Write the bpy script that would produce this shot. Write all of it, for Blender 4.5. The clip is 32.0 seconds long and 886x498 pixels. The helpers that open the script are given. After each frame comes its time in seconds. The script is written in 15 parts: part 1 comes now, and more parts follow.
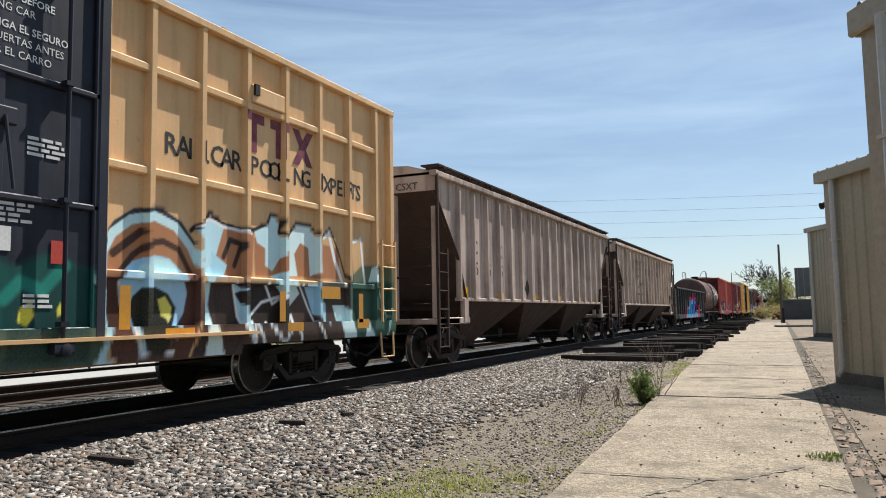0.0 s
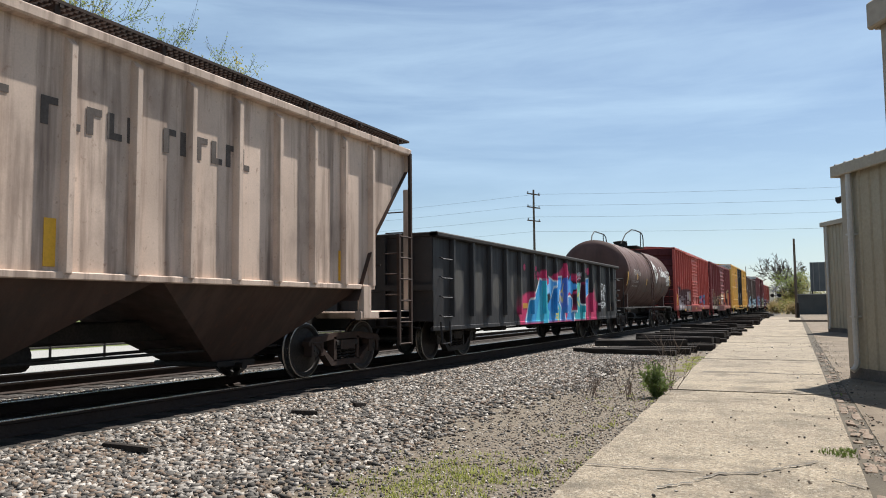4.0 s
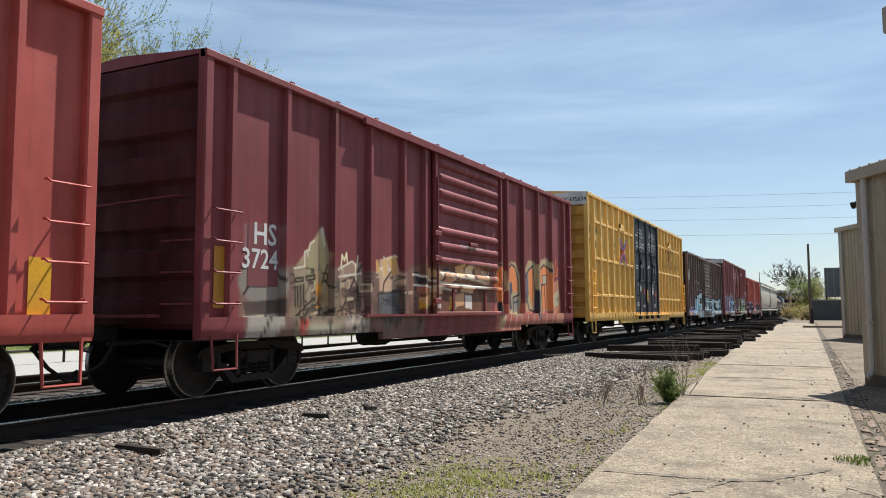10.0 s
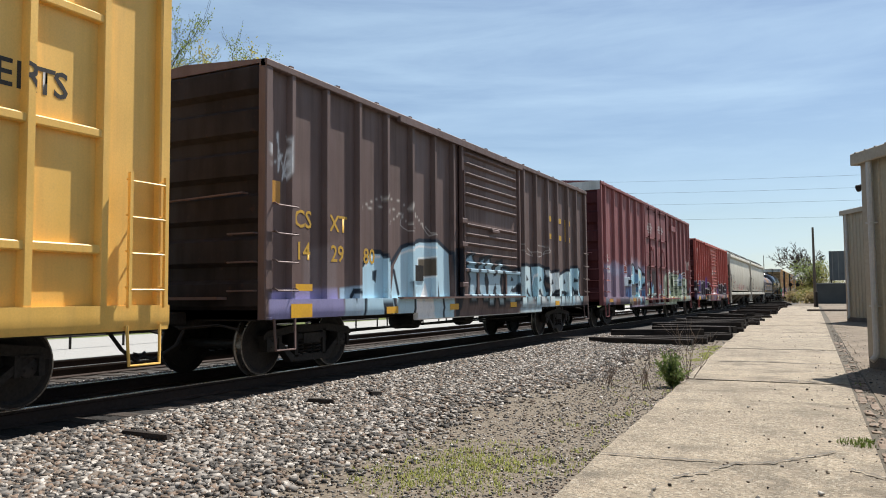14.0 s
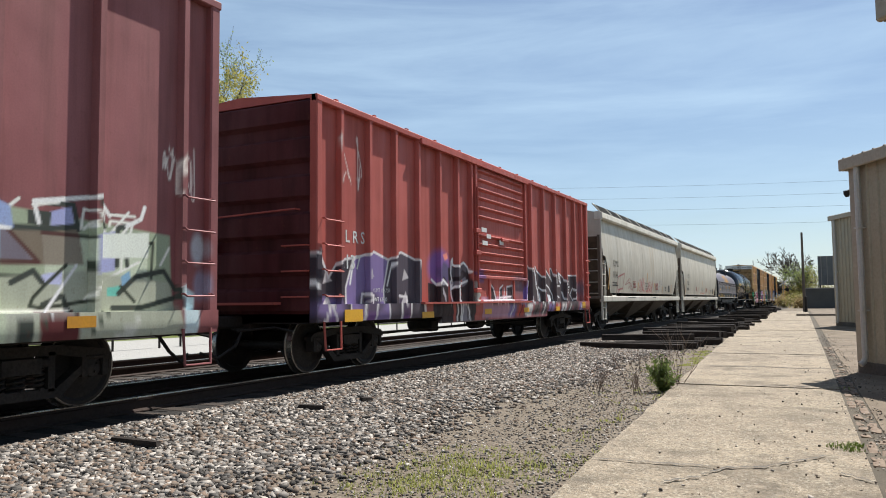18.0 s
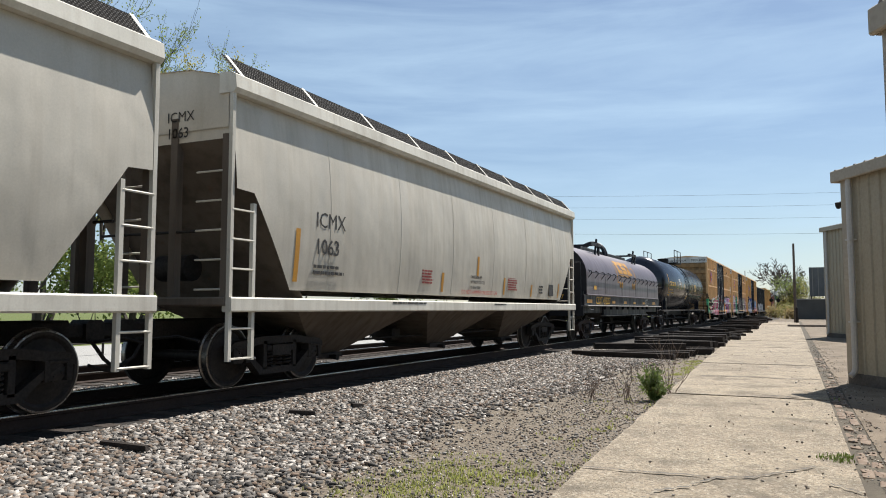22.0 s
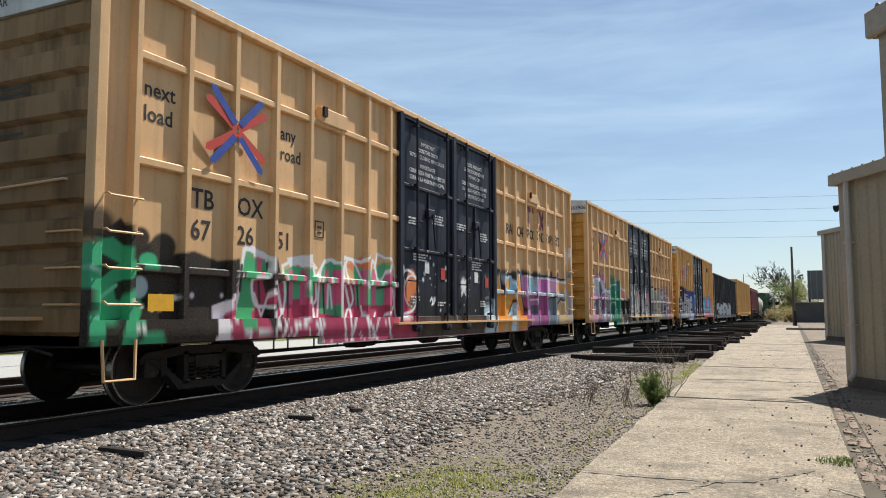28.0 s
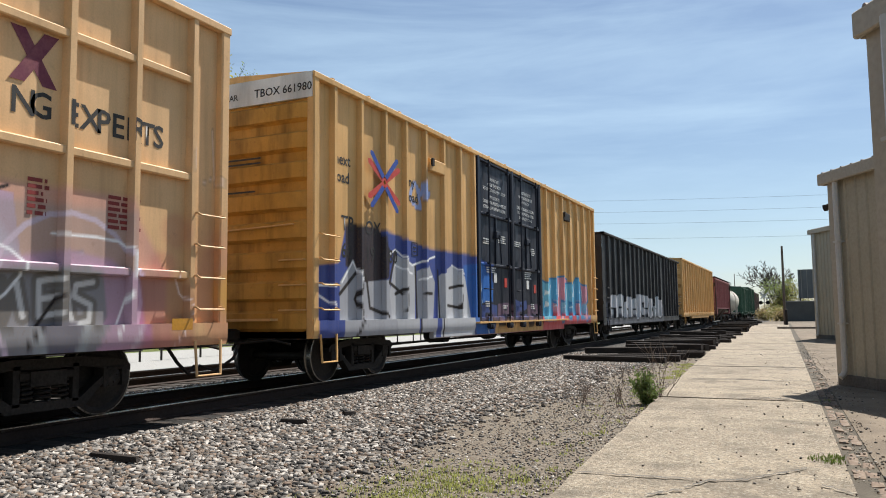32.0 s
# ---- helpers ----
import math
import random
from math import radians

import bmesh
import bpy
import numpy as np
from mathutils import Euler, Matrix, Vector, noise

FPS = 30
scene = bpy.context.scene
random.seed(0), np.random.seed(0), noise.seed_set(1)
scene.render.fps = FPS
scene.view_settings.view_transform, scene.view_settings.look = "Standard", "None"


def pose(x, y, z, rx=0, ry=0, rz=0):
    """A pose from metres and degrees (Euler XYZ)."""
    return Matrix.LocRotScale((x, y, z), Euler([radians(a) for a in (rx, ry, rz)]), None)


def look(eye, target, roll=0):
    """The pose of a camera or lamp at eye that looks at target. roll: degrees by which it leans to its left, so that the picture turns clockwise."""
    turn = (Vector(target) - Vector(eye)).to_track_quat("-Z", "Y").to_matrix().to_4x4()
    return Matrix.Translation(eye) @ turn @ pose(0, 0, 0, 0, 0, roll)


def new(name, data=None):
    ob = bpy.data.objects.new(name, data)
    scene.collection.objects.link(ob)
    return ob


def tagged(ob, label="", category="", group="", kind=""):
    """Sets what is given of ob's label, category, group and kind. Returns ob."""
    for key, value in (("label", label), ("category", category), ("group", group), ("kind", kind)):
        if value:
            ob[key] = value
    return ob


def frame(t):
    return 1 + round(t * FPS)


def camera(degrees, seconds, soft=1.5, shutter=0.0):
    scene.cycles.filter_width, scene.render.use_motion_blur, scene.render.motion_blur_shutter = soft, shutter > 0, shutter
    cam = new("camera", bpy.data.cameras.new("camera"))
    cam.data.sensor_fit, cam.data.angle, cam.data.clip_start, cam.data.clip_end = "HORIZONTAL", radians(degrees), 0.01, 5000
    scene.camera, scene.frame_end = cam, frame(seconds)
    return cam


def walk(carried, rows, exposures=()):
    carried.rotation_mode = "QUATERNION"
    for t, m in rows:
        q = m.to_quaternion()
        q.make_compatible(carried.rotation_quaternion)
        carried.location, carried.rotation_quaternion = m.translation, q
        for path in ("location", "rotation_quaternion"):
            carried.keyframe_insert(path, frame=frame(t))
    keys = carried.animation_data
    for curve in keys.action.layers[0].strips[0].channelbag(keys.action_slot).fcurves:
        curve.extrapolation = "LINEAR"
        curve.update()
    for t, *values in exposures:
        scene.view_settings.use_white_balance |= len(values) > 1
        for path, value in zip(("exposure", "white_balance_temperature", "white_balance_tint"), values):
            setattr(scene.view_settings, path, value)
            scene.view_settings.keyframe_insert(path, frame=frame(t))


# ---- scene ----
# Units: metres. Y runs along the track away from the eye, X to the right, z = 0 is the top of the rail.
EYE_Z = 1.149
TRACK_X = -8.45      # centre line of the train's track
SPEED = 9.22         # metres per second, towards -Y
cam = camera(60.2, 32.0, soft=1.0)
VIEW = [             # seconds, heading, pitch, roll in degrees
    (0, 24.63, 4.96, -0.99),
    (0.5, 24.79, 5.09, -0.99),
    (1, 24.93, 5.09, -0.98),
    (1.5, 25.05, 4.87, -0.95),
    (2, 25.21, 4.63, -0.94),
    (2.5, 25.37, 4.40, -0.84),
    (3, 25.46, 4.37, -0.76),
    (3.5, 25.50, 4.41, -0.56),
    (5.5, 25.95, 4.06, -0.61),
    (6, 26.11, 4.00, -0.57),
    (6.5, 26.19, 4.02, -0.43),
    (7, 26.28, 4.21, -0.39),
    (7.5, 26.36, 4.40, -0.35),
    (8, 26.47, 4.56, -0.30),
    (8.5, 26.57, 4.63, -0.21),
    (9, 26.58, 4.66, -0.21),
    (9.5, 26.56, 4.66, -0.15),
    (10, 26.47, 4.65, -0.20),
    (10.5, 26.40, 4.58, -0.31),
    (11, 26.35, 4.47, -0.53),
    (11.5, 26.40, 4.29, -0.62),
    (12, 26.55, 4.12, -0.72),
    (12.5, 26.70, 3.95, -0.65),
    (13, 26.80, 3.80, -0.57),
    (13.5, 26.81, 3.66, -0.51),
    (14, 26.76, 3.56, -0.49),
    (14.5, 26.73, 3.57, -0.61),
    (16.5, 26.61, 4.13, -0.80),
    (17, 26.46, 4.16, -0.80),
    (17.5, 26.29, 4.09, -0.76),
    (18, 26.08, 3.96, -0.60),
    (18.5, 25.81, 3.98, -0.61),
    (19, 25.61, 4.05, -0.56),
    (19.5, 25.53, 4.12, -0.54),
    (20, 25.51, 4.18, -0.47),
    (20.5, 25.51, 4.19, -0.44),
    (21, 25.51, 4.22, -0.28),
    (21.5, 25.52, 4.31, -0.15),
    (22, 25.56, 4.46, 0.06),
    (22.5, 25.58, 4.62, 0.15),
    (23, 25.62, 4.68, 0.17),
    (23.5, 25.67, 4.61, 0.17),
    (24, 25.70, 4.47, 0.12),
    (24.5, 25.67, 4.33, -0.01),
    (25, 25.57, 4.27, -0.01),
    (25.5, 25.48, 4.27, 0.01),
    (27.5, 25.43, 4.60, -0.23),
    (28, 25.45, 4.79, -0.14),
    (28.5, 25.46, 4.88, -0.02),
    (29, 25.56, 4.93, 0.10),
    (29.5, 25.58, 4.98, 0.04),
    (30, 25.51, 5.01, -0.09),
    (30.5, 25.35, 5.00, -0.00),
    (31, 25.17, 5.09, -0.17),
    (31.5, 25.00, 5.07, -0.36),
    (32, 24.84, 4.93, -0.63),
]
walk(cam, [(t, pose(0, 0, EYE_Z, 90 + p, 0, h) @ pose(0, 0, 0, 0, 0, r)) for t, h, p, r in VIEW],
     exposures=[(0.0, 0.80), (32.0, 0.80)])

# ---- daylight ----
SUN = Vector((0.75, 2.5, 3.9)).normalized()
world = bpy.data.worlds.new("sky")
scene.world = world
world.use_nodes = True
wn, wl = world.node_tree.nodes, world.node_tree.links
wn.clear()
w_out = wn.new("ShaderNodeOutputWorld")
w_bg = wn.new("ShaderNodeBackground")
w_bg.inputs["Strength"].default_value = 0.058
sky = wn.new("ShaderNodeTexSky")
sky.sky_type, sky.sun_disc = "NISHITA", False
sky.sun_elevation, sky.sun_rotation = math.asin(SUN.z), math.atan2(SUN.x, SUN.y)
sky.air_density, sky.dust_density, sky.ozone_density = 1.0, 0.4, 2.2
# thin streaks of high cloud, drawn out along the horizon
w_tc = wn.new("ShaderNodeTexCoord")
w_map = wn.new("ShaderNodeMapping")
w_map.inputs["Rotation"].default_value = (0.05, 0.08, radians(-28))
w_map.inputs["Scale"].default_value = (1.3, 1.3, 10.0)
w_noise = wn.new("ShaderNodeTexNoise")
w_noise.inputs["Scale"].default_value, w_noise.inputs["Detail"].default_value = 1.5, 8
w_noise.inputs["Roughness"].default_value = 0.6
w_noise.inputs["Distortion"].default_value = 0.35
w_ramp = wn.new("ShaderNodeValToRGB")
w_ramp.color_ramp.elements[0].position, w_ramp.color_ramp.elements[1].position = 0.40, 0.70
w_ramp.color_ramp.elements[0].color, w_ramp.color_ramp.elements[1].color = (0.13, 0.13, 0.13, 1), (0.56, 0.56, 0.56, 1)
w_mix = wn.new("ShaderNodeMix")
w_mix.data_type = "RGBA"
w_mix.inputs[7].default_value = (6.1, 8.2, 10.2, 1)
wl.new(w_tc.outputs["Generated"], w_map.inputs["Vector"])
wl.new(w_map.outputs["Vector"], w_noise.inputs["Vector"])
wl.new(w_noise.outputs["Fac"], w_ramp.inputs["Fac"])
wl.new(w_ramp.outputs["Color"], w_mix.inputs[0])
wl.new(sky.outputs["Color"], w_mix.inputs[6])
wl.new(w_mix.outputs[2], w_bg.inputs["Color"])
wl.new(w_bg.outputs["Background"], w_out.inputs["Surface"])
sun = new("sun", bpy.data.lights.new("sun", "SUN"))
sun.data.energy, sun.data.angle, sun.data.color = 5.0, radians(0.53), (1.0, 0.965, 0.91)
sun.matrix_world = look(SUN * 60, (0, 0, 0))


# ---- tools: meshes ----
class Mesh:
    """Vertices and faces of one mesh, gathered piece by piece."""

    def __init__(self):
        self.v, self.f = [], []

    def add(self, verts, faces):
        n = len(self.v)
        self.v.extend(tuple(map(float, p)) for p in verts)
        self.f.extend(tuple(n + i for i in q) for q in faces)
        return self

    def box(self, x0, x1, y0, y1, z0, z1, c=0.0):
        """A box; c cuts the edges that run along its longest side."""
        if c <= 0:
            p = [(x, y, z) for x in (x0, x1) for y in (y0, y1) for z in (z0, z1)]
            return self.add(p, [(0, 1, 3, 2), (4, 6, 7, 5), (0, 4, 5, 1), (2, 3, 7, 6), (0, 2, 6, 4), (1, 5, 7, 3)])
        size = (x1 - x0, y1 - y0, z1 - z0)
        k = size.index(max(size))
        lo, hi = (x0, y0, z0), (x1, y1, z1)
        i, j = [(1, 2), (2, 0), (0, 1)][k]
        oct_ = [(lo[i] + c, lo[j]), (hi[i] - c, lo[j]), (hi[i], lo[j] + c), (hi[i], hi[j] - c),
                (hi[i] - c, hi[j]), (lo[i] + c, hi[j]), (lo[i], hi[j] - c), (lo[i], lo[j] + c)]
        return self.prism(oct_, "xyz"[k], lo[k], hi[k])

    def long_box(self, x0, x1, y0, y1, z0, z1, c=0.015, step=0.05):
        """A box with cut edges, divided along its longest side, so that paint can lie on a part of it."""
        lo, hi = (x0, y0, z0), (x1, y1, z1)
        k = max(range(3), key=lambda q: hi[q] - lo[q])
        i, j = [(1, 2), (2, 0), (0, 1)][k]
        ring = [(lo[i] + c, lo[j]), (hi[i] - c, lo[j]), (hi[i], lo[j] + c), (hi[i], hi[j] - c),
                (hi[i] - c, hi[j]), (lo[i] + c, hi[j]), (lo[i], hi[j] - c), (lo[i], lo[j] + c)]

        def spot(q, a):
            p = [0, 0, 0]
            p[k], p[i], p[j] = a, ring[q % 8][0], ring[q % 8][1]
            return p
        self.grid(spot, range(8, -1, -1), steps(lo[k], hi[k], step))
        self.add([spot(q, lo[k]) for q in range(8)], [tuple(range(7, -1, -1))])
        return self.add([spot(q, hi[k]) for q in range(8)], [tuple(range(8))])

    def prism(self, poly, axis, a0, a1):
        """A polygon (in the two other axes, in cyclic order) drawn out along axis from a0 to a1."""
        k = "xyz".index(axis)
        i, j = [(1, 2), (2, 0), (0, 1)][k]
        pts = []
        for a in (a0, a1):
            for q in poly:
                p = [0, 0, 0]
                p[k], p[i], p[j] = a, q[0], q[1]
                pts.append(p)
        n = len(poly)
        faces = [tuple(range(n - 1, -1, -1)), tuple(range(n, 2 * n))]
        faces += [(m, (m + 1) % n, n + (m + 1) % n, n + m) for m in range(n)]
        return self.add(pts, faces)

    def tube(self, path, r, n=6):
        """A round bar along a path of points."""
        path = [Vector(p) for p in path]
        pts, faces = [], []
        up = None
        for k, p in enumerate(path):
            d = (path[min(k + 1, len(path) - 1)] - path[max(k - 1, 0)]).normalized()
            if up is None:
                up = d.orthogonal().normalized()
            up = (up - d * up.dot(d)).normalized()
            side = d.cross(up)
            rr = r[k] if isinstance(r, (list, tuple)) else r
            pts += [p + rr * (math.cos(2 * math.pi * i / n) * up + math.sin(2 * math.pi * i / n) * side) for i in range(n)]
        for k in range(len(path) - 1):
            faces += [(k * n + i, k * n + (i + 1) % n, (k + 1) * n + (i + 1) % n, (k + 1) * n + i) for i in range(n)]
        faces += [tuple(range(n - 1, -1, -1)), tuple(range((len(path) - 1) * n, len(path) * n))]
        return self.add(pts, faces)

    def lathe(self, profile, axis, centre, n=32):
        """A profile of (along, radius) turned round an axis through centre."""
        k = "xyz".index(axis)
        i, j = [(1, 2), (2, 0), (0, 1)][k]
        pts, faces = [], []
        for a, r in profile:
            for m in range(n):
                p = list(centre)
                p[k] += a
                p[i] += r * math.cos(2 * math.pi * m / n)
                p[j] += r * math.sin(2 * math.pi * m / n)
                pts.append(p)
        for q in range(len(profile) - 1):
            faces += [(q * n + m, q * n + (m + 1) % n, (q + 1) * n + (m + 1) % n, (q + 1) * n + m) for m in range(n)]
        faces += [tuple(range(n - 1, -1, -1)), tuple(range((len(profile) - 1) * n, len(profile) * n))]
        return self.add(pts, faces)

    def grid(self, place, us, vs):
        """A sheet: place(u, v) gives a point."""
        pts = [place(u, v) for u in us for v in vs]
        m = len(vs)
        return self.add(pts, [(a * m + b, (a + 1) * m + b, (a + 1) * m + b + 1, a * m + b + 1)
                              for a in range(len(us) - 1) for b in range(m - 1)])

    def data(self, name, material, sharp=0.6):
        me = bpy.data.meshes.new(name)
        me.from_pydata(self.v, [], self.f)
        me.materials.append(material)
        me.polygons.foreach_set("use_smooth", np.ones(len(me.polygons), dtype=bool))
        me.set_sharp_from_angle(angle=sharp)
        return me


def part(name, mesh, material, parent, label="", paint=None, kind=""):
    """One mesh object under a thing or a part. paint: a coat of spray paint, laid on by place."""
    me = mesh if isinstance(mesh, bpy.types.Mesh) else mesh.data(name, material)
    if paint is not None:
        coat(me, paint)
    ob = new(name, me)
    ob.parent = parent
    return tagged(ob, label, kind=kind)


def steps(a, b, d):
    return [float(x) for x in np.linspace(a, b, max(2, int(math.ceil(abs(b - a) / d)) + 1))]


# ---- tools: spray paint on the cars' sides ----
class Spray:
    """A picture in (y, z) on a car's side, made of soft shapes laid one over another."""

    def __init__(self):
        self.ops = []

    def blot(self, y, z, ry, rz, rgb, soft=0.05, a=1.0):
        self.ops.append(("blot", (y, z, ry, rz), rgb, soft, a))
        return self

    def poly(self, pts, rgb, soft=0.03, a=1.0):
        self.ops.append(("poly", pts, rgb, soft, a))
        return self

    def line(self, pts, rgb, w=0.05, soft=0.03, a=1.0):
        self.ops.append(("line", (pts, w), rgb, soft, a))
        return self

    def ring(self, y, z, r, rgb, w=0.05, soft=0.03, a=1.0):
        n = 20
        return self.line([(y + r * math.cos(2 * math.pi * k / n), z + r * math.sin(2 * math.pi * k / n)) for k in range(n + 1)],
                         rgb, w, soft, a)

    def glyph(self, pts, rgb, rim, w=0.05, rimw=0.05):
        """A closed letter form with a rim."""
        self.poly(pts, rgb)
        return self.line(pts + pts[:1], rim, rimw)

    def rgba(self, y, z):
        full, whole_y, whole_z = np.zeros((len(y), 4)), y, z
        order = np.argsort(whole_y)
        sorted_y = whole_y[order]
        for kind, what, rgb, soft, a in self.ops:
            if kind == "blot":
                lo, hi, bot, top = what[0] - what[2], what[0] + what[2], what[1] - what[3], what[1] + what[3]
                pad = soft * max(what[2], what[3]) / min(what[2], what[3])
            else:
                pts = what if kind == "poly" else what[0]
                lo, hi, bot, top = min(p[0] for p in pts), max(p[0] for p in pts), min(p[1] for p in pts), max(p[1] for p in pts)
                pad = soft + (0 if kind == "poly" else what[1])
            near = order[np.searchsorted(sorted_y, lo - pad):np.searchsorted(sorted_y, hi + pad)]
            near = near[(whole_z[near] > bot - pad) & (whole_z[near] < top + pad)]
            if not len(near):
                continue
            y, z, out = whole_y[near], whole_z[near], full[near]
            if kind == "blot":
                d = (np.hypot((y - what[0]) / what[2], (z - what[1]) / what[3]) - 1) * min(what[2], what[3])
            else:
                d = np.full(len(y), 9.0)
                inside = np.zeros(len(y), dtype=bool)
                seq = pts + pts[:1] if kind == "poly" else pts
                for (ay, az), (by, bz) in zip(seq[:-1], seq[1:]):
                    dy, dz = by - ay, bz - az
                    t = np.clip(((y - ay) * dy + (z - az) * dz) / max(dy * dy + dz * dz, 1e-9), 0, 1)
                    d = np.minimum(d, np.hypot(y - ay - t * dy, z - az - t * dz))
                    if kind == "poly" and abs(dz) > 1e-9:
                        inside ^= ((az > z) != (bz > z)) & (y < dy * (z - az) / dz + ay)
                d = np.where(inside, -d, d) if kind == "poly" else d - what[1] / 2
            k = np.clip(0.5 - d / max(soft, 1e-3), 0, 1) * a
            k = k * k * (3 - 2 * k)
            out[:, :3] = out[:, :3] * (1 - k[:, None]) + np.array(rgb) * k[:, None]
            out[:, 3] = out[:, 3] * (1 - k) + k
            full[near] = out
        return full


def coat(me, spray):
    n = len(me.vertices)
    co = np.empty(n * 3)
    me.vertices.foreach_get("co", co)
    co = co.reshape(n, 3)
    layer = me.color_attributes.new("coat", "FLOAT_COLOR", "POINT")
    c = spray.rgba(co[:, 1], co[:, 2])
    c[:, :3] /= np.maximum(c[:, 3:], 1e-3)
    c[co[:, 0] < 0.2, 3] = 0
    layer.data.foreach_set("color", c.ravel())
    me.attributes.new("covered", "FLOAT", "POINT").data.foreach_set("value", c[:, 3])


def lettering(text, size, material, parent, x, y, z, label="", name="lettering", tall=1.0, align="LEFT"):
    """Flat letters on a car's near side, reading along +y, their foot at z."""
    cu = bpy.data.curves.new(name, "FONT")
    cu.body, cu.size, cu.align_x = text, size * 1.38, align
    cu.resolution_u = 2
    cu.offset = 0.0 if "M" in text else size * 0.02
    tmp = bpy.data.objects.new(name, cu)
    me = bpy.data.meshes.new_from_object(tmp)
    bpy.data.objects.remove(tmp)
    me.transform(Matrix(((0, 0, 1, x), (1, 0, 0, y), (0, tall, 0, z), (0, 0, 0, 1))))
    me.materials.clear()
    me.materials.append(material)
    ob = new(name, me)
    ob.parent = parent
    return tagged(ob, label)


def bars(rows, material, parent, x, label="", name="small_print"):
    """Unreadable print: thin bars (y, z, width, height)."""
    m = Mesh()
    for y, z, w, h in rows:
        m.box(x, x + 0.004, y, y + w, z, z + h)
    return part(name, m, material, parent, label)


# ---- tools: materials ----
def node(nt, kind, **values):
    n = nt.nodes.new(kind)
    for key, value in values.items():
        n.inputs[key.replace("_", " ")].default_value = value
    return n


def mix_rgb(nt, fac, a, b, blend="MIX"):
    n = nt.nodes.new("ShaderNodeMix")
    n.data_type, n.blend_type = "RGBA", blend
    for slot, value in ((0, fac), (6, a), (7, b)):
        if isinstance(value, bpy.types.NodeSocket):
            nt.links.new(value, n.inputs[slot])
        else:
            n.inputs[slot].default_value = value if slot == 0 else (*value, 1)
    return n.outputs[2]


def ramp(nt, fac, lo, hi, a=0.0, b=1.0):
    n = nt.nodes.new("ShaderNodeMapRange")
    n.inputs["From Min"].default_value, n.inputs["From Max"].default_value = lo, hi
    n.inputs["To Min"].default_value, n.inputs["To Max"].default_value = a, b
    nt.links.new(fac, n.inputs["Value"])
    return n.outputs["Result"]


def speckle(nt, scale, stretch=(1, 1, 1), detail=4.0, rough=0.55, seed=0.0, space="Object"):
    tc = nt.nodes.new("ShaderNodeTexCoord")
    mp = nt.nodes.new("ShaderNodeMapping")
    mp.inputs["Scale"].default_value = stretch
    mp.inputs["Location"].default_value = (seed, seed * 0.7, seed * 1.3)
    no = node(nt, "ShaderNodeTexNoise", Scale=scale, Detail=detail, Roughness=rough)
    nt.links.new(tc.outputs[space], mp.inputs["Vector"])
    nt.links.new(mp.outputs["Vector"], no.inputs["Vector"])
    return no.outputs["Fac"]


def surface(name, rgb, rough=0.6, metal=0.0):
    m = bpy.data.materials.new(name)
    m.use_nodes = True
    nt = m.node_tree
    b = nt.nodes["Principled BSDF"]
    b.inputs["Base Color"].default_value = (*rgb, 1)
    b.inputs["Roughness"].default_value, b.inputs["Metallic"].default_value = rough, metal
    b.inputs["Specular IOR Level"].default_value = 0.5 if rough < 0.46 else 0.25
    return m, nt, b


def relief(nt, b, height, strength=0.3, distance=0.01):
    bp = node(nt, "ShaderNodeBump", Strength=strength, Distance=distance)
    nt.links.new(height, bp.inputs["Height"])
    nt.links.new(bp.outputs["Normal"], b.inputs["Normal"])


def rough_stuff(name, rgb, rgb2, scale, rough=0.85, fine=40.0, bump=0.3, dist=0.01, metal=0.0, space="Object", stretch=(1, 1, 1)):
    """Two colours in large patches, finer grain over both, and a fine relief."""
    m, nt, b = surface(name, rgb, rough, metal)
    big = speckle(nt, scale, stretch, 5, space=space)
    small = speckle(nt, fine, stretch, 3, seed=3.0, space=space)
    col = mix_rgb(nt, ramp(nt, big, 0.35, 0.65), rgb, rgb2)
    dark = tuple(c * 0.72 for c in rgb)
    col = mix_rgb(nt, ramp(nt, small, 0.4, 0.75, 0, 0.6), col, dark)
    nt.links.new(col, b.inputs["Base Color"])
    nt.links.new(ramp(nt, small, 0.3, 0.7, rough - 0.1, min(1, rough + 0.1)), b.inputs["Roughness"])
    relief(nt, b, small, bump, dist)
    return m


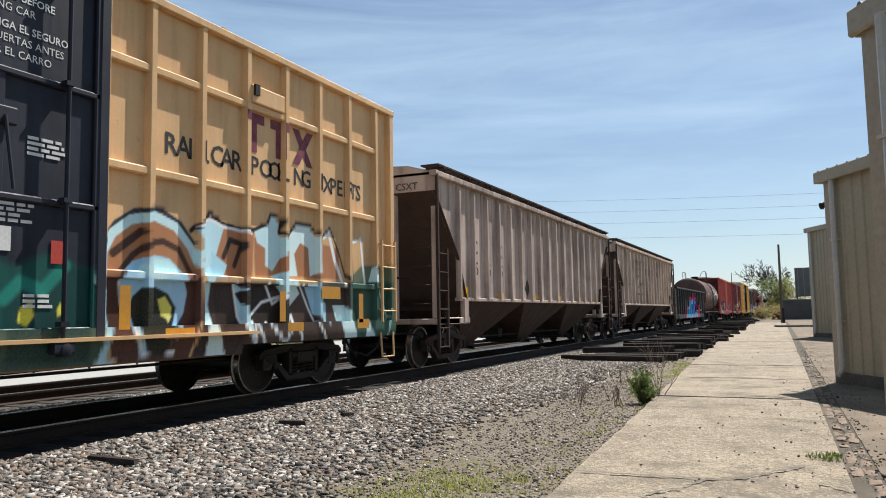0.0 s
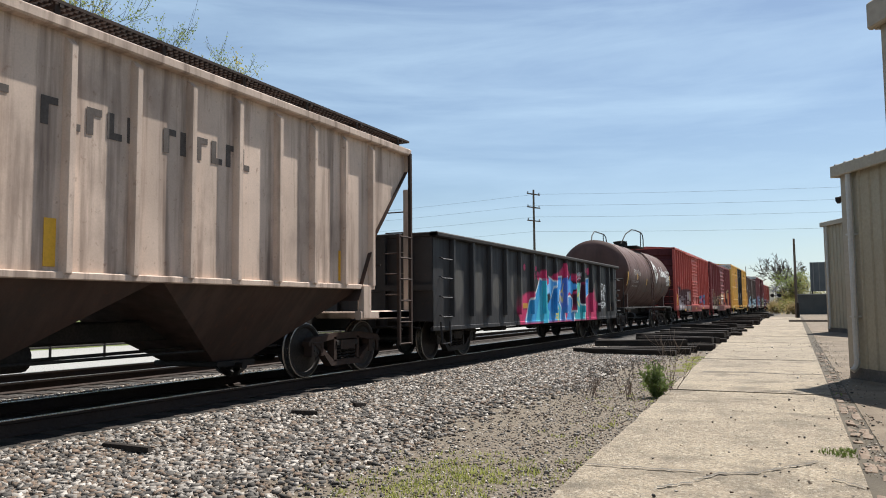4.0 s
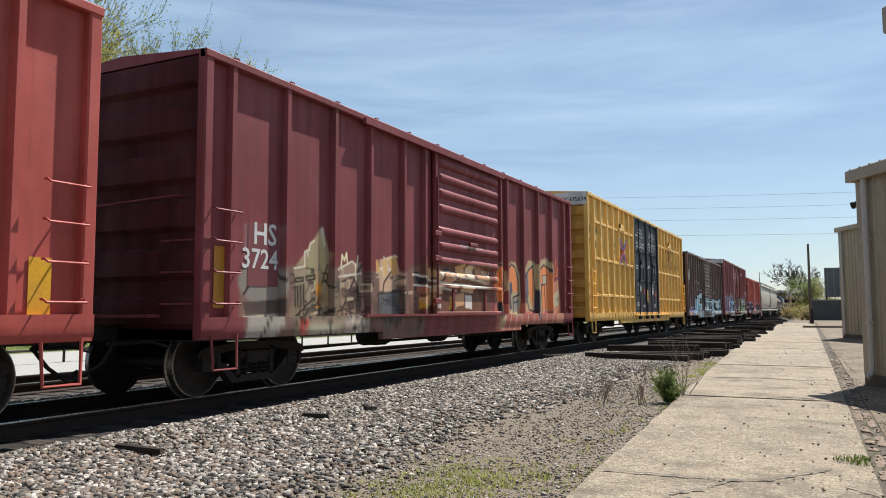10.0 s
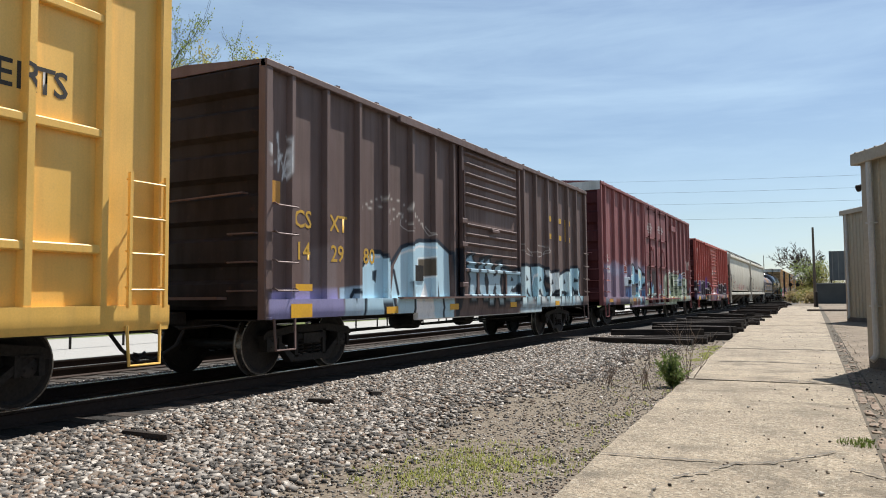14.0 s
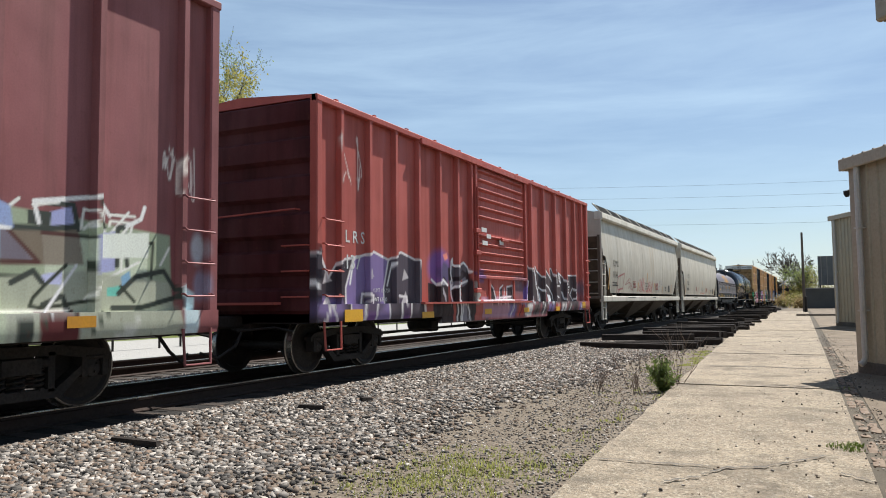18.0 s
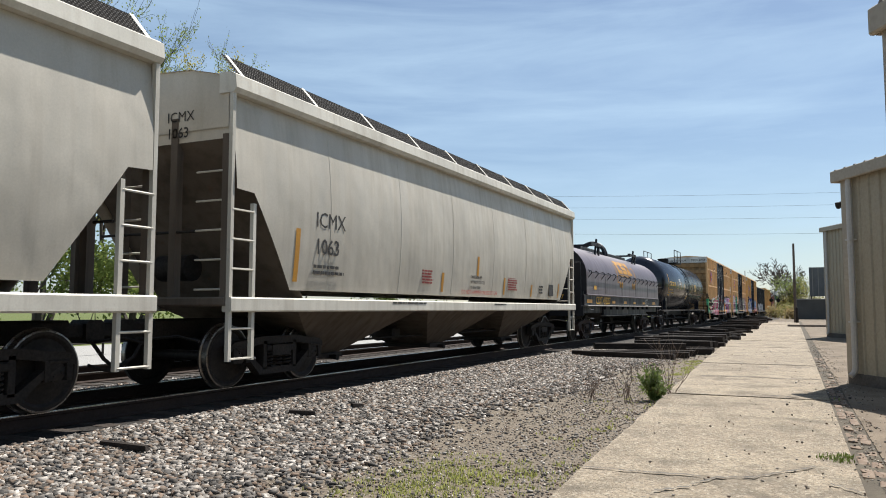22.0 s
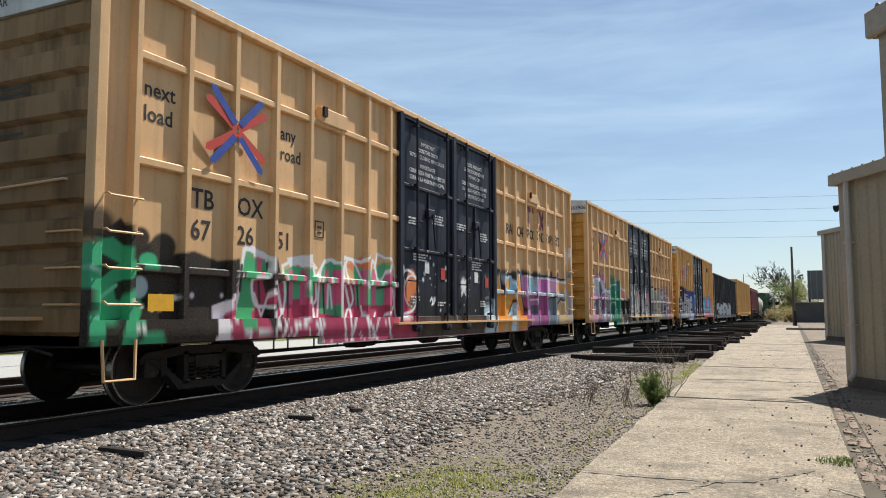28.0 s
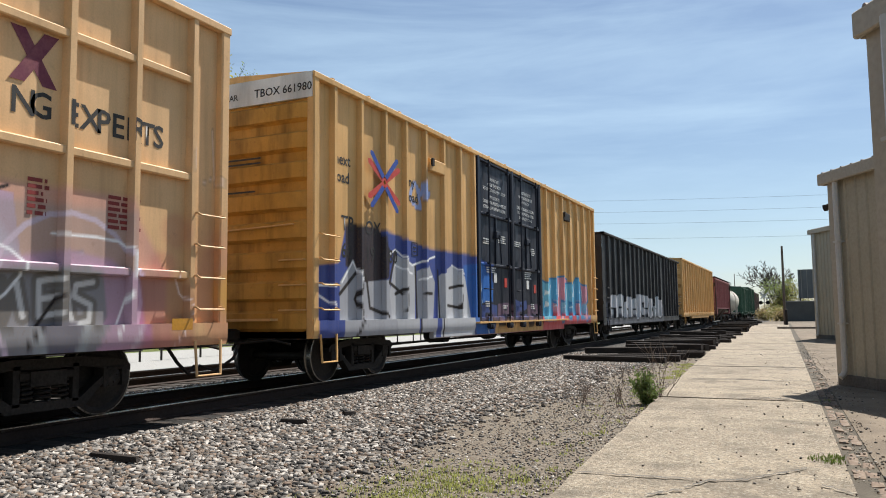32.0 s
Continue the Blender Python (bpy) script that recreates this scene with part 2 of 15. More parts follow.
def car_paint(name, rgb, grime=0.35, rust=0.25, rough=0.5, dirt_rgb=(0.05, 0.042, 0.036), rust_rgb=(0.14, 0.055, 0.03), seed=0.0, wave=0.35, fade=(0, 0, 0), uneven=0.25):
    """Old paint on steel: faded patches, streaks of grime, rust spots, the sheet a little wavy; the spray coat lies over it."""
    m, nt, b = surface(name, rgb, rough)
    patch = speckle(nt, 0.7, (1, 1, 1), 5, seed=seed)
    streak = speckle(nt, 1.0, (3, 6, 0.35), 6, 0.6, seed=seed + 5)
    blot = speckle(nt, 0.9, (1, 1.2, 0.7), 7, 0.62, seed=seed + 13)
    spots = speckle(nt, 9.0, (1, 1, 0.8), 7, 0.65, seed=seed + 9)
    fine = speckle(nt, 45.0, (1, 1, 1), 3, seed=seed + 2)
    pale = tuple(min(1, c * 1.25 + 0.02 + f) for c, f in zip(rgb, fade))
    col = mix_rgb(nt, ramp(nt, patch, 0.38, 0.68, 0, 0.8), rgb, pale)
    at = nt.nodes.new("ShaderNodeAttribute")
    at.attribute_name = "coat"
    cover = nt.nodes.new("ShaderNodeAttribute")
    cover.attribute_name = "covered"
    col = mix_rgb(nt, ramp(nt, streak, 0.47, 0.74, 0, grime), col, dirt_rgb)
    col = mix_rgb(nt, ramp(nt, blot, 0.52, 0.72, 0, grime * 0.75), col, dirt_rgb)
    col = mix_rgb(nt, cover.outputs["Fac"], col, at.outputs["Color"])
    col = mix_rgb(nt, ramp(nt, streak, 0.5, 0.8, 0, grime * 0.5), col, dirt_rgb)
    col = mix_rgb(nt, ramp(nt, spots, 0.60, 0.72, 0, rust), col, rust_rgb)
    col = mix_rgb(nt, ramp(nt, fine, 0.35, 0.7, 0, 0.16), col, tuple(c * 0.5 for c in rgb))
    nt.links.new(col, b.inputs["Base Color"])
    nt.links.new(ramp(nt, streak, 0.35, 0.7, rough - uneven / 3, min(1, rough + uneven)), b.inputs["Roughness"])
    swell = speckle(nt, 1.5, (1, 1, 0.6), 2, seed=seed + 1)
    relief(nt, b, swell, wave, 0.05)
    return m


# ---- materials ----
TAN = car_paint("tan car paint", (0.63, 0.39, 0.19), 0.16, 0.2, 0.5, seed=1)
GOLD = car_paint("yellow car paint", (0.73, 0.43, 0.095), 0.12, 0.12, 0.42, seed=2)
GOLD_OLD = car_paint("old yellow car paint", (0.60, 0.35, 0.13), 0.25, 0.22, 0.5, seed=3)
RED = car_paint("red oxide car paint", (0.41, 0.078, 0.062), 0.22, 0.38, 0.55, seed=4, fade=(0.03, 0.005, 0.004))
RED_NEW = car_paint("brick red car paint", (0.385, 0.084, 0.066), 0.17, 0.15, 0.5, seed=5)
MAROON = car_paint("maroon car paint", (0.205, 0.043, 0.046), 0.3, 0.35, 0.55, seed=6)
MAROON_2 = car_paint("dull maroon car paint", (0.245, 0.083, 0.084), 0.24, 0.28, 0.55, seed=7)
BROWN = car_paint("dark brown car paint", (0.135, 0.088, 0.078), 0.3, 0.3, 0.55, seed=8)
HOPPER = car_paint("weathered hopper paint", (0.41, 0.315, 0.265), 0.68, 0.45, 0.7, dirt_rgb=(0.06, 0.036, 0.029), seed=9, fade=(0.11, 0.085, 0.07))
HOPPER_2 = car_paint("faded hopper paint", (0.50, 0.385, 0.31), 0.62, 0.5, 0.7, dirt_rgb=(0.085, 0.05, 0.038), seed=10, fade=(0.08, 0.06, 0.045))
# Rust brown with the shade of slopes and bays put into the colour.
HOPPER_LOW = car_paint("rusty, shade-darkened hopper slopes", (0.055, 0.031, 0.023), 0.6, 0.5, 0.75, seed=11)
GREY = car_paint("pale grey car paint", (0.45, 0.41, 0.34), 0.16, 0.12, 0.45, dirt_rgb=(0.2, 0.16, 0.11), seed=12, wave=0.5)
GREY_SILL = car_paint("cream sill paint", (0.55, 0.52, 0.45), 0.25, 0.2, 0.5, dirt_rgb=(0.2, 0.15, 0.1), seed=13)
# Darker than the grey side paint; for the slopes, bays and end platforms.
GREY_LOW = car_paint("dark grey slopes with grime streaks", (0.105, 0.083, 0.064), 0.5, 0.4, 0.7, seed=14)
BLACK_CAR = car_paint("sooty black car paint", (0.022, 0.021, 0.023), 0.2, 0.2, 0.5, dirt_rgb=(0.045, 0.041, 0.037), seed=15)
TANK_BROWN = car_paint("rust brown tank paint", (0.095, 0.046, 0.036), 0.45, 0.3, 0.58, seed=16, wave=0.02)
TANK_BLACK = car_paint("glossy black tank paint", (0.008, 0.011, 0.019), 0.0, 0.0, 0.17, seed=17, wave=0.0, uneven=0.03)
COIL = car_paint("faded purple grey hood paint", (0.088, 0.067, 0.078), 0.12, 0.08, 0.42, seed=18, wave=0.03, uneven=0.1)
COIL_BLACK = car_paint("black underframe paint", (0.011, 0.012, 0.016), 0.15, 0.12, 0.5, dirt_rgb=(0.03, 0.027, 0.026), seed=22)
DOOR_BLACK = car_paint("black door paint", (0.009, 0.011, 0.021), 0.14, 0.1, 0.5, dirt_rgb=(0.03, 0.028, 0.028), seed=19)
GREEN = car_paint("dark green car paint", (0.03, 0.085, 0.05), 0.3, 0.2, 0.5, seed=20)
# Car ends: their shade is put into darker, sooty copies of the side paints.
END_MAROON = car_paint("shaded sooty maroon end paint", (0.07, 0.012, 0.014), 0.5, 0.3, 0.7, dirt_rgb=(0.016, 0.009, 0.009), seed=22)
END_BROWN = car_paint("shaded sooty brown end paint", (0.016, 0.011, 0.011), 0.4, 0.2, 0.7, dirt_rgb=(0.01, 0.008, 0.008), seed=23)
END_GOLD = car_paint("shaded sooty yellow end paint", (0.46, 0.235, 0.042), 0.6, 0.4, 0.6, dirt_rgb=(0.05, 0.03, 0.018), seed=24)
END_TAN = car_paint("shaded sooty tan end paint", (0.27, 0.165, 0.075), 0.6, 0.4, 0.65, dirt_rgb=(0.035, 0.024, 0.016), seed=25)
END_WHITE = car_paint("white end panel", (0.62, 0.62, 0.60), 0.3, 0.2, 0.5, seed=21)
UNDER = rough_stuff("grimy cast steel", (0.016, 0.014, 0.013), (0.032, 0.026, 0.022), 3.0, 0.75, 30, 0.3)
UNDER_RED = rough_stuff("rusty cast steel", (0.055, 0.032, 0.024), (0.03, 0.022, 0.018), 4.0, 0.8, 30, 0.3)
WHEEL = rough_stuff("wheel steel", (0.02, 0.018, 0.017), (0.036, 0.029, 0.025), 5.0, 0.6, 30, 0.25)
RIM = rough_stuff("bright worn rim", (0.30, 0.28, 0.26), (0.22, 0.2, 0.18), 6.0, 0.32, 50, 0.1, metal=0.9)
GRATE = rough_stuff("galvanised grating", (0.30, 0.29, 0.27), (0.22, 0.2, 0.18), 5.0, 0.6, 40, 0.2)
INK_WHITE = rough_stuff("white stencil paint", (0.72, 0.72, 0.70), (0.58, 0.57, 0.54), 5.0, 0.6, 30, 0.05)
INK_BLACK = rough_stuff("black stencil paint", (0.035, 0.033, 0.032), (0.055, 0.05, 0.045), 5.0, 0.6, 30, 0.05)
INK_WORN = rough_stuff("flaking white stencil paint", (0.55, 0.52, 0.48), (0.12, 0.07, 0.055), 3.5, 0.7, 30, 0.05)
INK_GREY = rough_stuff("worn grey stencil paint", (0.085, 0.068, 0.06), (0.12, 0.10, 0.088), 5.0, 0.7, 30, 0.05)
INK_YELLOW = rough_stuff("yellow stencil paint", (0.62, 0.36, 0.05), (0.5, 0.3, 0.06), 5.0, 0.6, 30, 0.05)
INK_AMBER = rough_stuff("amber stencil paint", (0.50, 0.25, 0.035), (0.40, 0.20, 0.04), 5.0, 0.55, 30, 0.05)
INK_PLUM = rough_stuff("plum stencil paint", (0.16, 0.035, 0.06), (0.22, 0.07, 0.08), 5.0, 0.6, 30, 0.05)
PATCH_MAROON = rough_stuff("fresh maroon paint", (0.22, 0.075, 0.078), (0.19, 0.06, 0.062), 3.0, 0.6, 20, 0.05)
INK_BLUE = rough_stuff("blue stencil paint", (0.03, 0.07, 0.30), (0.05, 0.09, 0.33), 5.0, 0.6, 30, 0.05)
INK_RED = rough_stuff("red stencil paint", (0.55, 0.06, 0.045), (0.45, 0.07, 0.05), 5.0, 0.6, 30, 0.05)
INK_MAROON = rough_stuff("maroon stencil paint", (0.26, 0.04, 0.035), (0.2, 0.04, 0.035), 5.0, 0.6, 30, 0.05)
REFLECT = rough_stuff("yellow reflective tape", (0.78, 0.42, 0.02), (0.66, 0.34, 0.03), 3.0, 0.45, 30, 0.05)
REFLECT_ORANGE = rough_stuff("amber reflective tape", (0.55, 0.26, 0.02), (0.48, 0.22, 0.03), 3.0, 0.45, 30, 0.05)
RAIL_SIDE = rough_stuff("rusty rail web", (0.04, 0.026, 0.02), (0.028, 0.02, 0.017), 2.0, 0.85, 30, 0.3)
RAIL_TOP = rough_stuff("polished rail head", (0.42, 0.40, 0.38), (0.35, 0.33, 0.31), 2.0, 0.28, 40, 0.05, metal=0.9)
TIE = rough_stuff("creosoted tie timber", (0.035, 0.027, 0.022), (0.07, 0.056, 0.046), 2.0, 0.9, 26, 0.5, 0.01, stretch=(1, 8, 8))
TIE_OLD = rough_stuff("dark weathered tie", (0.017, 0.013, 0.011), (0.042, 0.033, 0.027), 2.0, 0.9, 26, 0.5, 0.01, stretch=(1, 8, 8))
BARK = rough_stuff("grey bark", (0.085, 0.07, 0.058), (0.055, 0.046, 0.04), 3.0, 0.9, 25, 0.5)
TWIG = rough_stuff("thin dry twigs", (0.20, 0.15, 0.12), (0.13, 0.10, 0.08), 3.0, 0.9, 25, 0.3)
METAL_BEIGE = rough_stuff("beige ribbed sheet steel", (0.40, 0.35, 0.255), (0.355, 0.31, 0.225), 0.6, 0.5, 18, 0.06)
METAL_TRIM = rough_stuff("pale eave trim", (0.42, 0.365, 0.28), (0.35, 0.30, 0.23), 0.8, 0.5, 18, 0.06)
SPOUT = rough_stuff("white downspout steel", (0.52, 0.50, 0.46), (0.43, 0.405, 0.35), 0.9, 0.4, 20, 0.06)
ROOF_STEEL = rough_stuff("weathered roof steel", (0.22, 0.17, 0.14), (0.3, 0.25, 0.21), 0.8, 0.6, 18, 0.1)
FOOTING = rough_stuff("dark stained footing", (0.10, 0.09, 0.08), (0.15, 0.135, 0.115), 1.5, 0.9, 20, 0.4)
CONC = rough_stuff("grey concrete", (0.27, 0.26, 0.24), (0.21, 0.2, 0.185), 0.8, 0.9, 14, 0.3)
POLE = rough_stuff("weathered pole timber", (0.10, 0.08, 0.065), (0.15, 0.12, 0.1), 1.0, 0.9, 20, 0.4, stretch=(6, 6, 1))
WIRE = rough_stuff("dark cable", (0.20, 0.21, 0.22), (0.22, 0.23, 0.24), 1.0, 0.7, 10, 0.0)
WALL_STAINED = rough_stuff("dark stained concrete", (0.10, 0.10, 0.095), (0.07, 0.07, 0.068), 0.5, 0.9, 10, 0.3)
BIN_STEEL = rough_stuff("dull grey bin steel", (0.15, 0.155, 0.16), (0.10, 0.105, 0.11), 0.6, 0.7, 14, 0.2)
CARD_BOARD = rough_stuff("weathered board timber", (0.20, 0.20, 0.205), (0.09, 0.088, 0.09), 3.0, 0.85, 30, 0.3, stretch=(1, 0.15, 1))
PALE_BOARD = rough_stuff("pale blue overspray", (0.40, 0.45, 0.50), (0.31, 0.36, 0.42), 2.0, 0.6, 25, 0.1)
SAND = rough_stuff("dark earth bed", (0.10, 0.083, 0.06), (0.065, 0.054, 0.04), 3.0, 0.95, 45, 0.5)
BRICK = rough_stuff("worn paving brick", (0.165, 0.115, 0.085), (0.225, 0.175, 0.13), 5.0, 0.9, 30, 0.35)
WEED = rough_stuff("fresh weed leaves", (0.19, 0.26, 0.06), (0.28, 0.34, 0.10), 6.0, 0.7, 30, 0.1)


def leaf_material(name, rgb, rgb2):
    m, nt, b = surface(name, rgb, 0.6)
    geo = nt.nodes.new("ShaderNodeNewGeometry")
    nt.links.new(mix_rgb(nt, geo.outputs["Random Per Island"], rgb, rgb2), b.inputs["Base Color"])
    tr = nt.nodes.new("ShaderNodeBsdfTranslucent")
    tr.inputs["Color"].default_value = (*[min(1, c * 1.5) for c in rgb2], 1)
    ms = nt.nodes.new("ShaderNodeMixShader")
    ms.inputs[0].default_value = 0.42
    nt.links.new(b.outputs[0], ms.inputs[1])
    nt.links.new(tr.outputs[0], ms.inputs[2])
    nt.links.new(ms.outputs[0], nt.nodes["Material Output"].inputs["Surface"])
    return m


LEAF_YELLOW = leaf_material("yellow green spring leaves", (0.20, 0.19, 0.045), (0.31, 0.28, 0.085))
LEAF_GREEN = leaf_material("fresh green leaves", (0.10, 0.145, 0.032), (0.18, 0.22, 0.06))
LEAF_OLIVE = leaf_material("olive young leaves", (0.17, 0.17, 0.045), (0.27, 0.25, 0.075))
LEAF_DEEP = leaf_material("dark shrub leaves", (0.07, 0.11, 0.03), (0.13, 0.17, 0.05))
LEAF_STRAW = leaf_material("dry straw leaves", (0.24, 0.18, 0.08), (0.34, 0.27, 0.13))
GRASS = leaf_material("sparse grass blades", (0.17, 0.21, 0.045), (0.27, 0.28, 0.085))


def island_mix(name, shades, rough=0.9, fine=30.0):
    """Loose pieces, each of its own shade."""
    m, nt, b = surface(name, shades[0], rough)
    geo = nt.nodes.new("ShaderNodeNewGeometry")
    r = nt.nodes.new("ShaderNodeValToRGB")
    r.color_ramp.interpolation = "CONSTANT"
    while len(r.color_ramp.elements) < len(shades):
        r.color_ramp.elements.new(0.5)
    for k, c in enumerate(shades):
        r.color_ramp.elements[k].position = k / len(shades)
        r.color_ramp.elements[k].color = (*c, 1)
    nt.links.new(geo.outputs["Random Per Island"], r.inputs["Fac"])
    small = speckle(nt, fine, detail=3)
    nt.links.new(mix_rgb(nt, ramp(nt, small, 0.4, 0.7, 0, 0.5), r.outputs["Color"], tuple(c * 0.6 for c in shades[0])), b.inputs["Base Color"])
    relief(nt, b, small, 0.3, 0.004)
    return m


STONES = island_mix("broken ballast stone", [(0.185, 0.166, 0.148), (0.075, 0.069, 0.063), (0.44, 0.40, 0.355), (0.155, 0.12, 0.092),
                                               (0.045, 0.041, 0.037), (0.27, 0.245, 0.218), (0.185, 0.13, 0.094)])


def ground_material():
    """Ballast grey near the tracks, bare dirt and thin grass at the walk, a white gravel lot and turf behind."""
    m, nt, b = surface("ground", (0.2, 0.19, 0.17), 0.95)
    tc = nt.nodes.new("ShaderNodeTexCoord")
    sep = nt.nodes.new("ShaderNodeSeparateXYZ")
    nt.links.new(tc.outputs["Object"], sep.inputs[0])
    x = sep.outputs["X"]
    wob = speckle(nt, 0.55, detail=5, seed=4)
    fine = speckle(nt, 30.0, detail=5, rough=0.7)
    mid = speckle(nt, 5.0, detail=5, seed=2)
    vor = node(nt, "ShaderNodeTexVoronoi", Scale=17.0)
    nt.links.new(tc.outputs["Object"], vor.inputs["Vector"])
    hue = nt.nodes.new("ShaderNodeSeparateColor")
    nt.links.new(vor.outputs["Color"], hue.inputs[0])
    stone = mix_rgb(nt, hue.outputs[0], (0.03, 0.027, 0.024), (0.13, 0.115, 0.10))
    stone = mix_rgb(nt, ramp(nt, vor.outputs["Distance"], 0.25, 0.75, 0, 0.8), stone, (0.035, 0.032, 0.03))
    dirt = mix_rgb(nt, ramp(nt, fine, 0.35, 0.65), (0.088, 0.07, 0.052), (0.20, 0.165, 0.124))
    turf = mix_rgb(nt, ramp(nt, mid, 0.4, 0.6), (0.07, 0.10, 0.022), (0.13, 0.14, 0.05))
    lot = mix_rgb(nt, ramp(nt, fine, 0.35, 0.65), (0.27, 0.26, 0.24), (0.36, 0.35, 0.33))

    def edge(at, width):
        add = nt.nodes.new("ShaderNodeMath")
        add.operation = "MULTIPLY_ADD"
        nt.links.new(wob, add.inputs[0])
        add.inputs[1].default_value = width
        nt.links.new(x, add.inputs[2])
        return ramp(nt, add.outputs[0], at + width * 0.5 - 0.25, at + width * 0.5 + 0.25)

    # Distance from the train's track; the stone darkens towards its centre line.
    track_dist = nt.nodes.new("ShaderNodeMath")
    track_dist.operation = "PINGPONG"
    track_dist.inputs[1].default_value = 40.0
    shift = nt.nodes.new("ShaderNodeMath")
    shift.inputs[1].default_value = 8.45
    nt.links.new(x, shift.inputs[0])
    nt.links.new(shift.outputs[0], track_dist.inputs[0])
    stone = mix_rgb(nt, ramp(nt, track_dist.outputs[0], 1.75, 1.2, 0, 0.92), stone, (0.02, 0.018, 0.016))
    col = mix_rgb(nt, edge(-4.1, 1.6), stone, dirt)
    col = mix_rgb(nt, edge(-14.6, 1.0), lot, col)
    col = mix_rgb(nt, edge(-27.0, 2.0), turf, col)
    col = mix_rgb(nt, edge(12.0, 3.0), col, turf)
    nt.links.new(col, b.inputs["Base Color"])
    bp = node(nt, "ShaderNodeBump", Strength=0.7, Distance=0.03)
    nt.links.new(vor.outputs["Distance"], bp.inputs["Height"])
    bp.invert = True
    bp2 = node(nt, "ShaderNodeBump", Strength=0.4, Distance=0.02)
    nt.links.new(fine, bp2.inputs["Height"])
    nt.links.new(bp.outputs["Normal"], bp2.inputs["Normal"])
    nt.links.new(bp2.outputs["Normal"], b.inputs["Normal"])
    return m


def pavement_material():
    """Old sun-bleached concrete: exposed aggregate, stains, hairline wear."""
    m, nt, b = surface("walk concrete", (0.45, 0.40, 0.32), 0.9)
    big = speckle(nt, 0.5, detail=6, seed=1)
    mid = speckle(nt, 4.0, detail=6, seed=2)
    grit = speckle(nt, 60.0, detail=4, rough=0.7, seed=3)
    col = mix_rgb(nt, ramp(nt, big, 0.35, 0.65), (0.35, 0.285, 0.205), (0.265, 0.212, 0.153))
    col = mix_rgb(nt, ramp(nt, mid, 0.48, 0.72, 0, 0.6), col, (0.15, 0.125, 0.09))
    pebble = node(nt, "ShaderNodeTexVoronoi", Scale=52.0)
    shade = nt.nodes.new("ShaderNodeSeparateColor")
    nt.links.new(pebble.outputs["Color"], shade.inputs[0])
    tc = nt.nodes.new("ShaderNodeTexCoord")
    nt.links.new(tc.outputs["Object"], pebble.inputs["Vector"])
    col = mix_rgb(nt, ramp(nt, shade.outputs[0], 0.62, 1.0, 0, 0.75), col, (0.10, 0.085, 0.065))
    col = mix_rgb(nt, ramp(nt, shade.outputs[1], 0.70, 1.0, 0, 0.7), col, (0.50, 0.45, 0.36))
    mottle = speckle(nt, 16.0, detail=5, rough=0.7, seed=11)
    col = mix_rgb(nt, ramp(nt, mottle, 0.5, 0.7, 0, 0.6), col, (0.11, 0.092, 0.07))
    blotch = speckle(nt, 1.6, detail=8, rough=0.68, seed=7)
    col = mix_rgb(nt, ramp(nt, blotch, 0.50, 0.64, 0, 0.7), col, (0.115, 0.095, 0.072))
    worn = speckle(nt, 0.9, (1, 0.35, 1), 9, 0.7, seed=21)
    col = mix_rgb(nt, ramp(nt, worn, 0.54, 0.68, 0, 0.6), col, (0.14, 0.115, 0.085))
    col = mix_rgb(nt, ramp(nt, grit, 0.5, 0.72, 0, 0.6), col, (0.125, 0.105, 0.078))
    col = mix_rgb(nt, ramp(nt, grit, 0.42, 0.28, 0, 0.35), col, (0.48, 0.42, 0.33))
    nt.links.new(col, b.inputs["Base Color"])
    lump = mix_rgb(nt, 0.5, grit, mottle)
    relief(nt, b, lump, 1.0, 0.03)
    return m


# ---- ground, walk, tracks ----
WALK_Z = -0.22
PROFILE = [(-900, -0.4), (-30, -0.4), (-16, -0.36), (-14.6, -0.32), (-13.9, -0.19), (-10.9, -0.19), (-10.6, -0.21), (-10.2, -0.185),
           (-6.75, -0.185), (-5.9, -0.27), (-4.6, -0.28), (-2.6, -0.275), (-1.9, -0.285), (14, -0.285), (900, -0.3)]


def ground_z(x):
    return float(np.interp(x, [p[0] for p in PROFILE], [p[1] for p in PROFILE]))


def walk_edge(y):
    """X of the walk's ragged edge towards the tracks."""
    return -1.5 - 0.05 * y


def brick_edge(y):
    """X of the brick strip's left side."""
    return 0.45 - 0.017 * y


g = Mesh()
xs = sorted({-900.0, -400.0, -150.0, -60.0, 40.0, 120.0, 400.0, 900.0, *[p[0] for p in PROFILE if abs(p[0]) < 50], *steps(-9, -1.5, 0.25)})
ys = [-300, -60, *steps(-10, 40, 0.5), 60, 90, 140, 220, 400, 900, 2500]
rg = random.Random(5)
g.grid(lambda x, y: (x, y, ground_z(x) + (rg.uniform(-0.005, 0.005) if -6 < x < -2 and -10 < y < 40 else 0)), xs, ys)
ground = new("ground", g.data("ground", ground_material()))
tagged(ground, "gravel, dirt and turf ground along the railway", "ground", kind="structure")

PAVE = pavement_material()
APRON = rough_stuff("dusty apron dirt", (0.21, 0.166, 0.12), (0.115, 0.09, 0.066), 1.3, 0.95, 55, 0.7, 0.02)
pavement = tagged(new("pavement"), "cracked sun-bleached concrete walk beside the tracks", "pavement", kind="structure")
joints = [-6.0, -1.2, 2.6, 13.0, 16.6, 20.6, 25.0, 30.0, 36.0, 43.0, 52.0, 62.0, 74.0, 90.0]
rp = random.Random(11)
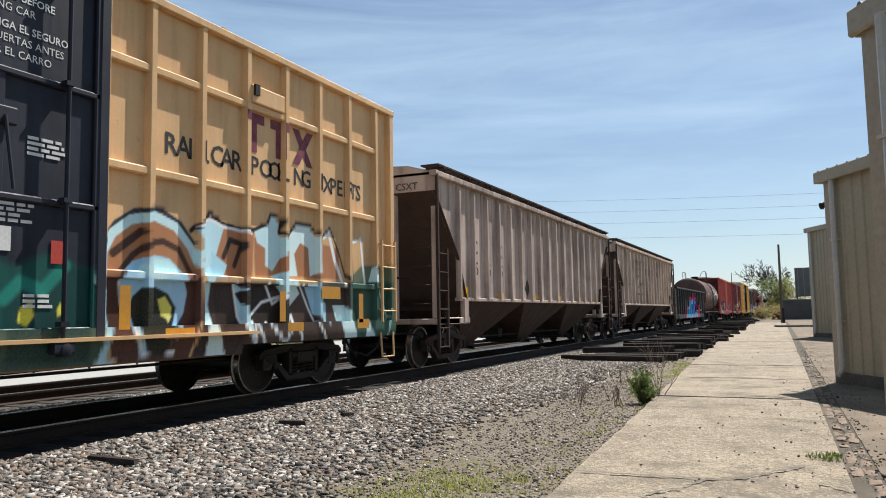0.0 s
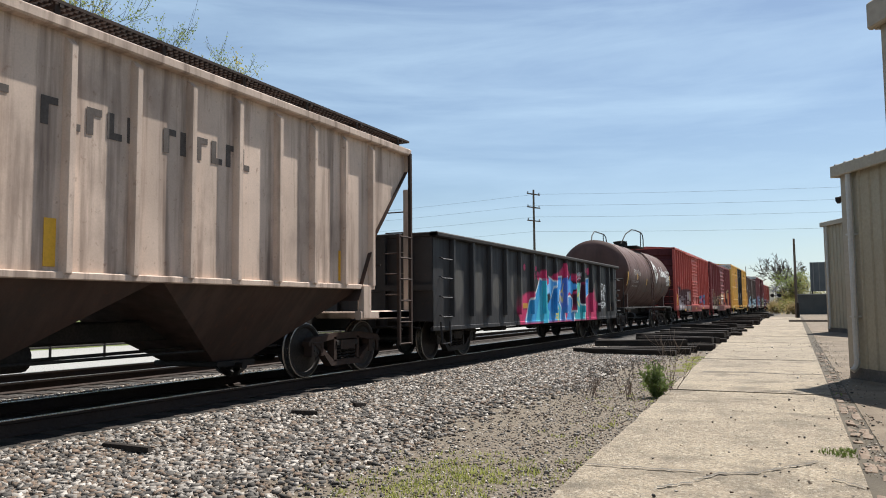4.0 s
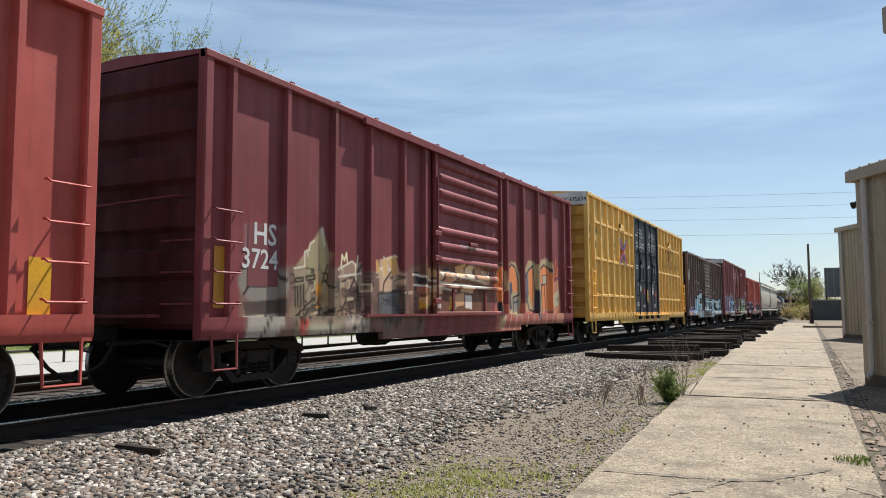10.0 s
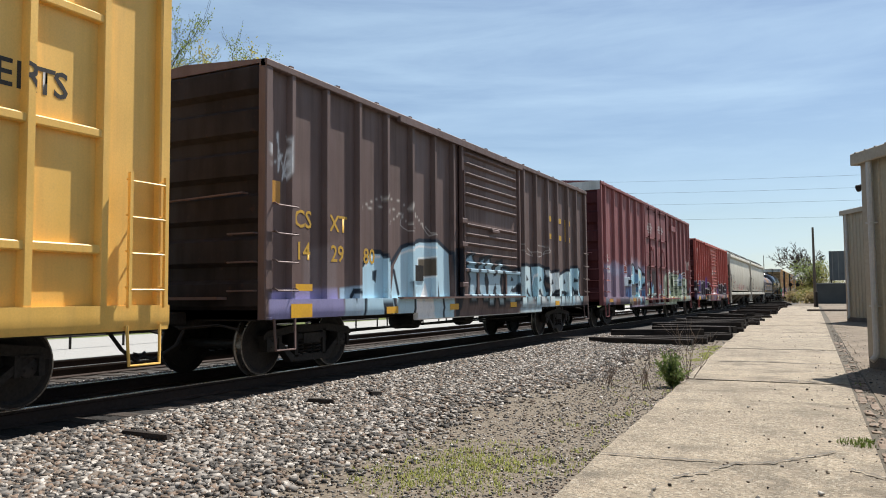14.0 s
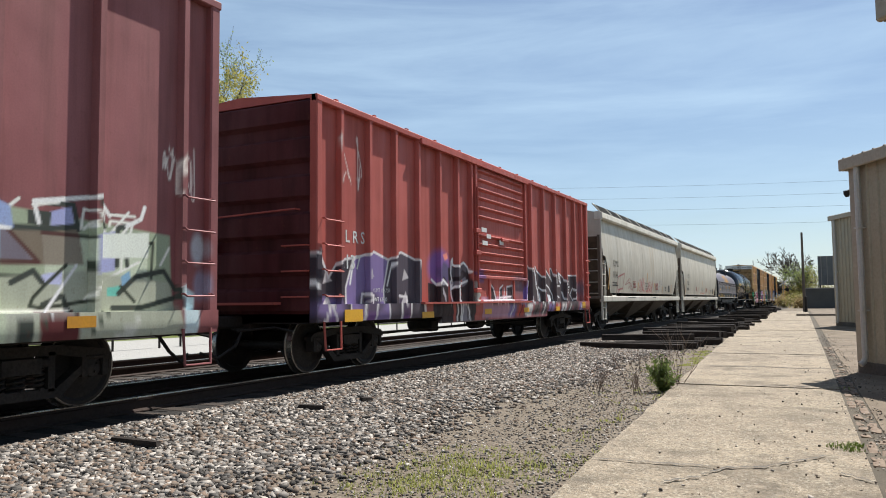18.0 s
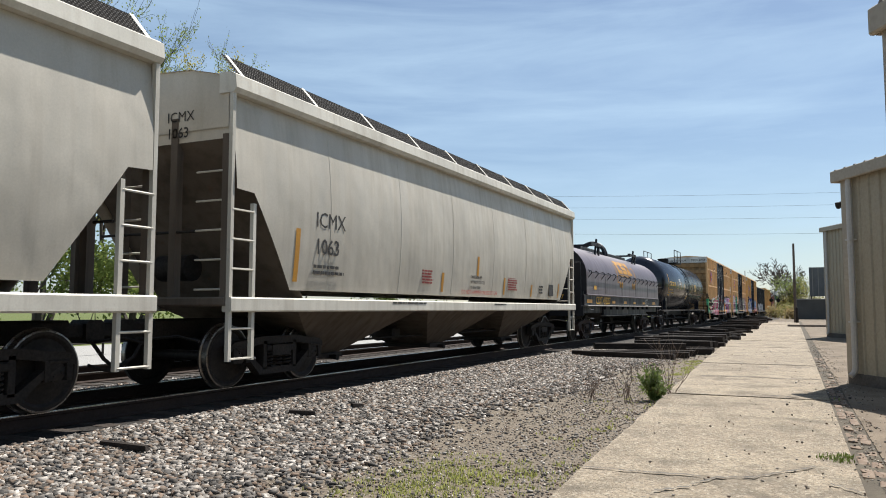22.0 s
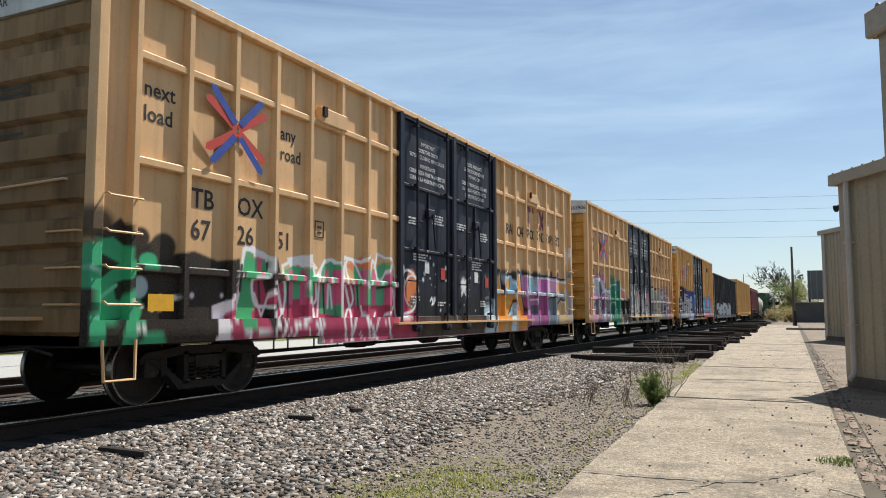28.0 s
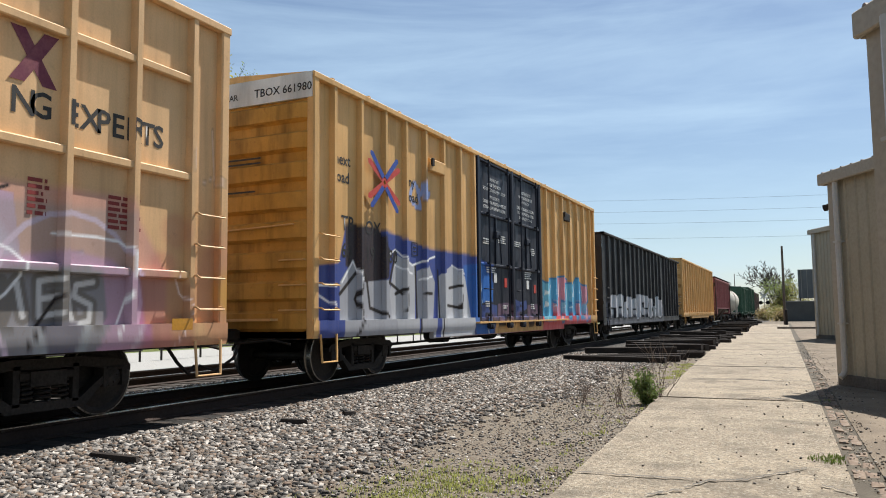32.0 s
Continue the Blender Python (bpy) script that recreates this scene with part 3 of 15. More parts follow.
for a, b in zip(joints[:-1], joints[1:]):
    left = [(walk_edge(y) + rp.uniform(-0.014, 0.014), y) for y in steps(a + 0.012, b - 0.012, 0.35)]
    poly = left + [(brick_edge(b), b - 0.012), (brick_edge(a), a + 0.012)]
    m = Mesh().prism(poly[::-1], "z", -0.42, WALK_Z + rp.uniform(-0.008, 0.006))
    part("slab", m, PAVE, pavement)


def crack(path, width=0.02):
    """A dark open crack with crumbled lips, lying on the walk."""
    m = Mesh()
    r = random.Random(int(abs(path[0][0] * 100)))
    pts = []
    for (ax, ay), (bx, by) in zip(path[:-1], path[1:]):
        for t in np.linspace(0, 1, 8)[:-1]:
            pts.append((ax + (bx - ax) * t + r.uniform(-0.02, 0.02), ay + (by - ay) * t + r.uniform(-0.03, 0.03)))
    for (ax, ay), (bx, by) in zip(pts[:-1], pts[1:]):
        w = width * r.uniform(0.5, 1.4)
        m.add([(ax, ay - w, WALK_Z + 0.009), (bx, by - w, WALK_Z + 0.009), (bx, by + w, WALK_Z + 0.009), (ax, ay + w, WALK_Z + 0.009)], [(0, 1, 2, 3)])
    return part("crack", m, FOOTING, pavement, "dark crumbled crack in the concrete")


crack([(-1.09, 6.0), (-0.9, 6.21), (-0.75, 6.63), (-0.45, 6.82), (-0.22, 7.17), (0.05, 7.55)], 0.02)
crack([(walk_edge(6.63) + 0.02, 6.63), (-1.3, 6.64), (-0.76, 6.67)], 0.014)
crack([(0.1, 6.82), (0.32, 6.56)], 0.016)
crack([(-1.09, 6.0), (-1.16, 5.6), (-1.12, 5.2)], 0.01)
crack([(-0.2, 13.1), (-0.5, 13.3), (-0.9, 13.0)], 0.03)
crack([(0.2, 16.7), (-0.4, 16.5), (-1.2, 16.7), (-2.2, 16.55)], 0.035)
crack([(0.1, 20.3), (-0.7, 20.7), (-1.8, 20.5)], 0.04)
for y in (13.0, 16.6, 20.6, 25.0):
    crack([(walk_edge(y) + 0.03, y), (brick_edge(y) - 0.02, y)], 0.008 + 0.0006 * y)
apron = Mesh().prism([(brick_edge(-8) + 0.25, -8), (14, -8), (14, 95), (brick_edge(95) + 0.25, 95)], "z", -0.42, WALK_Z - 0.004)
tagged(new("apron", apron.data("apron", APRON)), "dusty brown dirt apron round the metal sheds", "pavement", kind="structure")
strip = Mesh().prism([(brick_edge(-8), -8), (brick_edge(-8) + 0.25, -8), (brick_edge(95) + 0.25, 95), (brick_edge(95), 95)], "z", -0.42, WALK_Z - 0.014)
edging = tagged(new("brick_edging", strip.data("brick_edging", SAND)), "old brick edging strip set in the walk", "edging", kind="structure")
brick_meshes = []
for k in range(5):
    rb = random.Random(40 + k)
    h = [rb.uniform(-0.012, 0.01) for _ in range(4)]
    m = Mesh().add([(-0.095, -0.045, -0.05), (0.095, -0.045, -0.05), (0.095, 0.045, -0.05), (-0.095, 0.045, -0.05), (-0.095, -0.045, h[0]), (0.095, -0.045, h[1]), (0.095, 0.045, h[2]), (-0.095, 0.045, h[3]),
                    (-0.08, -0.034, h[0] + 0.006), (0.08, -0.034, h[1] + 0.006), (0.08, 0.034, h[2] + 0.006), (-0.08, 0.034, h[3] + 0.006)],
                   [(0, 1, 5, 4), (1, 2, 6, 5), (2, 3, 7, 6), (3, 0, 4, 7), (4, 5, 9, 8), (5, 6, 10, 9), (6, 7, 11, 10), (7, 4, 8, 11), (8, 9, 10, 11)])
    brick_meshes.append(m.data("brick", BRICK))
rb = random.Random(9)
for row in range(95):
    y = 4.9 + row * 0.205
    for col in range(2):
        if rb.random() < (0.22 if y < 14 else 0.5):
            continue
        b_ = part("brick", rb.choice(brick_meshes), None, edging)
        b_.location = (brick_edge(y) + 0.075 + col * 0.103 + rb.uniform(-0.006, 0.006), y + col * 0.09 + rb.uniform(-0.008, 0.008), WALK_Z - 0.008 + rb.uniform(-0.014, 0.012))
        b_.rotation_euler = (rb.uniform(-0.04, 0.04), rb.uniform(-0.04, 0.04), 1.5708 + rb.uniform(-0.07, 0.07))


def rail(x, name, label):
    """One rail of the usual section: foot, web, worn head."""
    web = Mesh().prism([(-0.07, -0.175), (0.07, -0.175), (0.07, -0.162), (0.014, -0.14), (0.012, -0.05), (0.034, -0.035), (0.036, -0.008),
                        (-0.036, -0.008), (-0.034, -0.035), (-0.012, -0.05), (-0.014, -0.14), (-0.07, -0.162)][::-1], "y", -120, 900)
    # the prism's axes run (z, x) along y, so turn the section upright
    web.v = [(p[2] + x, p[1], p[0]) for p in web.v]
    ob = tagged(new(name, web.data(name, RAIL_SIDE)), label, "rail", "running rails", kind="structure")
    head = Mesh().box(x - 0.033, x + 0.033, -120, 900, -0.008, 0.0)
    part("rail_head", head, RAIL_TOP, ob, "polished running surface")
    return ob


for k, cx in enumerate((TRACK_X, -12.45)):
    for s in (-0.7535, 0.7535):
        rail(cx + s, "rail", "rusty steel rail with a polished head" if k == 0 else "rusty steel rail of the second track")

tie_mesh = Mesh().box(-1.3, 1.3, -0.115, 0.115, -0.19, 0.0, 0.01).data("tie", TIE)
plate = Mesh().box(-0.19, 0.19, -0.1, 0.1, 0.0, 0.014).data("tie_plate", RAIL_SIDE)
tracks = tagged(new("track_bed"), "creosoted ties under the rails, half sunk in ballast", "ties", kind="structure")
for cx in (TRACK_X, -12.45):
    for k in range(58):
        t_ = part("tie", tie_mesh, None, tracks)
        t_.location = (cx + random.uniform(-0.04, 0.04), 0.5 + k * 0.53 + random.uniform(-0.02, 0.02), -0.176)
        t_.rotation_euler = (0, 0, random.uniform(-0.012, 0.012))


# ---- metal sheds ----
def shed(name, x, y, turn, width, depth, eave, label, spout=True, o=0.14):
    """A ribbed steel shed. Its near wall starts at the corner (x, y) and runs along its own +x; turn: degrees about that corner."""
    ob = tagged(new(name), label, "shed", "metal sheds")
    ob.matrix_world = pose(x, y, 0, 0, 0, turn)
    z0 = WALK_Z

    def sheet(length):
        """Outline of a trapezoid-ribbed sheet, seen from above."""
        pts = []
        for k in range(int(length / 0.305)):
            a = k * 0.305
            pts += [(a, 0.0), (a + 0.11, 0.0), (a + 0.128, -0.032), (a + 0.165, -0.032), (a + 0.183, 0.0)]
        return pts + [(length, 0.0)]

    prof = sheet(width)
    wall = Mesh().grid(lambda i, z: (prof[i][0], prof[i][1], z), range(len(prof)), [z0 + 0.2, eave])
    wall.box(0.02, width, 0.02, 0.14, z0 + 0.25, eave)
    part("front_wall", wall, METAL_BEIGE, ob, "beige ribbed sheet-steel wall")
    prof2 = sheet(depth)
    wall = Mesh().grid(lambda i, z: (prof2[i][1], prof2[i][0], z), range(len(prof2)), [eave, z0 + 0.2])
    wall.box(0.02, 0.14, 0.14, depth, z0 + 0.25, eave)
    part("side_wall", wall, METAL_BEIGE, ob, "beige ribbed sheet-steel wall")
    part("back_wall", Mesh().box(0.14, width, depth - 0.14, depth, z0 + 0.25, eave), METAL_BEIGE, ob)
    part("end_wall", Mesh().box(width - 0.14, width, 0.14, depth - 0.14, z0 + 0.25, eave), METAL_BEIGE, ob)
    part("footing", Mesh().box(-0.04, width, -0.04, depth, z0 - 0.1, z0 + 0.2), FOOTING, ob, "dark stained concrete footing")
    corner = Mesh().prism([(-0.045, -0.045), (0.15, -0.045), (0.15, -0.035), (-0.035, -0.035), (-0.035, 0.15), (-0.045, 0.15)], "z", z0 + 0.2, eave)
    part("corner_trim", corner, METAL_TRIM, ob)
    roof = Mesh().add([(-o, -o, eave + 0.12), (width, -o, eave + 0.12), (width, depth / 2, eave + 0.5), (-o, depth / 2, eave + 0.5), (width, depth + o, eave + 0.12), (-o, depth + o, eave + 0.12)],
                      [(0, 1, 2, 3), (3, 2, 4, 5), (0, 3, 5), (0, 5, 4, 1)])
    part("roof", roof, ROOF_STEEL, ob, "weathered ribbed steel roof")
    for k in range(int((width + o) / 0.305)):
        a = -o + 0.14 + k * 0.305
        m = Mesh().prism([(a - 0.03, eave + 0.12), (a + 0.03, eave + 0.12), (a + 0.012, eave + 0.142), (a - 0.012, eave + 0.142)], "y", -o - 0.03, 0.5)
        m.v = [(q[2], q[1], q[0]) for q in m.v]
        part("roof_rib", m, ROOF_STEEL, ob)
    trim = Mesh().box(-o - 0.02, width, -o - 0.03, -o + 0.03, eave - 0.09, eave + 0.13, 0.015).box(-o - 0.03, -o + 0.03, -o + 0.03, depth, eave - 0.09, eave + 0.13, 0.015)
    trim.box(-o + 0.03, width, -o + 0.03, 0.0, eave - 0.03, eave)
    part("eave_trim", trim, METAL_TRIM, ob, "pale folded eave trim and gutter")
    sp = Mesh().tube([(0.30, -0.10, eave - 0.05), (0.30, -0.10, z0 + 0.3), (0.30, -0.13, z0 + 0.22), (0.30, -0.2, z0 + 0.16)], 0.055, 8)
    part("downspout", sp, SPOUT, ob, "white steel downspout")
    for z in (0.9, 2.4):
        part("strap", Mesh().box(0.23, 0.37, -0.165, -0.02, z, z + 0.03), SPOUT, ob)
    if spout:
        lampm = Mesh().tube([(-0.03, 0.05, eave - 0.5), (-0.16, 0.0, eave - 0.45)], 0.018, 6)
        lampm.lathe([(0, 0.03), (0.05, 0.055), (0.11, 0.06), (0.12, 0.05)], "z", (-0.19, -0.01, eave - 0.57), 10)
        part("wall_lamp", lampm, UNDER, ob, "small dark wall lamp")
    return ob


shed("metal_shed", 0.66, 16.1, -61, 6.5, 6.0, 3.62, "beige ribbed steel shed with a white downspout")
shed("metal_shed", 0.78, 42.3, -64, 8.0, 8.0, 5.05, "beige ribbed steel shed farther along the walk", spout=False)
shed("metal_shed", 0.645, 6.75, -61, 6.0, 5.0, 3.40, "beige steel shed beside the walk with a downspout", spout=False, o=0.085)


# ---- ballast stones, grass, weeds, loose timber ----
def scatter(name, shapes, places, material, label, category):
    """Many small loose pieces joined into one mesh. shapes: list of (verts, faces) arrays; places: rows of x, y, z, size, turn."""
    rs = np.random.RandomState(3)
    vs, fs, n = [], [], 0
    for row in places:
        v, f = shapes[rs.randint(len(shapes))]
        a, b = rs.uniform(0, 6.283), rs.uniform(-1.5, 1.5)
        ca, sa, cb, sb = math.cos(a), math.sin(a), math.cos(b), math.sin(b)
        r = np.array([[ca, -sa * cb, sa * sb], [sa, ca * cb, -ca * sb], [0, sb, cb]])
        vs.append(v @ r.T * row[3] + np.array(row[:3]))
        fs.append(f + n)
        n += len(v)
    v, f = np.concatenate(vs), np.concatenate(fs)
    me = bpy.data.meshes.new(name)
    me.vertices.add(len(v))
    me.vertices.foreach_set("co", v.ravel())
    k = f.shape[1]
    me.loops.add(f.size)
    me.loops.foreach_set("vertex_index", f.ravel().astype(np.int32))
    me.polygons.add(len(f))
    me.polygons.foreach_set("loop_start", np.arange(0, f.size, k, dtype=np.int32))
    me.update(calc_edges=True)
    me.validate()
    me.materials.append(material)
    return tagged(new(name, me), label, category, kind="stuff")


def stone_shapes(n=14):
    """Broken stones: a cube's corners pulled about and cut."""
    out = []
    rs = np.random.RandomState(8)
    quad = np.array([(0, 1, 3, 2), (4, 6, 7, 5), (0, 4, 5, 1), (2, 3, 7, 6), (0, 2, 6, 4), (1, 5, 7, 3)])
    tri = np.concatenate([quad[:, [0, 1, 2]], quad[:, [0, 2, 3]]])
    for _ in range(n):
        v = np.array([(x, y, z) for x in (-1, 1) for y in (-1, 1) for z in (-1, 1)], dtype=float)
        v *= np.array([rs.uniform(0.75, 1.35), rs.uniform(0.5, 0.9), rs.uniform(0.38, 0.72)])
        v += rs.uniform(-0.42, 0.42, v.shape)
        out.append((v * 0.5, tri))
    return out


rs = np.random.RandomState(21)
beds = []
for _ in range(125000):
    x = rs.uniform(-10.9, -2.0)
    y = 3.0 + 23.0 * rs.uniform(0, 1) ** 1.35
    keep = np.interp(x + 0.35 * math.sin(0.8 * y), [-10.9, -5.0, -4.2, -3.4, -2.2], [1.0, 1.0, 0.5, 0.06, 0.02])
    if -9.9 < x < -6.98 or x < -7.3 and y > 16 or x > walk_edge(y) - 0.04 or rs.uniform() > keep:
        continue
    if abs(x + 7.7) < 0.09 or abs(x + 9.2) < 0.09:
        continue
    size = rs.uniform(0.023, 0.058) if x < -3.6 else rs.uniform(0.012, 0.04)
    beds.append((x, y, ground_z(x) + size * 0.16, size))
scatter("ballast", stone_shapes(), beds, STONES, "loose broken ballast stones beside the rails", "gravel")
crumbs = []
for _ in range(900):
    y = 7.0 + 24 * rs.uniform()
    size = rs.uniform(0.004, 0.015)
    crumbs.append((brick_edge(y) + rs.normal(0.14, 0.09), y, WALK_Z + size * 0.2, size))
for _ in range(420):
    y = 4.5 + 26 * rs.uniform() ** 1.5
    x = walk_edge(y) + rs.uniform(0, 1) ** 0.6 * (brick_edge(y) + 0.4 - walk_edge(y))
    size = rs.uniform(0.006, 0.022) if rs.uniform() < 0.965 else rs.uniform(0.025, 0.045)
    crumbs.append((x, y, WALK_Z + size * 0.3, size))
litter = []
for _ in range(11000):
    y = 4.2 + 12.0 * rs.uniform(0, 1) ** 1.3
    x = walk_edge(y) - 0.03 - abs(rs.normal(0, 1.3))
    if x < -5.2:
        continue
    size = rs.uniform(0.006, 0.022)
    litter.append((x, y, ground_z(x) + size * 0.2, size))
for _ in range(800):
    y = 6.0 + 30 * rs.uniform() ** 1.4
    size = rs.uniform(0.006, 0.02)
    crumbs.append((brick_edge(y) + 0.12 + abs(rs.normal(0.1, 0.35)), y, WALK_Z + size * 0.1, size))
scatter("gravel_litter", stone_shapes(8), litter, STONES, "fine gravel and chips trodden into the dirt by the walk", "gravel")
scatter("grit", stone_shapes(6), crumbs, STONES, "scattered grit and crumbs on the walk", "gravel")


def blades(name, spots, material, label, height=0.07, category="grass"):
    """Grass: thin bent blades round the spots (x, y, z, radius, count)."""
    v, f = [], []
    r = random.Random(17)
    for x, y, z, rad, count in spots:
        for _ in range(count):
            a, d = r.uniform(0, 6.283), rad * math.sqrt(r.random())
            bx, by = x + d * math.cos(a), y + d * math.sin(a)
            h, w, t, le = height * r.uniform(0.4, 1.3), r.uniform(0.003, 0.007), r.uniform(0, 6.283), r.uniform(0.1, 0.7)
            dx, dy = math.cos(t), math.sin(t)
            n = len(v)
            v += [(bx - dy * w, by + dx * w, z), (bx + dy * w, by - dx * w, z), (bx + dx * h * le * 0.4 + dy * w * 0.7, by + dy * h * le * 0.4 - dx * w * 0.7, z + h * 0.6),
                  (bx + dx * h * le * 0.4 - dy * w * 0.7, by + dy * h * le * 0.4 + dx * w * 0.7, z + h * 0.6), (bx + dx * h * le, by + dy * h * le, z + h)]
            f += [(n, n + 1, n + 2, n + 3), (n + 3, n + 2, n + 4)]
    me = bpy.data.meshes.new(name)
    me.from_pydata(v, [], f)
    me.materials.append(material)
    return tagged(new(name, me), label, category, kind="stuff")


r_ = random.Random(31)
tufts = []
for _ in range(300):
    x, y = r_.gauss(-2.72, 0.36), r_.gauss(5.75, 0.55)
    if x < walk_edge(y) - 0.05:
        tufts.append((x, y, ground_z(x), 0.09, 9))
for _ in range(150):
    y = r_.uniform(6, 22)
    tufts.append((walk_edge(y) - abs(r_.gauss(0.25, 0.35)) - 0.05, y, -0.28, 0.06, 9))
for _ in range(26):
    y = r_.uniform(17, 22)
    tufts.append((walk_edge(y) - 0.05 - r_.random() * 0.3, y, -0.27, 0.1, 40))
blades("grass", tufts, GRASS, "thin patches of young grass in the gravel", 0.034)
blades("weed_tuft", [(0.16, 8.05, WALK_Z - 0.01, 0.16, 150), (0.26, 8.2, WALK_Z - 0.01, 0.07, 80), (0.22, 7.9, WALK_Z - 0.01, 0.1, 60), (0.25, 13.2, WALK_Z - 0.02, 0.16, 50)], WEED,
       "green weed tuft in the brick joint", 0.032, "weed")
lot_grass = [(-27.5 - abs(r_.gauss(0, 4)), r_.uniform(5, 60), -0.4, 0.5, 30) for _ in range(300)]
blades("verge_grass", lot_grass, GRASS, "rough grass verge behind the gravel lot", 0.3)


def branching(r, base, direction, length, radius, depth, spread, wood, tips, droop=0.0, min_r=0.004):
    """A limb that bends, thins and forks; wood gathers (path, radii), tips the ends of twigs."""
    n = 4
    path, radii = [base], [radius]
    p, d = base.copy(), direction.normalized()
    for k in range(n):
        d = (d + Vector((r.uniform(-1, 1), r.uniform(-1, 1), r.uniform(-0.5, 1) - droop)) * 0.16).normalized()
        p = p + d * (length / n)
        path.append(p.copy())
        radii.append(max(min_r, radius * (1 - 0.55 * (k + 1) / n)))
    wood.append((path, radii))
    if depth <= 1:
        tips.append((path, d))
    if depth == 0:
        return
    kids = r.choice((2, 3, 3)) if depth > 1 else r.choice((2, 3, 4))
    for k in range(kids):
        at = path[r.choice((2, 3, 4, 4))]
        ang = r.uniform(0, 6.283)
        side = d.orthogonal().normalized()
        side = Matrix.Rotation(ang, 3, d) @ side
        nd = (d + side * spread * r.uniform(0.5, 1.2)).normalized()
        branching(r, at, nd, length * r.uniform(0.62, 0.84), max(min_r, radius * r.uniform(0.45, 0.6)), depth - 1, spread, wood, tips, droop, min_r)


def tree(label, x, y, height, leaf, seed, depth=5, stems=1, leaves=9, leaf_size=0.10, spread=0.62, scatter_r=0.45, first=0.3, bark=BARK, name="tree", twig=0.0):
    """A young spring tree: tapered trunk and limbs, a thin crown of small leaves in clumps."""
    r = random.Random(seed)
    ob = tagged(new(name), label, "tree" if name == "tree" else "shrub", "trees beyond the tracks")
    z = ground_z(x) - 0.05
    ob.location = (x, y, z)
    wood, tips = [], []
    for k in range(stems):
        lean = Vector((r.uniform(-0.18, 0.18), r.uniform(-0.18, 0.18), 1)) if stems == 1 else Vector((r.uniform(-0.35, 0.35), r.uniform(-0.35, 0.35), 1))
        branching(r, Vector((r.uniform(-0.2, 0.2) * (stems - 1), r.uniform(-0.2, 0.2) * (stems - 1), 0)), lean, height * first, height * 0.016 / math.sqrt(stems), depth, spread, wood, tips, min_r=max(height * 0.00045, twig))
    top = max(p.z for path, _ in wood for p in path)
    k = (height - 0.4) / top
    wood = [([p * k for p in path], radii) for path, radii in wood]
    tips = [([p * k for p in path], d) for path, d in tips]
    m = Mesh()
    for path, radii in wood:
        m.tube(path, radii, 5 if radii[0] > 0.05 else 3)
    part("trunk", m, bark, ob, "grey trunk with bare forked limbs")
    v, f = [], []
    for path, d in tips:
        thick = r.choice((0.2, 0.6, 1.0, 1.6))
        for _ in range(int(leaves * thick)):
            q = r.uniform(0.6, 3.999)
            c = path[int(q)].lerp(path[int(q) + 1], q % 1) + Vector((r.gauss(0, 1), r.gauss(0, 1), r.gauss(0, 1))) * scatter_r
            s = leaf_size * r.uniform(0.6, 1.3)
            a = Vector((r.uniform(-1, 1), r.uniform(-1, 1), r.uniform(-1, 1))).normalized()
            b = a.orthogonal().normalized()
            n = len(v)
            v += [c - a * s, c + b * s * 0.5, c + a * s, c - b * s * 0.5]
            f.append((n, n + 1, n + 2, n + 3))
    me = bpy.data.meshes.new("crown")
    me.from_pydata(v, [], f)
    me.materials.append(leaf)
    part("crown", me, leaf, ob, "thin crown of young leaves")
    return ob


def at(az, dist):
    a = radians(az)
    return -dist * math.sin(a), dist * math.cos(a)


tree("tall tree with fine twigs and sparse olive leaves", *at(56.5, 50), 23.0, LEAF_OLIVE, 2, depth=5, stems=3, leaves=22, leaf_size=0.085, spread=0.46, scatter_r=0.16)
tree("tall slender tree with fresh green leaves", *at(53.2, 53), 24.0, LEAF_GREEN, 3, depth=5, stems=3, leaves=16, leaf_size=0.08, spread=0.42, scatter_r=0.16)
tree("tall twiggy tree with thin olive leaves", *at(47.6, 52), 20.5, LEAF_OLIVE, 5, depth=5, stems=2, leaves=10, leaf_size=0.08, spread=0.36, scatter_r=0.16)
tree("yellow-green flowering spring tree", *at(47.8, 46), 17.2, LEAF_YELLOW, 6, depth=5, stems=2, leaves=34, leaf_size=0.08, spread=0.44, scatter_r=0.2)
tree("yellow-green spring tree with a forked trunk", *at(40.4, 45), 16.2, LEAF_YELLOW, 8, depth=5, stems=2, leaves=30, leaf_size=0.08, spread=0.6, scatter_r=0.2, first=0.3)
tree("low olive spring tree", *at(39.0, 52), 10.0, LEAF_GREEN, 10, depth=5, stems=2, leaves=20, leaf_size=0.08, spread=0.7, scatter_r=0.25)
tree("low half-bare shrub tree", *at(36.6, 54), 9.5, LEAF_OLIVE, 12, depth=5, stems=2, leaves=4, spread=0.7, scatter_r=0.2)
for k, (az, dist, h) in enumerate(((60, 40, 6.0), (57, 42, 5.2), (53.5, 43, 6.5), (50.5, 44, 5.0), (47, 46, 5.5), (44, 48, 4.6), (63, 40, 7), (67, 38, 7))):
    tree("dense green shrub behind the gravel lot", *at(az, dist), h, LEAF_GREEN, 30 + k, depth=4, stems=3, leaves=14, leaf_size=0.12, spread=0.8, scatter_r=0.4, first=0.33, name="shrub")
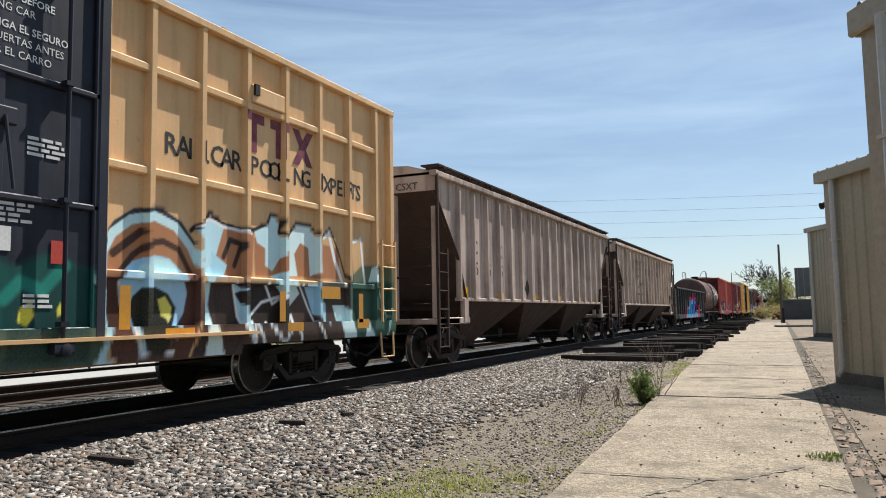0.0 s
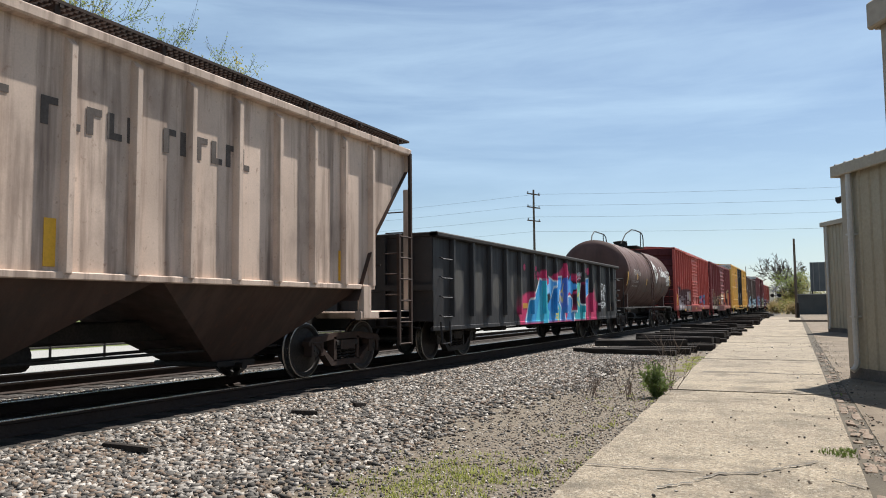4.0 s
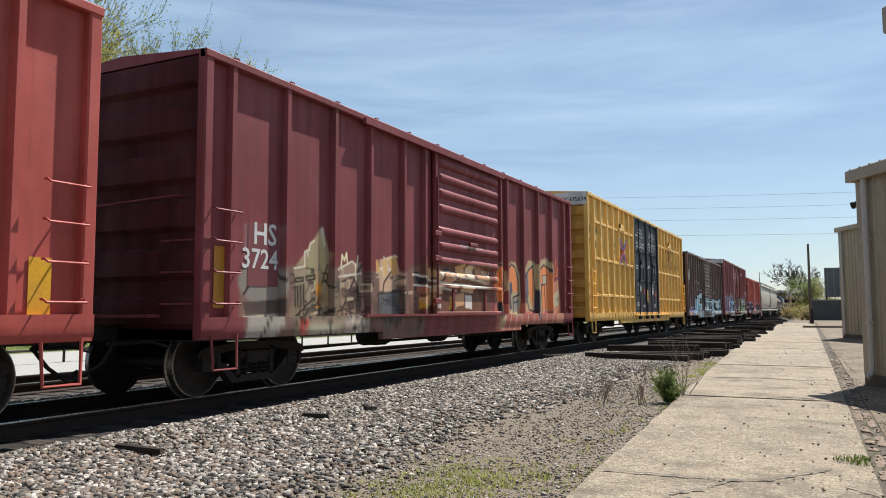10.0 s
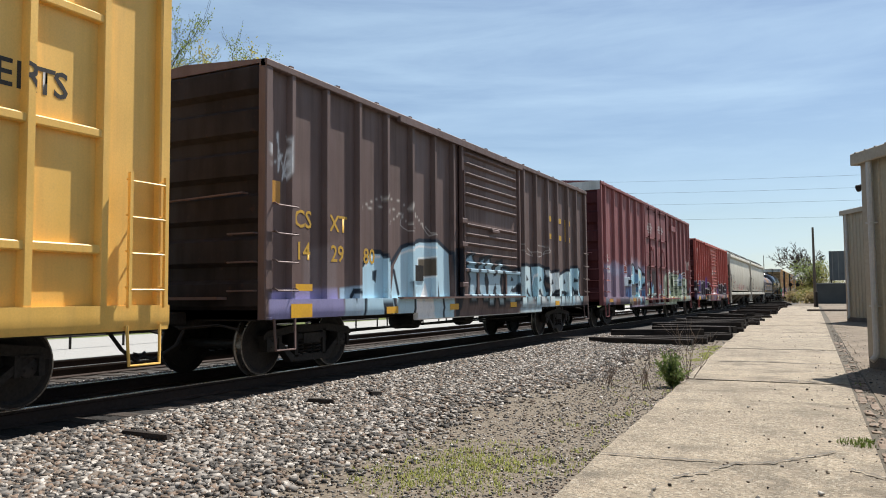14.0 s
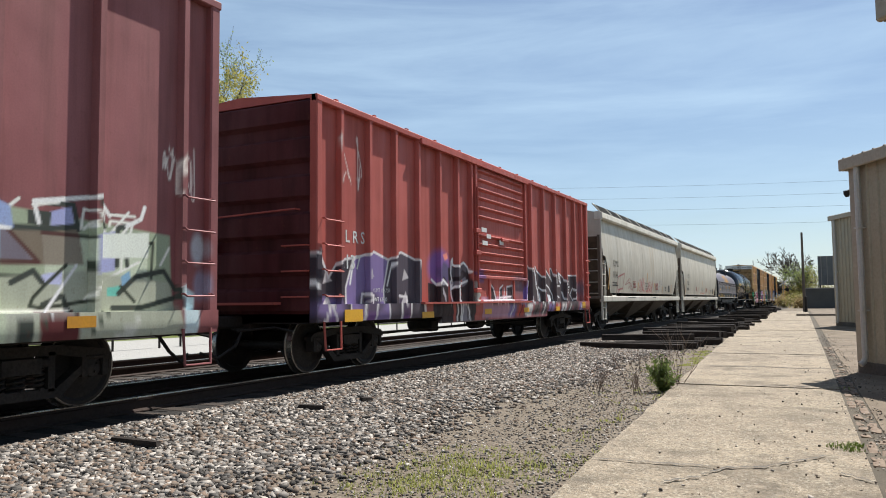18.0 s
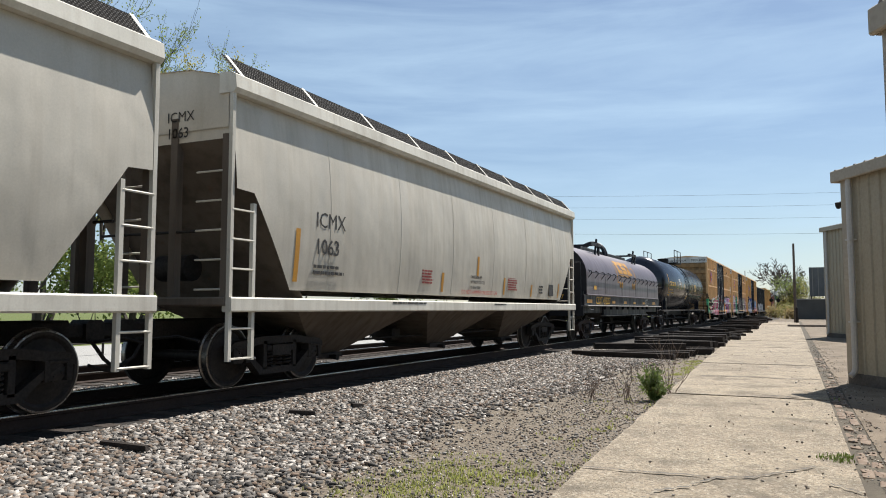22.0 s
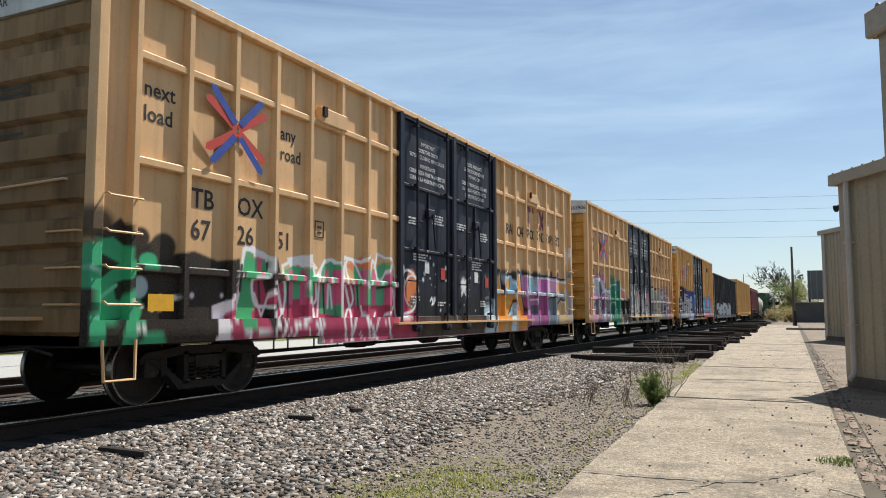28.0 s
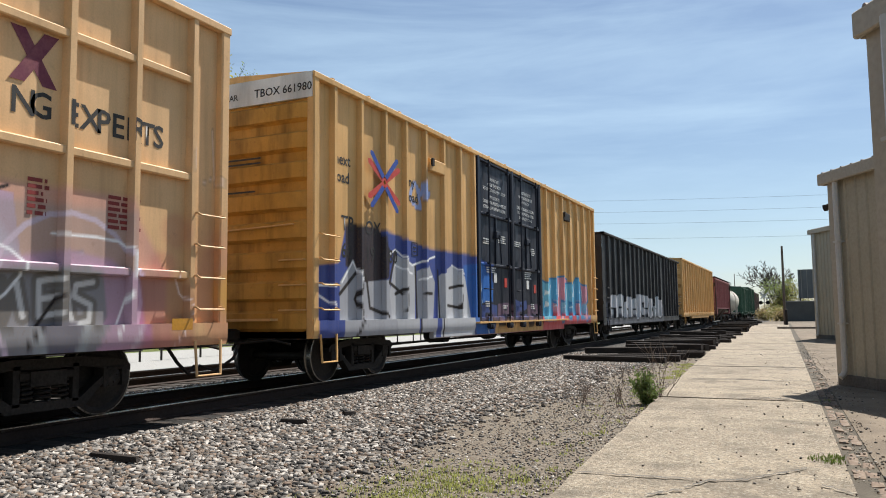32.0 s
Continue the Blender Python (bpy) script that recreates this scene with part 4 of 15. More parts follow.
for k, (az, dist, h, lf) in enumerate(((16.5, 130, 9, LEAF_OLIVE), (14.8, 135, 10, LEAF_OLIVE), (13.4, 140, 9, LEAF_OLIVE), (22, 120, 7, LEAF_OLIVE), (25, 115, 7, LEAF_GREEN), (28, 110, 8, LEAF_OLIVE), (31, 110, 7, LEAF_GREEN), (9.5, 170, 9, LEAF_OLIVE))):
    tree("far olive tree beyond the tracks", *at(az, dist), h, lf, 60 + k, depth=4, stems=2, leaves=9, leaf_size=0.24, spread=0.7, scatter_r=0.5, twig=0.03)
tree("bare winter tree at the crossing", *at(1.7, 165), 12.0, LEAF_OLIVE, 81, depth=6, stems=2, leaves=0, spread=0.72, first=0.27, twig=0.035)
for k, (az, dist, h, lf) in enumerate(((0.6, 150, 8.0, LEAF_GREEN), (0.1, 148, 7.0, LEAF_OLIVE), (-0.5, 160, 8.5, LEAF_GREEN), (1.1, 150, 5.0, LEAF_OLIVE), (2.1, 130, 1.9, LEAF_STRAW), (1.5, 126, 2.1, LEAF_OLIVE), (1.0, 120, 1.5, LEAF_STRAW))):
    tree("thin green bush at the end of the walk", *at(az, dist), h, lf, 90 + k, depth=4, stems=3, leaves=7, leaf_size=0.16, spread=0.85, scatter_r=0.4, first=0.3, name="shrub", twig=0.02)

# shrub and dead stalks at the walk's edge
rb_ = random.Random(7)
bush = tagged(new("weed_bush"), "small green weed bush at the walk's edge", "shrub", "weeds by the walk")
bush.location = (-2.22, 12.3, -0.28)
v, f = [], []
sprays = []
for k in range(34):
    a, lean, h = rb_.uniform(0, 6.283), rb_.uniform(0.05, 0.85), rb_.uniform(0.2, 0.66)
    h *= 1 - 0.35 * lean
    sprays.append([Vector((0.36 * lean * q ** 1.3 * math.cos(a), 0.36 * lean * q ** 1.3 * math.sin(a), h * q)) for q in (0, 0.33, 0.66, 1.0)])
for k in range(2300):
    path = rb_.choice(sprays)
    q = rb_.uniform(0.2, 2.999)
    c = path[int(q)].lerp(path[int(q) + 1], q % 1) + Vector((rb_.gauss(0, 0.026), rb_.gauss(0, 0.026), rb_.gauss(0, 0.02)))
    d = Vector((rb_.uniform(-1, 1), rb_.uniform(-1, 1), rb_.uniform(0, 1.5))).normalized()
    s = rb_.uniform(0.016, 0.044)
    b = d.orthogonal().normalized() * s * 0.35
    n = len(v)
    v += [c - d * s, c + b, c + d * s, c - b]
    f.append((n, n + 1, n + 2, n + 3))
me = bpy.data.meshes.new("foliage")
me.from_pydata(v, [], f)
me.materials.append(LEAF_DEEP)
part("foliage", me, None, bush)
m = Mesh()
for path in sprays:
    m.tube(path, [0.007, 0.005, 0.004, 0.002], 4)
part("stem", m, TWIG, bush)
for k, (x, y, h, n) in enumerate(((-2.1, 13.0, 0.85, 4), (-2.75, 12.4, 0.5, 3), (-3.1, 12.0, 0.28, 4), (-3.3, 12.3, 0.22, 3), (-2.5, 11.7, 0.25, 4))):
    st = tagged(new("dead_weed"), "dry bare weed stalks in the dirt", "weed", "weeds by the walk")
    st.location = (x, y, -0.28)
    wood, tips = [], []
    for _ in range(n):
        branching(rb_, Vector((rb_.uniform(-0.06, 0.06), rb_.uniform(-0.06, 0.06), 0)), Vector((rb_.uniform(-0.6, 0.6), rb_.uniform(-0.6, 0.6), 1)), h * 0.6, 0.009, 2, 0.5, wood, tips, min_r=0.0025)
    m = Mesh()
    for path, radii in wood:
        m.tube(path, radii, 4)
    part("stalk", m, TWIG, st)

# stacked old ties along the walk, and bits of timber in the ballast
rt = random.Random(14)
tie_forms = []
for k in range(3):
    L_ = (1.3, 1.42, 1.5)[k]
    tie_forms.append(Mesh().box(-L_, L_, -0.115, 0.115, -0.09, 0.09, 0.012).data("railway_tie", TIE_OLD))


def loose_tie(x, y, z, turn, tilt=0.0, form=None):
    ob = tagged(new("railway_tie", tie_forms[form if form is not None else rt.randrange(3)]), "old dark creosoted railway tie lying in a loose stack", "railway tie", "stacked old ties")
    ob.matrix_world = pose(x, y, z, 0, tilt, turn)
    return ob


loose_tie(-4.95, 22.4, -0.19, -5, 0.4, 2)
loose_tie(-4.6, 23.1, -0.19, 4, 0.2, 1)
y = 23.8
while y < 112:
    right = walk_edge(y) + 0.03 * (y - 24) + rt.uniform(-0.35, 0.12)
    turn = rt.choice((-21, -12, -5, 2, 7, 15)) + rt.uniform(-5, 5)
    loose_tie(right - 1.4, y, -0.185, turn, rt.uniform(-0.5, 0.5))
    if rt.random() < (0.6 if y < 34 else 0.3):
        loose_tie(right - 1.5 + rt.uniform(-0.5, 0.3), y + 0.35, -0.003, turn + rt.uniform(-22, 22), rt.uniform(-0.8, 0.8))
    y += rt.uniform(0.6, 1.5) * (1 + y / 90)
for x, y, ln, turn in ((-6.04, 8.36, 0.18, 24), (-6.13, 5.55, 0.30, 4), (-5.84, 9.4, 0.09, 60)):
    z = ground_z(x) + 0.045
    st = Mesh().add([(-ln, -0.05, -0.03), (ln, -0.035, -0.03), (ln, 0.03, -0.025), (-ln, 0.05, -0.03), (-ln * 0.92, -0.04, 0.035), (ln * 0.95, -0.025, 0.02), (ln * 0.9, 0.02, 0.025), (-ln, 0.035, 0.04)],
                    [(3, 2, 1, 0), (4, 5, 6, 7), (0, 1, 5, 4), (1, 2, 6, 5), (2, 3, 7, 6), (3, 0, 4, 7)])
    ob = tagged(new("wood_scrap", st.data("wood_scrap", TIE_OLD)), "split scrap of dark tie wood on the ballast", "wood scrap", "wood scraps")
    ob.matrix_world = pose(x, y, z, 0, 0, turn)


# ---- poles, wires and the far end of the place ----
def utility_pole(x, y, height, label, arms=0, r=0.13, turn=0):
    ob = tagged(new("utility_pole"), label, "pole", "poles")
    ob.matrix_world = pose(x, y, ground_z(x) - 0.02, 0, 0, turn)
    part("shaft", Mesh().lathe([(0, r), (height, r * 0.62)], "z", (0, 0, 0), 10), POLE, ob)
    for k in range(arms):
        z = height - 0.5 - 1.5 * k
        part("crossarm", Mesh().box(-1.1, 1.1, -0.06, 0.06, z - 0.06, z + 0.06), POLE, ob)
        for x_ in (-1.0, 0.95):
            part("insulator", Mesh().lathe([(0, 0.05), (0.16, 0.07), (0.2, 0.03)], "z", (x_, 0, z + 0.06), 8), WIRE, ob)
    return ob


utility_pole(-1.3, 86, 8.15, "bare weathered pole beside the walk", r=0.16)
foot = tagged(new("post"), "short dark post at the pole's foot", "post")
foot.location = (-1.15, 84.5, WALK_Z)
part("shaft", Mesh().lathe([(0, 0.14), (1.5, 0.12), (1.55, 0.08)], "z", (0, 0, 0), 10), UNDER, foot)
PX, PY = -27.5, 81.0
utility_pole(PX, PY, 14.6, "tall power pole with crossarms beyond the tracks", 3, 0.17, 70)
utility_pole(45, 96, 14.6, "tall power pole with crossarms behind the sheds", 3, 0.17, 70)
utility_pole(-95, 84, 14.6, "tall power pole with crossarms across the field", 3, 0.17, 70)
utility_pole(-11.5, 165, 9, "slim far pole near the crossing", r=0.1)
for k, (z, off) in enumerate(((14.2, 0.9), (12.7, -0.9), (11.6, 0.6), (9.9, 0.0))):
    for a, b in (((-95, 84), (PX, PY)), ((PX, PY), (45, 96))):
        path = [(a[0] + (b[0] - a[0]) * t, a[1] + (b[1] - a[1]) * t + off, z - 0.4 - 1.3 * 4 * t * (1 - t) * 0.5) for t in np.linspace(0, 1, 14)]
        tagged(new("power_line", Mesh().tube(path, 0.010, 5).data("power_line", WIRE)), "thin sagging power line", "power line", "power lines")

wall = tagged(new("concrete_wall"), "low grey concrete wall at the end of the walk", "wall")
wall.matrix_world = pose(1.2, 118, ground_z(2), 0, 0, 0)
part("wall_face", Mesh().box(-2.8, 12, 0, 0.4, 0, 2.7), WALL_STAINED, wall)
part("coping", Mesh().box(-2.9, 12, -0.08, 0.48, 2.7, 2.85), CONC, wall)
bin_ = tagged(new("storage_tank"), "dark grey steel bin on legs behind the wall", "bin")
bin_.matrix_world = pose(0.1, 130, ground_z(2))
part("shell", Mesh().box(0, 3.4, 0, 3, 3.4, 7.8, 0.1), BIN_STEEL, bin_)
for x in (0.1, 3.1):
    part("leg", Mesh().box(x, x + 0.2, 0.1, 0.3, 0, 3.4), UNDER, bin_)
for k in range(4):
    part("stiffener", Mesh().box(0.4 + k * 0.8, 0.5 + k * 0.8, -0.08, 0.0, 3.4, 7.8), CONC, bin_)
kerb = tagged(new("timber_kerb"), "long timber lying across the walk's end", "timber")
kerb.matrix_world = pose(-0.6, 66, WALK_Z, 0, 0, 3)
part("beam", Mesh().box(-1.0, 2.4, -0.14, 0.14, 0, 0.14, 0.03), POLE, kerb)


def crossing_signal(x, y):
    ob = tagged(new("crossing_signal"), "railway crossing signal with round lamp hoods and crossed boards", "signal", "crossing signals")
    ob.location = (x, y, ground_z(x))
    part("mast", Mesh().lathe([(0, 0.08), (4.6, 0.07)], "z", (0, 0, 0), 8), GRATE, ob)
    for s in (-0.55, 0.55):
        part("lamp_hood", Mesh().lathe([(-0.12, 0.14), (0.0, 0.32), (0.02, 0.32), (0.05, 0.16)], "y", (s, -0.1, 2.9), 16), UNDER, ob)
    part("lamp_arm", Mesh().box(-0.6, 0.6, -0.04, 0.04, 2.86, 2.94), UNDER, ob)
    for s in (-1, 1):
        part("crossed_board", Mesh().add([(-0.6, -0.12, 4.0 - 0.4 * s), (-0.5, -0.12, 4.0 - 0.55 * s), (0.6, -0.12, 4.0 + 0.4 * s), (0.5, -0.12, 4.0 + 0.55 * s),
                                          (-0.6, -0.08, 4.0 - 0.4 * s), (-0.5, -0.08, 4.0 - 0.55 * s), (0.6, -0.08, 4.0 + 0.4 * s), (0.5, -0.08, 4.0 + 0.55 * s)],
                                         [(0, 1, 2, 3), (7, 6, 5, 4), (0, 4, 5, 1), (1, 5, 6, 2), (2, 6, 7, 3), (3, 7, 4, 0)]), INK_WHITE, ob)
    return ob


crossing_signal(-5.2, 140)
crossing_signal(-3.2, 150)
# pipe railing along the gravel lot
for k in range(5):
    ob = tagged(new("pipe_railing"), "low dark pipe railing along the gravel lot", "railing", "lot railings")
    ob.location = (-21.0, 14 + k * 7.0, ground_z(-21))
    for j in range(4):
        part("post", Mesh().lathe([(0, 0.04), (0.75, 0.04)], "z", (0, j * 2.0, 0), 8), UNDER, ob)
    for z in (0.4, 0.74):
        part("rail_pipe", Mesh().tube([(0, -0.1, z), (0, 6.1, z)], 0.035, 6), UNDER, ob)


# ---- trucks, couplers and other fittings that all cars share ----
WHEEL_R = 0.457
rolling = []          # (wheelset, which) for the turning of the wheels


def wheelset_mesh():
    prof = [(-0.03, 0.10), (-0.02, 0.15), (0.03, 0.36), (0.0, 0.395), (0.0, 0.432), (0.005, 0.452), (0.10, WHEEL_R), (0.112, WHEEL_R + 0.026), (0.135, WHEEL_R + 0.026),
            (0.138, 0.40), (0.09, 0.37), (0.09, 0.15), (0.13, 0.10)]
    m = Mesh().lathe([(-0.95, 0.075), (0.95, 0.075)], "x", (0, 0, 0), 12)
    near = [(0.83 - a, r) for a, r in prof]
    m.lathe(near, "x", (0, 0, 0), 36)
    m.lathe([(-a, r) for a, r in near], "x", (0, 0, 0), 36)
    m.lathe([(0.95, 0.11), (1.04, 0.11), (1.05, 0.09)], "x", (0, 0, 0), 14)
    m.lathe([(-0.95, 0.11), (-1.04, 0.11), (-1.05, 0.09)], "x", (0, 0, 0), 14)
    for k in range(3):
        a = 2.094 * k
        m.lathe([(1.05, 0.016), (1.065, 0.016)], "x", (0, 0.055 * math.cos(a), 0.055 * math.sin(a)), 6)
    # chalk marks and casting pads on the plate
    for k in range(5):
        a = 1.2566 * k
        m.box(0.80, 0.815, 0.25 * math.cos(a) - 0.02, 0.25 * math.cos(a) + 0.02, 0.25 * math.sin(a) - 0.03, 0.25 * math.sin(a) + 0.03)
    me = m.data("wheelset", WHEEL)
    me.materials.append(RIM)
    for p in me.polygons:
        r = math.hypot(p.center.y, p.center.z)
        if 0.428 < r < 0.47 and abs(p.center.x) > 0.70:
            p.material_index = 1
    return me


def sideframe_mesh(x, mat):
    """A cast truck side: arched top member, dropped bottom member, columns and pedestal jaws."""
    s = 1 if x > 0 else -1
    a, b = x - 0.07, x + 0.07
    m = Mesh()

    def bar(pts):
        m.prism(pts if True else pts, "x", a, b)
    bar([(-1.13, 0.60), (-1.05, 0.66), (-0.42, 0.73), (0.42, 0.73), (1.05, 0.66), (1.13, 0.60), (1.13, 0.53), (0.98, 0.55), (0.45, 0.62), (-0.45, 0.62), (-0.98, 0.55), (-1.13, 0.53)][::-1])
    bar([(-0.98, 0.56), (-0.86, 0.58), (-0.42, 0.27), (0.42, 0.27), (0.86, 0.58), (0.98, 0.56), (0.68, 0.36), (0.48, 0.17), (-0.48, 0.17), (-0.68, 0.36)][::-1])
    for y in (-0.40, 0.32):
        m.box(a, b, y, y + 0.08, 0.24, 0.66)
    for y in (-0.9, 0.9):
        m.box(a - 0.01, b + 0.01, y - 0.17, y - 0.10, 0.36, 0.58)
        m.box(a - 0.01, b + 0.01, y + 0.10, y + 0.17, 0.36, 0.58)
        m.box(a - 0.015, b + 0.015, y - 0.12, y + 0.12, 0.545, 0.60, 0.02)
    m.box(x + s * 0.06, x + s * 0.10, -0.22, 0.22, 0.44, 0.60)
    return m.data("sideframe", mat)


def spring_mesh(x):
    m = Mesh()
    for y in (-0.22, 0.0, 0.22):
        path = [(x + 0.075 * math.cos(k * 0.7854), y + 0.085 * math.sin(k * 0.7854), 0.27 + 0.0066 * k) for k in range(34)]
        m.tube(path, 0.016, 4)
    m.box(x - 0.09, x + 0.09, -0.33, 0.33, 0.50, 0.60, 0.02)
    return m.data("spring", UNDER)


def bolster_mesh():
    m = Mesh().box(-1.0, 1.0, -0.2, 0.2, 0.42, 0.70, 0.05)
    m.box(-0.8, 0.8, -0.62, -0.52, 0.42, 0.50).box(-0.8, 0.8, 0.52, 0.62, 0.42, 0.50)
    for y in (-0.46, 0.46):
        for x in (-0.76, 0.68):
            m.box(x, x + 0.09, y - 0.06 if y < 0 else y - 0.02, y + 0.02 if y < 0 else y + 0.06, 0.28, 0.6)
    m.lathe([(0.70, 0.28), (0.86, 0.26)], "z", (0, 0, 0), 16)
    return m.data("truck", UNDER)


SHARED = dict(wheel=wheelset_mesh(), bolster=bolster_mesh(), near=sideframe_mesh(0.995, UNDER), far=sideframe_mesh(-0.995, UNDER),
              near_red=sideframe_mesh(0.995, UNDER_RED), sn=spring_mesh(0.99), sf=spring_mesh(-0.99))


def truck(car, y, red=False):
    t = part("truck", SHARED["bolster"], None, car, "grimy cast-steel truck with two axles")
    t.location = (0, y, 0)
    part("sideframe", SHARED["near_red" if red else "near"], None, t)
    part("sideframe", SHARED["far"], None, t)
    part("spring", SHARED["sn"], None, t)
    part("spring", SHARED["sf"], None, t)
    for k, dy in enumerate((-0.9, 0.9)):
        w = part("wheelset", SHARED["wheel"], None, t, "steel wheelset with worn bright rims")
        w.data = SHARED["wheel"]
        w.location = (0, dy, WHEEL_R)
        rolling.append((w, k))
    return t


def coupler_mesh(s):
    m = Mesh().box(-0.09, 0.09, -0.75 * s if s > 0 else 0, 0 if s > 0 else 0.75, 0.76, 0.96, 0.03)
    y = -0.75 * s
    m.box(-0.17, 0.15, min(y, y - 0.28 * s), max(y, y - 0.28 * s), 0.70, 1.0, 0.05)
    m.tube([(0.28, -0.2 * s, 0.75), (0.3, -0.4 * s, 0.5), (0.22, -0.7 * s, 0.33), (0.1, -0.95 * s, 0.42)], 0.025, 6)
    m.tube([(0.2, -0.25 * s, 0.72), (0.9, -0.2 * s, 0.78), (1.25, -0.2 * s, 0.72)], 0.02, 6)
    return m.data("coupler", UNDER)


SHARED["cf"], SHARED["cr"] = coupler_mesh(1), coupler_mesh(-1)


def running_gear(car, length, inset=2.35, red=False):
    """Two trucks, couplers, draft sills and brake rigging."""
    truck(car, inset, red)
    truck(car, length - inset, red)
    c = part("coupler", SHARED["cf"], None, car, "cast knuckle coupler with air hose")
    c = part("coupler", SHARED["cr"], None, car, "cast knuckle coupler with air hose")
    c.location = (0, length, 0)
    m = Mesh().box(-0.2, 0.2, 0.05, length - 0.05, 0.72, 1.0, 0.03)
    part("centre_sill", m, UNDER, car)
    m = Mesh().tube([(0.62, inset + 1.4, 0.56), (0.62, length - inset - 1.4, 0.56)], 0.02, 6)
    m.tube([(0.3, inset + 1.2, 0.5), (0.3, length - inset - 1.2, 0.62)], 0.022, 6)
    m.lathe([(-0.25, 0.1), (-0.22, 0.17), (0.3, 0.17), (0.33, 0.1)], "y", (0.35, length * 0.56, 0.62), 14)
    m.lathe([(-0.5, 0.1), (-0.46, 0.2), (0.46, 0.2), (0.5, 0.1)], "y", (-0.45, length * 0.47, 0.62), 14)
    m.box(0.2, 0.5, length * 0.38, length * 0.38 + 0.35, 0.48, 0.74, 0.03)
    part("brake_rigging", m, UNDER, car)


def ladder(car, y0, y1, zs, x, mat, step_z=0.42, stiles=None):
    """Grab irons across y0..y1 at the heights zs, and a sill step below."""
    for z in zs:
        m = Mesh().tube([(x - 0.09, y0, z + 0.03), (x - 0.05, y0, z + 0.03), (x, y0, z), (x, y1, z), (x - 0.05, y1, z + 0.03), (x - 0.09, y1, z + 0.03)], 0.014, 5)
        part("grab_iron", m, mat, car)
    top = min(0.86, zs[0] - 0.1)
    m = Mesh().tube([(x - 0.06, y0, top), (x - 0.04, y0 + 0.02, step_z), (x - 0.04, y1 - 0.02, step_z), (x - 0.06, y1, top)], 0.02, 5)
    part("sill_step", m, mat, car)


def end_mesh(W, zb, zt, y, out, ribs=7, top_flat=0.0, peak=0.12):
    """A corrugated end: bulged horizontal pressings between two corner posts. out: -1 front, +1 rear."""
    m = Mesh()
    zs = []
    span = zt - top_flat - zb
    prof = []
    for k in range(ribs):
        a = zb + span * k / ribs
        h = span / ribs
        prof += [(a, 0.0), (a + h * 0.22, 0.0), (a + h * 0.32, 0.10), (a + h * 0.82, 0.10), (a + h * 0.92, 0.0)]
    prof.append((zt - top_flat, 0.0))
    xs_ = [-W + 0.06, -W + 0.22, W - 0.22, W - 0.06]
    keep = [0, 1, 1, 0]
    pts = [(x, y + out * d * k, z) for x, k in zip(xs_, keep) for z, d in prof]
    n = len(prof)
    m.add(pts, [(a * n + b, (a + 1) * n + b, (a + 1) * n + b + 1, a * n + b + 1) for a in range(3) for b in range(n - 1)])
    return m


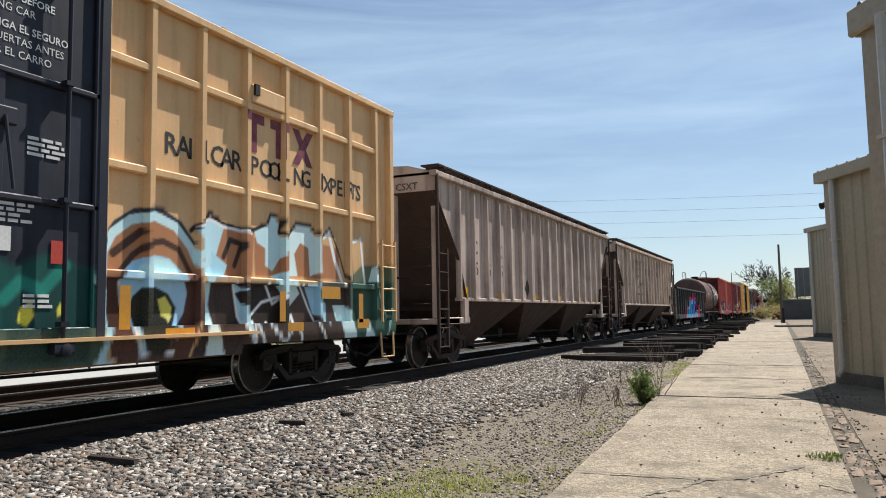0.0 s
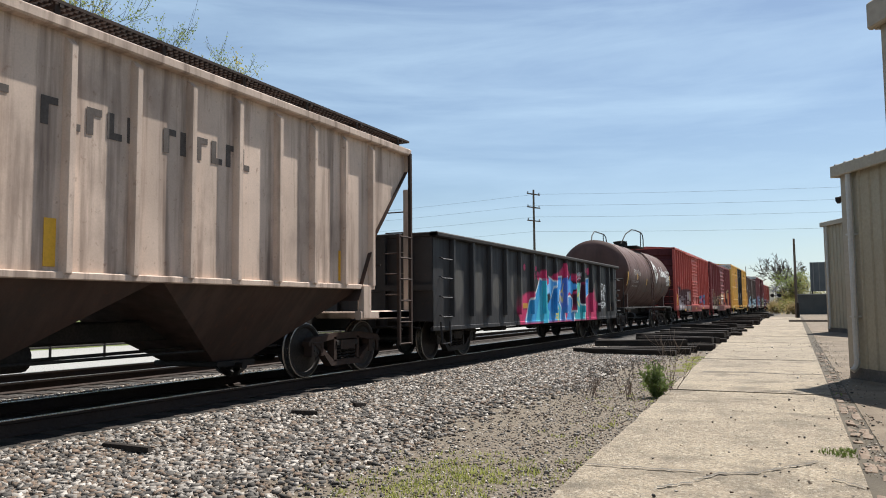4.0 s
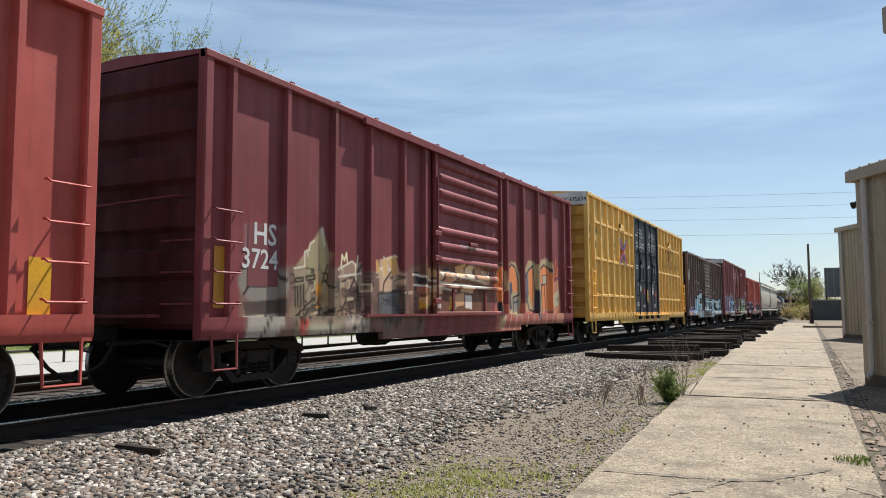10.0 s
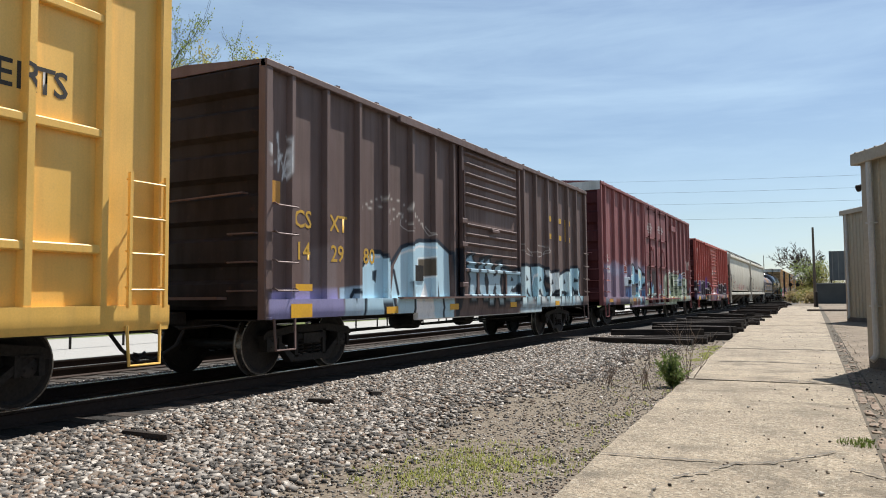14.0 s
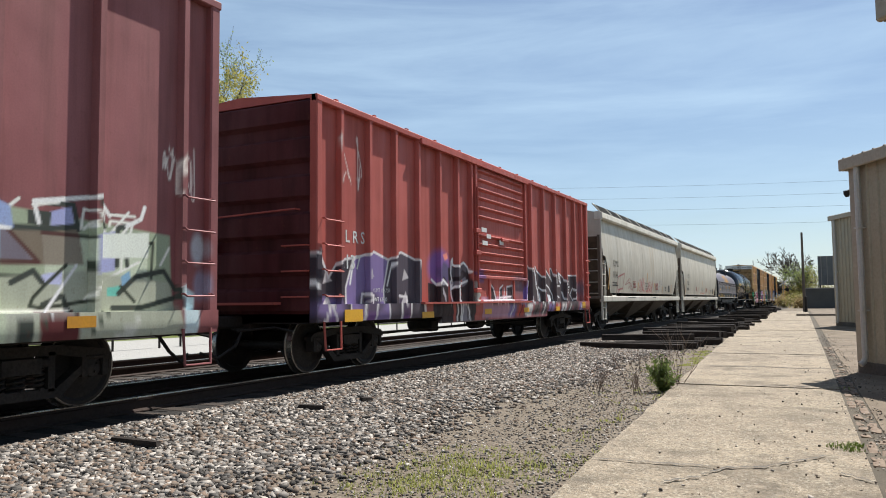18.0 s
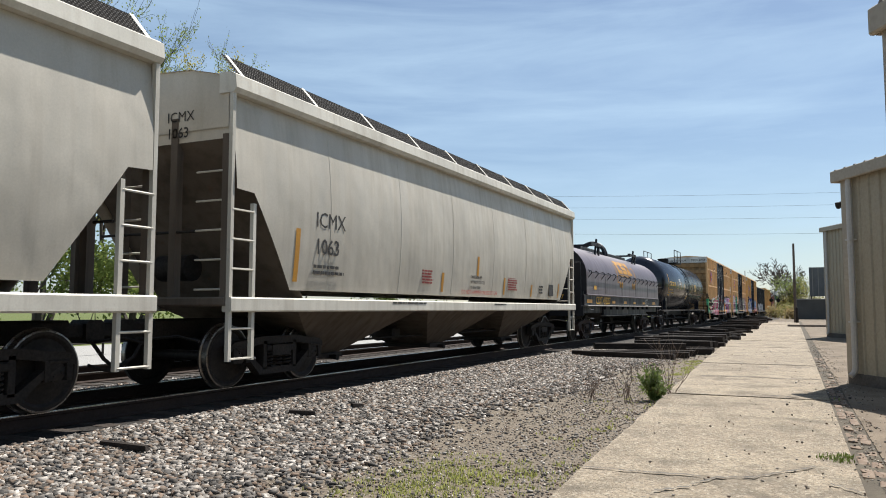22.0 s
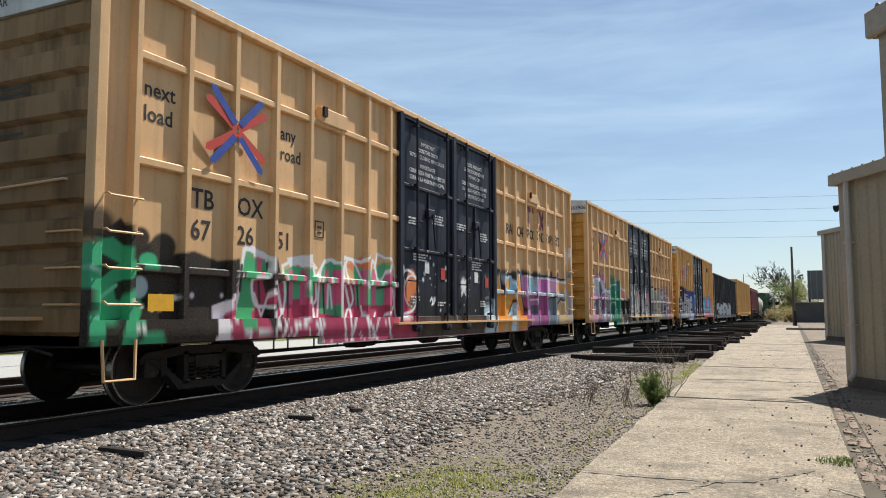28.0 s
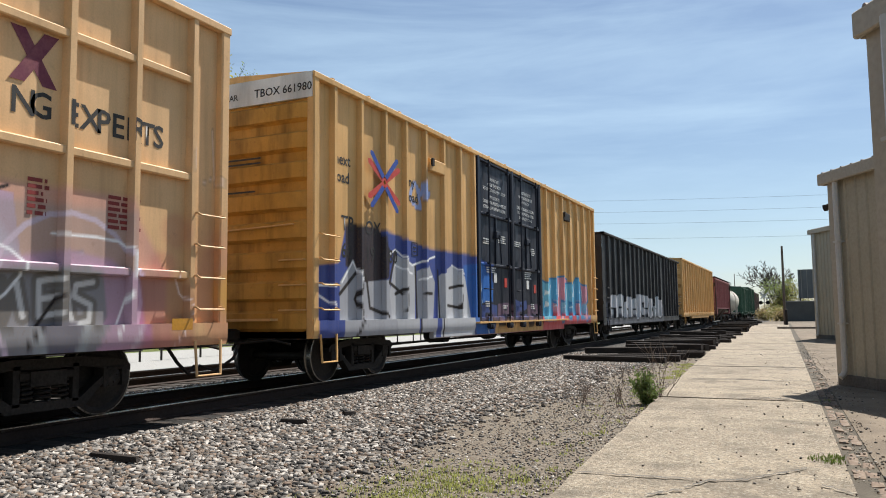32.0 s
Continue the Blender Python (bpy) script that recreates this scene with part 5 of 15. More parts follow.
def boxcar(name, label, length, zb, zt, mat, door, posts, W=1.54, belts=(), paint=None, roof_mat=None, end_mat=None, ribs=6, white_top=0.0, ladder_mat=None,
           post_w=0.13, post_mat=None, door_mat=None, sill_notch=True, inset=2.35, post_zb=None, grabs=(1.25, 1.65, 2.05, 2.45)):
    """A boxcar with outside posts. door: (y0, y1, kind); posts: list of y; belts: heights of horizontal rails."""
    car = tagged(new(name), label, "boxcar", "freight cars of the train")
    D = 0.095
    xs_ = W - D
    end_mat, roof_mat, ladder_mat, post_mat, door_mat = end_mat or mat, roof_mat or mat, ladder_mat or mat, post_mat or mat, door_mat or mat
    body = Mesh().box(-W + 0.02, xs_ - 0.02, 0.10, length - 0.10, zb + 0.12, zt - 0.05)
    part("body", body, mat, car)
    zp = zb + 0.28
    dense = 0.02 if paint else 0.6

    def sheet(a, b, pname="side_sheet"):
        m = Mesh()
        zl = sorted({*steps(zp - 0.12, 2.5, dense), *steps(2.5, zt - 0.05, 0.06 if paint else 0.6)})
        m.grid(lambda y, z: (xs_, y, z), steps(a, b, dense), zl)
        part(pname, m, mat, car, paint=paint)
    if door:
        sheet(0.04, door[0])
        sheet(door[1], length - 0.04)
    else:
        sheet(0.04, length - 0.04)
    for y in posts:
        w = post_w / 2
        m = Mesh()
        zl = sorted({*steps(post_zb or zp, 2.5, 0.03 if paint else 1.0), *steps(2.5, zt - 0.08, 0.1 if paint else 1.0)})
        prof = [(xs_ - 0.005, -w), (W - 0.012, -w * 0.72), (W, -w * 0.6), (W, w * 0.6), (W - 0.012, w * 0.72), (xs_ - 0.005, w)]
        m.grid(lambda i, z: (prof[i][0], y + prof[i][1], z), range(6), zl)
        m.add([(p[0], y + p[1], zl[0]) for p in prof], [tuple(range(6))])
        part("side_post", m, post_mat, car, paint=paint)
    for z in belts:
        for a, b in ((posts[0], door[0] - 0.05), (door[1] + 0.05, posts[-1])):
            rail_ = [(xs_ - 0.005, -0.05), (W - 0.03, -0.05), (W - 0.015, -0.035), (W - 0.015, 0.035), (W - 0.03, 0.05), (xs_ - 0.005, 0.05)]
            m = Mesh().grid(lambda i, y: (rail_[i][0], y, z + rail_[i][1]), range(6), steps(a - 0.04, b + 0.04, 0.03 if paint else 1.0))
            part("belt_rail", m, mat, car, paint=paint)
    for y0 in (0.0, length):
        m = Mesh().long_box(xs_ - 0.05, W + 0.004, y0 if y0 == 0 else y0 - 0.16, 0.16 if y0 == 0 else y0, zb, zt - 0.05, 0.02)
        part("corner_post", m, mat, car, paint=paint)
    # side sill
    sy = steps(0.0, length, 0.03 if paint else 1.0)
    low = zb - 0.02
    m = Mesh()
    rows_ = [(xs_ - 0.1, zp), (W + 0.012, zp), (W + 0.012, zp - 0.1), (W + 0.012, zb + 0.08), (W - 0.01, zb), (xs_ - 0.1, zb)]
    m.grid(lambda i, y: (rows_[i][0], y, rows_[i][1]), range(6), sy)
    part("side_sill", m, mat, car, paint=paint)
    if sill_notch:
        gusset = Mesh().box(xs_, W + 0.03, 0, 0.05, zb + 0.02, zp - 0.02).data("sill_gusset", mat)
        for k in range(0 if paint else int((length - 5.2) / 0.42)):
            part("sill_gusset", gusset, None, car).location = (0, 2.6 + k * 0.42, 0)
        m = Mesh().box(W - 0.12, W - 0.02, 4.4, length - 4.4, zb - 0.14, zb + 0.01, 0.02)
        m.grid(lambda y, z: (W - 0.016, y, z), steps(4.42, length - 4.42, 0.04 if paint else 2.0), [zb - 0.12, zb - 0.04, zb + 0.01])
        part("deep_sill", m, mat, car, paint=paint)
    m = Mesh().box(-W + 0.02, xs_, 0.05, length - 0.05, zb - 0.02, zb + 0.13)
    part("underframe", m, UNDER, car)
    # roof
    roof = Mesh()
    prof = [(-W, zt - 0.05), (W - 0.03, zt - 0.05), (W - 0.03, zt), (0.0, zt + 0.12), (-W, zt)]
    roof.add([(x, 0.0, z) for x, z in prof] + [(x, length, z) for x, z in prof],
             [(0, 1, 2, 3, 4), (9, 8, 7, 6, 5)] + [(k, 5 + k, 5 + (k + 1) % 5, (k + 1) % 5) for k in range(5)])
    for k in range(int(length / 1.2)):
        y = 0.6 + k * 1.2
        roof.box(W - 0.4, W - 0.05, y, y + 0.08, zt - 0.02, zt + 0.06)
    part("roof", roof, roof_mat, car)
    m = Mesh().box(xs_, W + 0.015, 0.0, length, zt - 0.10, zt + 0.005, 0.012)
    part("top_rail", m, mat, car)
    # ends
    for y, out in ((0.05, -1), (length - 0.05, 1)):
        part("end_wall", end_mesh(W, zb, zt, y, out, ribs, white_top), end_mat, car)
        if white_top:
            m = Mesh().box(-W + 0.04, W - 0.03, min(y, y + out * 0.06), max(y, y + out * 0.06), zt - white_top, zt + 0.0)
            part("end_panel", m, END_WHITE, car, "white painted panel across the top of the end")
        for z in grabs[:3]:
            part("grab_iron", Mesh().tube([(W - 0.15, y + out * 0.02, z), (W - 0.15, y + out * 0.12, z), (W - 0.62, y + out * 0.12, z), (W - 0.62, y + out * 0.02, z)], 0.014, 5), ladder_mat, car)
        m = Mesh().box(-0.9, 0.9, min(y, y + out * 0.3), max(y, y + out * 0.3), zb + 0.28, zb + 0.32)
        part("crossover_step", m, ladder_mat, car)
        part("end_rail", Mesh().tube([(-1.0, y + out * 0.02, 2.55), (-1.0, y + out * 0.14, 2.55), (1.2, y + out * 0.14, 2.62), (1.2, y + out * 0.02, 2.62)], 0.016, 5), ladder_mat, car)
    ladder(car, 0.16, 0.62, grabs, W + 0.09, ladder_mat)
    ladder(car, length - 0.62, length - 0.16, grabs, W + 0.09, ladder_mat)
    running_gear(car, length, inset)
    if door:
        DOORS[door[2]](car, door[0], door[1], zb, zt, W, door_mat, paint)
    return car


def door_ribbed(car, y0, y1, zb, zt, W, mat, paint):
    """A sliding door of pressed horizontal ribs, on tracks above and below."""
    x = W - 0.05
    door = Mesh()
    z0, z1 = zb + 0.30, zt - 0.16
    prof = []
    wide = y1 - y0 > 3.45
    n = 4 if wide else 6
    share = (0.46, 0.52) if wide else (0.40, 0.49)
    swell = ((0.05, 0.0), (0.15, 0.0), (0.25, 0.0), (0.32, 0.045), (0.40, 0.062), (0.5, 0.07), (0.6, 0.07), (0.7, 0.062), (0.78, 0.045), (0.86, 0.0), (0.95, 0.0))
    thin = ((0.04, 0.0), (0.24, 0.0), (0.36, 0.002), (0.44, 0.04), (0.52, 0.066), (0.62, 0.07), (0.70, 0.055), (0.76, 0.0), (0.96, 0.0))
    tops = [(z0 + 0.02, z0 + 0.55, 0), (z0 + 0.60, z0 + 0.60 + (z1 - z0 - 0.60) * share[0], n if wide else 5), (z0 + 0.60 + (z1 - z0 - 0.60) * share[1], z1, n)]
    zl = [z0]
    rel = [0.0]
    for a, b, k in tops:
        if k == 0:
            rows_ = steps(a, b - 0.02, 0.026)
            zl += rows_
            rel += [0.02] * len(rows_)
            continue
        h = (b - a) / k
        for q in range(k):
            for f, r in swell if wide else thin:
                zl.append(a + h * (q + f))
                rel.append(r)
    zl.append(z1)
    rel.append(0.0)
    ys_ = [y0 + 0.03, y0 + 0.10, y0 + 0.16] + steps(y0 + 0.2, y1 - 0.2, 0.028 if paint else 0.8) + [y1 - 0.16, y1 - 0.10, y1 - 0.03]
    look_up = dict(zip(zl, rel))
    door.grid(lambda y, z: (x + look_up[z] * max(0.0, min(1.0, (min(y - y0, y1 - y) - 0.16) / 0.1)), y, z), ys_, zl)
    d = part("door", door, mat, car, "closed sliding door of pressed horizontal ribs", paint=paint)
    m = Mesh().long_box(x - 0.02, x + 0.07, y0 - 0.02, y0 + 0.07, z0, z1).long_box(x - 0.02, x + 0.07, y1 - 0.07, y1 + 0.02, z0, z1)
    m.long_box(x, x + 0.075, y0, y1, z0 + 0.52, z0 + 0.60).long_box(x, x + 0.075, y0, y1, z0 - 0.02, z0 + 0.04)
    part("door_frame", m, mat, d, paint=paint)
    for f in (0.24, 0.72):
        y = y0 + (y1 - y0) * f
        part("panel_stiffener", Mesh().box(x + 0.015, x + 0.055, y - 0.045, y + 0.045, z0 + 0.04, z0 + 0.52), mat, d)
    part("door_track", Mesh().box(W - 0.02, W + 0.10, y0 - 2.7, y1 + 0.1, zb + 0.26, zb + 0.30), mat, car)
    part("door_track", Mesh().box(W - 0.02, W + 0.06, y0 - 2.7, y1 + 0.1, zt - 0.16, zt - 0.06), mat, car)
    m = Mesh().tube([(x + 0.09, y0 + 0.02, z0 + 0.2), (x + 0.09, y0 + 0.02, z1 - 0.5)], 0.02, 6)
    for z in (z0 + 0.25, z0 + 1.1, z0 + 1.6):
        m.box(x + 0.05, x + 0.13, y0 - 0.14, y0 + 0.12, z - 0.05, z + 0.05, 0.01)
    part("door_latch", m, mat, d)
    part("door_handle", Mesh().box(x + 0.06, x + 0.12, (y0 + y1) / 2 - 0.2, (y0 + y1) / 2 + 0.2, z0 + 1.45, z0 + 1.53, 0.015), mat, d)


def door_plug(car, y0, y1, zb, zt, W, mat, paint):
    """Two plug doors side by side: flat leaves with framed ribs, tall lock rods and rollers."""
    x = W - 0.045
    mid = (y0 + y1) / 2
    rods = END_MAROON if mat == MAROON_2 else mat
    z0, z1 = zb + 0.22, zt - 0.12
    for y in (y0, mid, y1):
        part("door_post", Mesh().box(x - 0.02, x + 0.06, y - 0.07, y + 0.07, z0 - 0.04, z1 + 0.04, 0.015), mat, car, "heavy upright post beside the door leaf")
    for a, b in ((y0 + 0.03, mid - 0.02), (mid + 0.02, y1 - 0.03)):
        leaf = Mesh().grid(lambda y, z: (x, y, z), steps(a, b, 0.022 if paint else 0.8), sorted({*steps(z0, 2.5, 0.022 if paint else 0.8), *steps(2.5, z1, 0.1 if paint else 0.8)}))
        d = part("door", leaf, mat, car, "closed plug door leaf", paint=paint)
        m = Mesh()
        h = z1 - z0
        for f in (0.0, 0.335, 0.65, 0.985):
            m.long_box(x, x + 0.05, a, b, z0 + h * f, z0 + h * f + 0.07)
        for y in (a, b - 0.09):
            m.long_box(x, x + 0.05, y, y + 0.09, z0, z1)
        m.long_box(x, x + 0.035, (a + b) / 2 - 0.05, (a + b) / 2 + 0.05, z0 + h * 0.335, z0 + h * 0.65, 0.012)
        part("door_frame", m, mat, d, paint=paint)
        for y in (a + (b - a) * 0.22, a + (b - a) * 0.80):
            m = Mesh().tube([(x + 0.10, y, z0 - 0.12), (x + 0.10, y, z1 + 0.02)], 0.024, 8)
            for f in (0.02, 0.345, 0.66, 0.96):
                m.box(x + 0.04, x + 0.13, y - 0.05, y + 0.05, z0 + h * f, z0 + h * f + 0.05)
            part("lock_rod", m, rods, d, "tall round lock rod")
            m = Mesh().box(x + 0.05, x + 0.16, y - 0.14, y + 0.10, z0 - 0.20, z0 - 0.08, 0.02)
            part("roller", m.lathe([(0.04, 0.07), (0.17, 0.07), (0.18, 0.03)], "x", (x, y, z0 - 0.16), 10), rods, d, "door roller on the lower track")
        for f in (0.19, 0.49):
            part("grip_bar", Mesh().tube([(x + 0.02, a + 0.28, z0 + h * f), (x + 0.09, a + 0.28, z0 + h * f), (x + 0.09, a + 0.75, z0 + h * f), (x + 0.02, a + 0.75, z0 + h * f)], 0.014, 6), mat, d)
        m = Mesh().box(x + 0.02, x + 0.09, (a + b) / 2 - 0.14, (a + b) / 2 + 0.14, z0 + h * 0.52, z0 + h * 0.565, 0.015)
        m.tube([(x + 0.11, (a + b) / 2, z0 + h * 0.54), (x + 0.12, (a + b) / 2 + 0.1, z0 + h * 0.36)], 0.018, 6)
        part("lock_gear", m, mat, d, "lock gear box with its lever")
    m = Mesh().box(W - 0.04, W + 0.12, y0 - 0.3, y1 + 2.6, zb + 0.14, zb + 0.18)
    part("door_track", m, car.children[0].data.materials[0], car)


DOORS = dict(ribbed=door_ribbed, plug=door_plug)


# ---- other kinds of cars ----
def mesh_walkway(m, length, z, W, a=0.1, b=None):
    """A perforated running board on a hopper's roof, with its bearers."""
    b = b or length - 0.1
    for y in steps(a, b, 0.09):
        m.box(W - 0.42, W, y, y + 0.016, z, z + 0.035)
    for k in range(6):
        x = W - 0.42 + 0.084 * k
        m.box(x, x + 0.012, a, b, z, z + 0.035)
    for y in steps(a + 0.3, b - 0.3, 1.5):
        m.box(W - 0.45, W + 0.01, y, y + 0.05, z - 0.04, z + 0.005)


def hopper_bays(car, length, W, z_top, bays, mat, z_low=0.36):
    """Discharge bays under a hopper: sloped pyramids with outlet gates."""
    for a, b in bays:
        m = Mesh()
        c = (a + b) / 2
        top = [(-W, a, z_top), (W, a, z_top), (W, b, z_top), (-W, b, z_top)]
        low = [(-0.5, c - 0.35, z_low), (0.5, c - 0.35, z_low), (0.5, c + 0.35, z_low), (-0.5, c + 0.35, z_low)]
        m.add(top + low, [(0, 1, 5, 4), (1, 2, 6, 5), (2, 3, 7, 6), (3, 0, 4, 7), (4, 5, 6, 7)])
        bay = part("discharge_bay", m, mat, car, "sloped steel discharge bay")
        m = Mesh().box(-0.62, 0.62, c - 0.42, c + 0.42, z_low - 0.06, z_low + 0.02, 0.02).lathe([(-0.7, 0.04), (0.75, 0.04), (0.78, 0.06)], "x", (0, c, z_low - 0.05), 8)
        part("outlet_gate", m, UNDER, bay)


def hopper_ends(car, length, W, z_bot, z_eave, mat, low_mat, slope, sill_z, rail_mat, slope_mat=None, knee=None):
    """Sloped end sheets, the open end platform, its ladders and posts."""
    for end in (0, 1):
        def Y(y):
            return y if end == 0 else length - y
        # end sheet: upright at the top, sloping in below
        m = Mesh()
        w = W - 0.02
        pts = [(-w, Y(0.05), z_eave), (w, Y(0.05), z_eave), (w, Y(0.05), z_eave - (0.35 if knee else 0.75)), (-w, Y(0.05), z_eave - (0.35 if knee else 0.75)), (w, Y(slope + 0.3), z_bot - 0.25), (-w, Y(slope + 0.3), z_bot - 0.25)]
        m.add(pts[:4], [(0, 1, 2, 3)] if end == 0 else [(3, 2, 1, 0)])
        part("end_sheet", m, mat, car, "upright upper end sheet")
        m = Mesh()
        if knee:
            ky, kz = knee[end]
            m.add([pts[2], pts[3], (-w, Y(ky), kz), (w, Y(ky), kz), pts[4], pts[5]], [(0, 1, 2, 3), (3, 2, 5, 4)] if end else [(3, 2, 1, 0), (4, 5, 2, 3)])
        else:
            m.add(pts[2:], [(1, 0, 2, 3)] if end == 0 else [(3, 2, 0, 1)])
        part("slope_sheet", m, slope_mat or low_mat, car, "dark sloped end sheet streaked with grime")
        m = Mesh().box(-W, W, min(Y(-0.05), Y(1.2)), max(Y(-0.05), Y(1.2)), sill_z - 0.12, sill_z, 0.02)
        part("end_platform", m, low_mat, car)
        for x in (-W + 0.06, W - 0.06):
            m = Mesh().box(x - 0.05, x + 0.05, min(Y(0.0), Y(0.08)), max(Y(0.0), Y(0.08)), sill_z, z_eave - 0.7)
            part("end_post", m, low_mat, car)
        for x in (-0.5, 0.5):
            m = Mesh().box(x - 0.06, x + 0.06, min(Y(0.02), Y(0.14)), max(Y(0.02), Y(0.14)), sill_z, z_eave - 0.4)
            part("end_post", m, low_mat, car)
        m = Mesh().lathe([(-0.1, 0.2), (0.5, 0.2), (0.52, 0.1)], "x", (-0.3, Y(0.75), sill_z + 0.45), 12)
        m.tube([(-0.9, Y(0.05), sill_z + 0.9), (0.9, Y(0.05), sill_z + 0.9)], 0.02, 5)
        part("brake_cylinder", m, UNDER, car, "brake cylinder and hand rail on the end platform")
        m = Mesh()
        ya, yb = Y(0.04), Y(0.5)
        for y in (ya, yb):
            m.box(W - 0.01, W + 0.05, min(y - 0.03, y + 0.03), max(y - 0.03, y + 0.03), 0.45, (z_eave if y == ya else z_eave - 1.6))
        rails = part("ladder", m, rail_mat, car, "steel corner ladder")
        for k in range(8):
            z = 0.48 + k * 0.40
            if z < z_eave - 1.55:
                part("rung", Mesh().tube([(W + 0.04, ya, z), (W + 0.04, yb, z)], 0.016, 5), rail_mat, rails)
        for k in range(5):
            part("rung", Mesh().tube([(W - 0.1, Y(0.0), 1.4 + 0.4 * k), (W - 0.55, Y(0.0), 1.4 + 0.4 * k)], 0.014, 5), rail_mat, rails)


def hopper_ribbed(name, label, length, mat, paint=None, ribs=17, rib_span=(1.4, 15.2), z_bot=1.52, z_eave=4.2, sill_z=1.08, slope=1.55, grate=UNDER_RED):
    """A covered hopper with outside ribs, slanted side ends and a roof walk."""
    car = tagged(new(name), label, "hopper car", "freight cars of the train")
    W = 1.54
    x0 = W - 0.10
    ym, yn = slope, length - slope
    # slanted side sheet between eave and sill
    side = Mesh()
    zl = sorted({*steps(z_bot, z_eave - 1.7, 0.3), *steps(z_eave - 1.7, z_eave - 0.35, 0.3), z_eave})

    def span(z):
        f = min(1.0, max(0.0, (z_eave - 0.35 - z) / 1.35))
        return 0.04 + f * (rib_span[0] - 0.14), length - 0.04 - f * (length - rib_span[1] - 0.14)
    us = [k / 60 for k in range(61)]
    side.grid(lambda u, z: (x0, span(z)[0] + u * (span(z)[1] - span(z)[0]), z), us, zl)
    part("side_sheet", side, mat, car, paint=paint)
    part("side_sheet", Mesh().grid(lambda u, z: (-x0, span(z)[0] + u * (span(z)[1] - span(z)[0]), z), [1, 0], [z_bot, z_eave - 1.7, z_eave - 0.35, z_eave]), mat, car)
    for k in range(ribs):
        y = rib_span[0] + (rib_span[1] - rib_span[0]) * k / (ribs - 1)
        m = Mesh()
        prof = [(x0 - 0.01, -0.06), (W - 0.02, -0.05), (W, -0.035), (W, 0.035), (W - 0.02, 0.05), (x0 - 0.01, 0.06)]
        low = z_bot + 0.02
        m.grid(lambda i, z: (prof[i][0], y + prof[i][1], z), range(6), steps(low, z_eave - 0.16, 0.4))
        m.add([(p[0], y + p[1], z_eave - 0.16) for p in prof] + [(x0 - 0.01, y - 0.05, z_eave - 0.06), (x0 - 0.01, y + 0.05, z_eave - 0.06)], [(1, 2, 3, 4, 7, 6), (0, 1, 6), (5, 7, 4)])
        part("side_rib", m, mat, car, paint=paint)
    # top chord, side sill, roof
    m = Mesh().box(x0 - 0.04, W + 0.03, 0.0, length, z_eave - 0.04, z_eave + 0.09, 0.02)
    m.box(-W, -x0, 0.0, length, z_eave - 0.04, z_eave + 0.09, 0.02)
    part("top_chord", m, mat, car)
    m = Mesh().box(x0 - 0.06, W - 0.03, rib_span[0] - 0.06, rib_span[1] + 0.06, z_bot - 0.05, z_bot + 0.03, 0.01)
    m.box(W - 0.12, W, 0.0, ym + 0.25, sill_z - 0.13, sill_z + 0.02, 0.02).box(W - 0.12, W, yn - 0.25, length, sill_z - 0.13, sill_z + 0.02, 0.02)
    for y in (ym + 0.05, yn - 0.05):
        m.box(W - 0.1, W + 0.01, y - 0.12, y + 0.12, sill_z - 0.1, z_bot)
    part("side_sill", m, mat, car, paint=paint)
    roof = Mesh()
    arch = [(-W + 0.05, z_eave + 0.05), (-0.9, z_eave + 0.22), (0, z_eave + 0.28), (0.9, z_eave + 0.22), (W - 0.05, z_eave + 0.05)]
    roof.grid(lambda i, y: (arch[i][0], y, arch[i][1]), range(5), [0.0, length])
    roof.add([(a, 0.03, z) for a, z in arch], [(0, 1, 2, 3, 4)])
    roof.add([(a, length - 0.03, z) for a, z in arch], [(4, 3, 2, 1, 0)])
    part("roof", roof, mat, car)
    m = Mesh()
    mesh_walkway(m, length, z_eave + 0.2, W + 0.03)
    for y in steps(0.5, length - 0.5, 1.45):
        m.box(W - 0.02, W + 0.02, y - 0.03, y + 0.03, z_eave + 0.05, z_eave + 0.24)
    part("running_board", m, grate, car, "rusty perforated running board along the roof")
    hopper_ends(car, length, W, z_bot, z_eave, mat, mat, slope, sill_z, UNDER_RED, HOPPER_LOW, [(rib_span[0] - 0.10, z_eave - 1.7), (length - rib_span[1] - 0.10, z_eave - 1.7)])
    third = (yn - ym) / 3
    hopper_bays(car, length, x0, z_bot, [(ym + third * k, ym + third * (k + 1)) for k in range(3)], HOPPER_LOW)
    running_gear(car, length, 1.5, red=True)
    return car


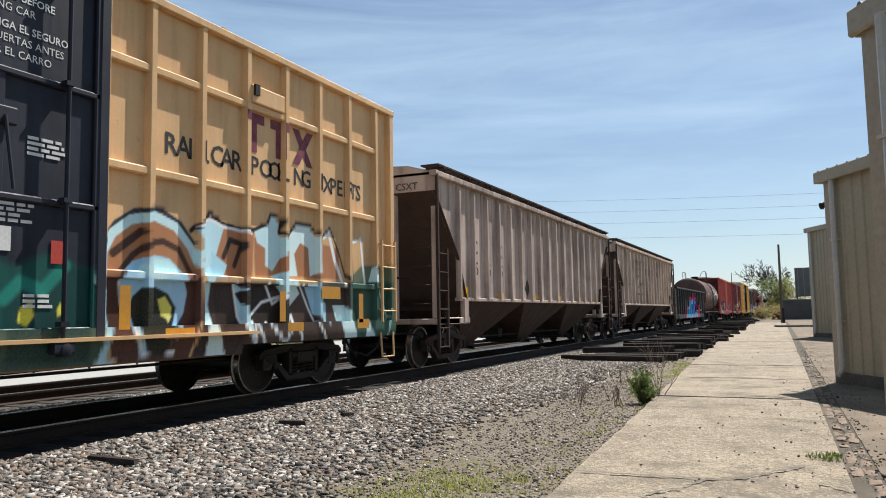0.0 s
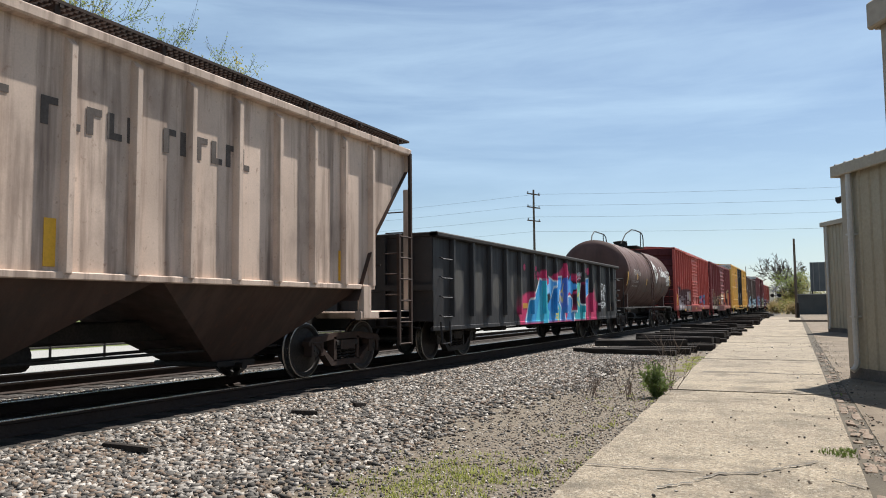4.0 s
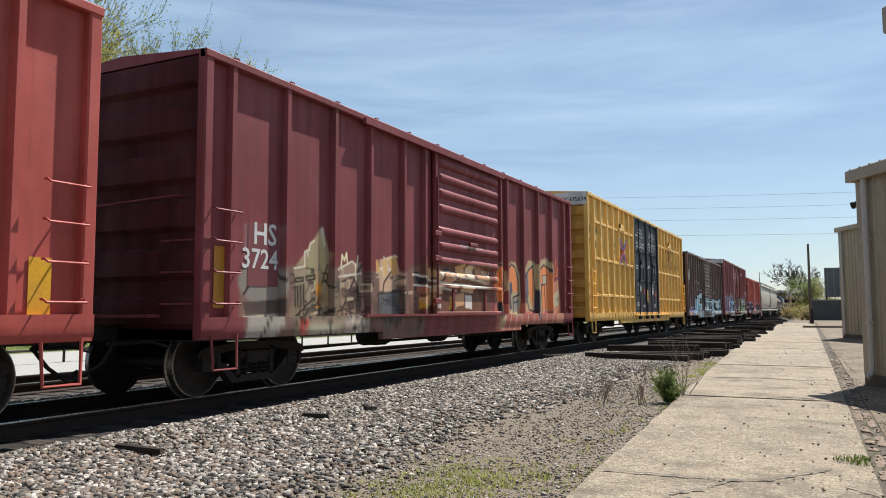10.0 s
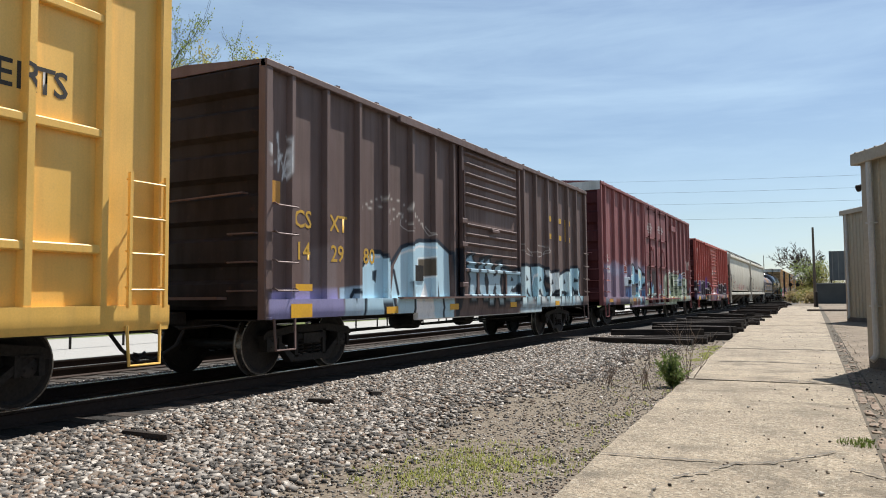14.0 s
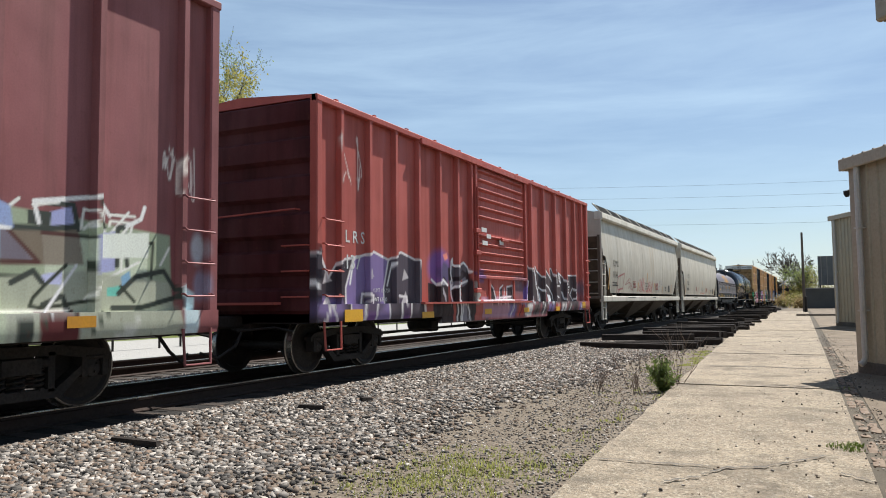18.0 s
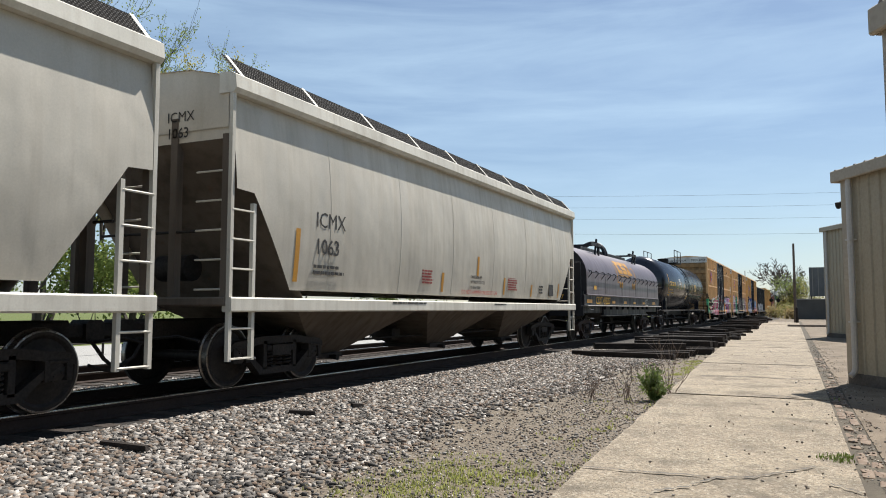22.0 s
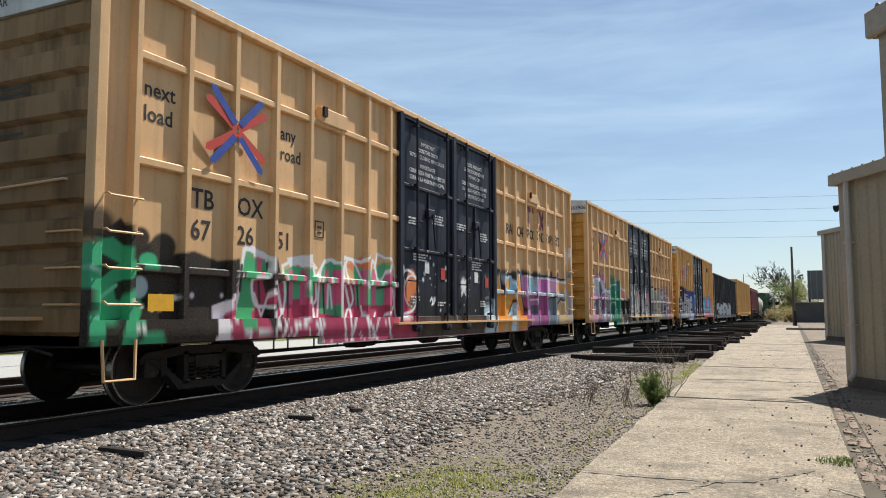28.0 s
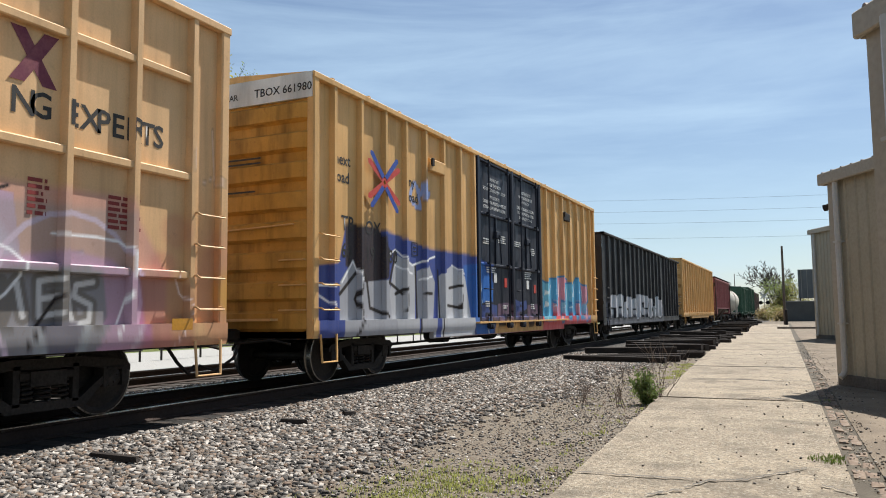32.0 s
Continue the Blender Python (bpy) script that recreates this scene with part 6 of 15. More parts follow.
def hopper_smooth(name, label, length, mat, paint=None, z_bot=1.42, z_eave=4.1, sill_z=1.3):
    """A covered hopper with bulged plain sides, a deep sill and a fenced roof walk."""
    car = tagged(new(name), label, "hopper car", "freight cars of the train")
    W = 1.56
    slope = 1.55

    def bulge(z):
        f = (z - z_bot) / (z_eave - z_bot)
        return W - 0.12 + 0.13 * math.sin(math.pi * min(1, max(0, f * 0.86 + 0.14)) ** 1.1)

    def span(z):
        f = min(1.0, max(0.0, (2.75 - z) / (2.75 - z_bot)))
        f = 0.0 if z > 2.75 else 0.28 + 0.72 * f
        return 0.05 + 0.18 * max(0, (z_eave - z)) * 0.2 + f * (slope - 0.3), length - 0.05 - 0.18 * max(0, (z_eave - z)) * 0.2 - f * (slope - 0.3)
    side = Mesh()
    zl = steps(z_bot, 2.74, 0.026 if paint else 0.06) + steps(2.76, z_eave, 0.12)
    us = [k / 600 for k in range(601)] if paint else [k / 120 for k in range(121)]
    side.grid(lambda u, z: (bulge(z), span(z)[0] + u * (span(z)[1] - span(z)[0]), z), us, zl)
    part("side_sheet", side, mat, car, "bulged pale grey side sheet with small dents", paint=paint)
    part("side_sheet", Mesh().grid(lambda u, z: (-bulge(z), span(z)[0] + u * (span(z)[1] - span(z)[0]), z), [1, 0], steps(z_bot, z_eave, 0.4)), mat, car)
    for k in range(1, 7):
        y = k * length / 7
        m = Mesh()
        m.grid(lambda i, z: (bulge(z) + (0.004 if i in (1, 2) else -0.004), y + (i - 1.5) * 0.012, z), range(4), steps(z_bot, z_eave - 0.2, 0.2))
        part("weld_seam", m, mat, car)
    chord = Mesh()
    prof = [(W - 0.25, z_eave - 0.04), (W + 0.0, z_eave - 0.04), (W + 0.05, z_eave + 0.02), (W + 0.03, z_eave + 0.2), (W - 0.06, z_eave + 0.25), (W - 0.25, z_eave + 0.25)]
    chord.add([(x, 0, z) for x, z in prof] + [(x, length, z) for x, z in prof], [(5, 4, 3, 2, 1, 0), (6, 7, 8, 9, 10, 11)] + [(k, (k + 1) % 6, 6 + (k + 1) % 6, 6 + k) for k in range(6)])
    part("top_chord", chord, GREY_SILL, car, "cream top chord")
    sill = Mesh().box(W - 0.12, W + 0.04, 0.0, length, sill_z - 0.20, sill_z, 0.02).box(-W, -W + 0.12, 0.0, length, sill_z - 0.2, sill_z, 0.02)
    part("side_sill", sill, GREY_SILL, car, "deep cream side sill with stains", paint=paint)
    roof = Mesh()
    arch = [(-W + 0.05, z_eave + 0.2), (-0.8, z_eave + 0.36), (0, z_eave + 0.4), (0.8, z_eave + 0.36), (W - 0.1, z_eave + 0.2)]
    roof.grid(lambda i, y: (arch[i][0], y, arch[i][1]), range(5), [0.0, length])
    roof.add([(a, 0.03, z) for a, z in arch] + [(W - 0.1, 0.03, z_eave - 0.5), (-W + 0.05, 0.03, z_eave - 0.5)], [(0, 1, 2, 3, 4, 5, 6)])
    roof.add([(a, length - 0.03, z) for a, z in arch] + [(W - 0.1, length - 0.03, z_eave - 0.5), (-W + 0.05, length - 0.03, z_eave - 0.5)], [(6, 5, 4, 3, 2, 1, 0)])
    part("roof", roof, mat, car)
    # slanting mesh fence of the roof walk and its white stanchions
    m = Mesh()
    y_ = steps(0.15, length - 0.15, 0.05)
    za, zb_ = z_eave + 0.24, z_eave + 0.56
    for k in range(9):
        f = k / 8
        m.box(W - 0.06 - 0.30 * f - 0.006, W - 0.06 - 0.30 * f + 0.006, 0.15, length - 0.15, za + (zb_ - za) * f - 0.009, za + (zb_ - za) * f + 0.009)
    for y in y_:
        m.add([(W - 0.06, y, za), (W - 0.06, y + 0.022, za), (W - 0.36, y + 0.022, zb_), (W - 0.36, y, zb_)], [(0, 1, 2, 3)])
    part("running_board", m, UNDER, car, "dark mesh running board on the roof")
    for y in steps(0.2, length - 0.2, 1.86):
        m = Mesh().add([(W - 0.03, y, za - 0.02), (W - 0.03, y + 0.07, za - 0.02), (W - 0.35, y + 0.07, zb_ + 0.02), (W - 0.35, y, zb_ + 0.02),
                        (W - 0.06, y, za - 0.05), (W - 0.06, y + 0.07, za - 0.05), (W - 0.38, y + 0.07, zb_ - 0.01), (W - 0.38, y, zb_ - 0.01)],
                       [(0, 1, 2, 3), (4, 7, 6, 5), (0, 4, 5, 1), (1, 5, 6, 2), (2, 6, 7, 3), (3, 7, 4, 0)])
        part("stanchion", m, GREY_SILL, car)
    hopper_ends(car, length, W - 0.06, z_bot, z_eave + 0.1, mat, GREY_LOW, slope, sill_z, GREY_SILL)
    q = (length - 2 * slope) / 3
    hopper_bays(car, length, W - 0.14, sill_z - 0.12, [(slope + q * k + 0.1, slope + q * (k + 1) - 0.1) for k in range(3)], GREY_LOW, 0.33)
    running_gear(car, length, 1.75)
    return car


def gondola(name, label, length, paint=None, zt=2.72, zb=0.66):
    """A mill gondola: flat sides with outside posts and a heavy top rail, open above."""
    car = tagged(new(name), label, "gondola car", "freight cars of the train")
    W = 1.54
    xs_ = W - 0.10
    m = Mesh().grid(lambda y, z: (xs_, y, z), steps(0.03, length - 0.03, 0.024 if paint else 0.5), steps(zb + 0.05, zt - 0.05, 0.024 if paint else 0.5))
    part("side_sheet", m, BLACK_CAR, car, "black side sheet covered in spray paint", paint=paint)
    m = Mesh().box(-W + 0.02, -xs_, 0.03, length - 0.03, zb + 0.05, zt - 0.05).box(-xs_, xs_ - 0.01, 0.03, length - 0.03, zb + 0.2, zb + 0.3)
    m.box(-xs_, xs_ - 0.01, 0.02, 0.07, zb + 0.2, zt - 0.03).box(-xs_, xs_ - 0.01, length - 0.07, length - 0.02, zb + 0.2, zt - 0.03)
    part("body", m, BLACK_CAR, car)
    for y in [0.9 + 1.062 * k for k in range(13)] + steps(15.08, length - 0.9, 1.06):
        m = Mesh()
        prof = [(xs_, -0.07), (W - 0.02, -0.06), (W, -0.045), (W, 0.045), (W - 0.02, 0.06), (xs_, 0.07)]
        m.grid(lambda i, z: (prof[i][0], y + prof[i][1], z), range(6), steps(zb + 0.28, zt - 0.1, 0.03 if paint else 0.5))
        part("side_post", m, BLACK_CAR, car, paint=paint)
    m = Mesh().box(xs_ - 0.06, W + 0.03, 0, length, zt - 0.11, zt, 0.025).box(-W - 0.03, -xs_ + 0.06, 0, length, zt - 0.11, zt, 0.025)
    m.box(-W, W, 0, 0.12, zt - 0.11, zt - 0.005, 0.02).box(-W, W, length - 0.12, length, zt - 0.11, zt - 0.005, 0.02)
    part("top_rail", m, UNDER, car, "worn heavy top rail")
    m = Mesh().long_box(xs_ - 0.05, xs_ + 0.012, 0, length, zb, zb + 0.09, 0.008)
    part("side_sill", m, BLACK_CAR, car, paint=paint)
    m = Mesh()
    for y in (0.02, length - 0.02):
        s = -1 if y < 1 else 1
        for x in (-0.9, -0.3, 0.3, 0.9):
            m.box(x - 0.06, x + 0.06, min(y, y + s * 0.1), max(y, y + s * 0.1), zb + 0.1, zt - 0.1)
        m.box(-W + 0.05, W - 0.05, min(y, y + s * 0.12), max(y, y + s * 0.12), 1.5, 1.62)
    part("end_posts", m, BLACK_CAR, car)
    ladder(car, 0.15, 0.6, (0.95, 1.35, 1.75, 2.15), W + 0.07, BLACK_CAR, 0.4)
    ladder(car, length - 0.6, length - 0.15, (0.95, 1.35, 1.75, 2.15), W + 0.07, BLACK_CAR, 0.4)
    running_gear(car, length, 2.0)
    return car


def tank_car(name, label, length, mat, radius=1.46, axis_z=2.5, dome=0.5, straps=True, walk_z=None, rail_mat=UNDER, inset=1.75, flat_end=0.32, tall=0.75, saddle=True, margin=0.72, bent=False):
    """A tank car: barrel with dished ends on a stub frame, top platform with railings, side ladder."""
    car = tagged(new(name), label, "tank car", "freight cars of the train")
    a, b = margin, length - margin
    prof = [(a + dome * (1 - math.sqrt(max(0.0, 1 - (k / 10) ** 2.6))), radius * k / 10) for k in range(11)]
    full = [(max(p[0], a), max(p[1], 0.01)) for p in prof]
    full += [(length - p[0], p[1]) for p in full[::-1]]
    m = Mesh().lathe(full, "y", (0, 0, axis_z), 56)
    shell = part("tank", m, mat, car, "long cylindrical tank shell")
    for y in steps(a + dome + 0.4, b - dome - 0.4, 2.3):
        m = Mesh().lathe([(y - 0.015, radius - 0.01), (y - 0.012, radius + 0.006), (y + 0.012, radius + 0.006), (y + 0.015, radius - 0.01)], "y", (0, 0, axis_z), 56)
        part("weld_seam", m, mat, shell)
    zf = 1.02
    for y0, y1 in ((0.0, 2.9), (length - 2.9, length)):
        m = Mesh().box(-0.35, 0.35, y0, y1, zf - 0.22, zf + 0.05, 0.03)
        m.box(-1.45, 1.45, y0 if y0 == 0 else y1 - 0.22, y0 + 0.22 if y0 == 0 else y1, zf - 0.18, zf + 0.05, 0.02)
        part("stub_sill", m, UNDER, car)
    for y in (inset + 0.1, length - inset - 0.1):
        m = Mesh()
        for x in (-1.28, 1.02):
            m.prism([(y - 0.14, zf - 0.1), (y + 0.14, zf - 0.1), (y + 0.10, zf + 1.0), (y - 0.10, zf + 1.0)], "x", x, x + 0.26)
        m.box(-1.35, 1.35, y - 0.25, y + 0.25, zf - 0.15, zf + 0.06, 0.02)
        part("saddle", m, mat if saddle else UNDER, car, "plate saddle under the tank")
    m = Mesh().tube([(1.42, 0.25, zf + 0.04), (1.42, length - 0.25, zf + 0.04)], 0.035, 6)
    m.box(1.1, 1.5, 0.1, 1.9, zf - 0.03, zf + 0.02).box(1.1, 1.5, length - 1.9, length - 0.1, zf - 0.03, zf + 0.02)
    for y in (0.18, length - 0.18):
        m.tube([(-1.4, y, zf), (-1.4, y, zf + 1.25), (1.4, y, zf + 1.25), (1.4, y, zf)], 0.028, 6)
        m.tube([(1.42, y, zf), (1.45, y + 0.1 if y < 1 else y - 0.1, 0.42), (1.45, y + 0.5 if y < 1 else y - 0.5, 0.42), (1.42, y + 0.55 if y < 1 else y - 0.55, zf)], 0.022, 5)
    for y in steps(2.4, length - 2.4, 1.4):
        m.tube([(0.9, y, zf + 0.1), (1.42, y, zf + 0.04)], 0.016, 5)
    part("handrail", m, rail_mat, car, "dark steel hand rails along the frame")
    # top platform, hatches and railing
    c = length / 2
    zt = axis_z + radius
    m = Mesh().box(-0.9, 0.98, c - 0.75, c + 1.05, zt - 0.02, zt + 0.03)
    for x in (-0.9, 0.96):
        if bent:
            m.tube([(x * 0.75, c - 3.0, zt - 0.05), (x * 0.85, c - 2.4, zt + tall * 0.6), (x * 0.95, c - 1.6, zt + tall * 0.95), (x, c - 0.9, zt + tall), (x, c + 0.5, zt + tall), (x, c + 0.9, zt + tall * 0.85), (x, c + 1.0, zt + tall * 0.6), (x, c + 1.0, zt)], 0.028, 6)
            m.tube([(x, c + 0.35, zt), (x, c + 0.35, zt + tall)], 0.025, 6)
        else:
            m.tube([(x, c - 1.5, zt), (x, c - 1.5, zt + tall), (x, c + 1.0, zt + tall), (x, c + 1.0, zt)], 0.025, 6)
            m.tube([(x, c - 0.3, zt), (x, c - 0.3, zt + tall)], 0.022, 6)
            m.tube([(x, c - 1.5, zt + tall * 0.5), (x, c + 1.0, zt + tall * 0.5)], 0.018, 6)
    part("platform", m, rail_mat, car, "top platform with a bent pipe railing")
    m = Mesh().lathe([(0, 0.3), (0.28, 0.3), (0.3, 0.34), (0.36, 0.34), (0.4, 0.1)], "z", (0, c + 0.1, zt - 0.05), 16)
    m.lathe([(0, 0.12), (0.3, 0.12), (0.32, 0.06)], "z", (0.1, c + 0.75, zt - 0.02), 10).lathe([(0, 0.08), (0.35, 0.08)], "z", (0.25, c - 0.5, zt - 0.05), 8)
    part("manway", m, rail_mat, car, "manway and valves on top")
    m = Mesh()
    path = [(math.cos(t) * (radius + 0.07), axis_z + math.sin(t) * (radius + 0.07)) for t in np.linspace(1.15, -0.25, 9)]
    path += [(radius + 0.02, axis_z - 0.8), (radius + 0.05, 0.45)]
    for y in (c - 0.2, c + 0.25):
        m.tube([(x, y, z) for x, z in path], 0.022, 5)
    steps_up = part("ladder", m, mat, car, "steel ladder over the tank's side")
    for k in range(len(path) - 1):
        for f in (0.25, 0.75):
            x = path[k][0] + (path[k + 1][0] - path[k][0]) * f
            z = path[k][1] + (path[k + 1][1] - path[k][1]) * f
            part("rung", Mesh().tube([(x, c - 0.2, z), (x, c + 0.25, z)], 0.014, 5), mat, steps_up)
    running_gear(car, length, inset, red=True)
    return car


def coil_car(name, label, length):
    """A coil car: a long rounded hood over a trough body, with lifting frames and stacking brackets."""
    car = tagged(new(name), label, "coil car", "freight cars of the train")
    W = 1.5
    z0, z1 = 1.62, 3.52
    arch = [(1.48, z0), (1.48, 2.35)]
    arch += [(1.48 * math.cos(t), 2.35 + (z1 - 2.35) * math.sin(t)) for t in np.linspace(0.12, math.pi - 0.12, 18)]
    arch += [(-1.48, 2.35), (-1.48, z0)]
    hood = Mesh().grid(lambda i, y: (arch[i][0], y, arch[i][1]), range(len(arch)), steps(0.25, length - 0.25, 0.9)[::-1])
    h = part("hood", hood, COIL, car, "rounded purple-grey sheet-steel hood")
    for y, out in ((0.25, 1), (length - 0.25, -1)):
        n = len(arch)
        m = Mesh().add([(x, y, z) for x, z in arch] + [(x * 1.0, y + 0.05 * out, z) for x, z in arch], [tuple(range(n)) if out < 0 else tuple(range(n - 1, -1, -1))])
        part("hood_end", m, COIL_BLACK, h, "black hood end")
    for k in range(1, 5):
        y = 0.25 + k * (length - 0.5) / 5
        part("hood_seam", Mesh().box(1.478, 1.488, y - 0.008, y + 0.008, z0, 2.36), COIL_BLACK, h)
    part("hood_rail", Mesh().tube([(1.56, 0.35, 2.44), (1.56, length - 0.35, 2.44)], 0.017, 6), COIL_BLACK, h, "tie-down rod along the hood")
    for y in steps(0.6, length - 0.6, 0.95):
        part("rod_bracket", Mesh().tube([(1.45, y, 2.52), (1.57, y, 2.47), (1.57, y, 2.40), (1.47, y - 0.1, 2.24)], 0.016, 5), COIL_BLACK, h)
    part("hood_lip", Mesh().long_box(1.478, 1.512, 0.26, length - 0.26, z0, z0 + 0.05), COIL, h)
    m = Mesh()
    for y in (4.0, length - 3.4):
        m = Mesh()
        for x in (-0.95, 0.85):
            m.tube([(x + 0.05, y - 0.38, z1 - 0.42), (x + 0.05, y, z1 + 0.38)], 0.05, 4)
            m.tube([(x + 0.05, y + 0.22, z1 - 0.45), (x + 0.05, y + 0.42, z1 + 0.22)], 0.05, 4)
            m.tube([(x + 0.05, y, z1 + 0.36), (x + 0.05, y + 0.3, z1 - 0.4)], 0.03, 4)
            m.box(x, x + 0.1, y - 1.0, y + 0.5, z1 + 0.10, z1 + 0.20)
        m.box(-0.95, 0.95, y - 0.05, y + 0.05, z1 + 0.12, z1 + 0.20)
        part("lifting_frame", m, COIL_BLACK, h, "black braced lifting frame on the hood")
    m = Mesh().box(-0.42, 0.42, 3.4, length - 3.0, z1 - 0.12, z1 + 0.09, 0.02)
    part("ridge_bar", m, COIL_BLACK, h, "black ridge bar along the hood")
    for y in (length / 2 - 0.45, length / 2 - 0.15):
        m = Mesh()
        arc = [(0.55 * math.cos(t), y, z1 - 0.1 + 0.58 * math.sin(t)) for t in np.linspace(0, math.pi, 12)]
        m.tube(arc, 0.075, 8)
        part("lifting_hoop", m, COIL_BLACK, h)
    # trough body and heavy side girder
    m = Mesh().box(1.36, 1.46, 0.0, length, 1.26, 1.64, 0.02).box(-1.46, -1.36, 0, length, 1.26, 1.64, 0.02).box(-1.36, 1.36, 0.1, length - 0.1, 1.0, 1.5)
    part("body", m, COIL_BLACK, car, "black trough body")
    m = Mesh().box(1.36, 1.60, 0.0, length, 1.235, 1.275, 0.015)
    part("walkway", m, GRATE, car, "worn side walkway with a bright edge")
    part("side_girder", Mesh().box(1.32, 1.42, 2.9, length - 3.2, 0.9, 1.23, 0.02), COIL_BLACK, car, "deep black side girder")
    part("girder_lip", Mesh().box(1.30, 1.50, 2.9, length - 3.2, 0.875, 0.9), GRATE, car)
    for y in steps(2.9, length - 3.2, 1.1):
        part("girder_gusset", Mesh().box(1.40, 1.52, y - 0.03, y + 0.03, 1.12, 1.235), COIL_BLACK, car)
    for y in (0.05, length - 0.05):
        s = -1 if y < 1 else 1
        m = Mesh().box(-1.4, 1.4, min(y, y - s * 0.1), max(y, y - s * 0.1), 0.9, 1.75).tube([(-1.3, y + s * 0.1, 1.2), (-1.3, y + s * 0.1, 2.75), (1.35, y + s * 0.1, 2.75), (1.35, y + s * 0.1, 1.2)], 0.025, 6)
        part("end_plate", m, COIL_BLACK, car, "black end plate with a hand rail")
    ladder(car, 0.2, 0.62, (0.8, 1.12), 1.62, COIL_BLACK, 0.4)
    ladder(car, length - 0.62, length - 0.2, (0.8, 1.12), 1.62, COIL_BLACK, 0.4)
    running_gear(car, length, 1.75, red=True)
    return car


# ---- spray paint pieces on the cars ----
def rgb(hexcode):
    """Linear base colour of a spray paint."""
    out = []
    for k in (0, 2, 4):
        c = int(hexcode[k:k + 2], 16) / 255
        out.append((c / 12.92 if c < 0.04045 else ((c + 0.055) / 1.055) ** 2.4) * 1.12)
    return tuple(min(0.88, c) for c in out)


def letter_forms(sp, y0, y1, z0, z1, n, fills, rim, seed, rimw=0.05, cut=None, shine=None, lean=0.1, soft=0.022):
    """A row of n crooked letter forms, each with counter cuts and a rim."""
    r = random.Random(seed)
    w = (y1 - y0) / n
    for k in range(n):
        a = y0 + k * w - 0.06 * w
        b = a + w * r.uniform(1.0, 1.2)
        lo, hi = z0 + r.uniform(-0.05, 0.08), z1 + r.uniform(-0.18, 0.12)
        s = lean * r.uniform(-1, 1.4)
        m = (a + b) / 2
        h = hi - lo
        kind = r.randrange(4)
        if kind == 0:
            pts = [(a, lo), (a + 0.30 * w, lo + 0.04), (a + 0.34 * w, lo + 0.42 * h), (m + 0.1 * w, lo + 0.40 * h), (m + 0.06 * w, lo + 0.02), (b, lo + 0.06), (b - 0.05 * w, hi - 0.1 * h), (m + s, hi), (a + 0.1 * w, hi - 0.12 * h), (a - 0.05 * w, lo + 0.5 * h)]
        elif kind == 1:
            pts = [(a, lo + 0.05), (m, lo - 0.04), (b, lo + 0.1), (b - 0.1 * w, lo + 0.36 * h), (m + 0.05 * w, lo + 0.34 * h), (b, lo + 0.55 * h), (b - 0.12 * w, hi), (m, hi - 0.05), (a - 0.1 * w, hi + 0.05), (a + 0.12 * w, lo + 0.6 * h)]
        elif kind == 2:
            pts = [(a + 0.05 * w, lo), (a + 0.35 * w, lo), (m, lo + 0.35 * h), (b - 0.3 * w, lo), (b, lo + 0.04), (b - 0.12 * w, lo + 0.5 * h), (b + 0.05 * w, hi), (b - 0.35 * w, hi - 0.08), (m, lo + 0.7 * h), (a + 0.3 * w, hi + 0.06), (a - 0.06 * w, hi - 0.1), (a + 0.14 * w, lo + 0.5 * h)]
        else:
            pts = [(a, lo), (a + 0.33 * w, lo), (a + 0.36 * w, lo + 0.5 * h), (b - 0.1 * w, lo + 0.1 * h), (b + 0.04 * w, lo + 0.3 * h), (b - 0.2 * w, lo + 0.62 * h), (b, hi - 0.04), (m, hi + 0.04), (a - 0.08 * w, hi)]
        pts = [(y + s * (z - lo) / max(h, 0.1), z) for y, z in pts]
        if rimw >= 0.045:
            sp.poly([(y + 0.07, z - 0.06) for y, z in pts], rim, soft)
        sp.poly(pts, fills[k % len(fills)], soft)
        if len(fills) > 1:
            sp.blot(m + r.uniform(-0.1, 0.1) * w, lo + 0.3 * h, 0.33 * w, 0.16 * h, fills[(k + 1) % len(fills)], 0.12, 0.75)
        if cut:
            sp.poly([(m - 0.10 * w, lo + 0.30 * h), (m + 0.12 * w, lo + 0.34 * h), (m + 0.04 * w, lo + 0.48 * h)], cut, soft)
            sp.poly([(m - 0.06 * w, lo + 0.62 * h), (m + 0.14 * w, lo + 0.66 * h), (m, lo + 0.78 * h)], cut, soft)
        sp.line(pts + pts[:1], rim, rimw, soft)
        if shine:
            sp.line([(pts[-1][0] + 0.10 * w, lo + 0.55 * h), (a + 0.16 * w, hi - 0.16 * h)], shine, 0.045, 0.03)
    return sp


def rounded(way):
    """The way with three points between each two, bent smoothly through them all."""
    fine = []
    for k in range(len(way) - 1):
        p0, p1, p2, p3 = way[max(k - 1, 0)], way[k], way[k + 1], way[min(k + 2, len(way) - 1)]
        for t in (0, 0.25, 0.5, 0.75):
            fine.append(tuple(0.5 * (2 * p1[i] + (p2[i] - p0[i]) * t + (2 * p0[i] - 5 * p1[i] + 4 * p2[i] - p3[i]) * t * t + (3 * p1[i] - p0[i] - 3 * p2[i] + p3[i]) * t ** 3) for i in (0, 1)))
    return fine + [way[-1]]


def scrawl(sp, y0, y1, z0, z1, colour, seed, n=16, w=0.025):
    """A quick looping tag: a few crooked strokes for each letter."""
    r = random.Random(seed)
    pts = []
    cells = max(2, n // 4)
    w_ = (y1 - y0) / cells
    for k in range(cells):
        a = y0 + k * w_
        for _ in range(5):
            pts.append((a + r.uniform(-0.15, 1.2) * w_, r.uniform(z0 - 0.1 * (z1 - z0), z1 + 0.1 * (z1 - z0))))
    return sp.line(rounded(pts), colour, w, 0.022)


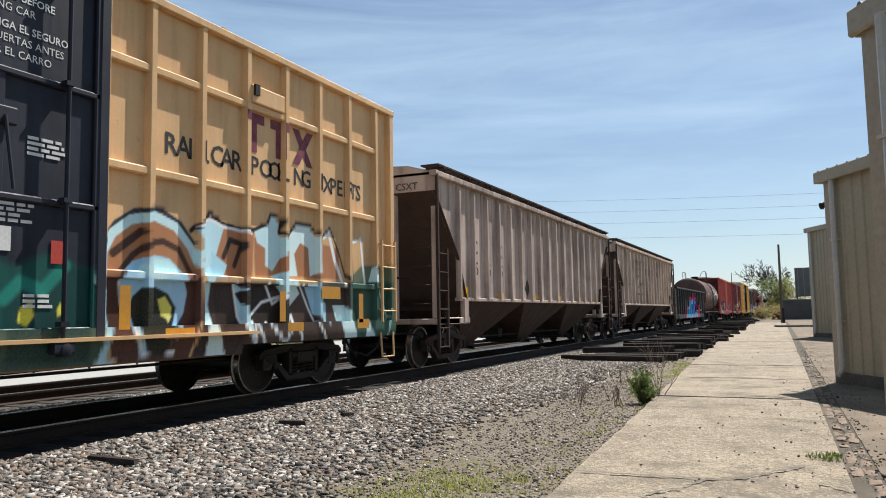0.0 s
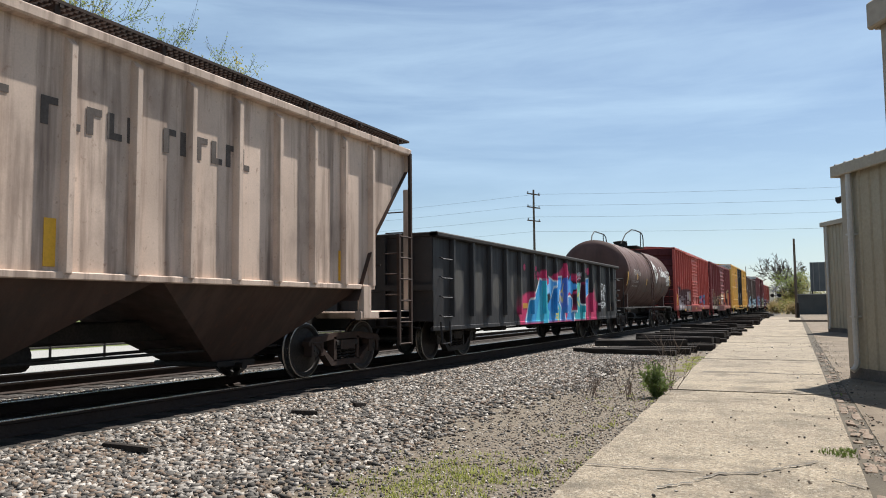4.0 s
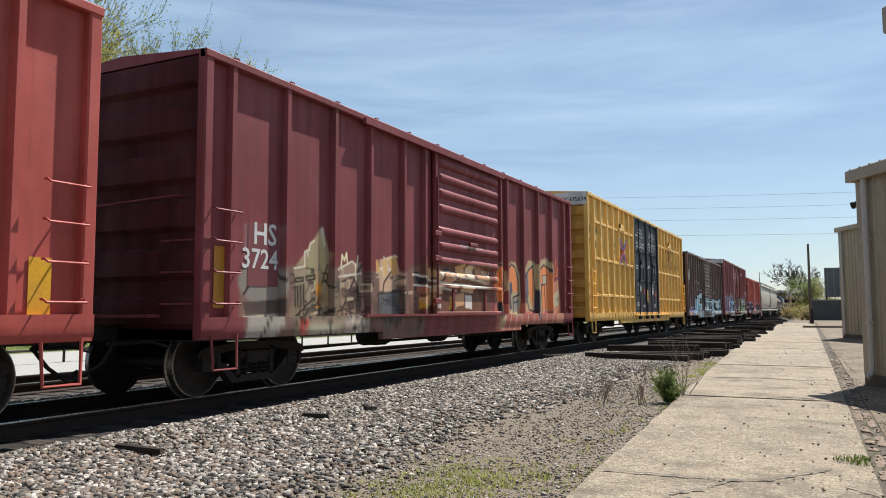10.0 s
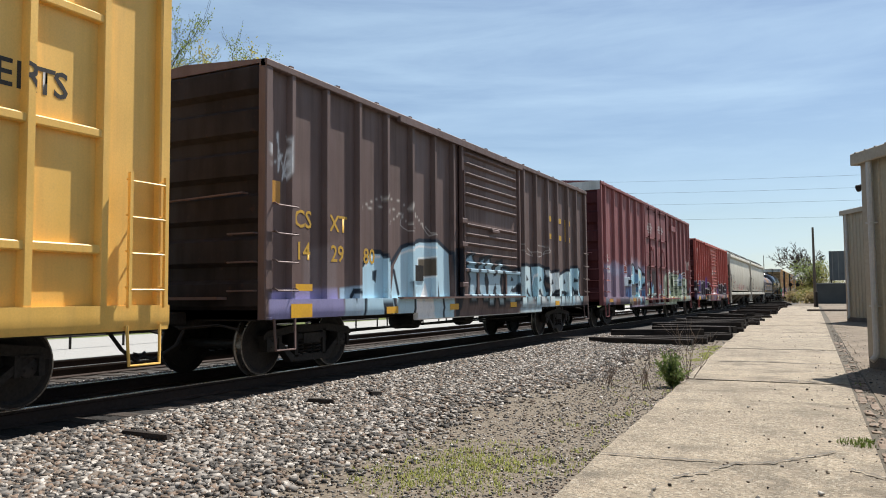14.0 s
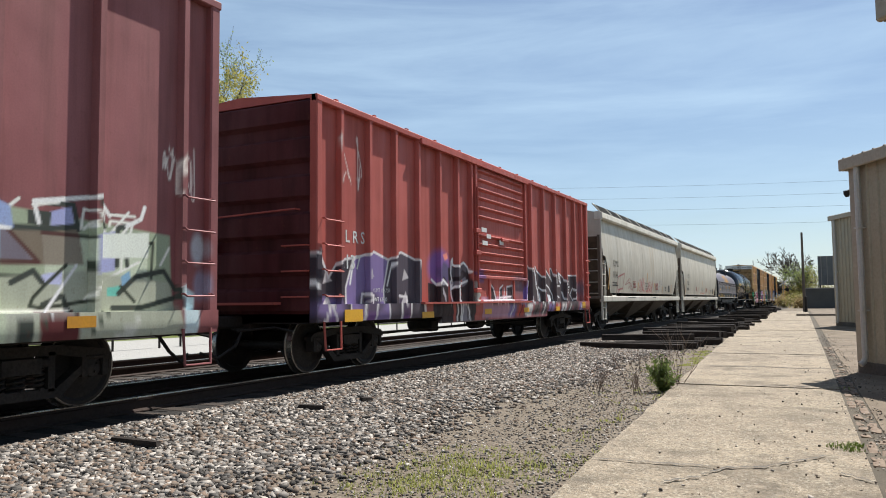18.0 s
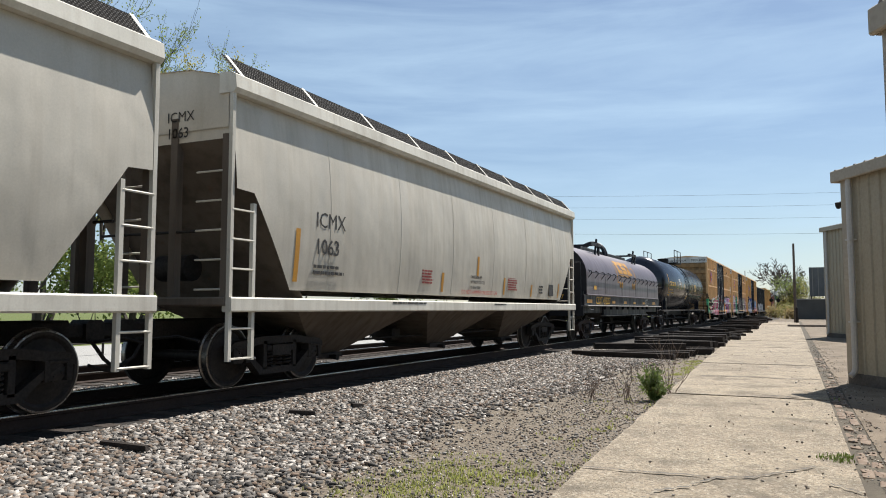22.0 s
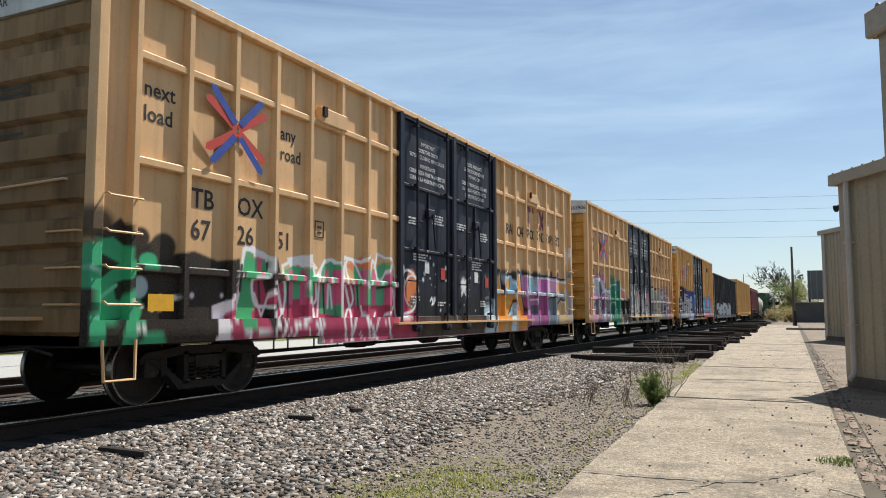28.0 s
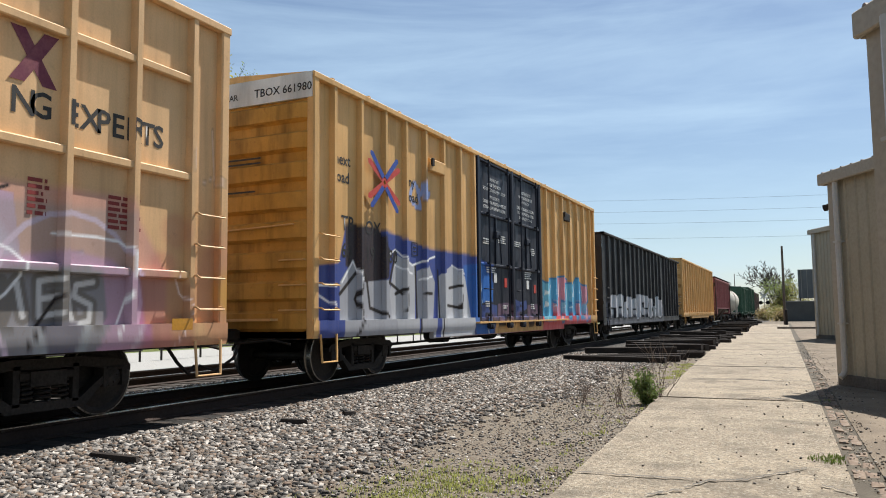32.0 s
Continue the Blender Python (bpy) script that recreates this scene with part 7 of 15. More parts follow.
def dots(sp, y0, y1, z0, z1, colour, n, seed, lo=0.03, hi=0.09, a=1.0):
    r = random.Random(seed)
    for _ in range(n):
        s = r.uniform(lo, hi)
        sp.blot(r.uniform(y0, y1), r.uniform(z0, z1), s, s, colour, 0.03, a)
    return sp


def haze(sp, y0, y1, z0, z1, colour, seed, a=0.85):
    """An uneven background coat with a cloudy upper edge."""
    r = random.Random(seed)
    sp.poly([(y0, z0 - 0.3), (y1, z0 - 0.3), (y1 - 0.05, z1 - 0.15), (y0 + 0.05, z1 - 0.15)], colour, 0.12, a)
    y = y0 + 0.15
    while y < y1 - 0.1:
        s = r.uniform(0.14, 0.32)
        sp.blot(y, z1 - 0.18, s * 1.2, s, colour, 0.14, a)
        y += s * 1.3
    return sp


def piece_gondola():
    s = Spray()
    pink, teal, blue = rgb("b8325f"), rgb("2fa6b8"), rgb("4f9fe0")
    haze(s, 5.2, 13.4, 0.75, 1.35, pink, 2, 0.95)
    for y, z, a, b in ((6.1, 1.1, 0.8, 0.45), (7.2, 1.9, 0.35, 0.3), (8.0, 1.3, 0.6, 0.7), (9.3, 1.9, 0.7, 0.42), (10.3, 1.5, 0.6, 0.7), (11.6, 1.3, 0.6, 0.65), (12.9, 1.2, 0.45, 0.6)):
        s.blot(y, z, a, b, pink, 0.1, 0.95)
    dots(s, 5.6, 7.2, 1.4, 2.35, pink, 9, 3, 0.06, 0.16)
    dots(s, 9.0, 13.0, 2.0, 2.45, pink, 12, 4, 0.05, 0.13)
    s.poly([(5.6, 0.72), (6.6, 0.72), (7.2, 1.2), (7.4, 1.85), (6.95, 1.95), (6.6, 1.55), (6.0, 1.3)], rgb("2f8fc4"), 0.04)
    s.line([(5.7, 0.75), (6.0, 1.3), (6.6, 1.55), (6.95, 1.95), (7.4, 1.88)], rgb("dcecf6"), 0.05)
    s.poly([(6.5, 0.7), (8.0, 0.7), (7.9, 1.9), (7.2, 1.95)], rgb("3aa9c8"), 0.05)
    s.poly([(7.16, 1.93), (7.51, 1.95), (7.97, 1.88), (7.97, 1.76), (7.17, 1.55)], rgb("b8325f"), 0.1)
    s.poly([(7.48, 1.96), (7.96, 2.03), (8.43, 2.04), (8.43, 1.79), (7.52, 1.73)], rgb("b8325f"), 0.1)
    s.poly([(8.10, 2.04), (8.46, 2.23), (8.51, 1.79), (8.18, 1.83)], rgb("b8325f"), 0.06)
    s.poly([(9.03, 2.12), (9.15, 2.36), (9.51, 2.47), (9.88, 2.27), (10.01, 2.16), (9.71, 1.97), (9.38, 2.08)], rgb("b8325f"), 0.06)
    s.poly([(9.30, 1.91), (10.73, 2.00), (10.73, 1.30), (9.31, 1.02)], rgb("7a2448"), 0.1)
    s.poly([(10.23, 1.78), (10.63, 2.03), (10.64, 1.42), (10.23, 1.48)], rgb("b8325f"), 0.03)
    s.poly([(9.48, 1.92), (9.77, 1.87), (10.07, 1.52), (9.60, 1.38), (9.48, 0.74), (9.73, 0.80), (9.78, 1.15)], rgb("b8325f"), 0.03)
    s.poly([(10.56, 1.84), (11.67, 1.98), (11.63, 1.22), (10.57, 1.00)], rgb("8a2850"), 0.06)
    s.poly([(11.09, 1.70), (11.67, 1.89), (11.54, 1.22), (11.19, 1.37)], rgb("b8325f"), 0.03)
    s.poly([(11.67, 1.43), (12.59, 1.63), (12.65, 0.68), (11.75, 0.66)], rgb("b8325f"), 0.05)
    s.poly([(7.17, 1.55), (7.58, 1.56), (7.62, 1.28), (7.20, 0.74)], rgb("12131c"), 0.05)
    s.poly([(7.52, 1.56), (7.97, 1.64), (8.55, 1.86), (8.53, 1.04), (7.54, 1.06)], rgb("12131c"), 0.05)
    s.poly([(8.36, 1.78), (9.29, 2.11), (9.31, 1.29), (8.42, 1.04)], rgb("12131c"), 0.05)
    s.poly([(10.28, 1.52), (11.74, 1.98), (11.95, 0.66), (10.51, 0.69)], rgb("3a1830"), 0.08)
    s.poly([(7.16, 1.90), (7.33, 1.90), (7.35, 1.83), (7.55, 1.82), (7.52, 1.56), (7.48, 1.39), (7.53, 1.23), (7.69, 1.14), (7.79, 0.99), (7.78, 0.82), (7.67, 0.66), (7.20, 0.66)], rgb("35b3c6"), 0.025)
    s.poly([(7.19, 1.06), (7.48, 1.06), (7.67, 0.83), (7.61, 0.66), (7.20, 0.66)], rgb("2a96c0"), 0.15, 0.7)
    s.line([(7.35, 1.83), (7.55, 1.82), (7.52, 1.56), (7.49, 1.38), (7.55, 1.23), (7.71, 1.12), (7.80, 0.98), (7.78, 0.81), (7.67, 0.67)], rgb("dcecf6"), 0.05)
    s.poly([(7.54, 1.14), (7.95, 1.39), (8.38, 1.83), (8.49, 1.54), (8.38, 1.06), (8.80, 1.29), (9.02, 1.11), (8.81, 0.68), (7.69, 0.67), (7.80, 0.99)], rgb("2a86c8"), 0.025)
    s.poly([(7.98, 1.37), (8.32, 1.72), (8.40, 1.53), (8.20, 1.04), (7.86, 0.82), (7.82, 1.05)], rgb("1c6cb0"), 0.15, 0.7)
    s.poly([(8.45, 0.98), (8.80, 1.22), (8.98, 1.11), (8.81, 0.70), (8.46, 0.70)], rgb("2fa0b4"), 0.08, 0.8)
    s.poly([(7.76, 2.03), (8.39, 1.88), (7.95, 1.40), (7.85, 1.55), (7.52, 1.49), (7.58, 1.74), (7.81, 1.84)], rgb("5aa8e4"), 0.025)
    s.poly([(7.52, 1.49), (7.85, 1.55), (7.81, 1.81), (7.61, 1.71)], rgb("9cc4e8"), 0.1, 0.7)
    s.line([(7.76, 2.03), (8.41, 1.88), (7.95, 1.39)], rgb("dcecf6"), 0.045)
    s.poly([(8.54, 2.05), (9.11, 2.08), (8.97, 1.62), (8.84, 1.64), (8.76, 1.29), (8.48, 1.29), (8.47, 1.71), (8.59, 1.80)], rgb("3f94dc"), 0.025)
    s.line([(8.50, 2.04), (9.12, 2.08), (8.98, 1.62), (8.86, 1.64), (8.78, 1.30)], rgb("dcecf6"), 0.045)
    s.line([(8.78, 1.30), (9.02, 1.11), (8.83, 0.70)], rgb("dcecf6"), 0.045)
    s.line([(8.43, 1.85), (8.48, 1.52), (8.38, 1.09)], rgb("cfe4f2"), 0.04)
    s.poly([(9.16, 1.96), (9.46, 2.10), (9.64, 2.11), (9.53, 1.85), (9.48, 1.64), (9.42, 1.29), (9.49, 1.09), (9.42, 0.85), (9.50, 0.69), (8.85, 0.68), (9.02, 1.11), (8.88, 1.29), (8.89, 1.62)], rgb("4d72c4"), 0.025)
    s.poly([(8.93, 1.03), (9.42, 1.16), (9.44, 0.71), (8.89, 0.69)], rgb("3b86c4"), 0.12, 0.7)
    s.line([(9.40, 2.09), (9.66, 2.11), (9.55, 1.85), (9.47, 1.50), (9.43, 1.29), (9.51, 1.09), (9.42, 0.87), (9.48, 0.72)], rgb("dcecf6"), 0.045)
    s.poly([(9.51, 1.29), (9.68, 1.44), (9.99, 1.48), (10.24, 1.39), (10.27, 1.22), (10.12, 0.97), (10.51, 1.00), (10.50, 0.77), (10.35, 0.66), (9.50, 0.69), (9.65, 0.84), (9.74, 1.15), (9.59, 1.14)], rgb("4489c6"), 0.025)
    s.line([(9.51, 1.29), (9.68, 1.44), (9.99, 1.48), (10.24, 1.39), (10.27, 1.22), (10.12, 0.97), (10.50, 1.00), (10.50, 0.77), (10.35, 0.67)], rgb("dcecf6"), 0.05)
    s.poly([(9.67, 1.93), (10.17, 2.19), (10.12, 2.00), (10.56, 1.84), (10.23, 1.52), (9.87, 1.62), (10.00, 1.72), (9.80, 1.53), (9.72, 1.76)], rgb("4a9fe0"), 0.025)
    s.line([(9.68, 1.93), (10.17, 2.19), (10.13, 2.00), (10.57, 1.84), (10.24, 1.51)], rgb("12131c"), 0.04)
    s.poly([(10.61, 1.92), (11.29, 1.91), (11.09, 1.46), (11.22, 1.22), (11.63, 1.18), (11.85, 0.97), (11.72, 0.69), (10.51, 0.68), (10.62, 0.99), (10.85, 1.13), (10.62, 1.22), (10.56, 1.53)], rgb("2f9fac"), 0.025)
    s.poly([(10.63, 1.90), (11.26, 1.91), (11.14, 1.54), (10.62, 1.53)], rgb("62bca0"), 0.12, 0.8)
    s.poly([(10.62, 1.19), (10.87, 1.30), (10.83, 0.91), (10.62, 0.98)], rgb("5a2038"), 0.03)
    s.line([(11.30, 1.92), (11.10, 1.46), (11.23, 1.22), (11.65, 1.18), (11.88, 0.99), (11.76, 0.69)], rgb("dcecf6"), 0.05)
    s.poly([(11.81, 2.07), (12.31, 2.12), (12.25, 1.57), (11.71, 1.39), (11.67, 1.64)], rgb("4f9fe4"), 0.025)
    s.line([(11.85, 2.08), (12.33, 2.12), (12.27, 1.57), (11.74, 1.39)], rgb("dcecf6"), 0.04)
    s.line([(11.67, 1.37), (11.77, 1.14), (11.94, 0.97), (11.86, 0.68)], rgb("12131c"), 0.05)
    s.line([(8.92, 1.49), (9.00, 1.28), (9.08, 1.44), (9.18, 1.28), (9.23, 1.56)], rgb("d2bd3c"), 0.05)
    s.line([(8.97, 1.57), (9.06, 1.64), (9.13, 1.57), (9.26, 1.84)], rgb("d2bd3c"), 0.05)
    s.line([(10.79, 1.60), (10.91, 1.46), (11.03, 1.59), (11.07, 1.14), (10.87, 1.30)], rgb("d2bd3c"), 0.05)
    s.line([(8.43, 1.03), (8.60, 1.10), (8.75, 1.06)], rgb("d2bd3c"), 0.05)
    s.line([(8.42, 0.78), (8.54, 0.84), (8.65, 0.74), (8.71, 0.96)], rgb("d2bd3c"), 0.05)
    s.line([(8.46, 0.91), (8.69, 0.92)], rgb("d2bd3c"), 0.05)
    s.line([(10.88, 2.12), (10.90, 2.25), (11.01, 2.13), (11.05, 2.26)], rgb("d9dcdd"), 0.03)
    s.line([(11.10, 2.27), (11.08, 2.18), (11.25, 2.20)], rgb("d9dcdd"), 0.03)
    s.line([(11.20, 2.28), (11.20, 2.12)], rgb("d9dcdd"), 0.03)
    s.line([(11.27, 2.15), (11.29, 2.27), (11.39, 2.16), (11.43, 2.28)], rgb("d9dcdd"), 0.03)
    s.line([(10.87, 2.03), (11.09, 2.09), (11.34, 2.07)], rgb("d9dcdd"), 0.03)
    white = rgb("d9dcdd")
    scrawl(s, 13.75, 14.75, 1.65, 1.95, white, 4, 12, 0.03)
    scrawl(s, 13.7, 14.8, 1.35, 1.62, white, 8, 12, 0.03)
    scrawl(s, 13.65, 14.85, 1.08, 1.28, white, 9, 12, 0.03)
    for y, z, a, b in ((1.2, 1.6, 0.35, 0.55), (2.4, 1.6, 0.4, 0.6), (3.6, 1.5, 0.35, 0.4), (4.9, 1.55, 0.35, 0.5), (13.3, 1.7, 0.3, 0.4), (15.6, 1.7, 0.35, 0.42)):
        s.blot(y, z, a, b, rgb("5c5954"), 0.1, 0.6)
    return s


def piece_tags(seed, red=True):
    s = Spray()
    if red:
        s.line([(2.45, 1.15), (2.6, 2.05), (3.6, 2.2), (3.45, 1.6), (2.7, 1.55)], rgb("8c3038"), 0.06)
        s.line([(2.2, 1.12), (3.0, 1.6)], rgb("8c3038"), 0.06)
        scrawl(s, 3.9, 5.2, 1.55, 2.0, rgb("8c3540"), seed, 9, 0.035)
        scrawl(s, 6.45, 7.6, 1.52, 2.1, rgb("a8283a"), seed + 1, 24, 0.03)
        scrawl(s, 6.5, 7.5, 1.5, 1.8, rgb("a8283a"), seed + 11, 14, 0.03)
        scrawl(s, 8.1, 9.5, 1.55, 2.02, rgb("a8303a"), seed + 2, 22, 0.022)
        scrawl(s, 8.2, 9.3, 1.55, 1.9, rgb("a8303a"), seed + 12, 14, 0.022)
        scrawl(s, 10.5, 12.2, 1.5, 2.1, rgb("8d8a9a"), seed + 3, 14, 0.028)
        scrawl(s, 9.3, 10.4, 1.13, 1.25, rgb("c23f52"), seed + 4, 10, 0.035)
        scrawl(s, 10.6, 12.2, 1.13, 1.25, rgb("b9a9b4"), seed + 5, 8, 0.03)
        for y in (8.9, 9.5):
            s.poly([(y, 2.2), (y + 0.22, 2.2), (y + 0.2, 3.9), (y + 0.02, 3.9)], rgb("b9955e"), 0.15, 0.35)
    else:
        scrawl(s, 2.2, 3.0, 1.5, 1.8, rgb("8d8a86"), seed, 8, 0.02)
    return s


def piece_far(seed, a, b):
    s = Spray()
    haze(s, 0.5, 15.0, 0.8, 1.6, rgb(a), seed, 0.7)
    return letter_forms(s, 1.0, 14.5, 0.85, 2.0, 9, [rgb(b), rgb("b9bcc0")], rgb("1f2026"), seed + 3, 0.08)


def piece_eye():
    """A wide-open eye and sharp letters in brown, black and ice blue."""
    s = Spray()
    haze(s, 9.2, 11.9, 0.8, 1.75, rgb("0f4a44"), 3)
    s.poly([(10.69, 1.43), (10.93, 1.55), (11.19, 1.5), (11.45, 1.75), (11.66, 1.67), (11.68, 0.71), (10.71, 0.75)], rgb("0d3a38"), 0.05, 0.9)
    s.line([(10.7, 1.38), (10.87, 1.55), (11.12, 1.47), (11.38, 1.74)], rgb("1f7a6c"), 0.135, 0.06)
    s.poly([(10.85, 1.16), (10.88, 1.3), (11, 1.35), (11.03, 1.21), (10.95, 1.1)], rgb("d9d24a"), 0.022)
    s.poly([(11.29, 1.27), (11.34, 1.36), (11.37, 1.24), (11.31, 1.2)], rgb("d9d24a"), 0.022)
    s.poly([(11.8, 1.58), (11.85, 1.89), (12.03, 2.16), (12.31, 2.36), (12.71, 2.41), (13.04, 2.29), (13.29, 1.99), (13.42, 1.63), (13.36, 1.19), (13.13, 0.66), (12.83, 0.57), (12.14, 0.6), (11.94, 1.08), (11.82, 1.33)], rgb("a9744f"), 0.022)
    s.poly([(11.81, 1.64), (13.4, 1.7), (13.44, 1.3), (13.16, 0.66), (12.83, 0.57), (12.16, 0.59), (11.97, 0.75), (11.84, 1.3)], rgb("4c2f2a"), 0.022)
    s.line([(11.74, 1.51), (11.76, 1.76), (11.88, 2.03), (12.07, 2.27), (12.35, 2.44), (12.75, 2.49), (13.08, 2.36), (13.31, 2.13)], rgb("1d2a3a"), 0.068, 0.022)
    s.line([(11.8, 1.58), (11.86, 1.86), (12.03, 2.15), (12.29, 2.33), (12.66, 2.41), (13.01, 2.31), (13.26, 2.08), (13.44, 1.79)], rgb("bfe0ec"), 0.115, 0.022)
    s.line([(12.04, 1.92), (12.24, 2.06), (12.44, 2.2)], rgb("3a2420"), 0.101, 0.022)
    s.line([(12.1, 1.66), (12.32, 1.91), (12.58, 2.08), (12.8, 2.11), (13.06, 2.03), (13.27, 1.73)], rgb("3a2420"), 0.081, 0.022)
    s.line([(11.85, 0.71), (11.94, 1.11), (11.87, 1.33), (11.81, 1.58)], rgb("9fd0e0"), 0.095, 0.022)
    s.poly([(12.14, 1.67), (12.32, 1.84), (12.63, 1.94), (12.9, 1.91), (13.14, 1.73), (13.21, 1.48), (13.15, 1.23), (13.01, 1.04), (12.69, 0.7), (12.39, 0.74), (12.19, 1.19), (12.12, 1.46)], rgb("9fc8e0"), 0.022)
    s.poly([(12.34, 1.71), (12.58, 1.91), (12.9, 1.89), (13.12, 1.73), (12.68, 1.61)], rgb("c4ecf0"), 0.05, 0.8)
    s.poly([(12.33, 1.43), (12.46, 1.53), (12.68, 1.55), (12.89, 1.47), (13.02, 1.3), (12.97, 1.09), (12.78, 0.74), (12.51, 0.74), (12.34, 1.12), (12.27, 1.28)], rgb("10201c"), 0.022)
    s.line([(12.13, 1.59), (12.16, 1.33), (12.26, 1.12), (12.43, 0.75), (12.69, 0.72), (12.92, 0.77)], rgb("e6f1f4"), 0.035, 0.022)
    s.poly([(12.72, 1.4), (12.84, 1.44), (12.95, 1.3), (12.92, 1.14), (12.78, 1.2)], rgb("d8d060"), 0.022)
    s.poly([(12.82, 1.23), (12.95, 1.2), (12.9, 1.11)], rgb("e6e08a"), 0.022)
    s.poly([(13.44, 1.63), (13.43, 1.19), (13.21, 0.66), (13.51, 0.65), (13.72, 1.34), (13.63, 1.64)], rgb("2c2024"), 0.022)
    s.poly([(13.62, 2.39), (14.53, 2.38), (14.49, 1.74), (13.63, 1.71)], rgb("a87250"), 0.022)
    s.poly([(14.53, 2.31), (15.49, 2.31), (15.49, 1.78), (14.56, 1.75)], rgb("a4704e"), 0.022)
    s.poly([(15.49, 2.39), (16.78, 2.31), (16.77, 1.78), (15.49, 1.78)], rgb("a4704e"), 0.022)
    s.poly([(13.5, 1.63), (18.79, 1.8), (18.77, 0.51), (13.51, 0.63)], rgb("33272a"), 0.04, 0.9)
    s.poly([(13.33, 2.33), (13.62, 2.49), (13.9, 2.4), (13.78, 2.1), (13.67, 1.79), (13.59, 1.34), (13.79, 0.64), (13.49, 0.65), (13.53, 1.48), (13.46, 1.85), (13.39, 2.14)], rgb("b9dce8"), 0.022)
    s.line([(13.27, 2.29), (13.62, 2.55), (13.84, 2.44), (14.16, 2.4), (14.51, 2.41)], rgb("14141a"), 0.068, 0.022)
    s.line([(13.37, 2.35), (13.62, 2.48), (13.87, 2.4), (14.48, 2.36)], rgb("e6f4f8"), 0.041, 0.022)
    s.poly([(13.65, 2.05), (13.78, 1.98), (13.96, 1.88), (13.89, 1.72), (13.65, 1.71)], rgb("a8d2e2"), 0.022)
    s.line([(13.89, 1.99), (14.02, 2.23), (14.26, 2.19), (14.11, 1.88)], rgb("241c20"), 0.081, 0.022)
    s.poly([(13.51, 1.04), (13.64, 1.19), (13.86, 0.64), (13.46, 0.64)], rgb("cfe8ee"), 0.022)
    s.poly([(13.67, 1.6), (14.39, 1.66), (14.15, 1.34), (14.29, 1.04), (14, 0.63), (13.86, 0.64), (13.72, 1.28)], rgb("2a2022"), 0.022)
    s.poly([(14.08, 1.65), (14.44, 1.5), (14.32, 1.3), (14.51, 0.76), (14.23, 1.09), (14.13, 1.34)], rgb("a8d2e2"), 0.022)
    s.poly([(14.53, 2.42), (14.86, 2.51), (14.92, 2.65), (15.11, 2.6), (15.07, 2.4), (15.38, 2.3), (15.28, 2.19), (14.95, 1.84), (14.79, 1.92), (14.79, 2.17), (14.6, 2.24)], rgb("bfe0ea"), 0.022)
    s.line([(14.51, 2.41), (14.84, 2.54), (14.91, 2.68), (15.16, 2.64), (15.11, 2.43), (15.49, 2.34)], rgb("14141a"), 0.054, 0.022)
    s.poly([(14.11, 1.5), (14.79, 1.69), (15.37, 1.67), (15.4, 1.52), (14.95, 1.56), (14.6, 1.34), (15.06, 1.45), (15.4, 1.3), (15.2, 1.08), (14.67, 1.04), (14.41, 1.18)], rgb("17161a"), 0.022)
    s.line([(14.08, 1.61), (14.17, 1.19), (14.49, 0.76), (14.43, 1.18), (14.7, 1.38), (15.27, 1.5)], rgb("e2f2f6"), 0.043, 0.022)
    s.line([(14.77, 1.67), (14.95, 1.36), (15.4, 1.55)], rgb("e2f2f6"), 0.047, 0.022)
    s.line([(14.49, 1.1), (14.8, 0.6), (14.9, 0.39), (15.23, 0.59), (15.66, 0.66), (15.41, 1.19), (15.17, 0.76), (14.8, 1.08)], rgb("dff0f4"), 0.054, 0.022)
    s.poly([(15.27, 1.69), (15.49, 1.74), (15.63, 1.52), (15.34, 1.3)], rgb("cfe8ee"), 0.022)
    s.poly([(14.9, 1.76), (15.27, 1.86), (15.41, 1.61), (15.17, 1.51)], rgb("bfe0ea"), 0.022)
    s.poly([(15.31, 2.38), (15.56, 2.58), (15.88, 2.59), (16.13, 2.4), (16.16, 1.88), (15.92, 1.8), (15.88, 2.25), (15.66, 2.32), (15.5, 2.13), (15.59, 1.79), (15.35, 1.78)], rgb("cfe8ee"), 0.022)
    s.line([(15.28, 2.34), (15.54, 2.61), (15.91, 2.63), (16.2, 2.42)], rgb("14141a"), 0.047, 0.022)
    s.poly([(15.75, 1.66), (16.13, 1.72), (16.37, 1.35), (16.37, 1.06), (15.98, 1.21)], rgb("9fcade"), 0.022)
    s.poly([(15.91, 1.15), (16.39, 0.76), (16.09, 0.63)], rgb("121216"), 0.022)
    s.line([(15.63, 1.66), (15.86, 1.3), (16.34, 0.69)], rgb("e2f2f6"), 0.041, 0.022)
    s.line([(16.3, 2.46), (16.47, 2.55), (16.64, 2.11), (16.88, 1.74)], rgb("dff0f4"), 0.081, 0.022)
    s.line([(16.2, 2.42), (16.5, 2.63), (16.78, 2.22), (17.02, 1.74)], rgb("17201f"), 0.041, 0.022)
    s.poly([(16.99, 1.74), (17.52, 2.06), (18.62, 2.12), (18.91, 1.15), (18.54, 0.56), (16.98, 0.53)], rgb("1c564c"), 0.06, 0.75)
    s.line([(17.11, 2.42), (17.49, 2.53), (17.63, 1.76)], rgb("dfeef2"), 0.061, 0.022)
    s.line([(17.23, 1.75), (17.18, 2.34)], rgb("1f3f3c"), 0.054, 0.022)
    s.poly([(17.76, 1.77), (17.92, 2.1), (18.17, 1.78)], rgb("c9e8ea"), 0.022)
    s.poly([(16.56, 1.35), (16.95, 1.35), (17.35, 0.51), (16.94, 0.53)], rgb("c9e4ee"), 0.022)
    s.poly([(17.51, 1.16), (18.07, 0.54), (17.5, 0.51)], rgb("bfe0ea"), 0.022)
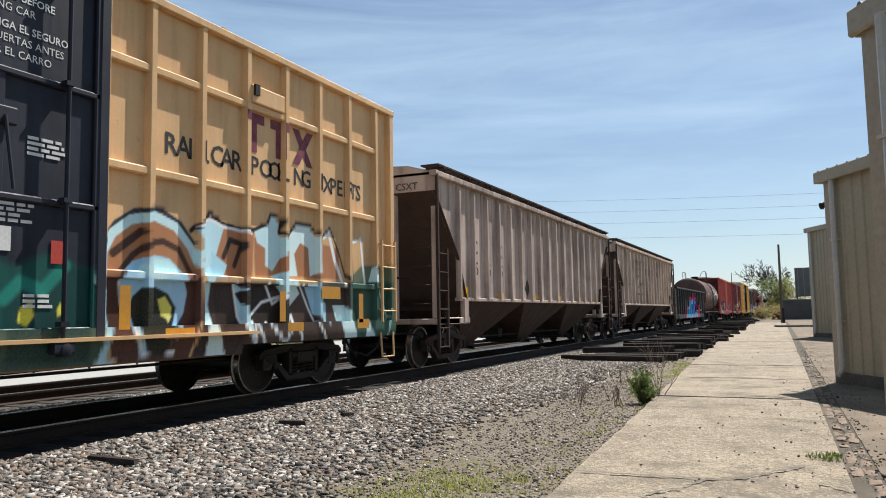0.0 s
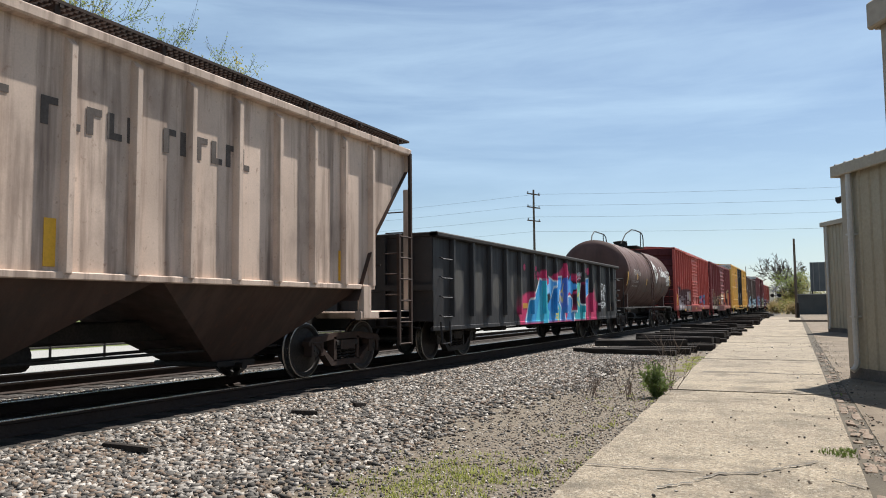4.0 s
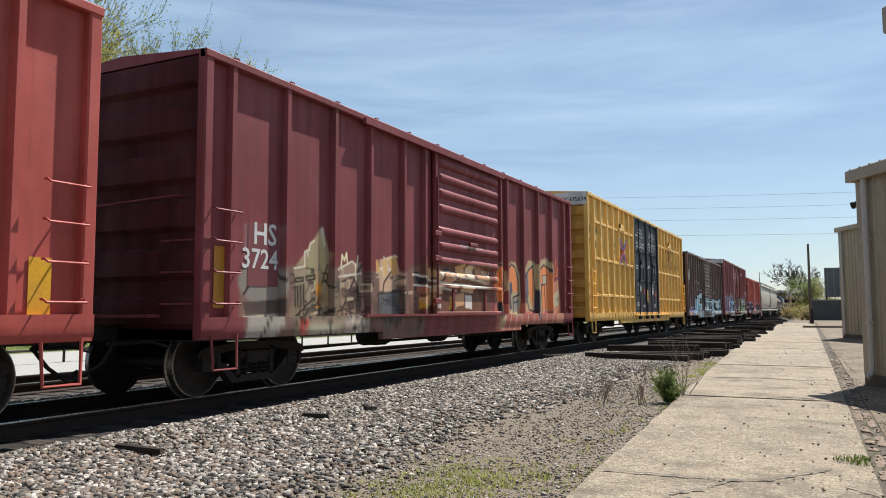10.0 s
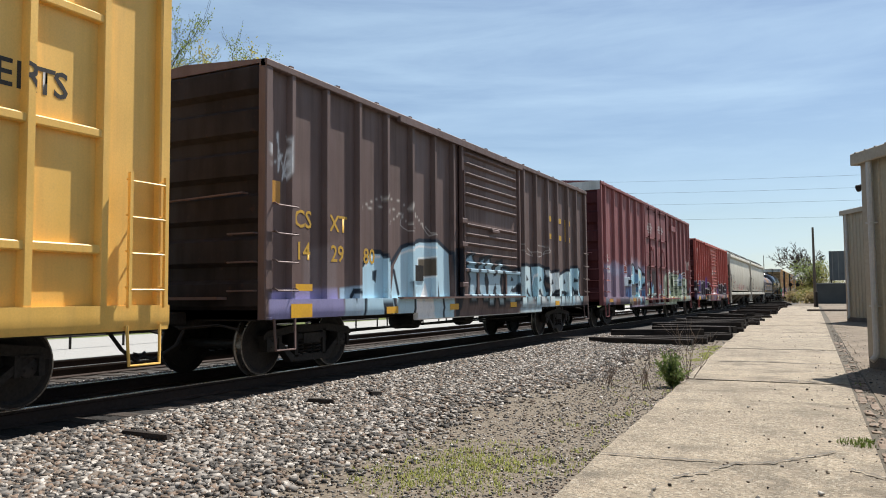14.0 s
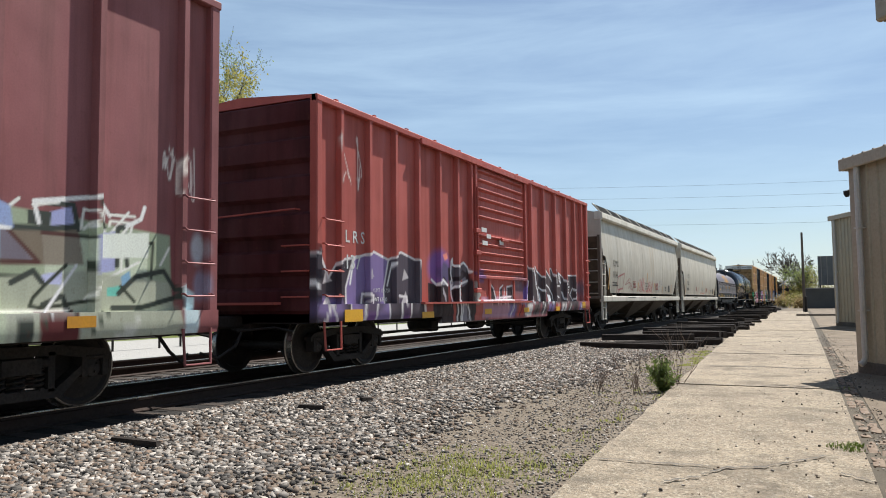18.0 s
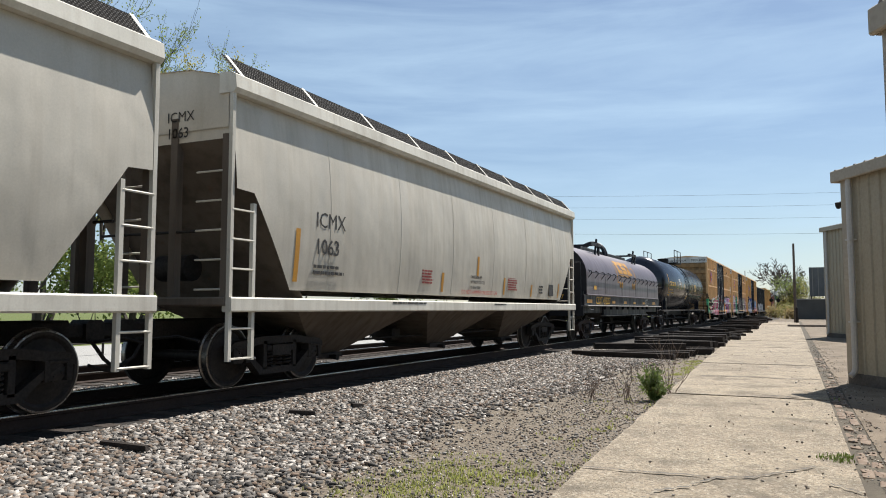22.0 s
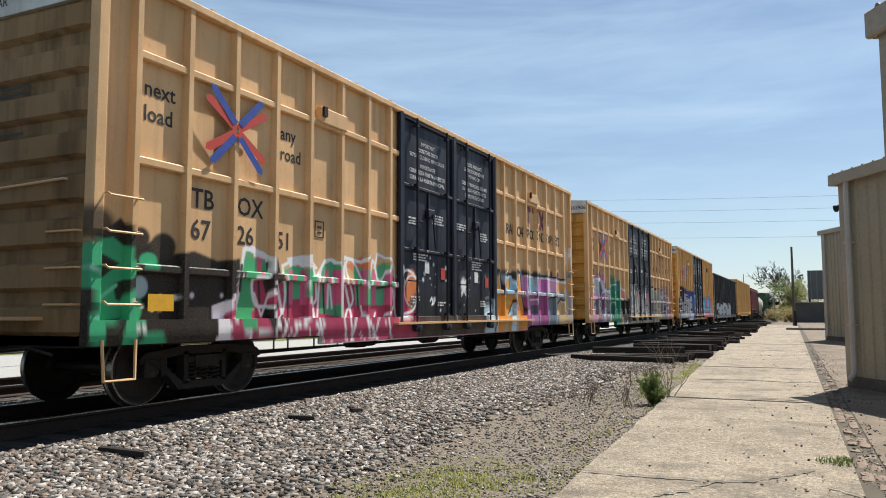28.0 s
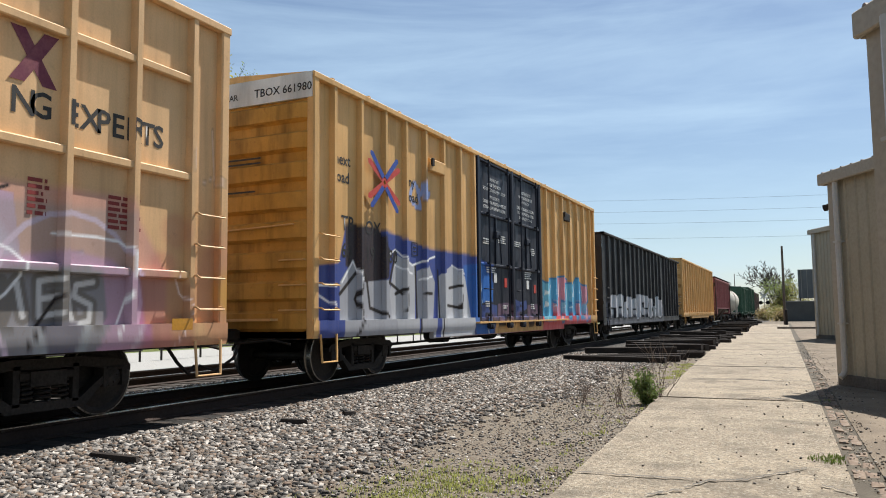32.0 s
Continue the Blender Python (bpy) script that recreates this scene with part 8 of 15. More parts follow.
    s.line([(18.08, 1.73), (18.42, 1.15), (18.24, 0.59)], rgb("9fd0cc"), 0.041, 0.022)
    s.poly([(16.1, 1.71), (16.77, 1.74), (16.86, 1.4), (16.29, 1.4)], rgb("2a3a3c"), 0.022)
    s.poly([(11.74, 0.7), (11.84, 0.78), (12.1, 0.6), (14.93, 0.55), (18.77, 0.64), (18.77, 0.55), (14.93, 0.42), (12.83, 0.41), (11.79, 0.43)], rgb("b4d6da"), 0.04, 0.8)
    s.poly([(12.92, 0.53), (16.09, 0.56), (16.09, 0.45), (12.92, 0.45)], rgb("5a3a34"), 0.03, 0.85)
    s.line([(11.84, 0.46), (12.31, 0.51), (14.18, 0.49)], rgb("d6ecee"), 0.054, 0.022)
    return s


def piece_orange():
    """Orange outlined letters beside a door sprayed in tan and white."""
    s = Spray()
    s.poly([(0.8, 1.62), (1.7, 1.82), (2.52, 1.86), (3.81, 1.83), (5.83, 1.92), (5.94, 0.69), (3.82, 0.53), (0.77, 0.54)], rgb("7a6458"), 0.08, 0.75)
    s.poly([(0.86, 2.35), (1.68, 2.39), (1.63, 1.81), (0.88, 1.78)], rgb("8c6a68"), 0.05, 0.6)
    s.blot(1.27, 1.56, 0.5, 0.3, rgb("8a837a"), 0.06, 0.9)
    s.poly([(0.87, 1.09), (1.46, 1.17), (1.71, 1.04), (1.11, 0.49), (0.77, 0.48)], rgb("a8a094"), 0.022)
    s.poly([(1.46, 0.69), (1.91, 0.59), (1.53, 0.52)], rgb("f0ebe0"), 0.022)
    s.poly([(0.87, 1.28), (1.71, 1.33), (1.71, 1.13), (0.93, 1.09)], rgb("4f4440"), 0.022)
    s.poly([(2.03, 1.84), (2.3, 2.11), (2.69, 2.49), (2.88, 2.06), (2.85, 1.79)], rgb("b09a78"), 0.05, 0.8)
    s.poly([(1.96, 1.75), (2.38, 1.81), (2.39, 1.21), (2.11, 1.17)], rgb("b09c84"), 0.022)
    s.poly([(2.45, 1.77), (2.82, 1.81), (2.86, 1.25), (2.56, 1.17)], rgb("c09a62"), 0.022)
    s.poly([(2.04, 1.04), (3.15, 1.07), (3.07, 0.47), (2.12, 0.46)], rgb("b4a090"), 0.022)
    s.poly([(2.03, 1.07), (2.22, 1.06), (2.22, 0.66), (2.06, 0.65)], rgb("d8404a"), 0.022)
    s.poly([(3.14, 1.89), (3.81, 1.98), (3.91, 1.16), (3.23, 1.12)], rgb("9a8070"), 0.022)
    s.poly([(3.27, 1.53), (3.81, 1.59), (3.82, 1.21), (3.39, 1.18)], rgb("54423c"), 0.022)
    s.poly([(3.15, 1.07), (3.91, 1.12), (3.91, 0.53), (3.15, 0.53)], rgb("b4a698"), 0.022)
    s.poly([(4.4, 2.06), (4.96, 2.19), (5.21, 1.69), (4.96, 1.47), (4.4, 1.51)], rgb("c8a88c"), 0.022)
    s.poly([(4.4, 1.46), (5.06, 1.53), (5.06, 1.06), (4.41, 0.77)], rgb("6f6a66"), 0.022)
    s.poly([(5.49, 1.96), (5.94, 2.04), (5.94, 1.22), (5.56, 1.18)], rgb("b49494"), 0.022)
    s.line([(0.89, 1.39), (1.09, 1.63), (1.57, 1.73), (1.7, 1.57)], rgb("3a2c2a"), 0.041, 0.022)
    s.line([(2.11, 1.21), (2.38, 1.59), (2.35, 1.85)], rgb("3a2c2a"), 0.041, 0.022)
    s.line([(2.53, 1.17), (2.67, 1.6), (2.82, 1.88)], rgb("3a2c2a"), 0.041, 0.022)
    s.line([(3.23, 1.16), (3.55, 1.63), (3.81, 1.93)], rgb("3a2c2a"), 0.041, 0.022)
    s.line([(4.41, 1.06), (4.56, 1.66), (4.96, 1.99)], rgb("3a2c2a"), 0.041, 0.022)
    s.line([(0.99, 0.54), (1.34, 1.09)], rgb("3a2c2a"), 0.041, 0.022)
    s.line([(2.3, 2.06), (2.35, 1.77)], rgb("e0d6c8"), 0.03, 0.022)
    s.line([(2.69, 2.45), (2.74, 2.14)], rgb("e0d6c8"), 0.03, 0.022)
    s.line([(3.31, 1.07), (3.73, 0.56)], rgb("e0d6c8"), 0.03, 0.022)
    s.line([(3.82, 1.07), (3.35, 0.57)], rgb("e0d6c8"), 0.03, 0.022)
    s.line([(4.55, 2.12), (4.75, 1.87), (4.96, 2.17)], rgb("e0d6c8"), 0.03, 0.022)
    s.line([(3.14, 1.71), (3.81, 1.79)], rgb("e0d6c8"), 0.03, 0.022)
    s.line([(2.39, 0.7), (2.61, 0.5)], rgb("e0d6c8"), 0.03, 0.022)
    s.poly([(5.45, 2.04), (6.68, 2.1), (9.26, 2.22), (9.31, 1.08), (6.72, 1.11), (5.49, 1.09)], rgb("6f4e3a"), 0.05, 0.75)
    s.poly([(6.74, 1.98), (7.04, 2.04), (7.37, 1.81), (7.05, 1.72)], rgb("2f2b2e"), 0.022)
    s.poly([(7.4, 2.09), (7.76, 2.17), (7.87, 1.96), (7.56, 1.81), (7.42, 1.87)], rgb("d0a878"), 0.022)
    s.poly([(7.91, 2.14), (8.32, 2.12), (8.24, 1.85), (7.86, 1.89)], rgb("dcc6a6"), 0.022)
    s.poly([(8.37, 2.12), (9.09, 2.06), (9.1, 1.71), (8.48, 1.8)], rgb("b89070"), 0.022)
    s.poly([(6.93, 1.69), (7.5, 1.68), (7.44, 1.52), (6.99, 1.56)], rgb("a86a52"), 0.022)
    s.poly([(7.63, 1.73), (8.3, 1.71), (8.27, 1.54), (7.64, 1.57)], rgb("d8b890"), 0.022)
    s.poly([(8.43, 1.73), (8.81, 1.7), (8.77, 1.49), (8.39, 1.55)], rgb("5c4038"), 0.022)
    s.poly([(7.06, 1.44), (7.78, 1.55), (7.79, 1.28), (7.13, 1.21)], rgb("cda276"), 0.022)
    s.poly([(7.85, 1.5), (8.21, 1.48), (8.2, 1.19), (7.86, 1.22)], rgb("ddd6ce"), 0.022)
    s.poly([(7.14, 1.45), (7.26, 1.21), (7.05, 1.18)], rgb("c8982a"), 0.022)
    s.poly([(7.24, 1.31), (7.39, 1.32), (7.39, 1.19), (7.24, 1.18)], rgb("7f9a7a"), 0.022)
    s.line([(6.75, 1.95), (7.1, 1.95), (7.56, 1.87), (8.3, 1.83), (9.22, 1.77)], rgb("e8dccb"), 0.041, 0.022)
    s.line([(6.81, 1.72), (7.36, 1.71), (8.31, 1.69), (9.23, 1.66)], rgb("f0e8da"), 0.034, 0.022)
    s.line([(8.8, 2.04), (9.08, 1.92), (9.22, 2.03)], rgb("e8dccb"), 0.027, 0.022)
    s.poly([(5.62, 1.88), (5.84, 1.92), (6.09, 1.72), (5.85, 1.65)], rgb("2f2b2e"), 0.022)
    s.poly([(6.11, 1.96), (6.36, 2.02), (6.44, 1.85), (6.22, 1.72), (6.12, 1.77)], rgb("d0a878"), 0.022)
    s.poly([(6.47, 2), (6.76, 1.97), (6.71, 1.75), (6.44, 1.78)], rgb("dcc6a6"), 0.022)
    s.poly([(6.8, 1.98), (7.3, 1.92), (7.31, 1.63), (6.88, 1.71)], rgb("b89070"), 0.022)
    s.poly([(5.76, 1.63), (6.18, 1.61), (6.14, 1.47), (5.81, 1.51)], rgb("a86a52"), 0.022)
    s.poly([(6.28, 1.66), (6.76, 1.63), (6.73, 1.49), (6.28, 1.52)], rgb("d8b890"), 0.022)
    s.poly([(6.84, 1.65), (7.11, 1.62), (7.09, 1.45), (6.82, 1.5)], rgb("5c4038"), 0.022)
    s.poly([(5.86, 1.41), (6.38, 1.5), (6.39, 1.27), (5.91, 1.21)], rgb("cda276"), 0.022)
    s.poly([(6.44, 1.46), (6.69, 1.44), (6.69, 1.2), (6.45, 1.22)], rgb("ddd6ce"), 0.022)
    s.poly([(5.92, 1.42), (6.01, 1.21), (5.86, 1.19)], rgb("c8982a"), 0.022)
    s.poly([(5.99, 1.3), (6.1, 1.31), (6.11, 1.2), (6, 1.19)], rgb("7f9a7a"), 0.022)
    s.line([(5.62, 1.85), (5.89, 1.84), (6.22, 1.77), (6.75, 1.73), (7.4, 1.68)], rgb("e8dccb"), 0.041, 0.022)
    s.line([(5.67, 1.65), (6.08, 1.64), (6.76, 1.61), (7.4, 1.58)], rgb("f0e8da"), 0.034, 0.022)
    s.line([(7.1, 1.9), (7.3, 1.8), (7.39, 1.89)], rgb("e8dccb"), 0.027, 0.022)
    s.poly([(9.5, 1.3), (14.23, 1.43), (14.33, 0.36), (9.51, 0.53)], rgb("b9705e"), 0.05, 0.7)
    s.poly([(9.45, 1.73), (9.54, 2.06), (9.74, 2.29), (10.03, 2.32), (10.29, 2.12), (10.32, 1.67), (10.16, 1.51), (10.23, 1.16), (9.95, 0.75), (9.69, 0.76), (9.73, 1.19), (9.52, 1.44)], rgb("b4a07a"), 0.03, 0.8)
    s.poly([(9.51, 1.73), (9.6, 2.03), (9.75, 2.24), (9.99, 2.26), (10.22, 2.1), (10.25, 1.69), (10.11, 1.53), (10.16, 1.19), (9.94, 1.04), (9.75, 1.04), (9.78, 1.19), (9.59, 1.44)], rgb("dc8756"), 0.022)
    s.poly([(9.87, 1.84), (9.97, 1.91), (10.04, 1.82), (10.02, 1.59), (9.84, 1.72)], rgb("4a4a50"), 0.022)
    s.poly([(9.7, 1.31), (9.89, 1.39), (9.93, 1.09), (9.79, 1.05)], rgb("3f3c42"), 0.022)
    s.poly([(9.93, 1.52), (10.12, 1.51), (10.14, 1.16), (9.99, 1.07)], rgb("cf9a3c"), 0.022)
    s.line([(9.51, 1.73), (9.6, 2.03), (9.75, 2.24), (9.99, 2.26), (10.22, 2.1), (10.25, 1.69), (10.11, 1.53), (10.16, 1.19), (9.94, 1.04), (9.75, 1.04), (9.78, 1.19), (9.59, 1.44), (9.51, 1.73)], rgb("33343c"), 0.054, 0.022)
    s.poly([(10.37, 1.83), (10.45, 2.22), (10.75, 2.39), (11.04, 2.38), (11.34, 2.07), (11.41, 1.39), (11.19, 1.04), (10.59, 1.05), (10.38, 1.38)], rgb("b4a07a"), 0.03, 0.9)
    s.poly([(10.44, 1.85), (10.56, 2.18), (10.76, 2.29), (11, 2.21), (11.16, 1.93), (11.23, 1.64), (10.83, 1.63), (10.65, 1.78)], rgb("dc8756"), 0.022)
    s.poly([(10.58, 1.81), (10.77, 1.89), (10.83, 1.63), (10.7, 1.53), (10.79, 1.18), (10.58, 1.18), (10.51, 1.54)], rgb("55555f"), 0.022)
    s.poly([(10.84, 1.44), (11.32, 1.48), (11.25, 1.14), (10.86, 1.1)], rgb("8f8a84"), 0.022)
    s.line([(10.42, 1.77), (10.55, 2.19), (10.77, 2.32), (11.03, 2.24), (11.2, 1.93), (11.29, 1.56), (10.85, 1.48), (10.86, 1.1)], rgb("33343c"), 0.054, 0.022)
    s.line([(10.89, 1.35), (11.22, 1.39)], rgb("33343c"), 0.041, 0.022)
    s.poly([(11.68, 2.16), (11.99, 2.49), (12.43, 2.48), (12.73, 2.35), (13.08, 2.59), (13.58, 2.64), (13.99, 2.35), (13.98, 1.15), (11.76, 1.12)], rgb("b4a07a"), 0.03, 0.9)
    s.poly([(11.99, 2.18), (12.34, 2.32), (12.43, 1.68), (12.35, 1.21), (12.03, 1.56)], rgb("dc8756"), 0.022)
    s.poly([(12.89, 2.25), (13.26, 2.39), (13.66, 2.32), (13.87, 2.03), (13.77, 1.17), (13.1, 1.21), (12.99, 1.89)], rgb("dc8756"), 0.022)
    s.poly([(12.47, 1.78), (12.77, 1.6), (12.68, 0.77), (12.4, 1.12)], rgb("33333c"), 0.022)
    s.poly([(11.72, 2.1), (11.93, 2.2), (11.99, 1.58), (11.82, 1.31), (11.73, 1.57)], rgb("6a6a74"), 0.022)
    s.poly([(12.63, 2.25), (12.85, 2.31), (12.9, 1.79), (12.7, 1.67)], rgb("4a4a54"), 0.022)
    s.line([(11.78, 2.01), (11.99, 2.22), (12.35, 2.36), (12.47, 1.73), (12.77, 1.6), (12.87, 2.27), (13.26, 2.43), (13.71, 2.33), (13.95, 1.94), (13.82, 1.15)], rgb("33343c"), 0.054, 0.022)
    s.line([(11.81, 1.57), (12.01, 1.18), (12.4, 1.13)], rgb("33343c"), 0.054, 0.022)
    s.line([(13.08, 1.18), (13.01, 1.85), (13.26, 1.9), (13.35, 1.18)], rgb("33343c"), 0.054, 0.022)
    s.poly([(13.12, 2.13), (13.48, 2.15), (13.48, 1.9), (13.12, 1.88)], rgb("b8a890"), 0.022)
    s.line([(13.12, 2.13), (13.48, 2.15), (13.48, 1.9), (13.12, 1.88), (13.12, 2.13)], rgb("3a3a40"), 0.027, 0.022)
    s.poly([(14.03, 1.94), (14.49, 2.07), (14.7, 1.44), (14.69, 0.61), (14.02, 0.77)], rgb("c08a6a"), 0.05, 0.7)
    s.poly([(14.11, 1.64), (14.57, 1.75), (14.57, 1.33), (14.1, 1.23)], rgb("b4a98a"), 0.022)
    s.line([(14.15, 2.15), (14.32, 2.64), (14.36, 2.22), (14.49, 2.44), (14.45, 2.17), (14.03, 2.13)], rgb("d8702f"), 0.038, 0.022)
    s.line([(14.02, 0.62), (14.65, 0.66)], rgb("f0e6da"), 0.041, 0.022)
    s.line([(10.12, 1.07), (9.99, 0.59)], rgb("f0d8c8"), 0.024, 0.022)
    s.line([(10.48, 1.08), (10.34, 0.59)], rgb("f0d8c8"), 0.024, 0.022)
    s.line([(10.86, 1.08), (10.71, 0.58)], rgb("f0d8c8"), 0.024, 0.022)
    s.line([(11.27, 1.09), (11.11, 0.58)], rgb("f0d8c8"), 0.024, 0.022)
    s.line([(11.7, 1.09), (11.53, 0.58)], rgb("f0d8c8"), 0.024, 0.022)
    s.line([(12.17, 1.1), (11.98, 0.58)], rgb("f0d8c8"), 0.024, 0.022)
    s.line([(12.67, 1.11), (12.47, 0.58)], rgb("f0d8c8"), 0.024, 0.022)
    s.line([(13.2, 1.11), (12.99, 0.58)], rgb("f0d8c8"), 0.024, 0.022)
    s.line([(13.79, 1.12), (13.55, 0.58)], rgb("f0d8c8"), 0.024, 0.022)
    s.poly([(1.98, 1.82), (2.36, 2.03), (2.47, 2.24), (2.62, 2.47), (2.77, 2.23), (2.81, 1.87), (2.76, 1.68), (3.14, 1.5), (3.2, 1.1), (3.21, 0.57), (1.86, 0.65), (1.81, 1.11), (1.97, 1.34)], rgb("8d8268"), 0.12, 0.55)
    s.poly([(2.59, 2.43), (2.74, 2.21), (2.79, 1.87), (2.7, 1.71), (2.61, 1.92)], rgb("b7a478"), 0.03)
    s.poly([(2.29, 1.96), (2.47, 2.2), (2.52, 1.79), (2.42, 1.6), (2.3, 1.72)], rgb("a39a74"), 0.04, 0.9)
    s.poly([(2.52, 1.57), (2.66, 1.6), (2.65, 1.2), (2.51, 1.2)], rgb("c98428"), 0.03)
    s.poly([(1.97, 1.53), (2.25, 1.57), (2.29, 1.23), (2.01, 1.2)], rgb("7d6f5a"), 0.04, 0.9)
    s.poly([(2.88, 1.62), (3.13, 1.7), (3.18, 1.5), (3.02, 1.36)], rgb("3f4440"), 0.08, 0.8)
    s.poly([(1.99, 0.98), (2.19, 1), (2.19, 0.88), (2, 0.87)], rgb("c8322a"), 0.03)
    for way in ([(1.98, 1.79), (2.24, 1.83), (2.23, 2.05), (2.35, 2.09), (2.36, 2.18), (2.47, 2.24)], [(2.64, 2.44), (2.74, 2.19)], [(3.13, 1.83), (3.53, 1.98), (3.63, 1.93), (3.65, 1.69)], [(1.92, 0.85), (3.47, 0.92)],):
        s.line(way, rgb("d8cfb4"), 0.035, 0.022)
    for way in ([(2.01, 1.64), (2.2, 1.66), (2.2, 1.61), (2.01, 1.59), (2.01, 1.64)], [(2.27, 1.68), (2.49, 1.71), (2.49, 1.65), (2.29, 1.62), (2.27, 1.68)], [(2, 1.52), (2.01, 1.23)], [(2.06, 1.52), (2.08, 1.23)], [(2.13, 1.54), (2.15, 1.23)], [(2.2, 1.55), (2.22, 1.24)], [(2.08, 0.96), (2.39, 1.2), (2.58, 1.29)], [(1.98, 1.05), (2.46, 1.35)], [(2.49, 1.57), (2.5, 1.18), (2.68, 1.2)], [(2.72, 1.68), (2.93, 1.49), (2.95, 1.23), (2.78, 1.1)], [(3.22, 1.63), (3.54, 1.72), (3.68, 1.58), (3.55, 1.37), (3.27, 1.4), (3.22, 1.63)], [(3.5, 1.47), (3.73, 1.5), (3.74, 1.34), (3.51, 1.32), (3.5, 1.47)], [(2.96, 1.1), (3.28, 1.2), (3.65, 1.09)], [(2.33, 0.92), (2.78, 0.97), (2.77, 0.85)], [(3.29, 0.83), (3.7, 0.95), (3.76, 0.67)],):
        s.line(way, rgb("2f2a22"), 0.035, 0.022)
    for way in ([(2.04, 0.77), (2.05, 0.66)], [(2.09, 0.76), (2.1, 0.66)], [(2.14, 0.76), (2.15, 0.65)], [(2.19, 0.76), (2.2, 0.65)], [(2.24, 0.76), (2.25, 0.65)], [(2.29, 0.75), (2.3, 0.65)], [(2.34, 0.75), (2.35, 0.64)],):
        s.line(way, rgb("2c2822"), 0.03, 0.022)
    for way in ([(3.08, 0.72), (3.09, 0.6)], [(3.14, 0.71), (3.15, 0.6)], [(3.2, 0.71), (3.21, 0.59)], [(3.26, 0.71), (3.27, 0.59)], [(3.32, 0.71), (3.33, 0.58)], [(3.38, 0.7), (3.4, 0.58)], [(3.45, 0.7), (3.46, 0.58)],):
        s.line(way, rgb("2c2822"), 0.03, 0.022)
    for way in ([(2.79, 0.78), (2.85, 0.84), (2.94, 0.82), (2.95, 0.75), (2.89, 0.7), (2.81, 0.73), (2.79, 0.78)], [(2.52, 0.78), (2.59, 0.85), (2.7, 0.82), (2.68, 0.72), (2.56, 0.72), (2.52, 0.78)], [(3.97, 0.73), (4.05, 0.82), (4.17, 0.77), (4.16, 0.67), (4.01, 0.66), (3.97, 0.73)],):
        s.line(way, rgb("26231e"), 0.04, 0.022)
    for way in ([(3.67, 1.9), (3.7, 2.08)], [(3.21, 1.9), (3.23, 2.07), (3.3, 1.98), (3.36, 2.11), (3.39, 1.93)], [(4.36, 1.87), (4.5, 1.92), (4.56, 1.77)], [(4.67, 2.08), (5.02, 2.15)],):
        s.line(way, rgb("f0d9b0"), 0.04, 0.022)
    s.poly([(4.4, 1.44), (5.09, 1.49), (5.13, 1.08), (4.4, 1.06)], rgb("5d6468"), 0.03)
    for way in ([(4.37, 1.46), (5.13, 1.51), (5.16, 1.06), (4.38, 1.03), (4.37, 1.46)],):
        s.line(way, rgb("2a2a2a"), 0.035, 0.022)
    s.poly([(4.28, 2.05), (4.35, 2.06), (4.42, 1.84), (4.29, 1.81)], rgb("d8a468"), 0.03)
    s.poly([(4.5, 2.05), (4.67, 2.1), (4.67, 1.79), (4.54, 1.77)], rgb("d8b078"), 0.03)
    s.poly([(4.72, 2.09), (4.99, 2.15), (5.05, 1.83), (4.85, 1.8)], rgb("d4a060"), 0.03)
    r = random.Random(31)
    for k in range(70):
        y, z = r.uniform(1.75, 5.7), r.uniform(0.85, 1.75)
        w, h = r.uniform(0.05, 0.22), r.uniform(0.03, 0.14)
        way = [(y, z), (y + w, z + 0.02), (y + w, z + h), (y, z + h), (y, z)][:r.choice((2, 3, 4, 5))]
        s.line(way, rgb(r.choice(("2c2722", "3a332b", "4a4036", "c4b494"))), r.uniform(0.025, 0.04), 0.025, 0.85)
    for k in range(16):
        s.blot(r.uniform(1.8, 5.7), r.uniform(0.8, 1.6), r.uniform(0.08, 0.25), r.uniform(0.06, 0.14), rgb(r.choice(("4f463c", "655846", "3d3a36"))), 0.1, 0.55)
    return s


